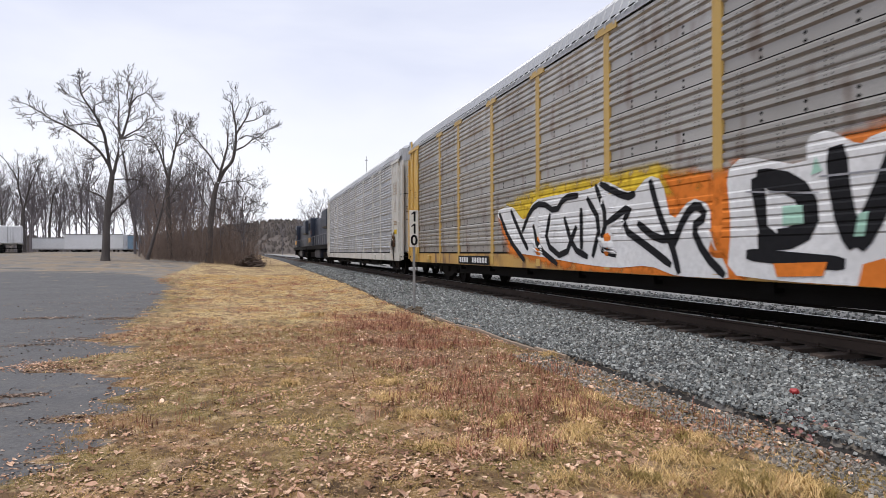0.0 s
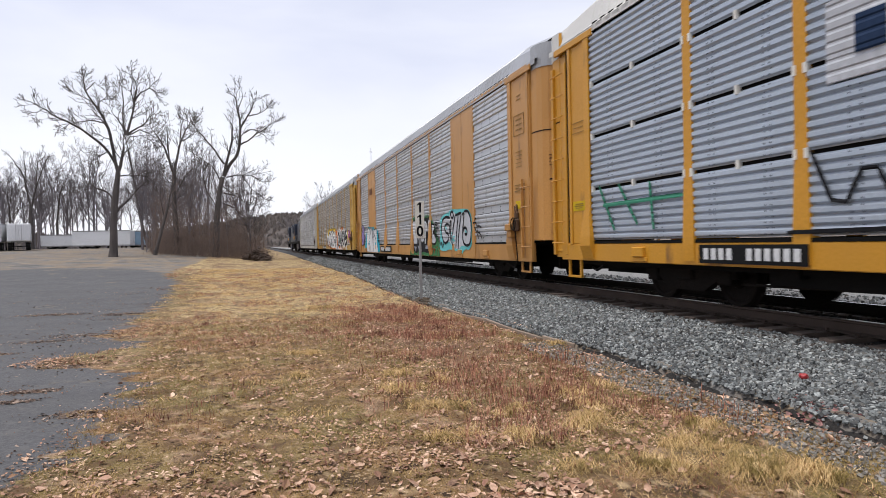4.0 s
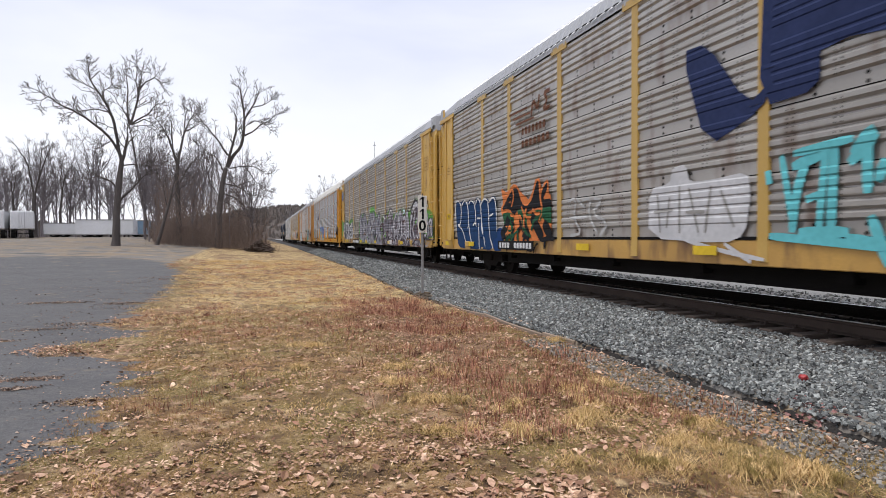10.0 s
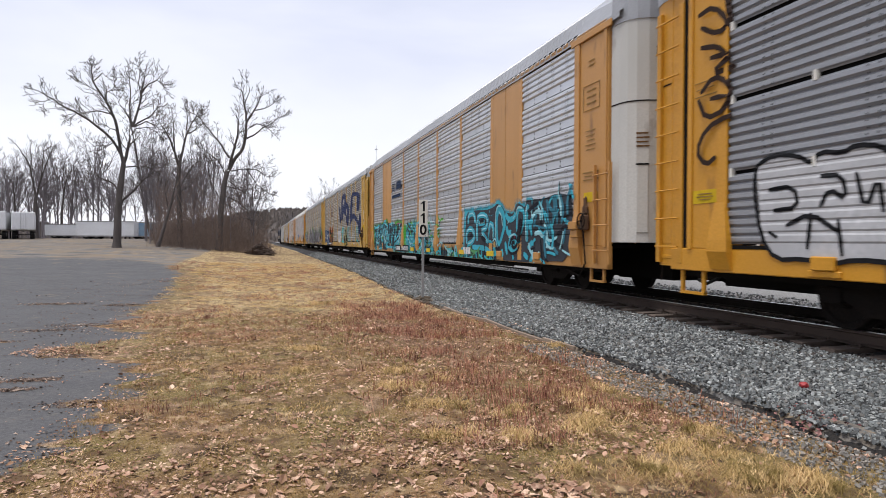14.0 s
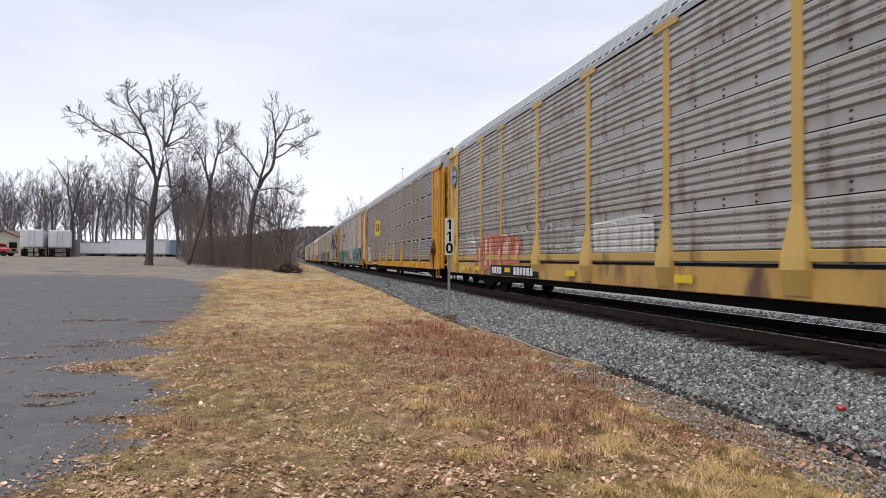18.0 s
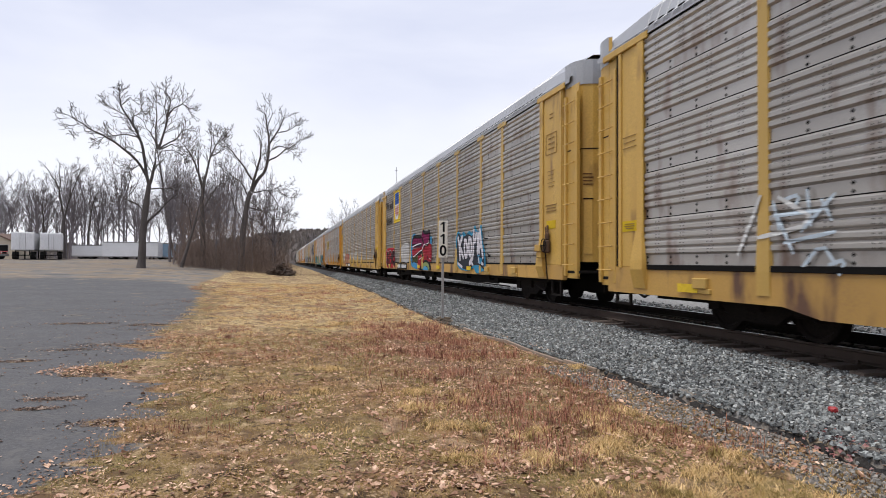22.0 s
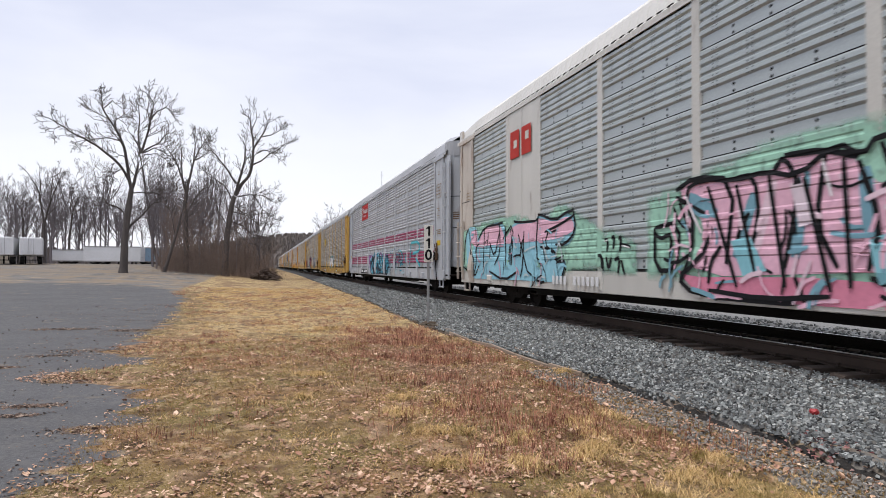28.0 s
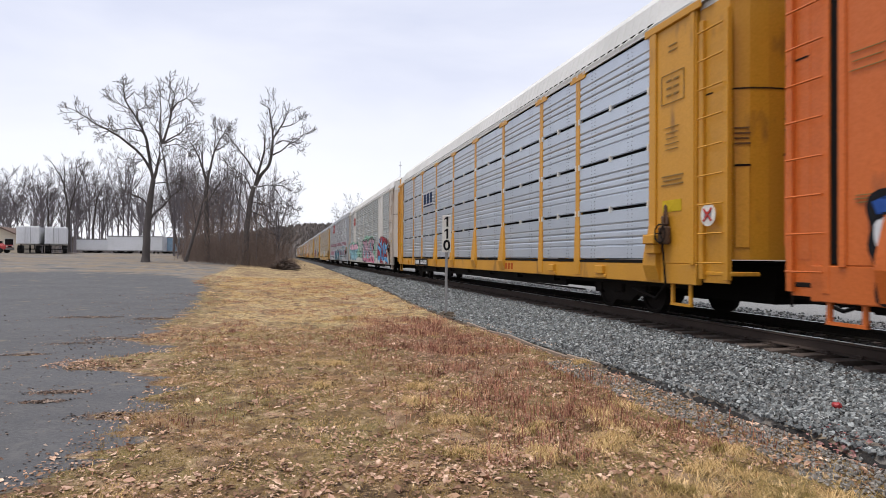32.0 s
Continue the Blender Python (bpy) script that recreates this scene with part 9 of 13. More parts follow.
    g.line((.10, .50, .60), 0.12, 2, 10.95, 1.41, 10.85, 1.16, 10.95, 0.97)
    g.line((.10, .50, .60), 0.12, 2, 10.75, 1.43, 10.61, 1.40, 10.85, 0.91)
    g.line((.10, .50, .60), 0.12, 2, 11.05, 0.84, 10.29, 0.79)
    g.line((.10, .50, .60), 0.12, 2, 9.73, 1.74, 9.88, 1.36, 9.96, 1.02)
    g.line((.10, .50, .60), 0.12, 2, 9.65, 1.68, 9.29, 1.70, 8.96, 1.74)
    g.line((.10, .50, .60), 0.12, 2, 9.50, 1.34, 9.29, 1.43, 9.21, 1.22, 9.50, 1.18, 9.57, 0.96, 9.14, 0.91)
    g.line((.10, .50, .60), 0.12, 2, 9.42, 1.12, 9.49, 0.96)
    g.line((.10, .50, .60), 0.12, 2, 8.93, 1.81, 8.77, 1.95, 8.31, 1.92)
    g.line((.10, .50, .60), 0.12, 2, 8.77, 1.55, 8.42, 1.54, 8.42, 1.43)
    g.line((.10, .50, .60), 0.12, 2, 8.95, 1.31, 9.01, 0.91, 9.42, 0.85)
    g.line((.10, .50, .60), 0.12, 2, 8.62, 1.39, 8.20, 1.27, 8.61, 1.29)
    g.line((.10, .50, .60), 0.12, 2, 8.77, 1.40, 8.82, 1.01)
    g.line((.10, .50, .60), 0.12, 2, 8.52, 1.00, 8.19, 0.72, 7.75, 0.65)
    g.line((.10, .50, .60), 0.12, 2, 7.76, 1.55, 7.85, 1.08)
    g.line((.10, .50, .60), 0.12, 2, 8.30, 1.14, 7.94, 1.08, 7.75, 0.95)
    g.line((.10, .50, .60), 0.12, 2, 8.48, 1.81, 7.76, 1.64)
    g.line((.10, .50, .60), 0.12, 2, 10.74, 0.47, 11.36, 0.51)
    g.line((.10, .50, .60), 0.12, 2, 9.87, 0.54, 9.42, 0.53)
    g.line((.10, .50, .60), 0.12, 2, 8.25, 0.86, 8.04, 0.55)
    g.line((.36, .62, .68), 0.05, 3, 8.59, 1.80, 8.20, 1.73)
    g.line((.36, .62, .68), 0.05, 3, 9.50, 1.45, 9.29, 1.46, 9.22, 1.32)
    g.line((.36, .62, .68), 0.05, 3, 8.52, 0.95, 8.19, 0.68)
    g.line((.36, .62, .68), 0.05, 3, 8.83, 1.90, 8.54, 1.94)
    g.line((.36, .62, .68), 0.05, 3, 8.96, 1.67, 8.98, 1.21)
    g.line((.12, .36, .08), 0.14, 2, 11.57, 1.55, 11.58, 0.97)
    g.line((.12, .36, .08), 0.14, 2, 10.86, 1.85, 10.95, 1.76)
    g.line((.12, .36, .08), 0.14, 2, 8.21, 1.96, 7.95, 1.99)
    g.line((.12, .36, .08), 0.14, 2, 8.10, 1.81, 7.90, 1.74)
    g.line((.55, .50, .22), 0.08, 3, 9.96, 1.79, 9.96, 1.68)
    g.line((.55, .50, .22), 0.08, 3, 9.36, 1.86, 9.22, 1.88)
    g.line(BLACK_C, 0.06, 3, 11.94, 1.67, 11.71, 1.69)
    g.line(BLACK_C, 0.06, 3, 11.94, 1.57, 11.68, 1.59, 11.70, 1.38)
    g.line(BLACK_C, 0.06, 3, 11.88, 1.46, 11.94, 1.33)
    g.flecks(7.9, 11.6, .5, 1.75, [(.03, .036, .042), (.08, .46, .56), (.05, .30, .38), (.36, .62, .68)], 70, 35, .06)
    g.next()
    g.haze((.14, .40, .08), 0, 0.2, 6.17, 1.92, 5.38, 1.94, 3.60, 1.65, 2.80, 1.78, 2.12, 1.77, 1.19, 1.78, 0.55, 1.81, 0.09, 1.75, -0.01, 1.27, -0.01, 0.57, 2.98, 0.55, 5.83, 0.77)
    g.fill((.06, .34, .05), 1, 4.54, 1.00, 4.29, 1.49, 3.82, 1.60, 3.39, 1.19, 3.60, 0.96)
    g.fill((.035, .042, .05), 1, 9.05, 1.95, 7.07, 1.77, 5.68, 1.68, 4.55, 1.76, 4.36, 1.50, 4.80, 0.78, 5.37, 0.70, 6.50, 0.55, 8.80, 0.74)
    g.fill((.05, .30, .38), 1, 3.60, 1.72, 2.80, 1.69, 1.74, 1.68, 1.26, 1.74, 0.77, 1.79, -0.00, 1.52, -0.02, 0.47, 1.38, 0.48, 2.98, 0.52, 3.59, 0.80)
    g.line((.10, .50, .60), 0.1, 2, 8.56, 1.72, 8.21, 0.75)
    g.line((.10, .50, .60), 0.1, 2, 8.80, 1.83, 7.88, 1.73, 8.10, 1.41, 8.56, 1.33)
    g.line((.10, .50, .60), 0.1, 2, 7.88, 1.31, 7.26, 0.76)
    g.line((.10, .50, .60), 0.1, 2, 7.36, 1.79, 7.46, 1.03)
    g.line((.10, .50, .60), 0.1, 2, 7.17, 1.64, 7.07, 1.77, 6.34, 1.77)
    g.line((.10, .50, .60), 0.1, 2, 6.69, 1.62, 6.87, 0.85)
    g.line((.10, .50, .60), 0.1, 2, 6.51, 1.69, 6.00, 0.93)
    g.line((.10, .50, .60), 0.1, 2, 6.34, 1.52, 5.68, 1.57, 5.84, 1.25)
    g.line((.10, .50, .60), 0.1, 2, 6.16, 0.93, 5.37, 1.09, 4.55, 1.58)
    g.line((.10, .50, .60), 0.1, 2, 5.99, 0.77, 4.94, 1.00, 4.36, 1.60)
    g.line((.10, .50, .60), 0.1, 2, 5.37, 0.70, 4.42, 1.21)
    g.line((.10, .50, .60), 0.1, 2, 5.09, 1.61, 4.81, 1.70)
    g.line((.10, .50, .60), 0.1, 2, 8.32, 0.65, 6.51, 0.60)
    g.line((.10, .50, .60), 0.1, 2, 3.50, 1.58, 2.99, 1.58, 2.62, 1.28, 2.80, 1.11, 3.49, 0.93)
    g.line((.10, .50, .60), 0.1, 2, 3.39, 1.25, 2.98, 0.99, 2.44, 0.69)
    g.line((.10, .50, .60), 0.1, 2, 2.28, 1.50, 2.36, 1.10, 2.11, 0.81)
    g.line((.10, .50, .60), 0.1, 2, 1.89, 1.59, 1.73, 1.09, 2.11, 0.81)
    g.line((.10, .50, .60), 0.1, 2, 1.73, 1.25, 1.39, 1.65, 1.25, 0.92)
    g.line((.10, .50, .60), 0.1, 2, 1.52, 1.61, 1.07, 1.67, 1.12, 1.22, 1.45, 1.13)
    g.line((.10, .50, .60), 0.1, 2, 1.07, 1.62, 0.88, 1.21, 1.12, 0.82)
    g.line((.10, .50, .60), 0.1, 2, 0.77, 1.40, 1.00, 1.07, 0.54, 0.73)
    g.line((.10, .50, .60), 0.1, 2, 0.44, 1.75, 0.54, 1.39, 0.38, 1.10)
    g.line((.10, .50, .60), 0.1, 2, 0.29, 1.73, 0.33, 1.19)
    g.line((.10, .50, .60), 0.1, 2, 0.76, 1.11, 0.23, 1.01, 0.08, 0.83)
    g.line((.10, .50, .60), 0.1, 2, 2.98, 0.55, 2.11, 0.81, 1.38, 0.61)
    g.line((.10, .50, .60), 0.1, 2, 1.38, 0.51, 0.76, 0.73, 0.22, 0.52)
    g.line((.10, .50, .60), 0.1, 2, 0.09, 1.49, 0.18, 0.96, -0.01, 0.75)
    g.line((.035, .042, .05), 0.13, 3, 3.39, 1.70, 2.62, 1.40, 3.08, 1.05)
    g.line((.035, .042, .05), 0.13, 3, 2.45, 1.39, 2.62, 1.16)
    g.line((.035, .042, .05), 0.13, 3, 2.04, 1.54, 1.88, 0.98)
    g.line((.035, .042, .05), 0.13, 3, 1.66, 1.14, 1.52, 0.92)
    g.line((.035, .042, .05), 0.13, 3, 1.39, 1.55, 1.00, 1.52)
    g.line((.035, .042, .05), 0.13, 3, 1.25, 1.33, 0.76, 0.97)
    g.line((.035, .042, .05), 0.13, 3, 0.77, 1.64, 0.65, 1.21, 0.88, 1.12)
    g.line((.035, .042, .05), 0.13, 3, 0.19, 1.67, 0.18, 1.19)
    g.line((.035, .042, .05), 0.13, 3, 2.44, 0.57, 1.66, 0.71)
    g.line((.035, .042, .05), 0.13, 3, 0.76, 0.59, 0.43, 0.55)
    g.line((.035, .042, .05), 0.13, 3, 1.52, 0.76, 0.88, 0.78)
    g.line((.40, .66, .72), 0.05, 4, 8.10, 1.60, 7.46, 1.12)
    g.line((.40, .66, .72), 0.05, 4, 5.37, 0.78, 4.54, 1.29)
    g.line((.40, .66, .72), 0.05, 4, 1.73, 1.19, 1.42, 1.60)
    g.line((.40, .66, .72), 0.05, 4, 0.44, 1.70, 0.49, 1.43)
    g.line((.40, .66, .72), 0.05, 4, 3.39, 1.19, 2.61, 0.75)
    g.line((.40, .66, .72), 0.05, 4, 1.00, 1.02, 0.59, 0.73)
    g.line((.12, .42, .06), 0.12, 3, 0.89, 1.65, 0.94, 1.41)
    g.line((.12, .42, .06), 0.12, 3, 0.34, 1.65, 0.44, 1.47)
    g.line((.12, .42, .06), 0.12, 3, 0.65, 0.97, 0.54, 0.87)
    g.line((.12, .42, .06), 0.12, 3, 5.68, 1.80, 5.38, 1.70, 5.68, 1.41)
    g.line((.12, .42, .06), 0.12, 3, 2.80, 1.60, 2.45, 1.63)
    g.line((.36, .10, .20), 0.05, 3, 5.53, 1.71, 4.55, 1.72)
    g.flecks(4.6, 9.0, .55, 1.7, [(.03, .036, .042), (.08, .46, .56), (.05, .30, .38), (.36, .62, .68)], 70, 36, .06)
    g.flecks(-2.2, 3.6, .5, 1.7, [(.03, .036, .042), (.08, .46, .56), (.05, .30, .38), (.36, .62, .68), (.10, .36, .06)], 130, 37, .07)
    g.next()
    g.haze((.06, .42, .54), 0, 0.14, -4.58, 0.56, -4.67, 1.23, -4.75, 1.93, -5.73, 1.95, -6.81, 1.90, -7.39, 1.97, -7.70, 2.04, -8.09, 1.92, -8.36, 1.75, -8.82, 1.70, -8.93, 1.90, -9.18, 1.94, -9.56, 1.81, -9.63, 2.00, -10.03, 1.96, -10.05, 0.39, -8.87, 0.38, -7.51, 0.38, -4.94, 0.42)
    g.fill((.05, .055, .065), 1, -4.76, 0.57, -4.86, 1.18, -4.96, 1.78, -5.76, 1.83, -6.81, 1.79, -7.39, 1.84, -7.64, 1.93, -8.00, 1.85, -8.27, 1.66, -8.84, 1.60, -8.96, 1.81, -9.16, 1.86, -9.56, 1.72, -9.64, 1.91, -10.00, 1.88, -10.02, 0.42, -8.87, 0.42, -7.51, 0.42, -4.97, 0.47)
    g.fill((.05, .055, .065), 1, -9.90, 1.90, -10.60, 1.86, -11.30, 1.95, -12.00, 1.85, -12.00, .50, -9.90, .46)
    g.fill((.06, .42, .54), 2, -7.63, 0.90, -7.57, 1.34, -7.58, 1.73, -7.75, 1.89, -8.02, 1.83, -8.24, 1.63, -8.33, 1.35, -8.21, 1.16, -8.01, 0.90, -7.82, 0.75)
    g.fill((.05, .055, .065), 3, -7.77, 0.97, -7.71, 1.39, -7.77, 1.62, -7.92, 1.69, -8.09, 1.55, -8.15, 1.34, -8.01, 1.11, -7.85, 0.90)
    g.fill((.06, .42, .54), 2, -9.01, 1.18, -9.04, 1.57, -9.16, 1.80, -9.47, 1.73, -9.58, 1.57, -9.56, 1.35, -9.42, 1.19, -9.31, 1.02, -9.16, 0.97)
    g.fill((.05, .055, .065), 3, -9.13, 1.23, -9.15, 1.53, -9.25, 1.66, -9.45, 1.60, -9.48, 1.45, -9.34, 1.27, -9.21, 1.13)
    g.line((.012, .014, .02), 0.22, 4, -9.38, 1.45, -9.24, 1.13, -9.16, 0.91)
    g.fill((.06, .42, .54), 2, -8.48, 0.79, -8.56, 1.02, -8.86, 1.13, -9.16, 1.07, -9.24, 0.91, -9.10, 0.70, -8.79, 0.62, -8.56, 0.66)
    g.line((.012, .014, .02), 0.1, 3, -8.59, 0.80, -8.72, 0.98, -8.95, 1.03, -9.15, 0.94, -9.07, 0.81, -8.88, 0.74, -8.74, 0.82, -8.82, 0.89, -8.95, 0.88)
    g.line((.012, .014, .02), 0.07, 3, -8.48, 0.71, -8.71, 0.59, -9.09, 0.65, -9.27, 0.84)
    g.line((.06, .42, .54), 0.17, 2, -5.04, 0.84, -4.97, 1.16, -5.43, 1.33, -5.86, 1.09, -5.56, 0.88, -5.14, 0.83)
    g.line((.34, .64, .70), 0.04, 4, -5.04, 0.84, -4.97, 1.16, -5.43, 1.33, -5.86, 1.09, -5.56, 0.88, -5.14, 0.83)
    g.line((.06, .42, .54), 0.17, 2, -6.03, 0.92, -6.00, 1.59, -6.44, 1.69, -6.94, 1.58, -6.87, 1.29, -6.33, 1.21, -6.95, 0.90)
    g.line((.34, .64, .70), 0.04, 4, -6.03, 0.92, -6.00, 1.59, -6.44, 1.69, -6.94, 1.58, -6.87, 1.29, -6.33, 1.21, -6.95, 0.90)
    g.line((.06, .42, .54), 0.17, 2, -7.02, 0.89, -7.10, 1.42, -7.39, 1.34, -7.38, 0.98)
    g.line((.34, .64, .70), 0.04, 4, -7.02, 0.89, -7.10, 1.42, -7.39, 1.34, -7.38, 0.98)
    g.line((.06, .42, .54), 0.17, 2, -5.18, 1.44, -5.23, 1.73, -5.73, 1.76, -5.88, 1.45)
    g.line((.34, .64, .70), 0.04, 4, -5.18, 1.44, -5.23, 1.73, -5.73, 1.76, -5.88, 1.45)
    g.line((.06, .42, .54), 0.17, 2, -6.17, 1.43, -6.69, 1.45)
    g.line((.34, .64, .70), 0.04, 4, -6.17, 1.43, -6.69, 1.45)
    g.line((.06, .42, .54), 0.15, 2, -8.28, 1.62, -8.55, 1.45, -8.86, 1.49, -8.99, 1.62)
    g.line((.06, .42, .54), 0.15, 2, -8.37, 1.30, -8.47, 1.10, -8.70, 1.15)
    g.line((.06, .42, .54), 0.15, 2, -9.69, 0.91, -9.66, 1.57, -9.74, 1.79)
    g.line((.06, .42, .54), 0.15, 2, -9.84, 1.18, -9.92, 1.44, -10.01, 1.33)
    g.line((.06, .42, .54), 0.15, 2, -9.75, 0.74, -10.02, 0.91)
    g.line((.06, .42, .54), 0.15, 2, -7.40, 0.76, -7.60, 0.54, -7.41, 0.45)
    g.line((.06, .42, .54), 0.15, 2, -8.01, 0.70, -8.12, 0.55, -7.86, 0.46)
    g.line((.06, .42, .54), 0.15, 2, -8.79, 0.58, -8.84, 0.46)
    g.line((.06, .42, .54), 0.15, 2, -5.59, 0.74, -6.70, 0.73, -7.29, 0.57)
    g.line((.06, .42, .54), 0.15, 2, -5.11, 0.66, -5.44, 0.56)
    g.line((.06, .42, .54), 0.15, 2, -9.50, 0.62, -9.76, 0.51)
    g.line((.06, .42, .54), 0.15, 2, -8.28, 0.90, -8.42, 0.58)
    g.line((.34, .64, .70), 0.05, 5, -7.63, 0.90, -7.58, 1.62, -7.75, 1.86, -8.00, 1.84)
    g.line((.34, .64, .70), 0.05, 5, -7.85, 1.70, -8.06, 1.59, -8.12, 1.31)
    g.line((.34, .64, .70), 0.05, 5, -9.04, 1.57, -9.15, 1.76, -9.43, 1.72)
    g.line((.34, .64, .70), 0.05, 5, -8.56, 1.01, -8.86, 1.10, -9.16, 1.05)
    g.line((.34, .64, .70), 0.05, 5, -7.37, 0.90, -7.57, 1.02, -7.74, 0.75)
    g.line((.34, .64, .70), 0.05, 5, -8.47, 1.36, -8.59, 1.46)
    g.line((.34, .64, .70), 0.05, 5, -8.84, 1.48, -8.95, 1.54)
    g.line((.34, .64, .70), 0.05, 5, -9.67, 0.91, -9.63, 1.58, -9.71, 1.76)
    g.line((.012, .014, .02), 0.14, 4, -5.43, 1.08, -5.59, 1.15)
    g.line((.012, .014, .02), 0.14, 4, -7.63, 0.76, -7.91, 0.70)
    g.line((.012, .014, .02), 0.14, 4, -6.44, 1.02, -6.82, 0.93)
    g.line((.012, .014, .02), 0.14, 4, -6.30, 1.46, -6.63, 1.52)
    g.fill((.16, .03, .06), 4, -8.92, 1.10, -9.01, 1.03, -8.89, 0.95)
    g.fill((.45, .30, .12), 4, -7.40, 0.86, -7.53, 0.92, -7.63, 0.77, -7.47, 0.74)
    g.flecks(-12.0, -9.9, .5, 1.9, [(.06, .42, .54), (.012, .014, .02), (.34, .64, .70), (.05, .20, .27)], 60, 38, .09)
    g.haze((.05, .09, .10), 0, .1, 6.32, .68, -7.77, .68, -7.77, .30, 6.32, .30)
    g.flecks(-7.77, 6.32, .32, .68, [(.05, .42, .50), (.02, .02, .03), (.05, .42, .50), (.10, .30, .12), (.30, .55, .58)], 190, 36, .08)
    g.done()
    g = Spray(CAR_F, "flat", (9.22, -7.17), "emblem", "dark emblem stripes on the sheets")
    for k in range(4):
        g.block(6.4, 3.62 - .1 * k, .6, .06, NAVY_C)
    g.block(5.2, 3.5, 1.0, .36, NAVY_C)
    g.block(5.7, 3.02, 1.9, .15, NAVY_C)
    g.done()
    number_board(CAR_F, 4.3, .60, 2.6, .28)
    bars(CAR_F, ink(WHITE_C), [(-4.85 - .26 * k, .63, .19, .2) for k in range(3)], "reporting_mark", "three white painted marks", -SIDE - .045)
    bars(CAR_F, ink(YEL_C), [(y, .58, .55, .14) for y in (2.3, -.4, -4.6, -7.2)], "reflector", "yellow reflector strips", -SIDE - .045)
    # G
    g = Spray(CAR_G, "louver", (), "graffiti", "white outlined bubble letters and a brown scrawl")
    g.fill((.52, .52, .53), 1, 11.55, 1.88, 11.27, 1.99, 10.88, 1.93, 10.58, 1.94, 10.34, 1.88, 10.12, 1.95, 9.82, 1.90, 9.70, 1.76, 9.64, 1.28, 9.54, 1.03, 9.58, 0.70, 10.10, 0.73, 10.44, 0.66, 10.80, 0.72, 11.21, 0.69, 11.46, 0.97, 11.50, 1.42)
    g.line(BLACK_C, 0.055, 2, 11.55, 1.88, 11.27, 1.99, 10.88, 1.93, 10.69, 1.81, 10.58, 1.94, 10.28, 1.88, 10.12, 1.95, 9.82, 1.90, 9.70, 1.76, 9.64, 1.28, 9.54, 1.03, 9.58, 0.70, 10.10, 0.73, 10.44, 0.66, 10.80, 0.72, 11.21, 0.69, 11.46, 0.97, 11.59, 1.58, 11.55, 1.88)
    g.line(BLACK_C, 0.055, 2, 11.34, 1.56, 10.94, 1.58, 10.87, 1.32, 11.26, 1.30)
    g.line(BLACK_C, 0.055, 2, 10.57, 1.66, 10.28, 1.65, 10.22, 1.37, 10.45, 1.51, 10.57, 1.31)
    g.line(BLACK_C, 0.055, 2, 10.11, 1.66, 10.00, 1.23, 9.85, 1.61, 9.79, 1.22)
    g.line(BLACK_C, 0.055, 2, 10.69, 1.25, 10.74, 0.83)
    g.line(BLACK_C, 0.055, 2, 11.06, 1.11, 10.69, 1.25, 10.33, 1.03)
    g.line(BLACK_C, 0.055, 2, 10.33, 1.17, 10.27, 0.76)
    g.line(BLACK_C, 0.055, 2, 11.33, 1.04, 11.19, 0.97)
    g.line((.55, .56, .57), 0.05, 1, 8.57, 1.61, 7.88, 1.58, 7.91, 1.27, 8.22, 1.23, 8.22, 1.12, 8.53, 1.13, 8.57, 1.61)
    g.line((.55, .56, .57), 0.05, 1, 8.22, 1.12, 8.18, 0.85, 8.04, 0.72, 8.29, 0.60)
    g.line((.035, .02, .015), 0.075, 2, 12.67, 4.15, 12.34, 4.19, 12.02, 3.87, 12.25, 3.77, 12.61, 3.97)
    g.line((.035, .02, .015), 0.075, 2, 12.10, 4.28, 12.02, 3.87)
    g.line((.035, .02, .015), 0.075, 2, 12.61, 3.68, 12.25, 3.61, 12.09, 3.45)
    g.line((.035, .02, .015), 0.075, 2, 12.41, 3.48, 11.94, 3.46, 12.40, 3.24, 11.94, 3.27)
    g.line((.035, .02, .015), 0.075, 2, 12.60, 3.03, 12.32, 3.22, 12.01, 3.05, 12.08, 2.71, 12.48, 2.64, 12.65, 2.95)
    g.line((.035, .02, .015), 0.075, 2, 12.40, 2.91, 12.08, 2.90)
    g.line((.035, .02, .015), 0.075, 2, 12.00, 2.62, 12.47, 2.52, 12.69, 2.21, 12.47, 1.99, 12.26, 2.09)
    g.done()
    g = Spray(CAR_G, "louver", (), "emblem", "yellow sign panel with dark emblem strokes")
    g.block(5.75, 3.1, 2.7, 1.05, YEL_C, 1)
    g.block(6.3, 3.15, .55, .5, NAVY_C)
    g.block(6.22, 3.15, .25, .2, YEL_C, 5)
    g.block(5.3, 3.15, .75, .5, NAVY_C)
    g.block(5.3, 3.25, .12, .3, YEL_C, 5)
    g.done()
    number_board(CAR_G, 6.73, .63, 2.3, .28)
    # H
    g = Spray(CAR_H, "deep", (), "graffiti", "faded red and pale grey bubble letters with white scribbles")
    g.fill((.50, .17, .11), 1, 9.69, 0.83, 9.57, 1.36, 9.20, 1.52, 8.92, 1.46, 8.84, 1.63, 8.40, 1.73, 7.97, 1.63, 7.70, 1.67, 7.37, 1.68, 7.06, 1.60, 6.80, 1.64, 6.43, 1.62, 6.13, 1.55, 5.90, 1.63, 5.63, 1.55, 5.38, 1.51, 5.38, 0.83, 6.19, 0.81, 6.99, 0.72, 7.62, 0.76, 8.76, 0.54, 9.57, 0.72)
    g.line((.62, .42, .34), 0.22, 2, 8.55, 1.58, 8.65, 0.74)
    g.line((.62, .42, .34), 0.22, 2, 8.10, 1.55, 8.15, 0.75)
    g.line((.62, .42, .34), 0.22, 2, 7.21, 1.22, 7.25, 0.85)
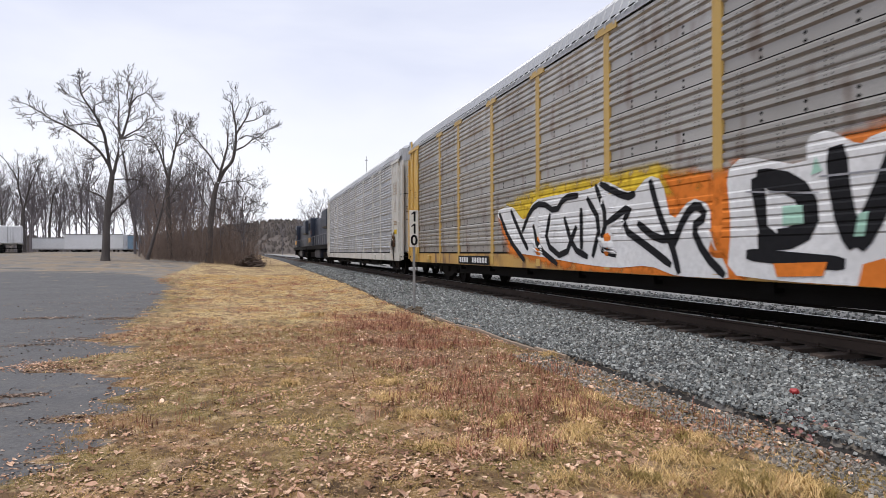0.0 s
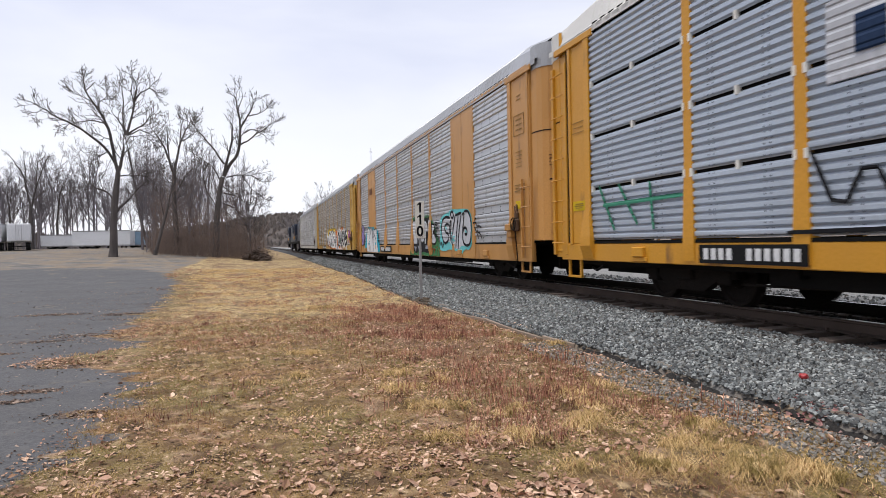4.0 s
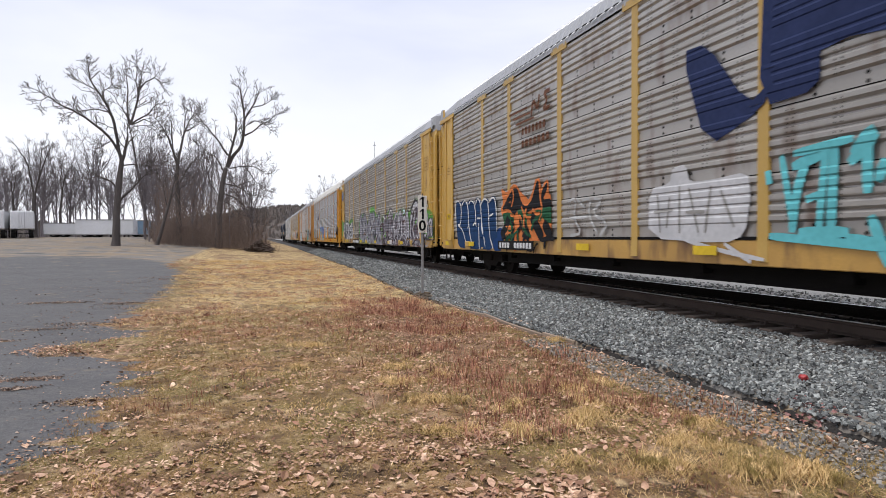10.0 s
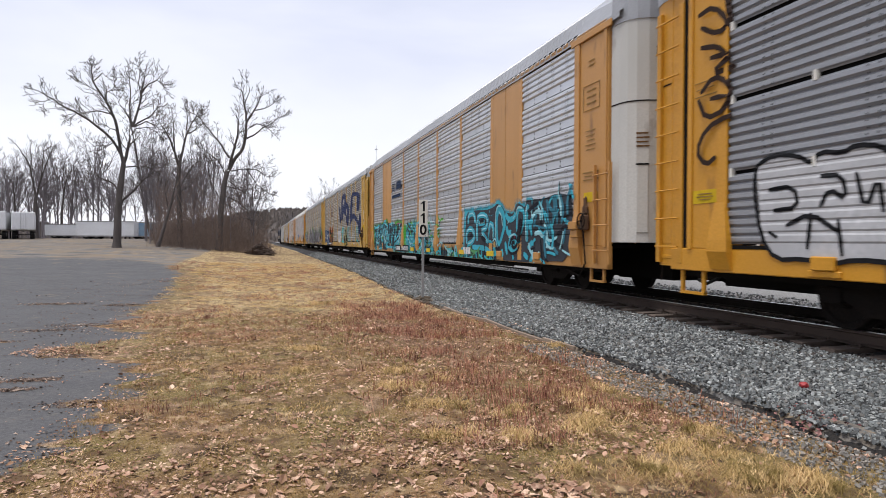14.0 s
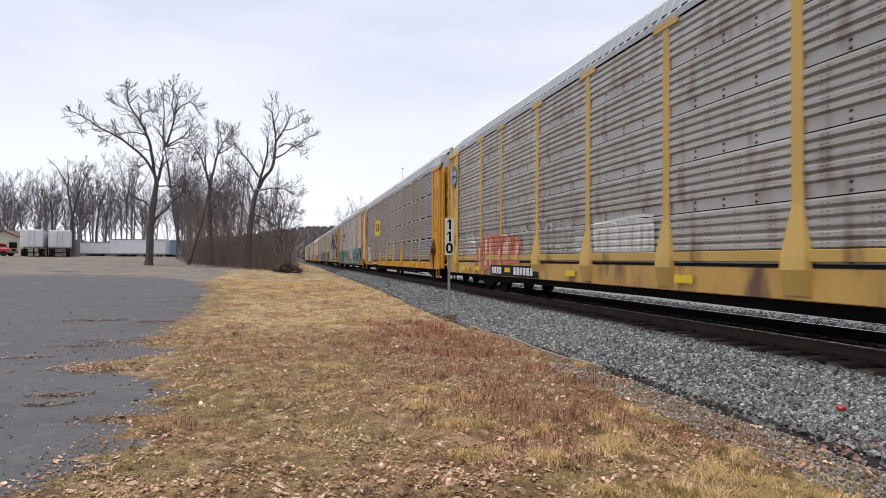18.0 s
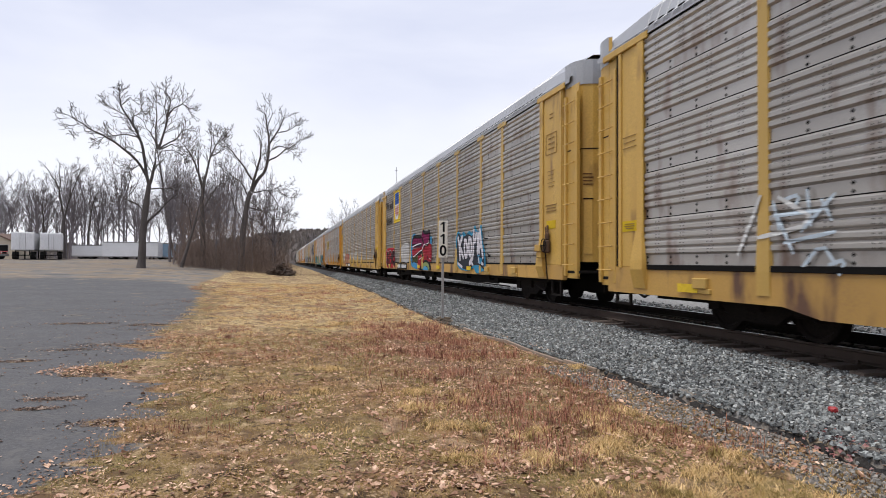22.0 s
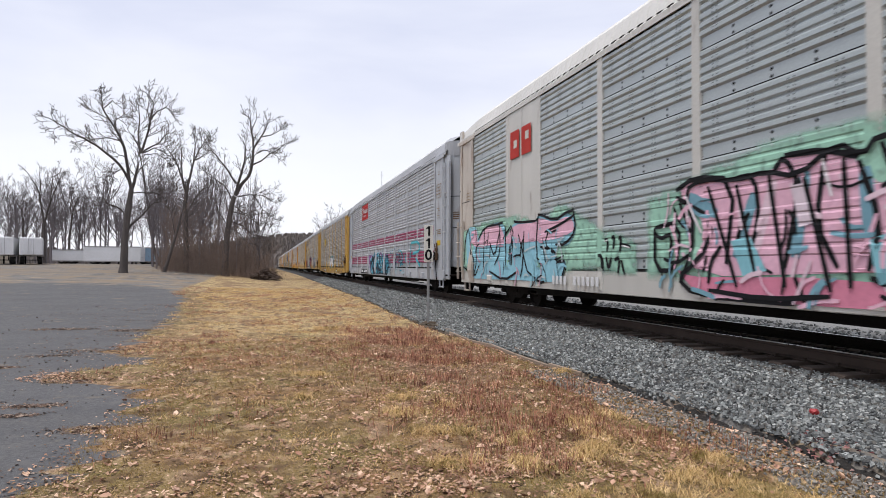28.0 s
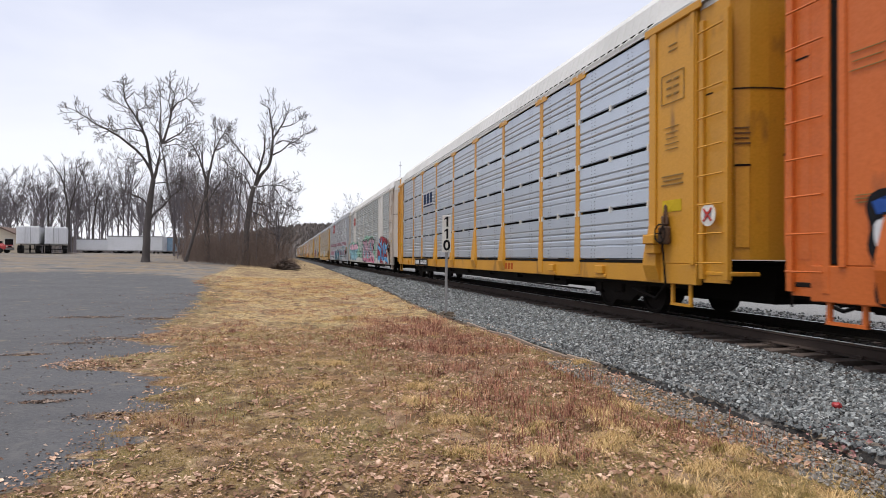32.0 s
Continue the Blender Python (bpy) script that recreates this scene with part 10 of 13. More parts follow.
    g.line((.62, .42, .34), 0.22, 2, 6.77, 1.41, 6.81, 0.94)
    g.line((.62, .42, .34), 0.22, 2, 6.53, 1.50, 6.57, 0.99)
    g.line((.62, .42, .34), 0.22, 2, 5.68, 1.40, 5.74, 0.89)
    g.line((.62, .42, .34), 0.22, 2, 9.32, 1.28, 9.20, 0.87)
    g.line((.36, .09, .06), 0.06, 3, 9.38, 1.42, 9.50, 0.80)
    g.line((.36, .09, .06), 0.06, 3, 9.20, 1.52, 8.92, 1.34, 8.98, 0.77)
    g.line((.36, .09, .06), 0.06, 3, 8.84, 1.63, 8.65, 0.87)
    g.line((.36, .09, .06), 0.06, 3, 8.40, 1.73, 8.20, 1.43, 8.35, 0.56)
    g.line((.36, .09, .06), 0.06, 3, 7.97, 1.63, 7.88, 1.12)
    g.line((.36, .09, .06), 0.06, 3, 7.70, 1.67, 7.62, 0.76)
    g.line((.36, .09, .06), 0.06, 3, 7.37, 1.68, 7.41, 1.22)
    g.line((.36, .09, .06), 0.06, 3, 7.06, 1.54, 6.99, 0.77)
    g.line((.36, .09, .06), 0.06, 3, 6.80, 1.64, 6.91, 1.21)
    g.line((.36, .09, .06), 0.06, 3, 6.43, 1.62, 6.13, 1.55, 6.25, 1.09)
    g.line((.36, .09, .06), 0.06, 3, 5.90, 1.63, 6.07, 1.18)
    g.line((.36, .09, .06), 0.06, 3, 5.63, 1.55, 5.48, 1.16, 5.63, 0.89)
    g.line((.62, .42, .34), 0.04, 4, 9.20, 1.52, 8.76, 1.27, 8.87, 0.77)
    g.line((.62, .42, .34), 0.04, 4, 8.35, 1.69, 7.79, 1.41, 7.88, 0.88)
    g.line((.62, .42, .34), 0.04, 4, 6.84, 1.63, 6.37, 1.58, 6.19, 1.33)
    g.line((.62, .42, .34), 0.04, 4, 5.84, 1.55, 5.58, 1.44)
    g.line((.20, .40, .48), 0.1, 2, 8.81, 1.73, 8.76, 1.66)
    g.line((.20, .40, .48), 0.1, 2, 8.01, 1.70, 7.97, 1.63)
    g.line((.20, .40, .48), 0.1, 2, 6.53, 1.71, 6.50, 1.63)
    g.line((.20, .40, .48), 0.1, 2, 5.47, 1.65, 5.45, 1.56)
    g.line((.20, .40, .48), 0.1, 2, 9.57, 1.57, 9.50, 1.36)
    g.line(WHITE_C, 0.06, 2, 10.16, 1.68, 9.95, 1.71, 10.02, 1.38)
    g.line(WHITE_C, 0.06, 2, 10.37, 1.54, 9.69, 1.47)
    g.line(WHITE_C, 0.06, 2, 9.82, 1.66, 9.89, 1.30)
    g.line(WHITE_C, 0.06, 2, 10.44, 1.24, 10.09, 1.16, 10.23, 1.01)
    g.line(WHITE_C, 0.06, 2, 9.95, 1.30, 9.82, 1.01)
    g.line(WHITE_C, 0.06, 2, 10.02, 1.16, 9.69, 1.22)
    g.next()
    g.line((.20, .13, .07), 0.04, 2, 12.90, 1.86, 12.39, 1.87, 12.79, 1.58, 12.35, 1.60)
    g.line((.20, .13, .07), 0.04, 2, 12.89, 1.40, 12.48, 1.29, 12.78, 1.03)
    g.line((.20, .13, .07), 0.04, 2, 12.48, 1.83, 12.58, 1.21)
    g.next()
    g.fill((.52, .50, .47), 1, 1.18, 1.62, 0.69, 1.62, 0.17, 1.68, -0.35, 1.68, -0.53, 1.72, -0.81, 1.64, -1.12, 1.68, -1.12, 0.92, -0.23, 0.97, 1.10, 0.94)
    g.line((.62, .62, .60), 0.05, 2, 1.10, 1.62, 1.05, 0.97)
    g.line((.62, .62, .60), 0.05, 2, 0.69, 1.62, 0.76, 1.00)
    g.line((.62, .62, .60), 0.05, 2, 0.38, 1.62, 0.17, 1.63, 0.24, 1.02)
    g.line((.62, .62, .60), 0.05, 2, -0.03, 1.66, -0.23, 1.67, -0.20, 0.99)
    g.line((.62, .62, .60), 0.05, 2, -0.35, 1.68, -0.65, 1.68, -0.59, 1.01)
    g.line((.62, .62, .60), 0.05, 2, -0.86, 1.64, -0.81, 1.06)
    g.line((.62, .62, .60), 0.05, 2, 1.18, 1.64, 0.17, 1.68, -0.53, 1.72, -1.12, 1.68)
    g.line((.36, .35, .33), 0.06, 2, 0.89, 1.49, 0.93, 1.08)
    g.line((.36, .35, .33), 0.06, 2, 0.53, 1.52, 0.53, 1.13)
    g.line((.36, .35, .33), 0.06, 2, 0.07, 1.54, 0.03, 1.07)
    g.line((.36, .35, .33), 0.06, 2, -0.41, 1.56, -0.38, 1.11)
    g.line((.36, .35, .33), 0.06, 2, -0.73, 1.53, -0.70, 1.11)
    g.line((.36, .35, .33), 0.06, 2, -0.97, 1.51, -0.97, 1.10)
    g.line((.48, .48, .47), 0.07, 2, 5.43, 1.76, 5.24, 1.62)
    g.line((.48, .48, .47), 0.07, 2, 5.21, 1.79, 4.77, 1.60)
    g.line((.48, .48, .47), 0.07, 2, 4.52, 1.71, 4.36, 1.58)
    g.line((.48, .48, .47), 0.07, 2, 4.13, 1.84, 4.05, 1.60)
    g.line((.48, .48, .47), 0.07, 2, 3.91, 1.86, 3.62, 1.88, 3.69, 1.58)
    g.line((.48, .48, .47), 0.07, 2, 3.48, 1.76, 3.28, 1.78, 3.34, 1.56)
    g.line((.48, .48, .47), 0.07, 2, 3.08, 1.62, 2.84, 1.64)
    g.line((.48, .48, .47), 0.07, 2, 2.72, 1.67, 2.60, 1.45)
    g.line((.48, .48, .47), 0.07, 2, 2.48, 1.65, 2.26, 1.67, 2.31, 1.37)
    g.line((.48, .48, .47), 0.07, 2, 3.48, 1.20, 3.34, 1.31, 3.28, 1.08)
    g.line((.48, .48, .47), 0.07, 2, 3.08, 1.19, 2.83, 1.25, 2.71, 1.04)
    g.line((.48, .48, .47), 0.07, 2, 2.65, 1.21, 2.50, 1.24, 2.54, 1.04)
    g.line((.48, .48, .47), 0.07, 2, 2.04, 1.56, 1.55, 1.56)
    g.line((.48, .48, .47), 0.07, 2, 1.99, 1.29, 1.59, 1.34)
    g.line((.48, .48, .47), 0.07, 2, 1.94, 1.10, 1.64, 1.16)
    g.haze((.46, .44, .41), 0, 0.25, 2.15, 1.56, 1.55, 1.59, 1.18, 1.27, 1.27, 0.85, 1.74, 0.84, 2.15, 1.10)
    g.done()
    number_board(CAR_H, 6.05, .60, 3.9, .30, rows=[(7.76 - .24 * k, .60, .16, .2) for k in range(4)] + [(5.80 - .25 * k, .60, .17, .2) for k in range(6)])
    bars(CAR_H, ink(YEL_C), [(y, .62, .48, .13) for y in (11.2, 9.4, 6.43, 2.2, -2, -6)], "reflector", "yellow reflector strips", -SIDE - .045)
    # I
    g = Spray(CAR_I, "tall", (), "graffiti", "crimson and black lettering with blue, white and green edges")
    g.fill((.40, .02, .03), 1, 11.84, 1.55, 11.34, 1.69, 10.37, 1.71, 9.54, 1.72, 8.88, 1.68, 8.80, 1.07, 8.61, 0.64, 9.06, 0.59, 10.09, 0.56, 11.51, 0.56, 11.79, 0.94)
    g.line(BLACK_C, 0.22, 2, 11.42, 1.49, 11.34, 0.69)
    g.line(BLACK_C, 0.22, 2, 11.25, 1.44, 10.92, 1.34, 11.20, 1.15, 10.84, 0.90, 11.20, 0.69)
    g.line(BLACK_C, 0.22, 2, 10.52, 1.53, 10.45, 0.74)
    g.line(BLACK_C, 0.22, 2, 10.52, 1.49, 10.16, 1.49)
    g.line(BLACK_C, 0.22, 2, 10.50, 1.13, 10.16, 1.15)
    g.line(BLACK_C, 0.22, 2, 10.45, 0.74, 10.12, 0.77)
    g.line(BLACK_C, 0.22, 2, 9.88, 1.53, 9.84, 0.79)
    g.line(BLACK_C, 0.22, 2, 9.54, 1.53, 9.48, 0.79)
    g.line(BLACK_C, 0.22, 2, 9.88, 1.16, 9.48, 1.19)
    g.line(BLACK_C, 0.22, 2, 9.23, 1.57, 9.18, 0.69)
    g.line(BLACK_C, 0.22, 2, 9.17, 1.53, 8.88, 1.34, 9.15, 1.15, 8.72, 0.70)
    g.line((.55, .55, .58), 0.035, 3, 11.51, 1.53, 11.08, 1.58, 10.81, 1.34)
    g.line((.55, .55, .58), 0.035, 3, 10.55, 1.55, 10.08, 1.56)
    g.line((.55, .55, .58), 0.035, 3, 9.92, 1.57, 9.95, 1.24)
    g.line((.55, .55, .58), 0.035, 3, 9.29, 1.59, 8.88, 1.48, 8.85, 1.21)
    g.line((.55, .55, .58), 0.035, 3, 11.69, 1.28, 11.66, 0.77)
    g.next()
    g.fill((.50, .49, .48), 1, 6.76, 1.62, 6.52, 1.74, 5.96, 1.75, 5.82, 1.85, 5.29, 1.75, 4.68, 1.79, 4.61, 0.91, 5.45, 0.87, 6.71, 0.95)
    g.line((.28, .27, .25), 0.05, 2, 6.52, 1.57, 6.56, 1.04)
    g.line((.28, .27, .25), 0.05, 2, 6.24, 1.64, 5.96, 1.03)
    g.line((.28, .27, .25), 0.05, 2, 5.62, 1.69, 5.70, 0.95)
    g.line((.28, .27, .25), 0.05, 2, 5.29, 1.59, 5.13, 1.03)
    g.line((.28, .27, .25), 0.05, 2, 4.90, 1.65, 4.98, 0.95)
    g.line((.28, .27, .25), 0.05, 2, 6.82, 1.49, 6.71, 0.95)
    g.line(WHITE_C, 0.04, 2, 6.82, 1.31, 6.72, 1.66, 6.15, 1.74, 5.82, 1.87, 4.68, 1.79)
    g.next()
    g.fill((.06, .26, .48), 0, 4.13, 1.82, 4.00, 1.99, 3.62, 2.27, 3.05, 2.23, 3.05, 2.00, 3.75, 1.79, 3.69, 1.44, 4.00, 0.80, 3.51, 0.91, 2.60, 0.82, 2.60, 0.54, 3.28, 0.61, 4.13, 0.69, 4.26, 1.39)
    g.fill((.06, .26, .48), 0, 0.03, 1.97, -0.33, 1.99, -0.35, 1.63, 0.01, 1.64)
    g.fill((.20, .012, .075), 1, 3.97, 1.92, 3.50, 2.15, 2.64, 2.12, 1.65, 2.03, 1.53, 2.30, 1.37, 2.30, 0.98, 2.21, 0.46, 2.18, -0.02, 2.24, 0.01, 1.92, 0.15, 1.73, 0.65, 1.70, 0.98, 1.68, 1.27, 1.68, 1.34, 1.49, 1.65, 1.57, 3.75, 1.58)
    g.fill((.30, .015, .03), 1, 3.85, 1.51, 2.84, 1.53, 1.66, 1.56, 1.27, 1.68, 0.65, 1.60, 0.04, 1.69, -0.35, 1.63, -0.34, 0.92, 0.18, 0.92, 1.13, 0.97, 1.35, 1.27, 2.08, 1.27, 2.85, 1.20, 3.51, 1.08, 3.87, 1.30)
    g.fill((.30, .015, .03), 1, 2.54, 1.20, 1.91, 1.30, 1.42, 1.17, 1.13, 0.94, 1.66, 0.60, 2.45, 0.57)
    g.fill((.05, .06, .02), 2, 3.94, 1.23, 3.39, 1.08, 2.54, 1.26, 2.50, 0.91, 3.51, 0.91)
    g.fill(BLACK_C, 1, 2.08, 0.59, 1.50, 0.92, 0.72, 1.02, -0.03, 0.85, -0.24, 0.67, -0.24, 0.56, 0.08, 0.55, 2.09, 0.52)
    g.fill((.24, .30, .12), 2, 1.74, 0.60, 1.35, 0.83, 0.72, 0.92, 0.13, 0.80, -0.03, 0.57, 0.19, 0.56, 0.48, 0.72, 0.86, 0.74, 1.35, 0.59)
    g.fill((.07, .30, .52), 3, 1.39, 0.56, 1.13, 0.68, 0.79, 0.73, 0.42, 0.67, 0.21, 0.54)
    g.line(BLACK_C, 0.14, 3, 3.87, 1.69, 2.84, 1.69, 1.65, 1.69)
    g.line(BLACK_C, 0.14, 3, 3.75, 1.86, 3.50, 2.10, 2.54, 2.08, 1.65, 2.02)
    g.line(BLACK_C, 0.14, 3, 0.17, 1.73, 0.59, 1.62)
    g.line(BLACK_C, 0.14, 3, 1.09, 1.69, 1.20, 1.54, 0.98, 1.55)
    g.line(BLACK_C, 0.14, 3, 1.42, 1.36, 2.17, 1.31, 2.85, 1.24)
    g.line(BLACK_C, 0.14, 3, 1.50, 1.50, 1.35, 1.14)
    g.line(BLACK_C, 0.14, 3, -0.02, 2.24, 0.01, 1.92, 0.15, 1.73)
    g.line(BLACK_C, 0.14, 3, 1.37, 2.30, 1.19, 2.24, 0.58, 2.15, -0.02, 2.23)
    g.line(BLACK_C, 0.14, 3, 0.41, 1.19, 0.35, 1.04)
    g.line(BLACK_C, 0.14, 3, 1.53, 2.01, 1.42, 1.89, 1.19, 1.73)
    g.line((.68, .62, .68), 0.05, 4, 3.75, 1.62, 2.64, 1.72, 1.65, 1.74)
    g.line((.68, .62, .68), 0.05, 4, 0.09, 1.84, 0.17, 1.70, 0.59, 1.71)
    g.line((.68, .62, .68), 0.05, 4, 0.85, 1.70, 1.20, 1.65, 1.42, 1.44, 2.08, 1.39, 2.95, 1.21, 3.51, 1.15)
    g.line((.68, .62, .68), 0.05, 4, -0.01, 1.06, -0.24, 1.01)
    g.line((.68, .62, .68), 0.05, 4, 2.17, 1.01, 1.58, 1.11)
    g.line(BLACK_C, 0.07, 4, 2.59, 2.05, 2.49, 1.73)
    g.next()
    g.fill((.05, .28, .46), 1, -4.26, 1.78, -4.54, 2.05, -4.94, 1.82, -5.24, 1.99, -5.60, 1.81, -5.86, 1.97, -6.31, 1.86, -6.60, 2.16, -6.77, 1.96, -7.04, 1.86, -7.30, 2.16, -7.40, 1.83, -7.45, 1.58, -7.73, 1.16, -7.77, 0.56, -7.49, 0.64, -7.14, 0.56, -6.71, 0.55, -6.48, 0.74, -5.99, 0.59, -4.86, 0.64, -4.38, 0.79, -4.29, 1.28)
    g.fill((.03, .035, .045), 2, -4.38, 1.69, -4.58, 1.97, -5.02, 1.73, -5.46, 1.82, -5.86, 1.86, -6.37, 1.75, -6.63, 2.04, -6.71, 1.76, -7.04, 1.80, -7.27, 2.03, -7.37, 1.52, -7.63, 1.13, -7.68, 0.64, -7.14, 0.82, -6.48, 0.81, -5.86, 0.62, -4.86, 0.72, -4.46, 0.87)
    g.line((.62, .60, .64), 0.18, 3, -4.54, 1.81, -4.78, 1.47, -4.86, 0.95)
    g.line((.62, .60, .64), 0.18, 3, -5.17, 1.84, -4.83, 1.51)
    g.line((.62, .60, .64), 0.18, 3, -4.78, 1.51, -5.31, 1.03)
    g.line((.62, .60, .64), 0.18, 3, -5.46, 1.71, -5.38, 1.25, -5.66, 1.03, -5.80, 1.39, -5.53, 1.70)
    g.line((.62, .60, .64), 0.18, 3, -5.99, 1.78, -5.93, 1.24, -6.18, 1.09, -6.30, 1.44, -6.12, 1.73)
    g.line((.62, .60, .64), 0.18, 3, -6.54, 1.98, -6.48, 1.64, -6.71, 1.56, -6.80, 1.89)
    g.line((.62, .60, .64), 0.18, 3, -6.48, 1.57, -6.48, 1.09, -5.99, 0.84)
    g.line((.62, .60, .64), 0.18, 3, -7.06, 1.86, -7.14, 0.95)
    g.line((.62, .60, .64), 0.18, 3, -7.20, 1.98, -7.30, 1.59, -7.54, 1.01)
    g.line((.62, .60, .64), 0.18, 3, -7.04, 1.41, -7.35, 1.42)
    g.line((.62, .60, .64), 0.18, 3, -6.99, 1.87, -6.93, 1.15)
    g.line((.62, .60, .64), 0.1, 3, -4.54, 0.87, -5.16, 0.72)
    g.line((.62, .60, .64), 0.1, 3, -6.24, 0.88, -6.48, 0.81)
    g.line((.62, .60, .64), 0.1, 3, -7.14, 0.92, -7.58, 0.83)
    g.line(BLACK_C, 0.05, 2, -7.59, 1.63, -8.00, 1.63)
    g.line(BLACK_C, 0.05, 2, -7.64, 1.44, -7.95, 1.45)
    g.line(BLACK_C, 0.05, 2, -7.91, 1.19, -8.25, 1.06)
    g.line(BLACK_C, 0.05, 2, -7.99, 1.07, -8.25, 1.12)
    g.line(BLACK_C, 0.05, 2, -7.81, 0.83, -7.95, 0.65)
    g.done()
    g = Spray(CAR_I, "tall", (), "emblem", "blue, white and red shield emblem on a yellow panel")
    g.block(8.2, 3.95, 1.85, 1.75, YEL_C, 0)
    for i in range(9):
        w = 1.16 * (1 - .75 * max(0, (i - 5.5) / 4) ** 1.5)
        g.block(8.2, 4.62 - .16 * i, w + .12, .17, WHITE_C, 1)
    for i in range(4):
        g.block(8.2, 4.62 - .16 * i, 1.16 if i != 1 else 1.08, .165, BLUE_C, 2)
    for k in range(5):
        g.stroke([(8.66 - .23 * k, 3.98), (8.66 - .23 * k, 3.40 + .07 * abs(k - 2))], .11, RED_C, 3, taper=1)
    g.done()
    for word, z in (("We will", 4.15), ("deliver", 3.30)):
        me = text_mesh(word, .74, 0.002, .004, "slogan")
        me.materials.append(ink((.025, .022, .02)))
        tagged(part("slogan", me, None, CAR_I, "", Matrix.Translation((-SIDE - .022, 10.66, z)) @ pose(0, 0, 0, 90, 0, -90)), "dark painted slogan lettering", kind="stuff")
    number_board(CAR_I, 6.45, .68, 2.72, .30)
    bars(CAR_I, ink(YEL_C), [(y, .70, .5, .13) for y in (10.4, 7.6, 2.2, -1.6, -6)], "reflector", "yellow reflector strips", -SIDE - .045)
    # J
    g = Spray(CAR_J, "deep", (), "graffiti", "white bubble lettering outlined in black and turquoise")
    g.line((.50, .58, .64), 0.05, 2, 9.03, 1.71, 8.92, 1.30)
    g.line((.50, .58, .64), 0.05, 2, 8.86, 1.70, 8.58, 1.75, 8.69, 1.56)
    g.line((.50, .58, .64), 0.05, 2, 8.48, 1.80, 8.42, 1.35)
    g.line((.50, .58, .64), 0.05, 2, 9.03, 1.51, 8.27, 1.53)
    g.line((.50, .58, .64), 0.05, 2, 8.58, 1.29, 8.07, 1.71)
    g.line((.50, .58, .64), 0.05, 2, 8.27, 1.66, 8.12, 1.40)
    g.line((.50, .58, .64), 0.05, 2, 8.86, 1.16, 8.07, 1.27)
    g.line((.50, .58, .64), 0.05, 2, 8.58, 0.83, 8.27, 1.15, 8.07, 0.89)
    g.line((.50, .58, .64), 0.05, 2, 9.03, 1.64, 8.69, 1.02)
    g.line((.50, .58, .64), 0.05, 2, 8.17, 0.89, 7.93, 0.96, 8.03, 0.77)
    g.next()
    g.line((.56, .58, .60), 0.1, 2, 6.29, 1.95, 6.56, 1.64, 6.59, 1.22)
    g.line((.56, .58, .60), 0.1, 2, 6.29, 1.95, 6.22, 1.61, 6.52, 1.64)
    g.line((.56, .58, .60), 0.1, 2, 5.94, 1.96, 5.83, 1.72, 5.61, 1.75, 5.24, 1.93)
    g.line((.56, .58, .60), 0.1, 2, 6.46, 1.32, 6.26, 1.26, 6.29, 0.75)
    g.line((.56, .58, .60), 0.1, 2, 6.16, 1.30, 6.07, 0.90)
    g.line((.56, .58, .60), 0.1, 2, 6.01, 1.35, 5.95, 0.95)
    g.line((.56, .58, .60), 0.1, 2, 6.16, 1.10, 5.95, 1.15)
    g.line((.56, .58, .60), 0.1, 2, 5.89, 1.19, 5.72, 1.24, 5.78, 0.95, 5.56, 1.00)
    g.line((.56, .58, .60), 0.1, 2, 5.66, 1.56, 5.45, 1.64, 5.35, 1.45, 5.55, 1.41)
    g.line((.56, .58, .60), 0.1, 2, 5.50, 1.37, 5.48, 0.81)
    g.line((.56, .58, .60), 0.1, 2, 5.35, 1.36, 5.40, 1.09, 5.25, 1.13)
    g.line((.56, .58, .60), 0.1, 2, 6.01, 1.59, 5.72, 1.71)
    g.next()
    g.fill((.14, .52, .52), 1, 1.19, 1.39, 1.03, 1.71, 0.70, 1.91, 0.32, 1.74, -0.41, 1.85, -0.91, 1.83, -1.18, 1.90, -1.69, 1.86, -2.43, 1.83, -2.98, 1.54, -2.93, 1.33, -3.10, 1.08, -3.07, 0.89, -2.55, 0.74, -1.36, 0.76, -0.41, 0.74, 0.76, 0.75, 1.09, 1.01)
    g.fill(BLACK_C, 2, 1.10, 1.35, 0.92, 1.67, 0.66, 1.86, 0.36, 1.67, 0.14, 1.79, -0.46, 1.80, -0.86, 1.79, -1.36, 1.82, -1.93, 1.77, -2.36, 1.80, -2.92, 1.51, -2.87, 1.31, -3.06, 1.08, -2.99, 0.94, -2.56, 0.78, -1.92, 0.74, -1.69, 0.82, -1.18, 0.79, -0.41, 0.79, 0.63, 0.76, 1.03, 0.97)
    g.line((.70, .70, .73), 0.24, 3, 0.50, 1.64, 0.79, 1.66, 0.89, 1.30, 0.76, 0.90, 0.26, 0.94, 0.26, 1.28, 0.60, 1.19)
    g.line((.70, .70, .73), 0.24, 3, -0.03, 1.68, -0.06, 0.87)
    g.line((.70, .70, .73), 0.24, 3, -0.08, 1.67, -0.46, 1.65, -0.41, 1.39, -0.14, 1.30)
    g.line((.70, .70, .73), 0.24, 3, -0.25, 1.27, -0.61, 0.90)
    g.line((.70, .70, .73), 0.24, 3, -1.05, 1.73, -0.71, 1.31, -0.71, 0.87)
    g.line((.70, .70, .73), 0.24, 3, -1.14, 1.72, -1.23, 0.88)
    g.line((.70, .70, .73), 0.24, 3, -0.81, 1.25, -1.18, 1.27)
    g.line((.70, .70, .73), 0.24, 3, -1.49, 1.72, -1.57, 0.88)
    g.line((.70, .70, .73), 0.24, 3, -1.93, 1.68, -1.65, 1.39, -2.00, 0.88)
    g.line((.70, .70, .73), 0.24, 3, -2.18, 1.69, -2.00, 1.32)
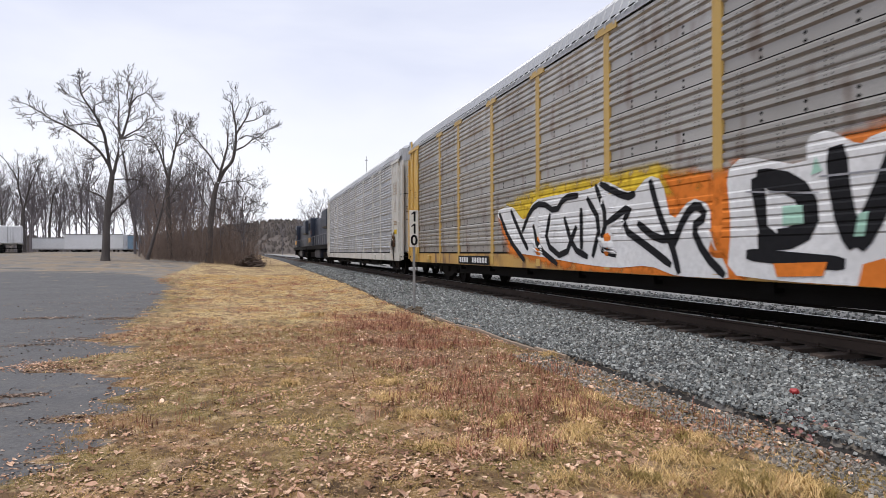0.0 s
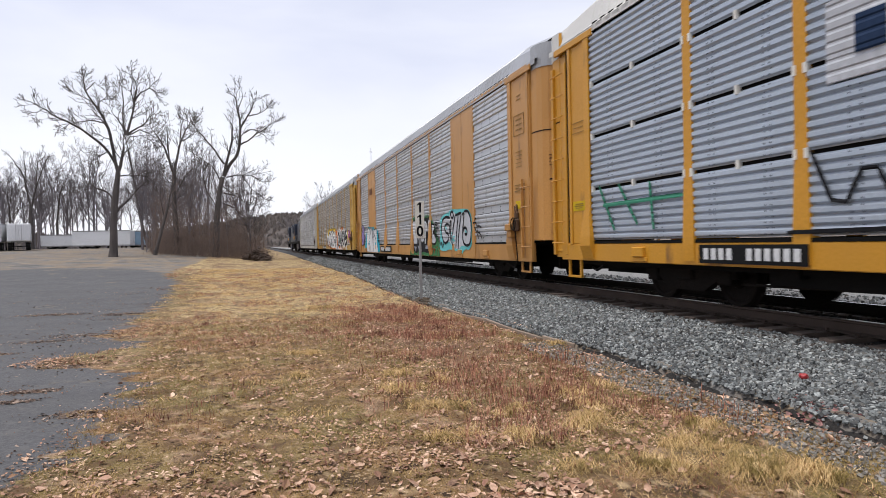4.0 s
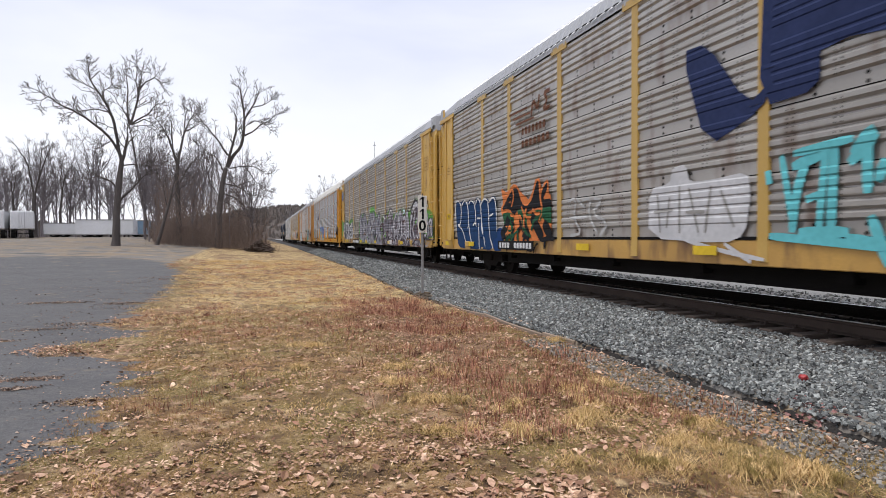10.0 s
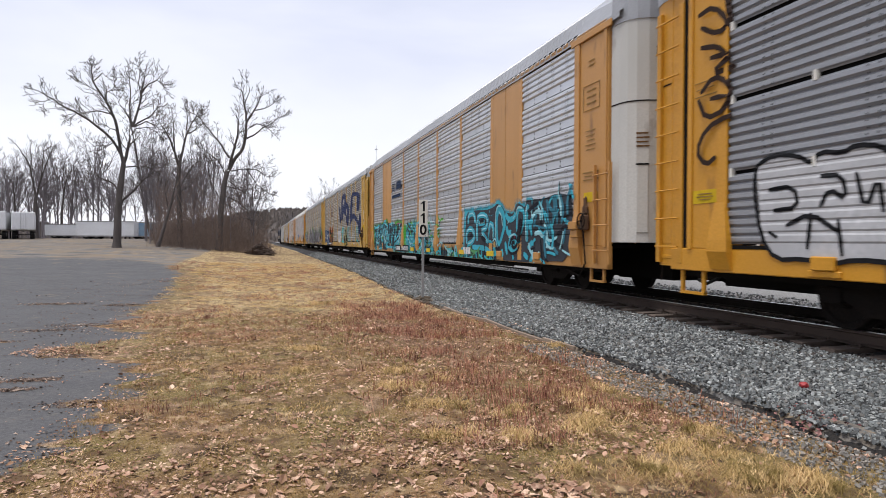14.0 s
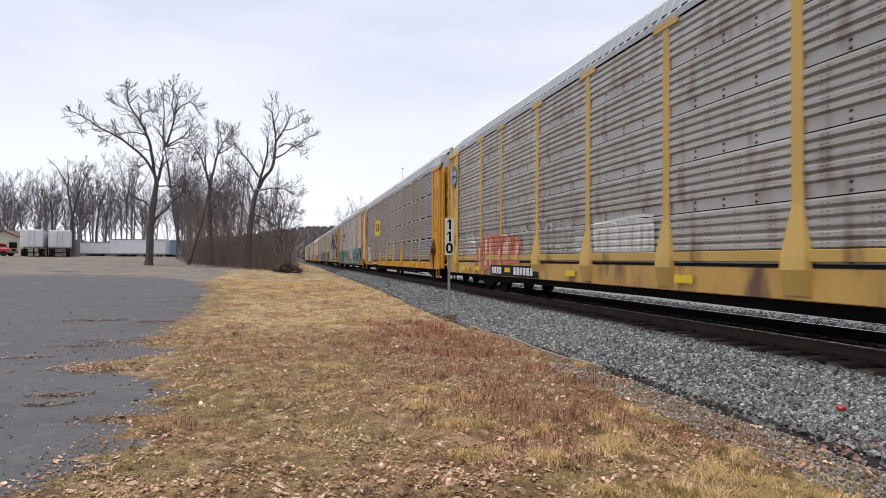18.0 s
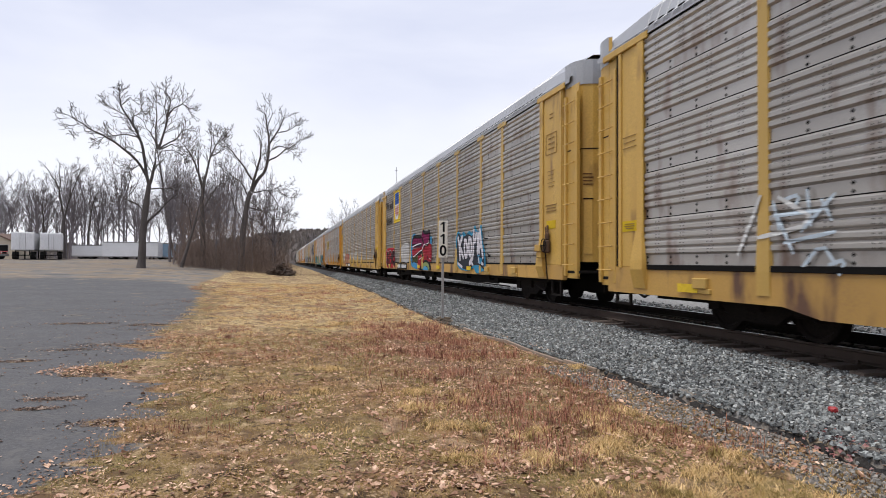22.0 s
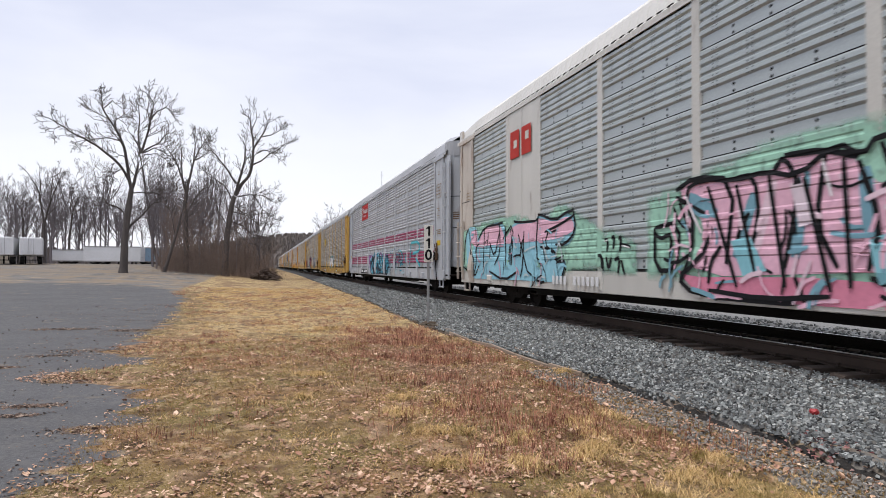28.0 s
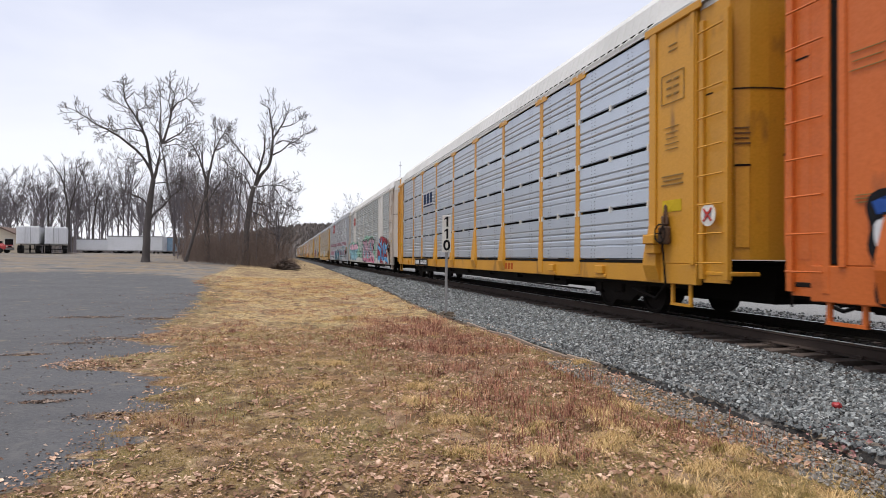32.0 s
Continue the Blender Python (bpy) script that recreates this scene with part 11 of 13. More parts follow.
    g.line((.70, .70, .73), 0.24, 3, -2.32, 1.73, -2.11, 1.32, -2.18, 0.83)
    g.line((.70, .70, .73), 0.24, 3, -2.36, 1.70, -2.81, 1.51)
    g.line((.70, .70, .73), 0.24, 3, -2.29, 1.36, -2.69, 1.39)
    g.line((.70, .70, .73), 0.24, 3, -2.18, 0.86, -2.93, 1.08)
    g.fill((.70, .70, .73), 3, -2.11, 0.88, -2.56, 0.99, -2.99, 1.18, -3.02, 1.01, -2.49, 0.83, -2.11, 0.79)
    g.line(BLACK_C, 0.045, 4, 0.76, 1.62, 0.50, 1.63)
    g.line(BLACK_C, 0.045, 4, -2.56, 1.50, -2.65, 1.52, -2.62, 1.42)
    g.line(BLACK_C, 0.045, 4, -2.18, 0.86, -2.25, 0.91, -2.32, 0.84)
    g.line(BLACK_C, 0.045, 4, -2.39, 0.88, -2.42, 0.95)
    g.line(BLACK_C, 0.045, 4, -2.49, 0.91, -2.59, 0.96)
    g.line(BLACK_C, 0.045, 4, -2.65, 0.99, -2.75, 1.03)
    g.next()
    g.line(WHITE_C, 0.045, 2, -10.64, 1.16, -10.83, 1.22, -10.77, 1.00)
    g.line((.50, .49, .48), 0.05, 2, -10.67, 1.16, -10.89, 1.25, -10.69, 1.09, -10.95, 1.00)
    g.line((.50, .49, .48), 0.05, 2, -11.00, 1.09, -11.12, 1.15, -11.10, 1.00, -11.26, 1.12)
    g.line((.50, .49, .48), 0.05, 2, -11.29, 1.00, -11.40, 1.12, -11.48, 0.99, -11.77, 0.96)
    g.line((.62, .62, .60), 0.055, 2, -4.43, 1.33, -4.61, 1.20, -4.81, 1.41)
    g.line((.62, .62, .60), 0.055, 2, -4.61, 1.20, -4.52, 0.89)
    g.line((.62, .62, .60), 0.055, 2, -4.90, 1.19, -5.15, 1.32, -5.32, 1.16, -5.04, 1.06, -4.90, 1.19)
    g.line((.62, .62, .60), 0.055, 2, -5.42, 1.37, -5.45, 1.00)
    g.line((.62, .62, .60), 0.055, 2, -5.76, 1.38, -5.45, 1.18, -5.84, 0.98)
    g.line((.62, .62, .60), 0.055, 2, -5.89, 1.33, -6.19, 1.34)
    g.line((.62, .62, .60), 0.055, 2, -5.92, 1.18, -6.19, 1.19)
    g.line((.62, .62, .60), 0.055, 2, -5.94, 1.33, -5.97, 1.03, -6.29, 1.04)
    g.line((.62, .62, .60), 0.055, 2, -6.34, 0.97, -6.36, 1.35, -6.71, 1.36, -6.75, 1.24, -6.41, 1.19, -6.85, 0.86)
    g.line((.62, .62, .60), 0.055, 2, -5.10, 0.98, -5.89, 0.93, -6.89, 0.99)
    g.line((.62, .62, .60), 0.06, 2, 9.24, 1.80, 9.70, 1.01)
    g.line((.62, .62, .60), 0.06, 2, 8.95, 1.75, 8.28, 1.39, 9.31, 1.24)
    g.line((.62, .62, .60), 0.06, 2, 6.99, 1.92, 7.13, 0.96)
    g.line((.62, .62, .60), 0.06, 2, 6.97, 1.37, 5.26, 1.72)
    g.line((.62, .62, .60), 0.06, 2, 6.56, 1.36, 5.02, 1.00)
    g.line((.62, .62, .60), 0.06, 2, 6.18, 1.89, 5.12, 1.89)
    g.line((.07, .06, .055), 0.045, 2, -9.39, 1.36, -9.65, 1.54, -9.86, 1.35, -9.69, 1.12)
    g.line((.07, .06, .055), 0.045, 2, -9.57, 1.51, -10.40, 1.54, -10.47, 1.36, -10.07, 1.34)
    g.line((.07, .06, .055), 0.045, 2, -9.42, 1.12, -10.14, 1.19, -10.40, 1.11)
    g.line((.07, .06, .055), 0.045, 2, -9.65, 1.01, -9.86, 1.27)
    g.line((.07, .06, .055), 0.045, 2, -10.00, 1.49, -10.07, 0.82)
    g.line((.07, .06, .055), 0.045, 2, -9.43, 0.85, -9.87, 0.78)
    g.line((.07, .06, .055), 0.045, 2, -9.79, 1.80, -9.64, 1.74, -9.86, 1.69)
    g.line((.07, .06, .055), 0.05, 2, -9.85, 1.52, -10.19, 1.56, -10.45, 1.43, -10.12, 1.34)
    g.line((.07, .06, .055), 0.05, 2, -9.85, 1.17, -10.12, 1.24, -10.06, 0.97)
    g.done()
    g = Spray(CAR_J, "deep", (), "emblem", "yellow railroad emblem blocks with an underline")
    for k in range(3):
        g.block(6.40 - .6 * k, 3.50, .46, .56, YEL_C)
        g.block(6.36 - .6 * k, 3.50, .16, .20, (.16, .15, .14), 5)
    g.block(5.8, 3.06, 1.9, .1, YEL_C)
    g.done()
    number_board(CAR_J, 5.9, .50, 2.6, .24, True)
    bars(CAR_J, INK, [(-5.95, .50, 1.15, .24)], "mark_board", "short black board", -SIDE - .042)
    bars(CAR_J, ink(WHITE_C), [(-5.6 - .32 * k, .50, .24, .16) for k in range(3)], "reporting_mark", "three white painted marks", -SIDE - .05)
    bars(CAR_J, ink(YEL_C), [(y, .52, .5, .13) for y in (10.8, 3.2, -.4, -3.8, -7)], "reflector", "yellow reflector strips", -SIDE - .045)
    # K
    g = Spray(CAR_K, "flat", (), "graffiti", "turquoise and black wildstyle lettering with lilac haze")
    g.haze((.34, .18, .40), 0, 0.2, 4.30, 1.64, 1.77, 1.58, 0.02, 1.67, -1.78, 1.58, -2.60, 1.60, -2.59, 0.80, 0.61, 0.48, 3.39, 0.52)
    g.fill((.035, .05, .07), 1, 3.48, 1.27, 2.91, 1.41, 2.31, 1.62, 2.17, 1.46, 1.77, 1.77, 1.61, 1.65, 1.58, 1.36, 1.27, 1.28, 1.10, 1.65, 0.20, 1.69, -0.03, 1.63, -0.07, 1.48, -0.34, 1.52, -0.75, 1.38, -0.90, 1.61, -1.12, 1.59, -1.16, 1.25, -1.40, 1.51, -1.78, 1.43, -1.99, 1.29, -2.13, 1.22, -2.16, 1.62, -2.35, 1.61, -2.47, 1.50, -2.45, 1.34, -2.60, 1.35, -2.59, 0.45, -1.77, 0.46, -0.33, 0.49, 1.27, 0.45, 3.23, 0.44, 3.39, 0.85)
    g.line((.07, .33, .45), 0.19, 2, 3.31, 1.26, 2.75, 1.33)
    g.line((.07, .33, .45), 0.19, 2, 3.06, 0.69, 2.31, 1.31, 1.77, 1.66)
    g.line((.07, .33, .45), 0.19, 2, 2.31, 0.71, 1.51, 1.29)
    g.line((.07, .33, .45), 0.19, 2, 1.90, 1.59, 1.90, 1.01)
    g.line((.07, .33, .45), 0.19, 2, 1.27, 1.07, 0.93, 1.20, 1.04, 0.93, 1.51, 0.93)
    g.line((.07, .33, .45), 0.19, 2, 1.04, 1.54, 0.20, 1.59, 0.21, 1.24, 0.93, 1.13)
    g.line((.07, .33, .45), 0.19, 2, 0.40, 1.12, -0.07, 0.81)
    g.line((.07, .33, .45), 0.19, 2, -0.25, 1.41, -0.07, 0.99, -0.66, 0.54)
    g.line((.07, .33, .45), 0.19, 2, -0.34, 1.29, -0.82, 0.77)
    g.line((.07, .33, .45), 0.19, 2, -0.98, 1.51, -0.90, 1.21, -1.33, 0.78)
    g.line((.07, .33, .45), 0.19, 2, -1.33, 1.35, -1.40, 1.09)
    g.line((.07, .33, .45), 0.19, 2, -1.53, 1.39, -1.90, 1.27, -1.78, 0.98, -1.53, 1.19)
    g.line((.07, .33, .45), 0.19, 2, -2.01, 1.13, -2.12, 0.79)
    g.line((.07, .33, .45), 0.19, 2, -2.24, 1.54, -2.26, 1.17, -2.59, 1.07)
    g.line((.07, .33, .45), 0.19, 2, -2.40, 1.34, -2.59, 1.20)
    g.line((.07, .33, .45), 0.19, 2, -2.23, 0.89, -2.59, 0.98)
    g.line((.07, .33, .45), 0.19, 2, 3.23, 0.69, 2.31, 0.48)
    g.line((.07, .33, .45), 0.19, 2, 1.51, 0.72, 0.82, 0.54)
    g.line((.07, .33, .45), 0.19, 2, 0.61, 0.74, 0.40, 0.49)
    g.line((.07, .33, .45), 0.19, 2, -0.97, 0.61, -1.53, 0.78, -1.78, 0.59)
    g.line((.07, .33, .45), 0.19, 2, -2.01, 0.60, -2.34, 0.80, -2.59, 0.62)
    g.line((.07, .33, .45), 0.19, 2, -1.78, 1.23, -2.13, 1.03)
    g.line(BLACK_C, 0.16, 3, 2.91, 1.17, 1.77, 1.44)
    g.line(BLACK_C, 0.16, 3, 0.60, 1.52, 0.30, 1.31)
    g.line(BLACK_C, 0.16, 3, -0.67, 1.27, -1.19, 0.77)
    g.line(BLACK_C, 0.16, 3, -1.05, 1.48, -1.12, 1.09)
    g.line(BLACK_C, 0.16, 3, -1.40, 0.88, -1.65, 0.58)
    g.line(BLACK_C, 0.16, 3, -1.78, 1.33, -1.66, 1.08)
    g.line(BLACK_C, 0.16, 3, -2.29, 1.53, -2.34, 1.25)
    g.line(BLACK_C, 0.16, 3, 2.31, 0.86, 1.51, 0.51)
    g.line(BLACK_C, 0.16, 3, 0.02, 0.63, -0.50, 0.76)
    g.line(BLACK_C, 0.16, 3, -2.12, 0.70, -2.34, 0.61)
    g.line((.50, .66, .72), 0.045, 4, 3.48, 1.27, 2.91, 1.41, 2.31, 1.62, 2.10, 1.45)
    g.line((.50, .66, .72), 0.045, 4, 1.10, 1.65, 0.20, 1.69, -0.03, 1.63)
    g.line((.50, .66, .72), 0.045, 4, -0.90, 1.61, -1.12, 1.59, -1.16, 1.25)
    g.line((.50, .66, .72), 0.045, 4, -2.16, 1.62, -2.35, 1.61, -2.47, 1.50)
    g.line((.50, .66, .72), 0.045, 4, -0.16, 1.17, -0.90, 0.66)
    g.line((.50, .66, .72), 0.045, 4, -1.40, 1.51, -1.78, 1.43, -1.99, 1.29)
    g.line((.50, .66, .72), 0.045, 4, 3.23, 0.44, 2.31, 0.71)
    g.line((.50, .66, .72), 0.045, 4, -1.12, 0.88, -1.52, 0.53)
    g.line((.50, .66, .72), 0.045, 4, 1.51, 1.07, 1.27, 1.21, 0.82, 1.13)
    g.flecks(-6.5, 1.5, .5, 1.6, [BLACK_C, (.07, .33, .45), (.05, .15, .24), (.50, .66, .72)], 110, 39, .07)
    g.next()
    g.line((.10, .46, .54), 0.12, 2, -8.11, 1.93, -7.81, 0.98)
    g.line((.10, .46, .54), 0.12, 2, -8.11, 1.93, -9.57, 1.94, -9.84, 1.56, -8.42, 1.45)
    g.line((.10, .46, .54), 0.12, 2, -9.01, 1.28, -9.85, 0.90)
    g.line((.10, .46, .54), 0.12, 2, -5.74, 1.68, -6.46, 1.32, -5.75, 0.90)
    g.line((.10, .46, .54), 0.12, 2, -6.81, 1.48, -7.16, 0.90)
    g.done()
    g = Spray(CAR_K, "flat", (), "emblem", "red sign panel with a white emblem and bars")
    g.block(5.74, 4.38, 2.66, .98, (.46, .03, .03), 0)
    g.stroke([(6.8, 4.6), (6.5, 4.7), (6.4, 4.45), (6.8, 4.3), (6.5, 4.1)], .14, WHITE_C, 3)
    for k in range(7):
        g.block(6.05 - .22 * k, 4.42, .13, .24, WHITE_C, 3)
    g.block(5.6, 4.14, .9, .06, WHITE_C, 3)
    g.done()
    number_board(CAR_K, 5.72, .60, 2.6, .28)
    # L
    g = Spray(CAR_L, "flat", (9.22, -7.17), "graffiti", "pink and blue lettering over mint green, blue on red behind")
    g.haze((.36, .62, .48), 0, 0.2, 13.00, 2.04, 9.92, 2.28, 7.79, 2.14, 7.27, 1.73, 6.13, 2.29, 5.29, 2.06, 4.59, 1.75, 3.00, 1.33, 3.01, 0.76, 4.46, 0.83, 13.01, 0.74)
    g.fill((.30, .58, .68), 1, 12.72, 1.81, 12.31, 2.15, 11.67, 2.05, 11.55, 1.70, 10.97, 2.05, 9.73, 2.13, 9.37, 1.97, 9.19, 1.62, 8.69, 2.07, 7.27, 1.98, 7.14, 2.14, 6.24, 1.91, 5.74, 2.05, 5.34, 1.97, 5.25, 1.64, 5.56, 1.36, 6.24, 1.33, 6.15, 1.01, 5.66, 1.03, 5.95, 0.56, 7.81, 0.57, 10.13, 0.55, 12.45, 0.54)
    g.fill((.80, .47, .58), 2, 12.18, 1.99, 11.67, 2.03, 11.62, 1.55, 11.01, 2.00, 9.73, 2.07, 9.28, 1.62, 8.69, 1.98, 7.27, 1.94, 7.12, 2.04, 6.24, 1.88, 5.69, 1.97, 5.38, 1.86, 5.34, 1.65, 5.75, 1.56, 6.35, 1.50, 7.03, 1.50, 8.38, 1.50, 10.53, 1.51, 12.05, 1.47)
    g.line(BLACK_C, 0.06, 3, 12.86, 0.96, 12.72, 1.81, 12.31, 2.15, 12.13, 1.06)
    g.line(BLACK_C, 0.06, 3, 11.79, 2.11, 11.67, 1.06, 12.05, 0.55)
    g.line(BLACK_C, 0.06, 3, 11.55, 1.70, 10.97, 2.05, 9.73, 2.07, 9.46, 2.08)
    g.line(BLACK_C, 0.06, 3, 10.97, 2.00, 11.09, 0.67)
    g.line(BLACK_C, 0.06, 3, 10.53, 1.60, 10.13, 1.13, 9.74, 1.82)
    g.line(BLACK_C, 0.06, 3, 9.73, 2.07, 9.65, 1.30, 10.13, 0.95)
    g.line(BLACK_C, 0.06, 3, 9.28, 2.00, 9.20, 0.95)
    g.line(BLACK_C, 0.06, 3, 9.46, 1.63, 8.69, 2.07, 8.86, 0.95)
    g.line(BLACK_C, 0.06, 3, 8.69, 2.07, 8.38, 2.01, 7.27, 1.98)
    g.line(BLACK_C, 0.06, 3, 8.38, 1.73, 7.81, 0.80)
    g.line(BLACK_C, 0.06, 3, 8.01, 1.78, 8.09, 0.95, 8.24, 0.64)
    g.line(BLACK_C, 0.06, 3, 7.27, 1.98, 7.12, 2.04, 7.14, 2.14, 6.24, 1.91, 5.74, 2.05, 5.38, 2.07)
    g.line(BLACK_C, 0.06, 3, 7.14, 2.04, 7.28, 1.23, 6.80, 0.81)
    g.line(BLACK_C, 0.06, 3, 6.79, 1.69, 5.94, 1.82, 5.34, 1.97)
    g.line(BLACK_C, 0.06, 3, 5.38, 2.13, 5.25, 1.64, 5.75, 1.37, 6.24, 1.39)
    g.line(BLACK_C, 0.06, 3, 7.03, 1.36, 6.24, 1.27, 6.15, 1.01)
    g.line(BLACK_C, 0.06, 3, 6.15, 1.01, 5.66, 1.03, 5.95, 0.63)
    g.line(BLACK_C, 0.06, 3, 7.81, 0.80, 7.04, 0.53, 6.80, 0.57)
    g.line(BLACK_C, 0.06, 3, 13.00, 0.91, 11.92, 0.55, 11.43, 0.96)
    g.line(BLACK_C, 0.06, 3, 10.54, 0.77, 9.38, 0.53, 8.39, 0.79)
    g.line(BLACK_C, 0.06, 3, 6.56, 1.74, 6.79, 1.42, 6.35, 1.20)
    g.line(BLACK_C, 0.07, 2, 4.11, 1.40, 3.98, 1.41, 4.02, 1.19)
    g.line(BLACK_C, 0.07, 2, 3.86, 1.43, 3.74, 1.47, 3.80, 1.23)
    g.line(BLACK_C, 0.07, 2, 3.62, 1.41, 3.51, 1.45, 3.57, 1.17)
    g.line(BLACK_C, 0.07, 2, 3.51, 1.31, 3.20, 1.25)
    g.line(BLACK_C, 0.07, 2, 4.31, 1.12, 4.18, 1.12, 4.15, 0.83)
    g.line(BLACK_C, 0.07, 2, 4.05, 1.09, 3.96, 0.84, 3.86, 1.08)
    g.line(BLACK_C, 0.07, 2, 3.75, 1.03, 3.57, 1.08, 3.63, 0.79)
    g.line(BLACK_C, 0.07, 2, 3.52, 1.03, 3.41, 0.77)
    g.line(WHITE_C, 0.03, 3, 4.10, 1.38, 3.98, 1.40)
    g.line(WHITE_C, 0.03, 3, 3.49, 1.29, 3.22, 1.24)
    g.flecks(5.71, 12.11, .55, 1.7, [(.30, .58, .68), (.60, .36, .44), BLACK_C, (.50, .58, .60)], 70, 40, .05)
    g.next()
    g.haze((.36, .62, .48), 0, 0.2, 2.72, 2.04, -0.25, 2.55, -3.00, 2.38, -4.42, 2.39, -5.37, 2.03, -5.74, 1.75, -6.02, 1.19, -6.01, 0.58, 2.72, 0.75)
    g.fill((.68, .24, .34), 1, 1.98, 0.90, 1.59, 0.76, 0.62, 0.77, -0.55, 0.79, -1.90, 0.73, -3.17, 0.81, -4.03, 0.91, -4.61, 0.83, -5.24, 0.84, -5.40, 0.37, -4.80, 0.42, -4.02, 0.46, -3.17, 0.48, -0.23, 0.46, 1.39, 0.49)
    g.fill((.80, .47, .58), 1, 1.91, 2.08, 1.48, 2.23, 0.61, 2.10, -0.08, 2.12, -0.24, 2.27, -0.85, 2.24, -1.27, 2.05, -1.53, 1.73, -1.91, 1.92, -2.37, 2.07, -2.59, 2.18, -2.90, 2.24, -3.19, 2.17, -3.55, 2.06, -3.81, 2.26, -4.35, 2.26, -4.66, 2.24, -4.63, 2.04, -5.37, 2.13, -5.25, 1.47, -5.01, 1.28, -4.62, 1.30, -4.55, 1.15, -5.00, 1.08, -5.32, 0.84, -4.47, 0.83, -1.90, 0.87, 1.59, 0.76, 1.18, 1.48)
    g.line((.20, .38, .46), 0.18, 2, 1.59, 1.96, 0.99, 1.65)
    g.line((.20, .38, .46), 0.18, 2, 0.26, 1.86, 0.62, 1.03)
    g.line((.20, .38, .46), 0.18, 2, -0.56, 2.04, -0.39, 1.02)
    g.line((.20, .38, .46), 0.18, 2, -1.34, 1.97, -1.40, 1.23)
    g.line((.20, .38, .46), 0.18, 2, -2.37, 1.87, -2.02, 1.22)
    g.line((.20, .38, .46), 0.18, 2, -3.18, 1.86, -2.98, 1.06)
    g.line((.20, .38, .46), 0.18, 2, -3.80, 1.92, -3.37, 1.90)
    g.line((.20, .38, .46), 0.18, 2, -3.88, 1.56, -4.11, 0.94)
    g.line((.20, .38, .46), 0.18, 2, -4.95, 1.94, -5.01, 1.88)
    g.line((.20, .38, .46), 0.18, 2, -4.62, 1.30, -5.01, 1.43)
    g.line((.20, .38, .46), 0.18, 2, -1.90, 1.08, -2.98, 0.94)
    g.line((.20, .38, .46), 0.18, 2, -4.26, 0.83, -4.40, 0.61)
    g.line((.78, .58, .65), 0.16, 2, -0.08, 2.00, 0.26, 1.11)
    g.line((.78, .58, .65), 0.16, 2, -2.90, 2.14, -2.69, 1.39)
    g.line((.78, .58, .65), 0.16, 2, -4.27, 2.19, -4.19, 1.71)
    g.line((.78, .58, .65), 0.16, 2, -1.91, 1.64, -2.13, 1.01)
    g.line((.78, .58, .65), 0.16, 2, -4.82, 1.65, -5.13, 1.67)
    g.line((.78, .58, .65), 0.16, 2, -3.54, 1.59, -3.71, 1.05)
    g.line(BLACK_C, 0.075, 3, 1.91, 2.08, 1.48, 2.23, 0.61, 2.10, 0.80, 0.95)
    g.line(BLACK_C, 0.075, 3, 1.91, 1.98, 0.99, 1.56, 1.39, 0.95, 1.92, 0.76, 1.49, 0.49, -0.39, 0.47)
    g.line(BLACK_C, 0.075, 3, 0.61, 2.10, 0.26, 2.11, 0.17, 1.53, 0.44, 0.90)
    g.line(BLACK_C, 0.075, 3, -0.08, 2.12, -0.24, 2.27, -0.48, 1.89, -0.23, 0.90)
    g.line(BLACK_C, 0.075, 3, -0.85, 2.24, -0.70, 1.41, -0.99, 0.90)
    g.line(BLACK_C, 0.075, 3, -1.27, 2.05, -1.53, 1.37, -1.39, 0.87)
    g.line(BLACK_C, 0.075, 3, -0.24, 2.27, -0.85, 2.24, -1.27, 2.09)
    g.line(BLACK_C, 0.075, 3, -1.53, 1.73, -1.91, 1.92, -2.02, 1.56, -1.65, 0.91)
    g.line(BLACK_C, 0.075, 3, -1.91, 2.06, -2.20, 2.23, -2.37, 2.07, -2.90, 2.24, -2.79, 1.84)
    g.line(BLACK_C, 0.075, 3, -2.59, 1.85, -2.36, 0.91)
    g.line(BLACK_C, 0.075, 3, -2.90, 2.18, -3.19, 2.23, -3.55, 2.06, -3.23, 2.13)
    g.line(BLACK_C, 0.075, 3, -2.99, 1.82, -3.55, 1.94, -3.64, 2.11, -4.35, 2.26, -4.66, 2.24)
    g.line(BLACK_C, 0.075, 3, -3.37, 1.96, -2.99, 1.57, -3.17, 1.06, -2.36, 1.21)
    g.line(BLACK_C, 0.075, 3, -3.80, 2.15, -3.88, 1.74, -3.63, 1.35, -3.87, 0.94)
    g.line(BLACK_C, 0.075, 3, -4.35, 2.24, -4.26, 1.48, -4.66, 1.93)
    g.line(BLACK_C, 0.075, 3, -4.49, 2.21, -4.66, 2.03, -4.11, 1.38, -4.41, 1.20, -5.00, 1.08, -5.38, 0.79, -5.43, 0.37)
    g.line(BLACK_C, 0.075, 3, -5.37, 2.13, -5.25, 1.47, -4.55, 1.52)
    g.line(BLACK_C, 0.075, 3, -5.37, 2.13, -4.83, 2.11, -4.66, 1.93)
    g.line(BLACK_C, 0.075, 3, -4.82, 1.78, -5.13, 1.77, -5.10, 1.55, -4.82, 1.55, -4.82, 1.78)
    g.line(BLACK_C, 0.075, 3, -4.65, 1.30, -5.01, 1.43)
    g.line(BLACK_C, 0.075, 3, -4.03, 0.94, -4.25, 0.61, -4.74, 0.63)
    g.line(BLACK_C, 0.075, 3, -2.36, 0.81, -2.78, 0.62, -3.35, 0.64)
    g.line(BLACK_C, 0.075, 3, -0.39, 0.79, -0.54, 0.47)
    g.line(BLACK_C, 0.075, 3, -1.39, 0.80, -2.13, 0.53)
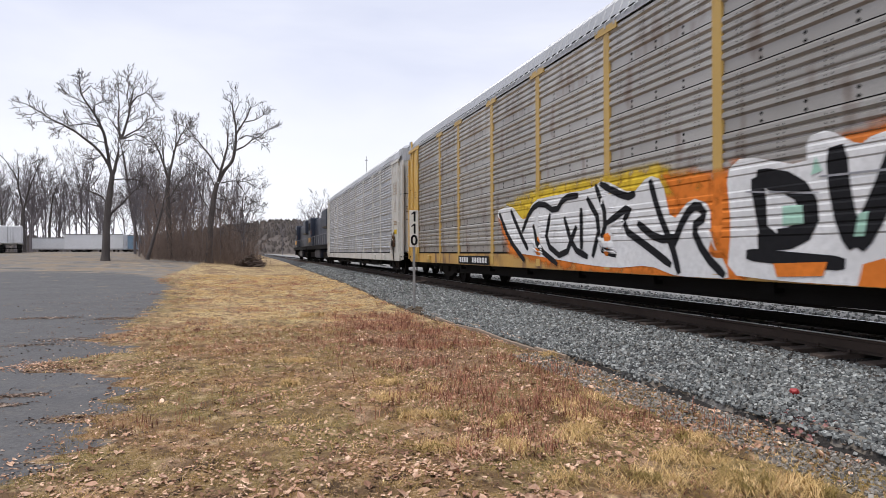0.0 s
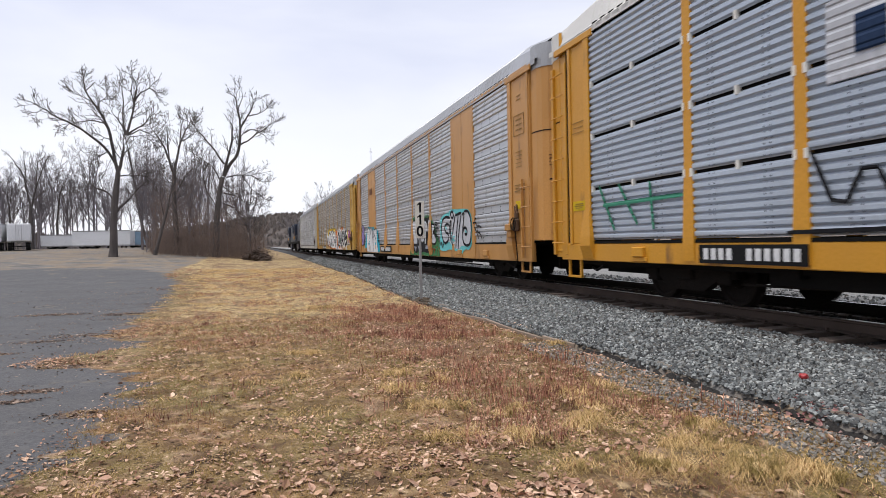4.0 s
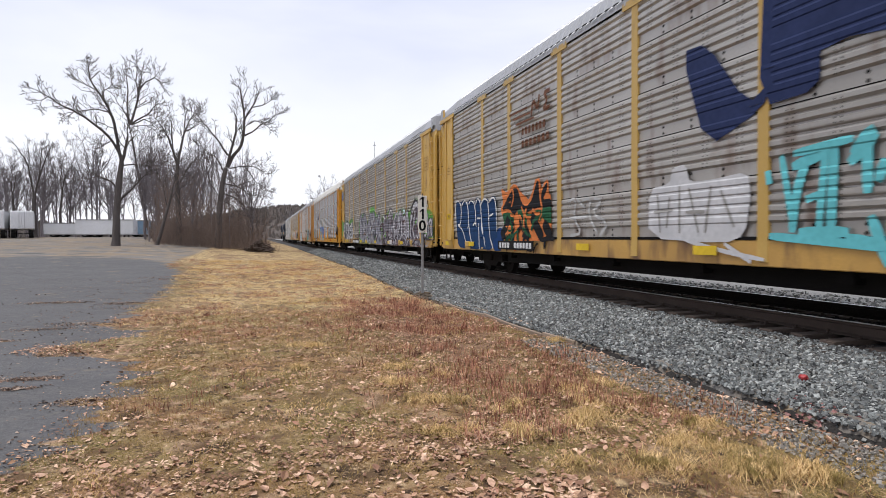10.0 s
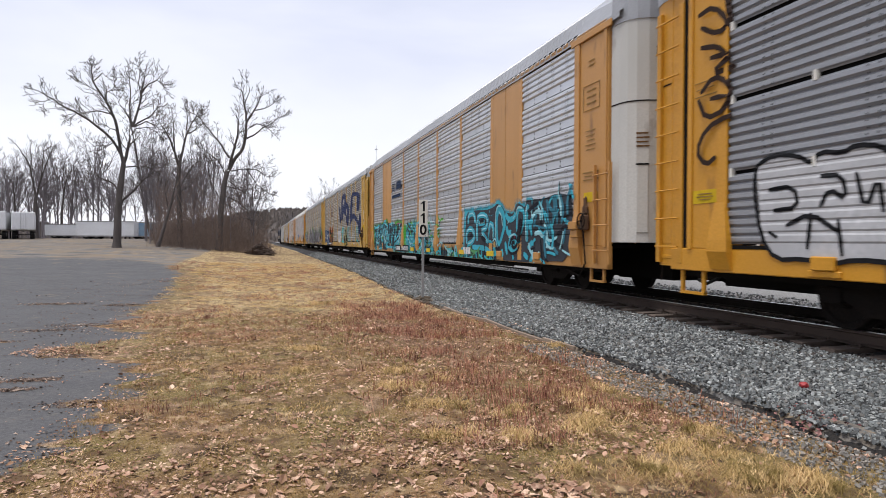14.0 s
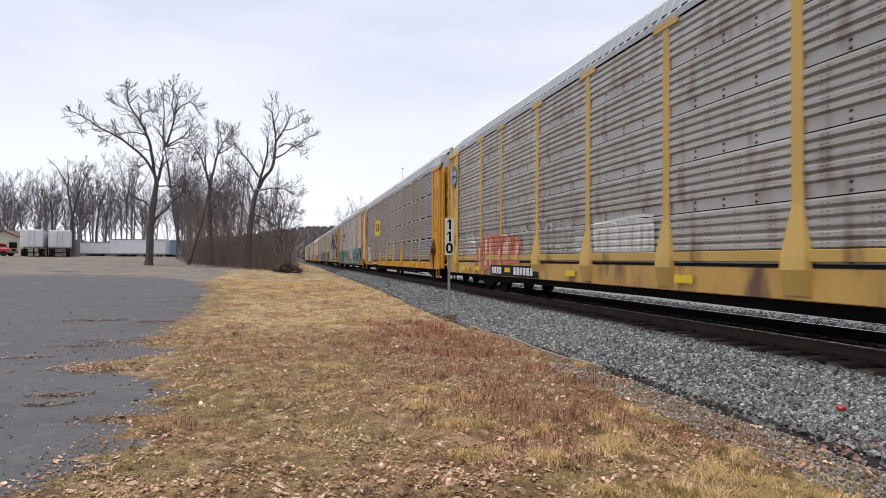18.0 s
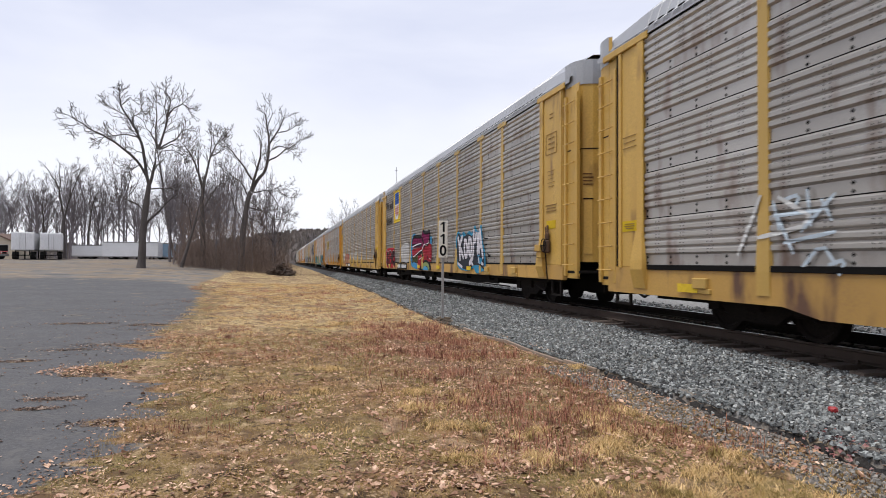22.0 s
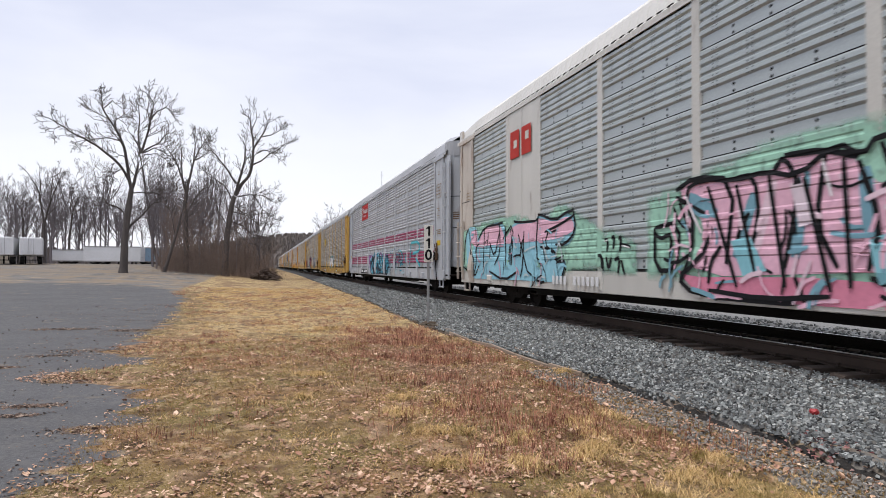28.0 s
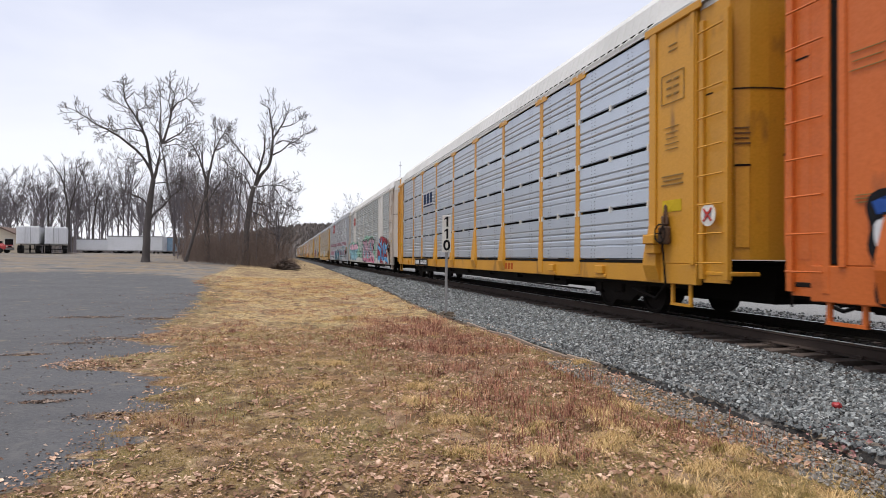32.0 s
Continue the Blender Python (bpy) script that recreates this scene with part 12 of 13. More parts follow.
    g.line(BLACK_C, 0.075, 3, 2.48, 1.54, 1.80, 1.60, 1.92, 0.85, 2.48, 0.85, 2.48, 1.54)
    g.line(BLACK_C, 0.075, 3, 2.25, 1.38, 2.02, 1.42, 2.07, 1.00)
    g.line(BLACK_C, 0.05, 2, -5.50, 1.31, -5.58, 1.35, -5.83, 1.31, -5.78, 1.11, -5.57, 1.07, -5.50, 1.21)
    g.line(BLACK_C, 0.05, 2, -5.58, 1.26, -5.57, 1.12)
    g.line(BLACK_C, 0.05, 2, -5.63, 1.21, -5.73, 1.20)
    g.line(BLACK_C, 0.05, 2, -5.62, 0.66, -5.70, 0.57)
    g.line(BLACK_C, 0.05, 2, -5.75, 0.64, -5.77, 0.55)
    g.line(BLACK_C, 0.05, 2, -5.85, 0.64, -5.94, 0.56)
    g.flecks(-4.39, 2.41, .5, 1.9, [(.20, .38, .46), (.78, .58, .65), BLACK_C, (.80, .47, .58)], 90, 41, .06)
    g.next()
    g.haze((.34, .035, .05), 0, 0.15, -6.94, 1.43, -7.69, 2.00, -8.60, 2.26, -9.68, 2.22, -10.80, 2.05, -11.44, 1.94, -11.93, 1.85, -12.06, 1.36, -12.29, 0.48, -10.78, 0.38, -7.09, 0.47)
    g.fill((.30, .025, .04), 1, -11.98, 1.41, -12.24, 0.93, -12.31, 0.43, -11.96, 0.41)
    g.fill((.10, .32, .58), 2, -7.07, 1.78, -7.69, 1.62, -8.60, 1.50, -8.71, 1.29, -8.59, 0.80, -8.34, 0.52, -7.25, 0.48, -7.17, 0.79, -7.69, 1.02, -7.83, 1.32, -7.18, 1.42)
    g.fill((.10, .32, .58), 2, -7.69, 1.92, -7.90, 2.17, -8.23, 1.88, -8.66, 1.81, -8.95, 2.15, -9.06, 1.94, -8.94, 0.94, -9.26, 0.91, -9.67, 0.82, -10.13, 0.82, -10.12, 0.46, -9.66, 0.57, -8.82, 0.81, -8.72, 1.56, -8.48, 1.65)
    g.fill((.10, .32, .58), 2, -9.32, 1.56, -9.87, 1.74, -10.27, 1.94, -10.31, 1.64, -10.00, 1.42, -9.95, 0.82, -10.12, 0.46, -9.66, 0.63, -9.47, 1.00, -9.57, 1.32)
    g.fill((.10, .32, .58), 2, -10.31, 1.58, -10.80, 1.71, -11.04, 2.07, -11.06, 1.80, -10.87, 1.60, -11.09, 1.47, -11.50, 1.65, -11.80, 1.99, -11.78, 1.72, -11.56, 1.49, -11.16, 1.31, -10.64, 1.33, -11.01, 1.10, -11.08, 1.04, -10.55, 1.05, -10.22, 1.18)
    g.fill((.10, .32, .58), 2, -10.17, 0.82, -10.55, 0.82, -10.94, 0.91, -11.29, 0.83, -11.32, 1.04, -11.61, 0.84, -11.94, 0.55, -11.82, 0.42, -11.28, 0.57, -10.70, 0.60, -10.46, 0.45)
    g.fill((.34, .035, .05), 3, -7.89, 1.24, -8.29, 1.27, -8.28, 0.94, -7.89, 0.91)
    g.line(BLACK_C, 0.055, 4, -7.07, 1.78, -7.69, 1.62, -8.60, 1.50, -8.74, 1.29, -8.59, 0.80, -8.34, 0.48)
    g.line(BLACK_C, 0.055, 4, -7.69, 1.92, -7.90, 2.17, -8.23, 1.88, -8.66, 1.81, -8.95, 2.15, -9.11, 1.87, -8.94, 0.94)
    g.line(BLACK_C, 0.055, 4, -9.32, 1.56, -9.87, 1.74, -10.27, 1.94, -10.33, 1.64, -10.00, 1.42, -9.95, 0.82, -10.17, 0.47)
    g.line(BLACK_C, 0.055, 4, -10.31, 1.58, -10.80, 1.71, -11.04, 2.10, -11.08, 1.80, -10.87, 1.57, -11.50, 1.65, -11.80, 2.02, -11.80, 1.72, -11.56, 1.47, -11.16, 1.31, -10.64, 1.33, -11.08, 1.04, -10.55, 1.05)
    g.line(BLACK_C, 0.055, 4, -10.17, 0.82, -10.94, 0.91, -11.29, 0.81, -11.32, 1.04, -11.61, 0.84, -11.94, 0.55)
    g.line(BLACK_C, 0.055, 4, -7.09, 0.47, -7.25, 0.79, -7.76, 1.02)
    g.line(BLACK_C, 0.055, 4, -9.57, 1.32, -9.76, 0.82, -10.12, 0.46)
    g.line((.50, .68, .80), 0.05, 4, -7.26, 1.69, -8.60, 1.43)
    g.line((.50, .68, .80), 0.05, 4, -7.90, 2.09, -8.23, 1.81, -8.72, 1.73)
    g.line((.50, .68, .80), 0.05, 4, -9.01, 2.05, -8.95, 1.75)
    g.line((.50, .68, .80), 0.05, 4, -9.48, 1.58, -10.23, 1.86)
    g.line((.50, .68, .80), 0.05, 4, -10.40, 1.55, -10.83, 1.66, -11.02, 1.96)
    g.line((.50, .68, .80), 0.05, 4, -10.94, 1.54, -11.56, 1.59, -11.76, 1.90)
    g.line((.50, .68, .80), 0.05, 4, -10.30, 0.82, -10.93, 0.87)
    g.line((.50, .68, .80), 0.05, 4, -11.36, 0.94, -11.85, 0.55)
    g.line((.50, .68, .80), 0.05, 4, -8.09, 1.24, -8.47, 1.36)
    g.line((.60, .50, .45), 0.045, 4, -7.68, 0.65, -8.22, 0.48)
    g.line((.60, .50, .45), 0.045, 4, -9.05, 0.68, -9.31, 0.55)
    g.line((.60, .50, .45), 0.045, 4, -10.70, 0.57, -11.00, 0.51)
    g.line((.60, .50, .45), 0.045, 4, -11.33, 1.17, -11.68, 1.18)
    g.line((.60, .50, .45), 0.045, 4, -11.52, 1.29, -11.55, 1.04)
    g.fill((.26, .55, .62), 4, -2.96, 1.86, -3.42, 1.86, -3.53, 1.52, -3.28, 1.25, -3.03, 1.32)
    g.fill((.26, .55, .62), 4, -1.41, 1.20, -1.73, 1.30, -1.90, 0.85, -1.50, 0.72)
    g.fill((.26, .55, .62), 4, 0.70, 1.26, 0.34, 1.31, 0.05, 0.86, 0.48, 0.79)
    g.fill((.72, .60, .66), 4, -4.00, 2.13, -4.25, 2.13, -4.21, 1.89, -4.02, 1.88)
    g.fill((.72, .60, .66), 4, -1.74, 2.04, -1.92, 2.07, -2.17, 1.54, -1.97, 1.50)
    g.fill((.72, .60, .66), 4, -0.36, 1.89, -0.58, 1.90, -0.73, 1.43, -0.47, 1.38)
    g.line(BLACK_C, 0.065, 5, 1.80, 0.67, 1.41, 1.41, 1.72, 2.05, 1.28, 2.18, 0.58, 2.07, 0.04, 2.12, -0.45, 1.98, -1.00, 2.30, -1.34, 2.08, -1.50, 2.29, -2.25, 2.20, -2.96, 2.19, -3.26, 2.30, -3.70, 2.28, -4.37, 2.21, -4.50, 2.26, -4.67, 2.16, -4.79, 1.95)
    g.line(BLACK_C, 0.065, 5, 1.16, 2.06, 0.88, 1.39, 0.59, 0.64)
    g.line(BLACK_C, 0.065, 5, 0.58, 2.01, 0.26, 0.85)
    g.line(BLACK_C, 0.065, 5, 0.00, 2.07, -0.25, 0.66)
    g.line(BLACK_C, 0.065, 5, -0.55, 1.97, -0.90, 0.63)
    g.line(BLACK_C, 0.065, 5, -1.09, 2.11, -1.16, 0.68)
    g.line(BLACK_C, 0.065, 5, -1.55, 2.20, -2.02, 0.87)
    g.line(BLACK_C, 0.065, 5, -1.89, 2.20, -2.44, 1.03)
    g.line(BLACK_C, 0.065, 5, -2.52, 2.17, -2.70, 0.95)
    g.line(BLACK_C, 0.065, 5, -2.90, 2.12, -2.95, 1.02)
    g.line(BLACK_C, 0.065, 5, -3.14, 1.71, -3.25, 1.25, -3.42, 1.32)
    g.line(BLACK_C, 0.065, 5, -3.54, 2.26, -3.68, 1.09)
    g.line(BLACK_C, 0.065, 5, -3.95, 2.20, -3.84, 1.72, -3.73, 1.16)
    g.line(BLACK_C, 0.065, 5, -4.18, 1.96, -4.31, 1.48)
    g.line(BLACK_C, 0.065, 5, -4.37, 2.21, -4.27, 1.68, -4.40, 1.34, -4.74, 1.20)
    g.line(BLACK_C, 0.065, 5, -4.79, 1.80, -5.10, 1.76, -5.09, 1.55, -4.78, 1.57, -4.79, 1.80)
    g.line(BLACK_C, 0.065, 5, -4.62, 1.30, -4.74, 1.51, -5.24, 1.45)
    g.line(BLACK_C, 0.065, 5, -4.79, 1.95, -5.06, 2.10, -5.35, 2.12, -5.31, 1.47, -5.20, 1.41, -4.78, 1.35)
    g.line(BLACK_C, 0.065, 5, -2.17, 1.28, -2.95, 1.10, -3.63, 1.02, -4.02, 0.67)
    g.line(BLACK_C, 0.065, 5, 1.17, 0.58, 0.05, 0.50, -0.90, 0.58)
    g.line(BLACK_C, 0.065, 5, -4.26, 0.74, -4.44, 0.65, -4.69, 0.65)
    g.line((.78, .72, .74), 0.05, 6, 1.67, 1.99, 1.29, 1.40)
    g.line((.78, .72, .74), 0.05, 6, -0.82, 2.14, -0.94, 1.70)
    g.line((.78, .72, .74), 0.05, 6, -2.29, 2.11, -2.45, 1.68)
    g.line((.78, .72, .74), 0.05, 6, -3.34, 2.22, -3.42, 1.98)
    g.line((.78, .72, .74), 0.05, 6, -3.75, 2.20, -3.66, 1.81)
    g.line((.78, .72, .74), 0.05, 6, -4.91, 2.00, -5.21, 2.05)
    g.line((.78, .72, .74), 0.05, 6, -4.86, 1.19, -4.40, 1.24)
    g.line((.78, .72, .74), 0.05, 6, -5.47, 0.59, -5.34, 0.94)
    g.line((.10, .16, .13), 0.05, 5, -5.55, 1.34, -5.86, 1.35, -5.89, 1.21, -5.61, 1.17, -5.54, 1.05)
    g.line((.10, .16, .13), 0.05, 5, -5.67, 1.22, -5.67, 1.11)
    g.done()
    g = Spray(CAR_L, "flat", (9.22, -7.17), "emblem", "red railroad emblem blocks on the plate")
    for k in range(2):
        g.block(8.62 - .76 * k, 4.02, .60, .70, RED_C)
        g.block(8.56 - .76 * k, 4.02 + .1 * k, .22, .20, (.62, .60, .55), 5)
    g.done()
    number_board(CAR_L, 5.3, .62, 2.3, .3, False)
    # M
    g = Spray(CAR_M, "louver", (), "emblem", "dark railroad emblem blocks on a pale panel")
    g.block(5.75, 3.45, 2.3, .75, SIL_C, 1)
    for k in range(3):
        g.block(6.45 - .62 * k, 3.48, .46, .44, NAVY_C)
    g.block(5.8, 3.16, 1.9, .05, NAVY_C)
    g.done()
    number_board(CAR_M, 7.15, .655, 2.72, .30)
    bars(CAR_M, ink((.45, .10, .02)), [(-4.6 - .24 * k, .66, .16, .18) for k in range(3)], "mark", "dark red painted marks")
    bars(CAR_C, ink((.45, .10, .02)), [(-6.2 - .24 * k, .66, .16, .18) for k in range(3)], "mark", "dark red painted marks")
    # N
    g = Spray(CAR_N, "flat", (), "graffiti", "black, white and blue bubble lettering on orange")
    g.fill(BLACK_C, 1, 12.50, 1.60, 12.34, 1.66, 12.02, 1.62, 12.02, .33, 12.35, .35, 12.48, .48, 12.43, .84, 12.53, 1.02, 12.48, 1.26, 12.55, 1.45)
    g.fill(WHITE_C, 2, 12.43, 1.31, 12.28, 1.36, 12.02, 1.33, 12.02, 1.04, 12.40, 1.02, 12.44, 1.15)
    g.fill(WHITE_C, 2, 12.36, .84, 12.25, .90, 12.02, .88, 12.02, .50, 12.33, .52, 12.39, .66)
    g.fill(BLUE_C, 2, 12.46, 1.52, 12.30, 1.57, 12.02, 1.54, 12.02, 1.40, 12.40, 1.38)
    g.done()
    # emblem roundels on end sheets
    for car in (CAR_D, CAR_H):
        bm = bmesh.new()
        tube(bm, (-SIDE - .05, 12.52, 4.02), (-SIDE - .06, 12.52, 4.02), .40, n=24)
        d = part("roundel", bm, ink((.10, .16, .22)), car, "round dark blue emblem on the end sheet")
        bm = bmesh.new()
        tube(bm, (-SIDE - .06, 12.52, 4.02), (-SIDE - .066, 12.52, 4.02), .27, n=24)
        part("roundel_face", bm, ink(SIL_C), d)
        part("roundel_cross", boxes((-SIDE - .074, -SIDE - .067, 12.26, 12.78, 3.97, 4.07), (-SIDE - .0745, -SIDE - .0675, 12.47, 12.57, 3.76, 4.28)), ink(BLUE_C), d)
    for car in (CAR_C, CAR_M):
        bm = bmesh.new()
        tube(bm, (-SIDE - .05, -13.72, 1.55), (-SIDE - .06, -13.72, 1.55), .17, n=20)
        d = part("warning_disc", bm, SIGNWHITE, car, "white warning disc")
        part("warning_bar", boxes((-.005, .005, -.13, .13, -.016, .016), (-.006, .006, -.016, .016, -.13, .13)), ink(RED_C), d, "thin red crossed bars", pose(-SIDE - .068, -13.72, 1.55, 45, 0, 0))
        part("warning_mark", boxes((-SIDE - .0645, -SIDE - .0605, -13.80, -13.64, 1.50, 1.60)), ink(GREY_C), d)


paint_cars()


def kick_strips():
    """Plain strips along the foot of the side sheets."""
    for car, m, z, h in ((CAR_H, YELLOW, .90, .15), (CAR_J, BLACK, .79, .08)):
        for a, b in zip(BAYS, BAYS[1:]):
            w = a - b - .26
            part("kick_strip", shared(("kick_strip", m.name, round(w, 2)), lambda: boxes((-.02, 0, -w / 2, w / 2, z, z + h), bev=.006), m), None, car, "", (-SIDE - .004, (a + b) / 2, 0))


kick_strips()


# ---- grass, leaves, weeds ----
def island_material(name, tones, rough=0.9):
    m, nt, b = mat_nodes(name)
    geo = nt.nodes.new("ShaderNodeNewGeometry")
    r = nt.nodes.new("ShaderNodeValToRGB")
    r.color_ramp.elements[0].color, r.color_ramp.elements[1].color = rgba(tones[0]), rgba(tones[-1])
    for i, t in enumerate(tones[1:-1]):
        e = r.color_ramp.elements.new((i + 1) / (len(tones) - 1))
        e.color = rgba(t)
    nt.links.new(geo.outputs["Random Per Island"], r.inputs[0])
    col = mix(nt, ramp(nt, grain(nt, 60, 2), .3, .8), r.outputs[0], tuple(.6 * v for v in tones[1]))
    col = mix(nt, ramp(nt, grain(nt, 4.2, 8, (1, .7, 1)), .53, .62), col, tuple(.5 * v for v in tones[2]))
    col = mix(nt, ramp(nt, grain(nt, 6.5, 8, (1, .7, 1)), .58, .66), col, tones[3])
    nt.links.new(col, b.inputs["Base Color"])
    b.inputs["Roughness"].default_value = rough
    b.inputs["Specular IOR Level"].default_value = 0.2
    return m


STRAW_M = island_material("dry_straw_blades", [(0.415, 0.258, 0.101), (0.683, 0.470, 0.213), (0.549, 0.347, 0.134), (0.781, 0.560, 0.291), (0.366, 0.224, 0.101)])
TUFT_M = island_material("yellow_green_tuft_blades", [(0.242, 0.154, 0.052), (0.660, 0.453, 0.206), (0.374, 0.268, 0.082), (0.792, 0.567, 0.299), (0.506, 0.319, 0.129), (0.726, 0.464, 0.247)])
LEAF_M = island_material("fallen_brown_leaves", [(0.207, 0.106, 0.061), (0.549, 0.347, 0.220), (0.403, 0.218, 0.143), (0.732, 0.515, 0.374), (0.354, 0.168, 0.121), (0.061, 0.034, 0.026), (0.683, 0.454, 0.330), (0.488, 0.274, 0.187)])
WEED_M = island_material("reddish_dry_weeds", [(0.175, 0.067, 0.050), (0.450, 0.196, 0.129), (0.250, 0.095, 0.067), (0.600, 0.336, 0.213), (0.088, 0.038, 0.031)])
SOD_M = island_material("olive_winter_turf", [(0.120, 0.086, 0.023), (0.288, 0.194, 0.058), (0.456, 0.294, 0.110), (0.180, 0.131, 0.040), (0.360, 0.231, 0.084), (0.576, 0.378, 0.168)])


def blades(name, rows, material, label, category, seed):
    """rows: x, y, number, radius, height, spread, width."""
    rnd = np.random.default_rng(seed)
    verts, faces = [], []
    for x, y, n, rad, h, spread, w in rows:
        n = int(n)
        a, d = rnd.uniform(0, 6.283, n), rad * np.sqrt(rnd.random(n))
        px, py = x + d * np.cos(a), y + d * np.sin(a)
        pz = ground_z(px, py)
        az = rnd.uniform(0, 6.283, n)
        hh = h * rnd.uniform(0.5, 1.15, n)
        sp = spread * hh * rnd.uniform(.3, 1.2, n)
        for i in range(n):
            dx, dy = math.cos(az[i]), math.sin(az[i])
            k = len(verts)
            bx, by, bz = px[i], py[i], pz[i] - .01
            ww = w * (.6 + .8 * (i % 5) / 5)
            up, end = (1.0, .2) if spread >= 1.8 else (.7, 1 - .35 * min(1, spread * .6))
            verts += [(bx - dy * ww, by + dx * ww, bz), (bx + dy * ww, by - dx * ww, bz),
                      (bx + dx * sp[i] * .45 - dy * ww * .8, by + dy * sp[i] * .45 + dx * ww * .8, bz + hh[i] * up), (bx + dx * sp[i] * .45 + dy * ww * .8, by + dy * sp[i] * .45 - dx * ww * .8, bz + hh[i] * up),
                      (bx + dx * sp[i], by + dy * sp[i], bz + hh[i] * end)]
            faces += [(k, k + 1, k + 3, k + 2), (k + 2, k + 3, k + 4)]
    stuff_mesh(name, verts, faces, material, label, category)


def cover():
    rnd = random.Random(21)
    turf, straw, weeds = [], [], []
    for _ in range(9500):
        y = -3.0 + 17 * rnd.random()
        x = rnd.uniform(-1.6, 4.3)
        if x < float(edge_x(y)) + .1:
            continue
        turf.append((x, y, 13, .15, rnd.uniform(.018, .045), 2.0, .0016))
    for _ in range(9000):
        y = -2.0 + 47 * rnd.random() ** 1.6
        x = rnd.uniform(-3.4, 4.2)
        if x < float(edge_x(y)) + .15 or rnd.random() > .45 + .55 * min(1, max(0, (y - 6) / 8)) or (y < 13 and noise.noise(Vector((x * .8, y * .55, 9))) < .22 - .02 * y) or (y >= 11 and noise.noise(Vector((x * .6, y * .28, 9))) < -.14 and rnd.random() < .7) or noise.noise(Vector((x * 2.3, y * 1.1, 13))) < -.05:
            continue
        straw.append((x, y, 15, .12 + .004 * y, .036 + .0005 * y, 3.0, .0015 + .00013 * y))
    blades("short_turf", turf, SOD_M, "short olive winter turf", "grass", 1)
    blades("dry_straw_grass", straw, STRAW_M, "flattened straw-yellow winter grass", "grass", 2)
    tufts = []
    for x, y, r in ((.68, 9.64, .22), (1.66, 7.68, .24), (1.41, 6.82, .26), (1.74, 5.98, .22), (2.12, 4.93, .25), (3.15, 6.08, .28), (2.81, 5.37, .3), (2.74, 5.02, .3), (1.51, 5.02, .18),
                    (2.97, 3.54, .35), (2.46, 4.01, .3), (4.3, 8.9, .16), (3.28, 4.16, .3), (3.34, 3.65, .3), (1.9, 7.2, .2), (2.3, 5.6, .2), (3.6, 4.6, .22), (1.37, 16.5, .3), (.4, 8.1, .12)):
        r *= rnd.uniform(.85, 1.25)
        for _ in range(3):
            cx, cy = x + rnd.gauss(0, r * .5), y + rnd.gauss(0, r * .4)
            tufts.append((cx, cy, 130 * r / .25, r * .40, rnd.uniform(.06, .10), 3.0, .0021))
            tufts.append((cx, cy, 70 * r / .25, r * .9, rnd.uniform(.03, .05), 4.0, .0018))
    for _ in range(210):
        y = 2.2 + 5.2 * rnd.random()
        x = rnd.gauss(3.0, .6)
        if 1.0 < x < 4.45 - .1 * y and noise.noise(Vector((x * 1.2, y * 1.2, 21))) > .12:
            tufts.append((x, y, 26, .18, rnd.uniform(.025, .06), 3.4, .0017))
    blades("grass_tufts", tufts, TUFT_M, "yellow-green tufts of dry grass", "grass", 3)
    for _ in range(5600):
        y = 4.6 + 11.5 * rnd.random()
        x = 2.9 + .02 * (y - 10) + rnd.gauss(0, .85)
        if x < 0.4 or x > float(ditch_x(y)) - .35 or noise.noise(Vector((x * 1.1, y * 1.1, 5))) < -.02:
            continue
        weeds.append((x, y, 4, .08, rnd.uniform(.05, .20) * (1 + .6 * noise.noise(Vector((x * 1.5, y * 1.5, 8)))), rnd.uniform(.3, 1.3), .0034))
    for _ in range(1500):
        y = 5 + 34 * rnd.random() ** 1.2
        x = rnd.uniform(-2.8, 4.0)
        if x > float(edge_x(y)) + .2 and noise.noise(Vector((x * .5, y * .4, 15))) > .12:
            weeds.append((x, y, 5, .14, rnd.uniform(.04, .11), 1.1, .0030 + .0001 * y))
    for _ in range(70):
        cy = rnd.uniform(2.6, 7.5)
        cx = rnd.gauss(3.1, .6)
        if cx > float(ditch_x(cy)) - .25:
            continue
        for _ in range(12):
            weeds.append((cx + rnd.gauss(0, .12), cy + rnd.gauss(0, .12), 6, .08, rnd.uniform(.02, .07), 1.6, .0026))
    for cx, cy in ((-.24, 7.4), (.11, 12.8), (.97, 13.0), (1.7, 10.5), (-.9, 6.6), (3.95, 4.9)):
        for _ in range(30):
            weeds.append((cx + rnd.gauss(0, .3), cy + rnd.gauss(0, .25), 4, .06, rnd.uniform(.05, .14), .4, .003))
    for _ in range(150):
        cy = 11 + 34 * rnd.random() ** 1.3
        cx = rnd.uniform(float(edge_x(cy)) + .3, 3.8)
        for _ in range(10):
            weeds.append((cx + rnd.gauss(0, .35), cy + rnd.gauss(0, .30 + .012 * cy), 7, .18, rnd.uniform(.02, .08), 2.0, .0030 + .00014 * cy))
    blades("red_brown_weeds", weeds, WEED_M, "low reddish-brown dry weed stems", "weeds", 4)
    # leaves
    verts, faces = [], []
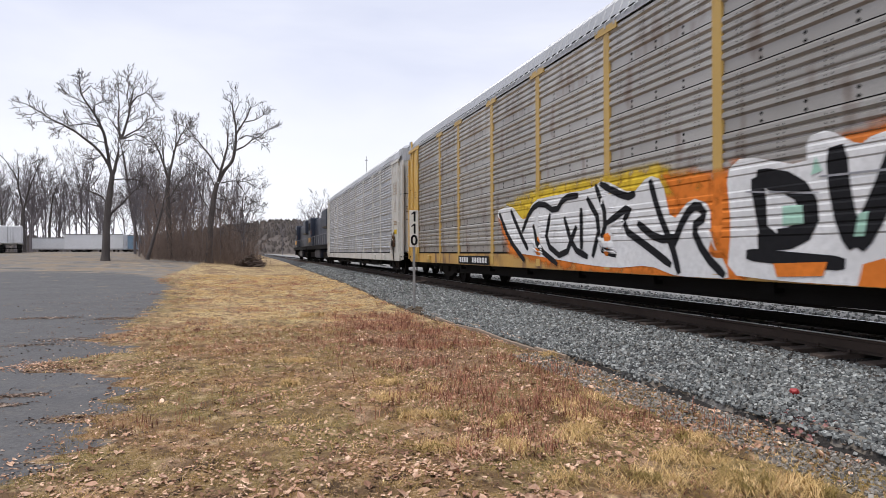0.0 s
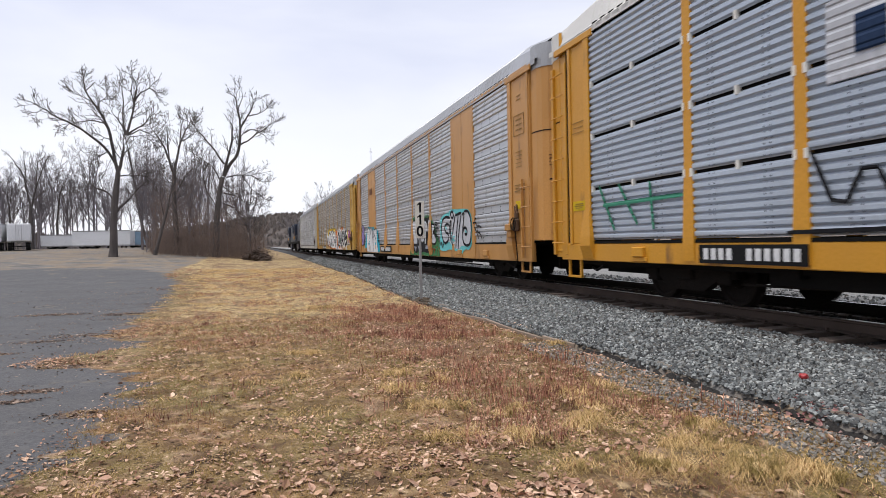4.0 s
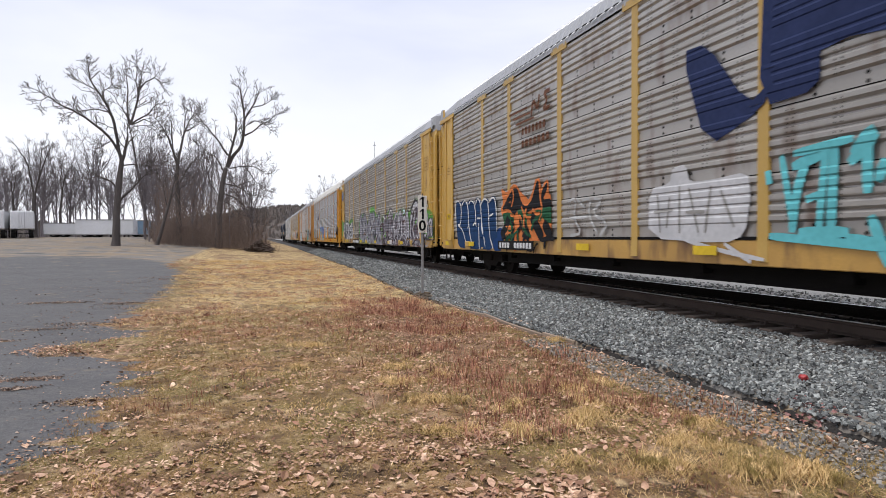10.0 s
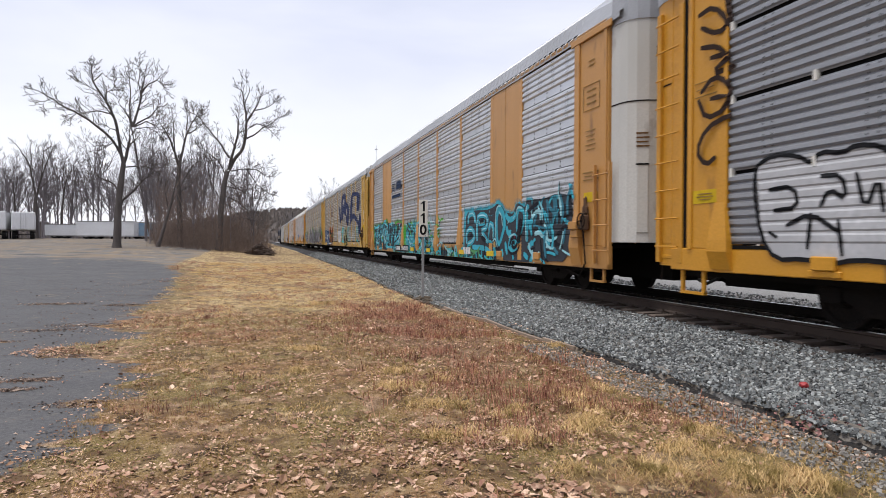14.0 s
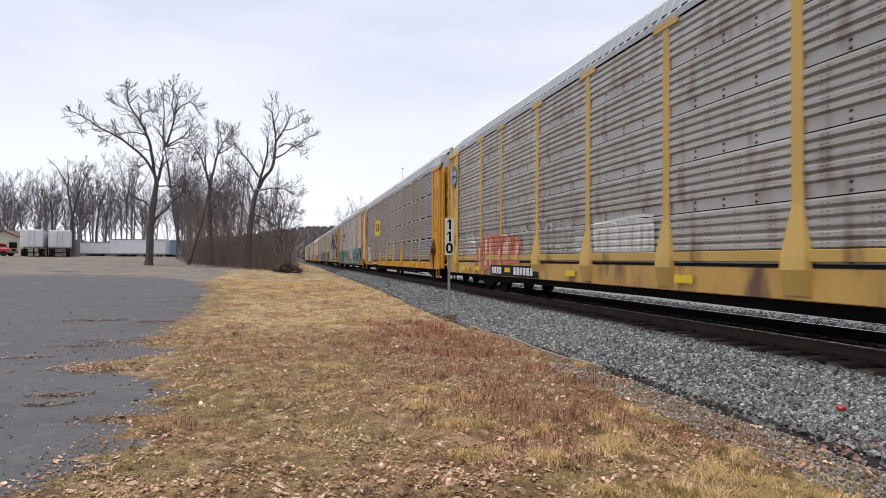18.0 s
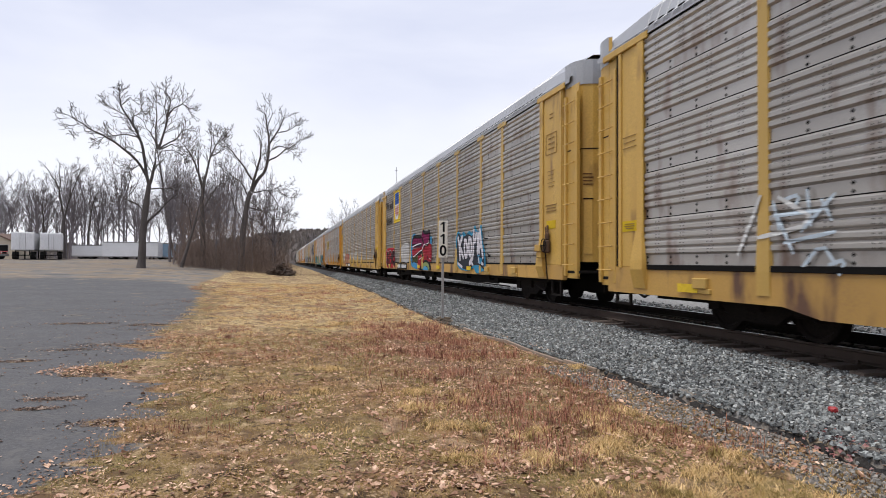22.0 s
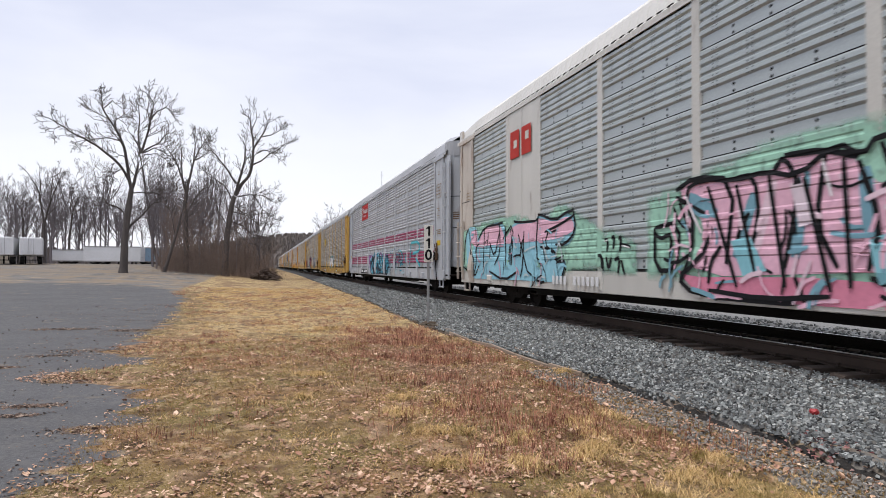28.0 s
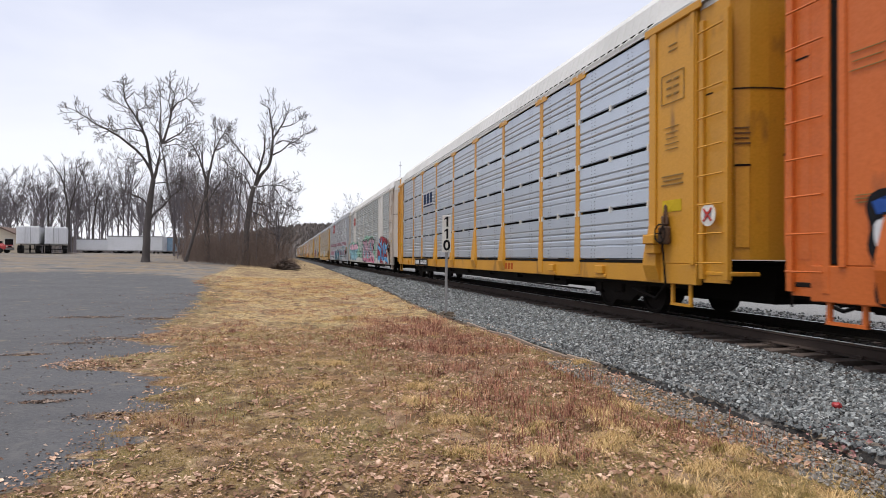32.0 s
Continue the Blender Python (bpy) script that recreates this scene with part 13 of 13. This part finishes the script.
    for k in range(44000):
        q = rnd.random()
        if q < .30:
            y, x = 3.3 + rnd.gauss(0, 1.0), rnd.uniform(-2.6, 2.0)
        elif q < .48:
            y, x = 3.5 + 11 * rnd.random(), rnd.uniform(-2.2, 2.4)
        elif q < .80:
            y, x = 4.2 + 10.5 * rnd.random(), rnd.gauss(2.8, 1.0)
        elif q < .84:
            y = rnd.uniform(-3, 20)
            x = float(ditch_x(y)) + rnd.gauss(-.14, .10)
        elif q < .88:
            y, x = rnd.gauss(10.4, .35), rnd.uniform(-3.6, -1.2)
        else:
            y, x = -4 + 21 * rnd.random(), rnd.uniform(-3, 4.2)
        if x > 4.9 or (x < float(edge_x(y)) - .1 and rnd.random() < .975):
            continue
        # leaves gather in drifts
        if noise.noise(Vector((x * .9, y * .9, 3))) < -.12 and rnd.random() < .75:
            continue
        s = rnd.uniform(.005, .018) * (2.0 if rnd.random() < (.30 if y < 4.4 else .07) else 1)
        m = pose(x, y, float(ground_z(x, y)) + .008 + rnd.uniform(0, .02), rnd.uniform(-25, 25), rnd.uniform(-25, 25), rnd.uniform(0, 360))
        c = rnd.uniform(-.5, .8) * s
        pts = [(-s * 1.35, 0, 0), (-s * .4, -s * .8, c), (s * .5, -s * .6, c * .7), (s * 1.4, 0, c * .3), (s * .5, s * .65, c), (-s * .4, s * .75, c * .6)]
        n = len(verts)
        verts.extend([tuple(m @ Vector(p)) for p in pts])
        faces += [(n, n + 1, n + 2, n + 3), (n, n + 3, n + 4, n + 5)]
    bits, cells = [], []
    for k in range(7500):
        y = 2.0 + 26 * rnd.random() ** 1.5
        x = float(edge_x(y)) + .3 - rnd.expovariate(1 / 1.6)
        if k % 3 == 0:
            px, py, rx, ry = LITTER[k % len(LITTER)]
            x, y = px + rnd.gauss(0, rx * .6), py + rnd.gauss(0, ry * .6)
        if k % 3 and noise.noise(Vector((x * .8, y * 1.6, 33))) < .02 and rnd.random() < .8:
            continue
        s = rnd.uniform(.006, .02) * (1 + y * .03)
        m = pose(x, y, float(ground_z(x, y)) + .006, rnd.uniform(-30, 30), rnd.uniform(-30, 30), rnd.uniform(0, 360))
        n = len(bits)
        bits.extend([tuple(m @ Vector(p)) for p in ((-s, 0, 0), (0, -s * .7, .003), (s, 0, 0), (0, s * .8, .006))])
        cells.append((n, n + 1, n + 2, n + 3))
    stuff_mesh("asphalt_litter", bits, cells, island_material("gravel_and_leaf_bits", [(0.33, 0.22, 0.16), (0.12, 0.08, 0.06), (0.26, 0.20, 0.17), (0.46, 0.36, 0.29), (0.07, 0.05, 0.045), (0.26, 0.155, 0.11)]), "small gravel and leaf litter on the asphalt", "litter")
    stuff_mesh("fallen_leaves", verts, faces, LEAF_M, "scattered curled brown fallen leaves", "leaves")


cover()


def clutter():
    # wet soil of the rut; the groove's shade is painted in as black
    soil = surface("shaded_wet_soil", (0.012, 0.010, 0.008), (0.03, 0.023, 0.018), .8, 0, 6, 40, (1, 1, 1), .6, .6, 0, .02)
    rnd = random.Random(6)
    bm = bmesh.new()
    rings = []
    y = 2.6
    while y < 75:
        x = float(ditch_x(y)) + .06
        w = rnd.uniform(.05, .09) * (1 if rnd.random() > .12 else .6)
        z = float(ground_z(x, y))
        rings.append([(x - w, y, float(ground_z(x - w, y)) + .012), (x - w * .4, y, z + .03), (x + .05, y, z + .03), (x + .08, y, -.12), (x + rnd.uniform(.10, .14), y, rnd.uniform(-.10, -.03))])
        y += .12 + .004 * y
    loft(bm, rings, closed=False)
    tagged(new("ditch_bottom", mesh_of(bm, "ditch_bottom", soil, True)), "narrow wet black drainage rut along the ballast", "ditch", kind="structure")
    # broken pieces of turf and timber along the rut
    wood = surface("weathered_timber", (0.30, 0.23, 0.17), (0.17, 0.12, 0.09), .9, 0, 3, 40, (1, .1, 1), .6, .5, .15, .01)
    y = 8.7
    while y < 14.5:
        ln = rnd.uniform(.8, 1.5)
        x0, x1 = float(ditch_x(y)) - .06, float(ditch_x(y + ln)) - .06
        t = thing("edging_board", pose((x0 + x1) / 2, y + ln / 2, float(ground_z((x0 + x1) / 2 - .08, y + ln / 2)) + .015, rnd.uniform(-2, 2), 0, math.degrees(math.atan2(-(x1 - x0), ln))), "thin weathered timber edging board by the ballast", "board", "edging boards")
        part("board", boxes((-.022, .022, -ln / 2 + .01, ln / 2 - .01, -.04, .035), bev=.008), wood, t)
        y += ln
    turf_m = surface("torn_sod", (0.06, 0.042, 0.028), (0.10, 0.072, 0.042), .95, 0, 8, 50, (1, 1, 1), .6, .8, .2, .02)
    clods = []
    for k in range(3):
        bm = bmesh.new()
        bmesh.ops.create_icosphere(bm, subdivisions=2, radius=.11)
        for v in bm.verts:
            v.co = Vector((v.co.x * 1.0, v.co.y * 1.9, v.co.z * .45)) * (1 + .35 * noise.noise(v.co * 14 + Vector((k, 0, 0))))
        clods.append(mesh_of(bm, "sod_clod", turf_m))
    for k in range(7):
        ob = new("sod_clod", clods[k % 3])
        x, y = 4.28 + rnd.gauss(0, .12), 17.1 + rnd.gauss(0, .22)
        ob.matrix_basis = pose(x, y, float(ground_z(x, y)) + .06, 0, 0, rnd.uniform(0, 360))
        tagged(ob, "dark torn clod of turf at the foot of the milepost", "turf clod", "turf clods")
    for k in range(60):
        y = 14 + 40 * (k / 60) ** 1.3 + rnd.uniform(-.2, .2)
        x = float(ditch_x(y)) + rnd.uniform(-.1, .02)
        ob = new("sod_clod", clods[k % 3])
        ob.matrix_basis = pose(x, y, float(ground_z(x, y)) + .05, 0, 0, rnd.uniform(-30, 30))
        tagged(ob, "dark torn clod of turf at the rut's edge", "turf clod", "turf clods")
    # a red scrap on the ballast and red leaves by the rut
    red = surface("red_plastic", (0.42, 0.03, 0.035), (0.3, 0.03, 0.03), .45)
    bm = bmesh.new()
    bmesh.ops.create_icosphere(bm, subdivisions=2, radius=.055)
    for v in bm.verts:
        v.co = Vector((v.co.x * 1.25, v.co.y * .9, v.co.z * .75)) * (1 + .3 * noise.noise(v.co * 25))
    scrap = new("red_scrap", mesh_of(bm, "red_scrap", red))
    scrap.matrix_basis = pose(5.33, 5.3, bed_z(5.33) + .04, 10, 20, 30)
    tagged(scrap, "crumpled red plastic scrap lying on the ballast", "litter")
    verts, faces = [], []
    for k in range(80):
        x, y = 4.80 + rnd.gauss(0, .09), 4.72 + rnd.gauss(0, .2)
        s = rnd.uniform(.012, .03)
        m = pose(x, y, max(float(ground_z(x, y)), bed_z(x)) + .03 + rnd.uniform(0, .03), rnd.uniform(-40, 40), rnd.uniform(-40, 40), rnd.uniform(0, 360))
        n = len(verts)
        verts.extend([tuple(m @ Vector(p)) for p in ((-s, 0, 0), (0, -s * .8, .01), (s, 0, 0), (0, s * .8, .01))])
        faces.append((n, n + 1, n + 2, n + 3))
    stuff_mesh("red_leaves", verts, faces, island_material("crimson_leaves", [(.26, .07, .07), (.36, .20, .18), (.20, .07, .07), (.38, .28, .25)]), "small heap of crimson leaves beside the rut", "leaves")


clutter()

# ---- movement ----


def motions():
    for car, index, shift in CARS:
        y = 26.07 - CAR * (index + 0.5) + shift
        if index < -1:
            y = 26.07 + CAR + 11.6 + 22.3 * (-2 - index)
        walk(car, [(0.0, pose(TX, y, FLOOR)), (32.0, pose(TX, y + SPEED * 32.0, FLOOR))])
        for curve in car.animation_data.action.layers[0].strips[0].channelbag(car.animation_data.action_slot).fcurves:
            for k in curve.keyframe_points:
                k.interpolation = "LINEAR"
    for wheel, index, shift, along in WHEELS:
        y = 26.07 - CAR * (index + 0.5) + shift + along
        r = wheel.location.copy()
        # the wheels are keyed while they roll past in view
        t0, t1 = max(0.0, (1.0 - y) / SPEED), min(32.0, (70.0 - y) / SPEED)
        rows = []
        if t1 <= t0 + 0.1:
            continue
        t = math.ceil(t0 * FPS) / FPS
        while t < t1:
            rows.append((t, pose(*r, -math.degrees(SPEED * (t - t0) / 0.412))))
            t += 1 / FPS
        if rows[0][0] > 0:
            rows.insert(0, (0.0, rows[0][1]))
        rows.append((32.0, rows[-1][1]))
        walk(wheel, rows)


motions()
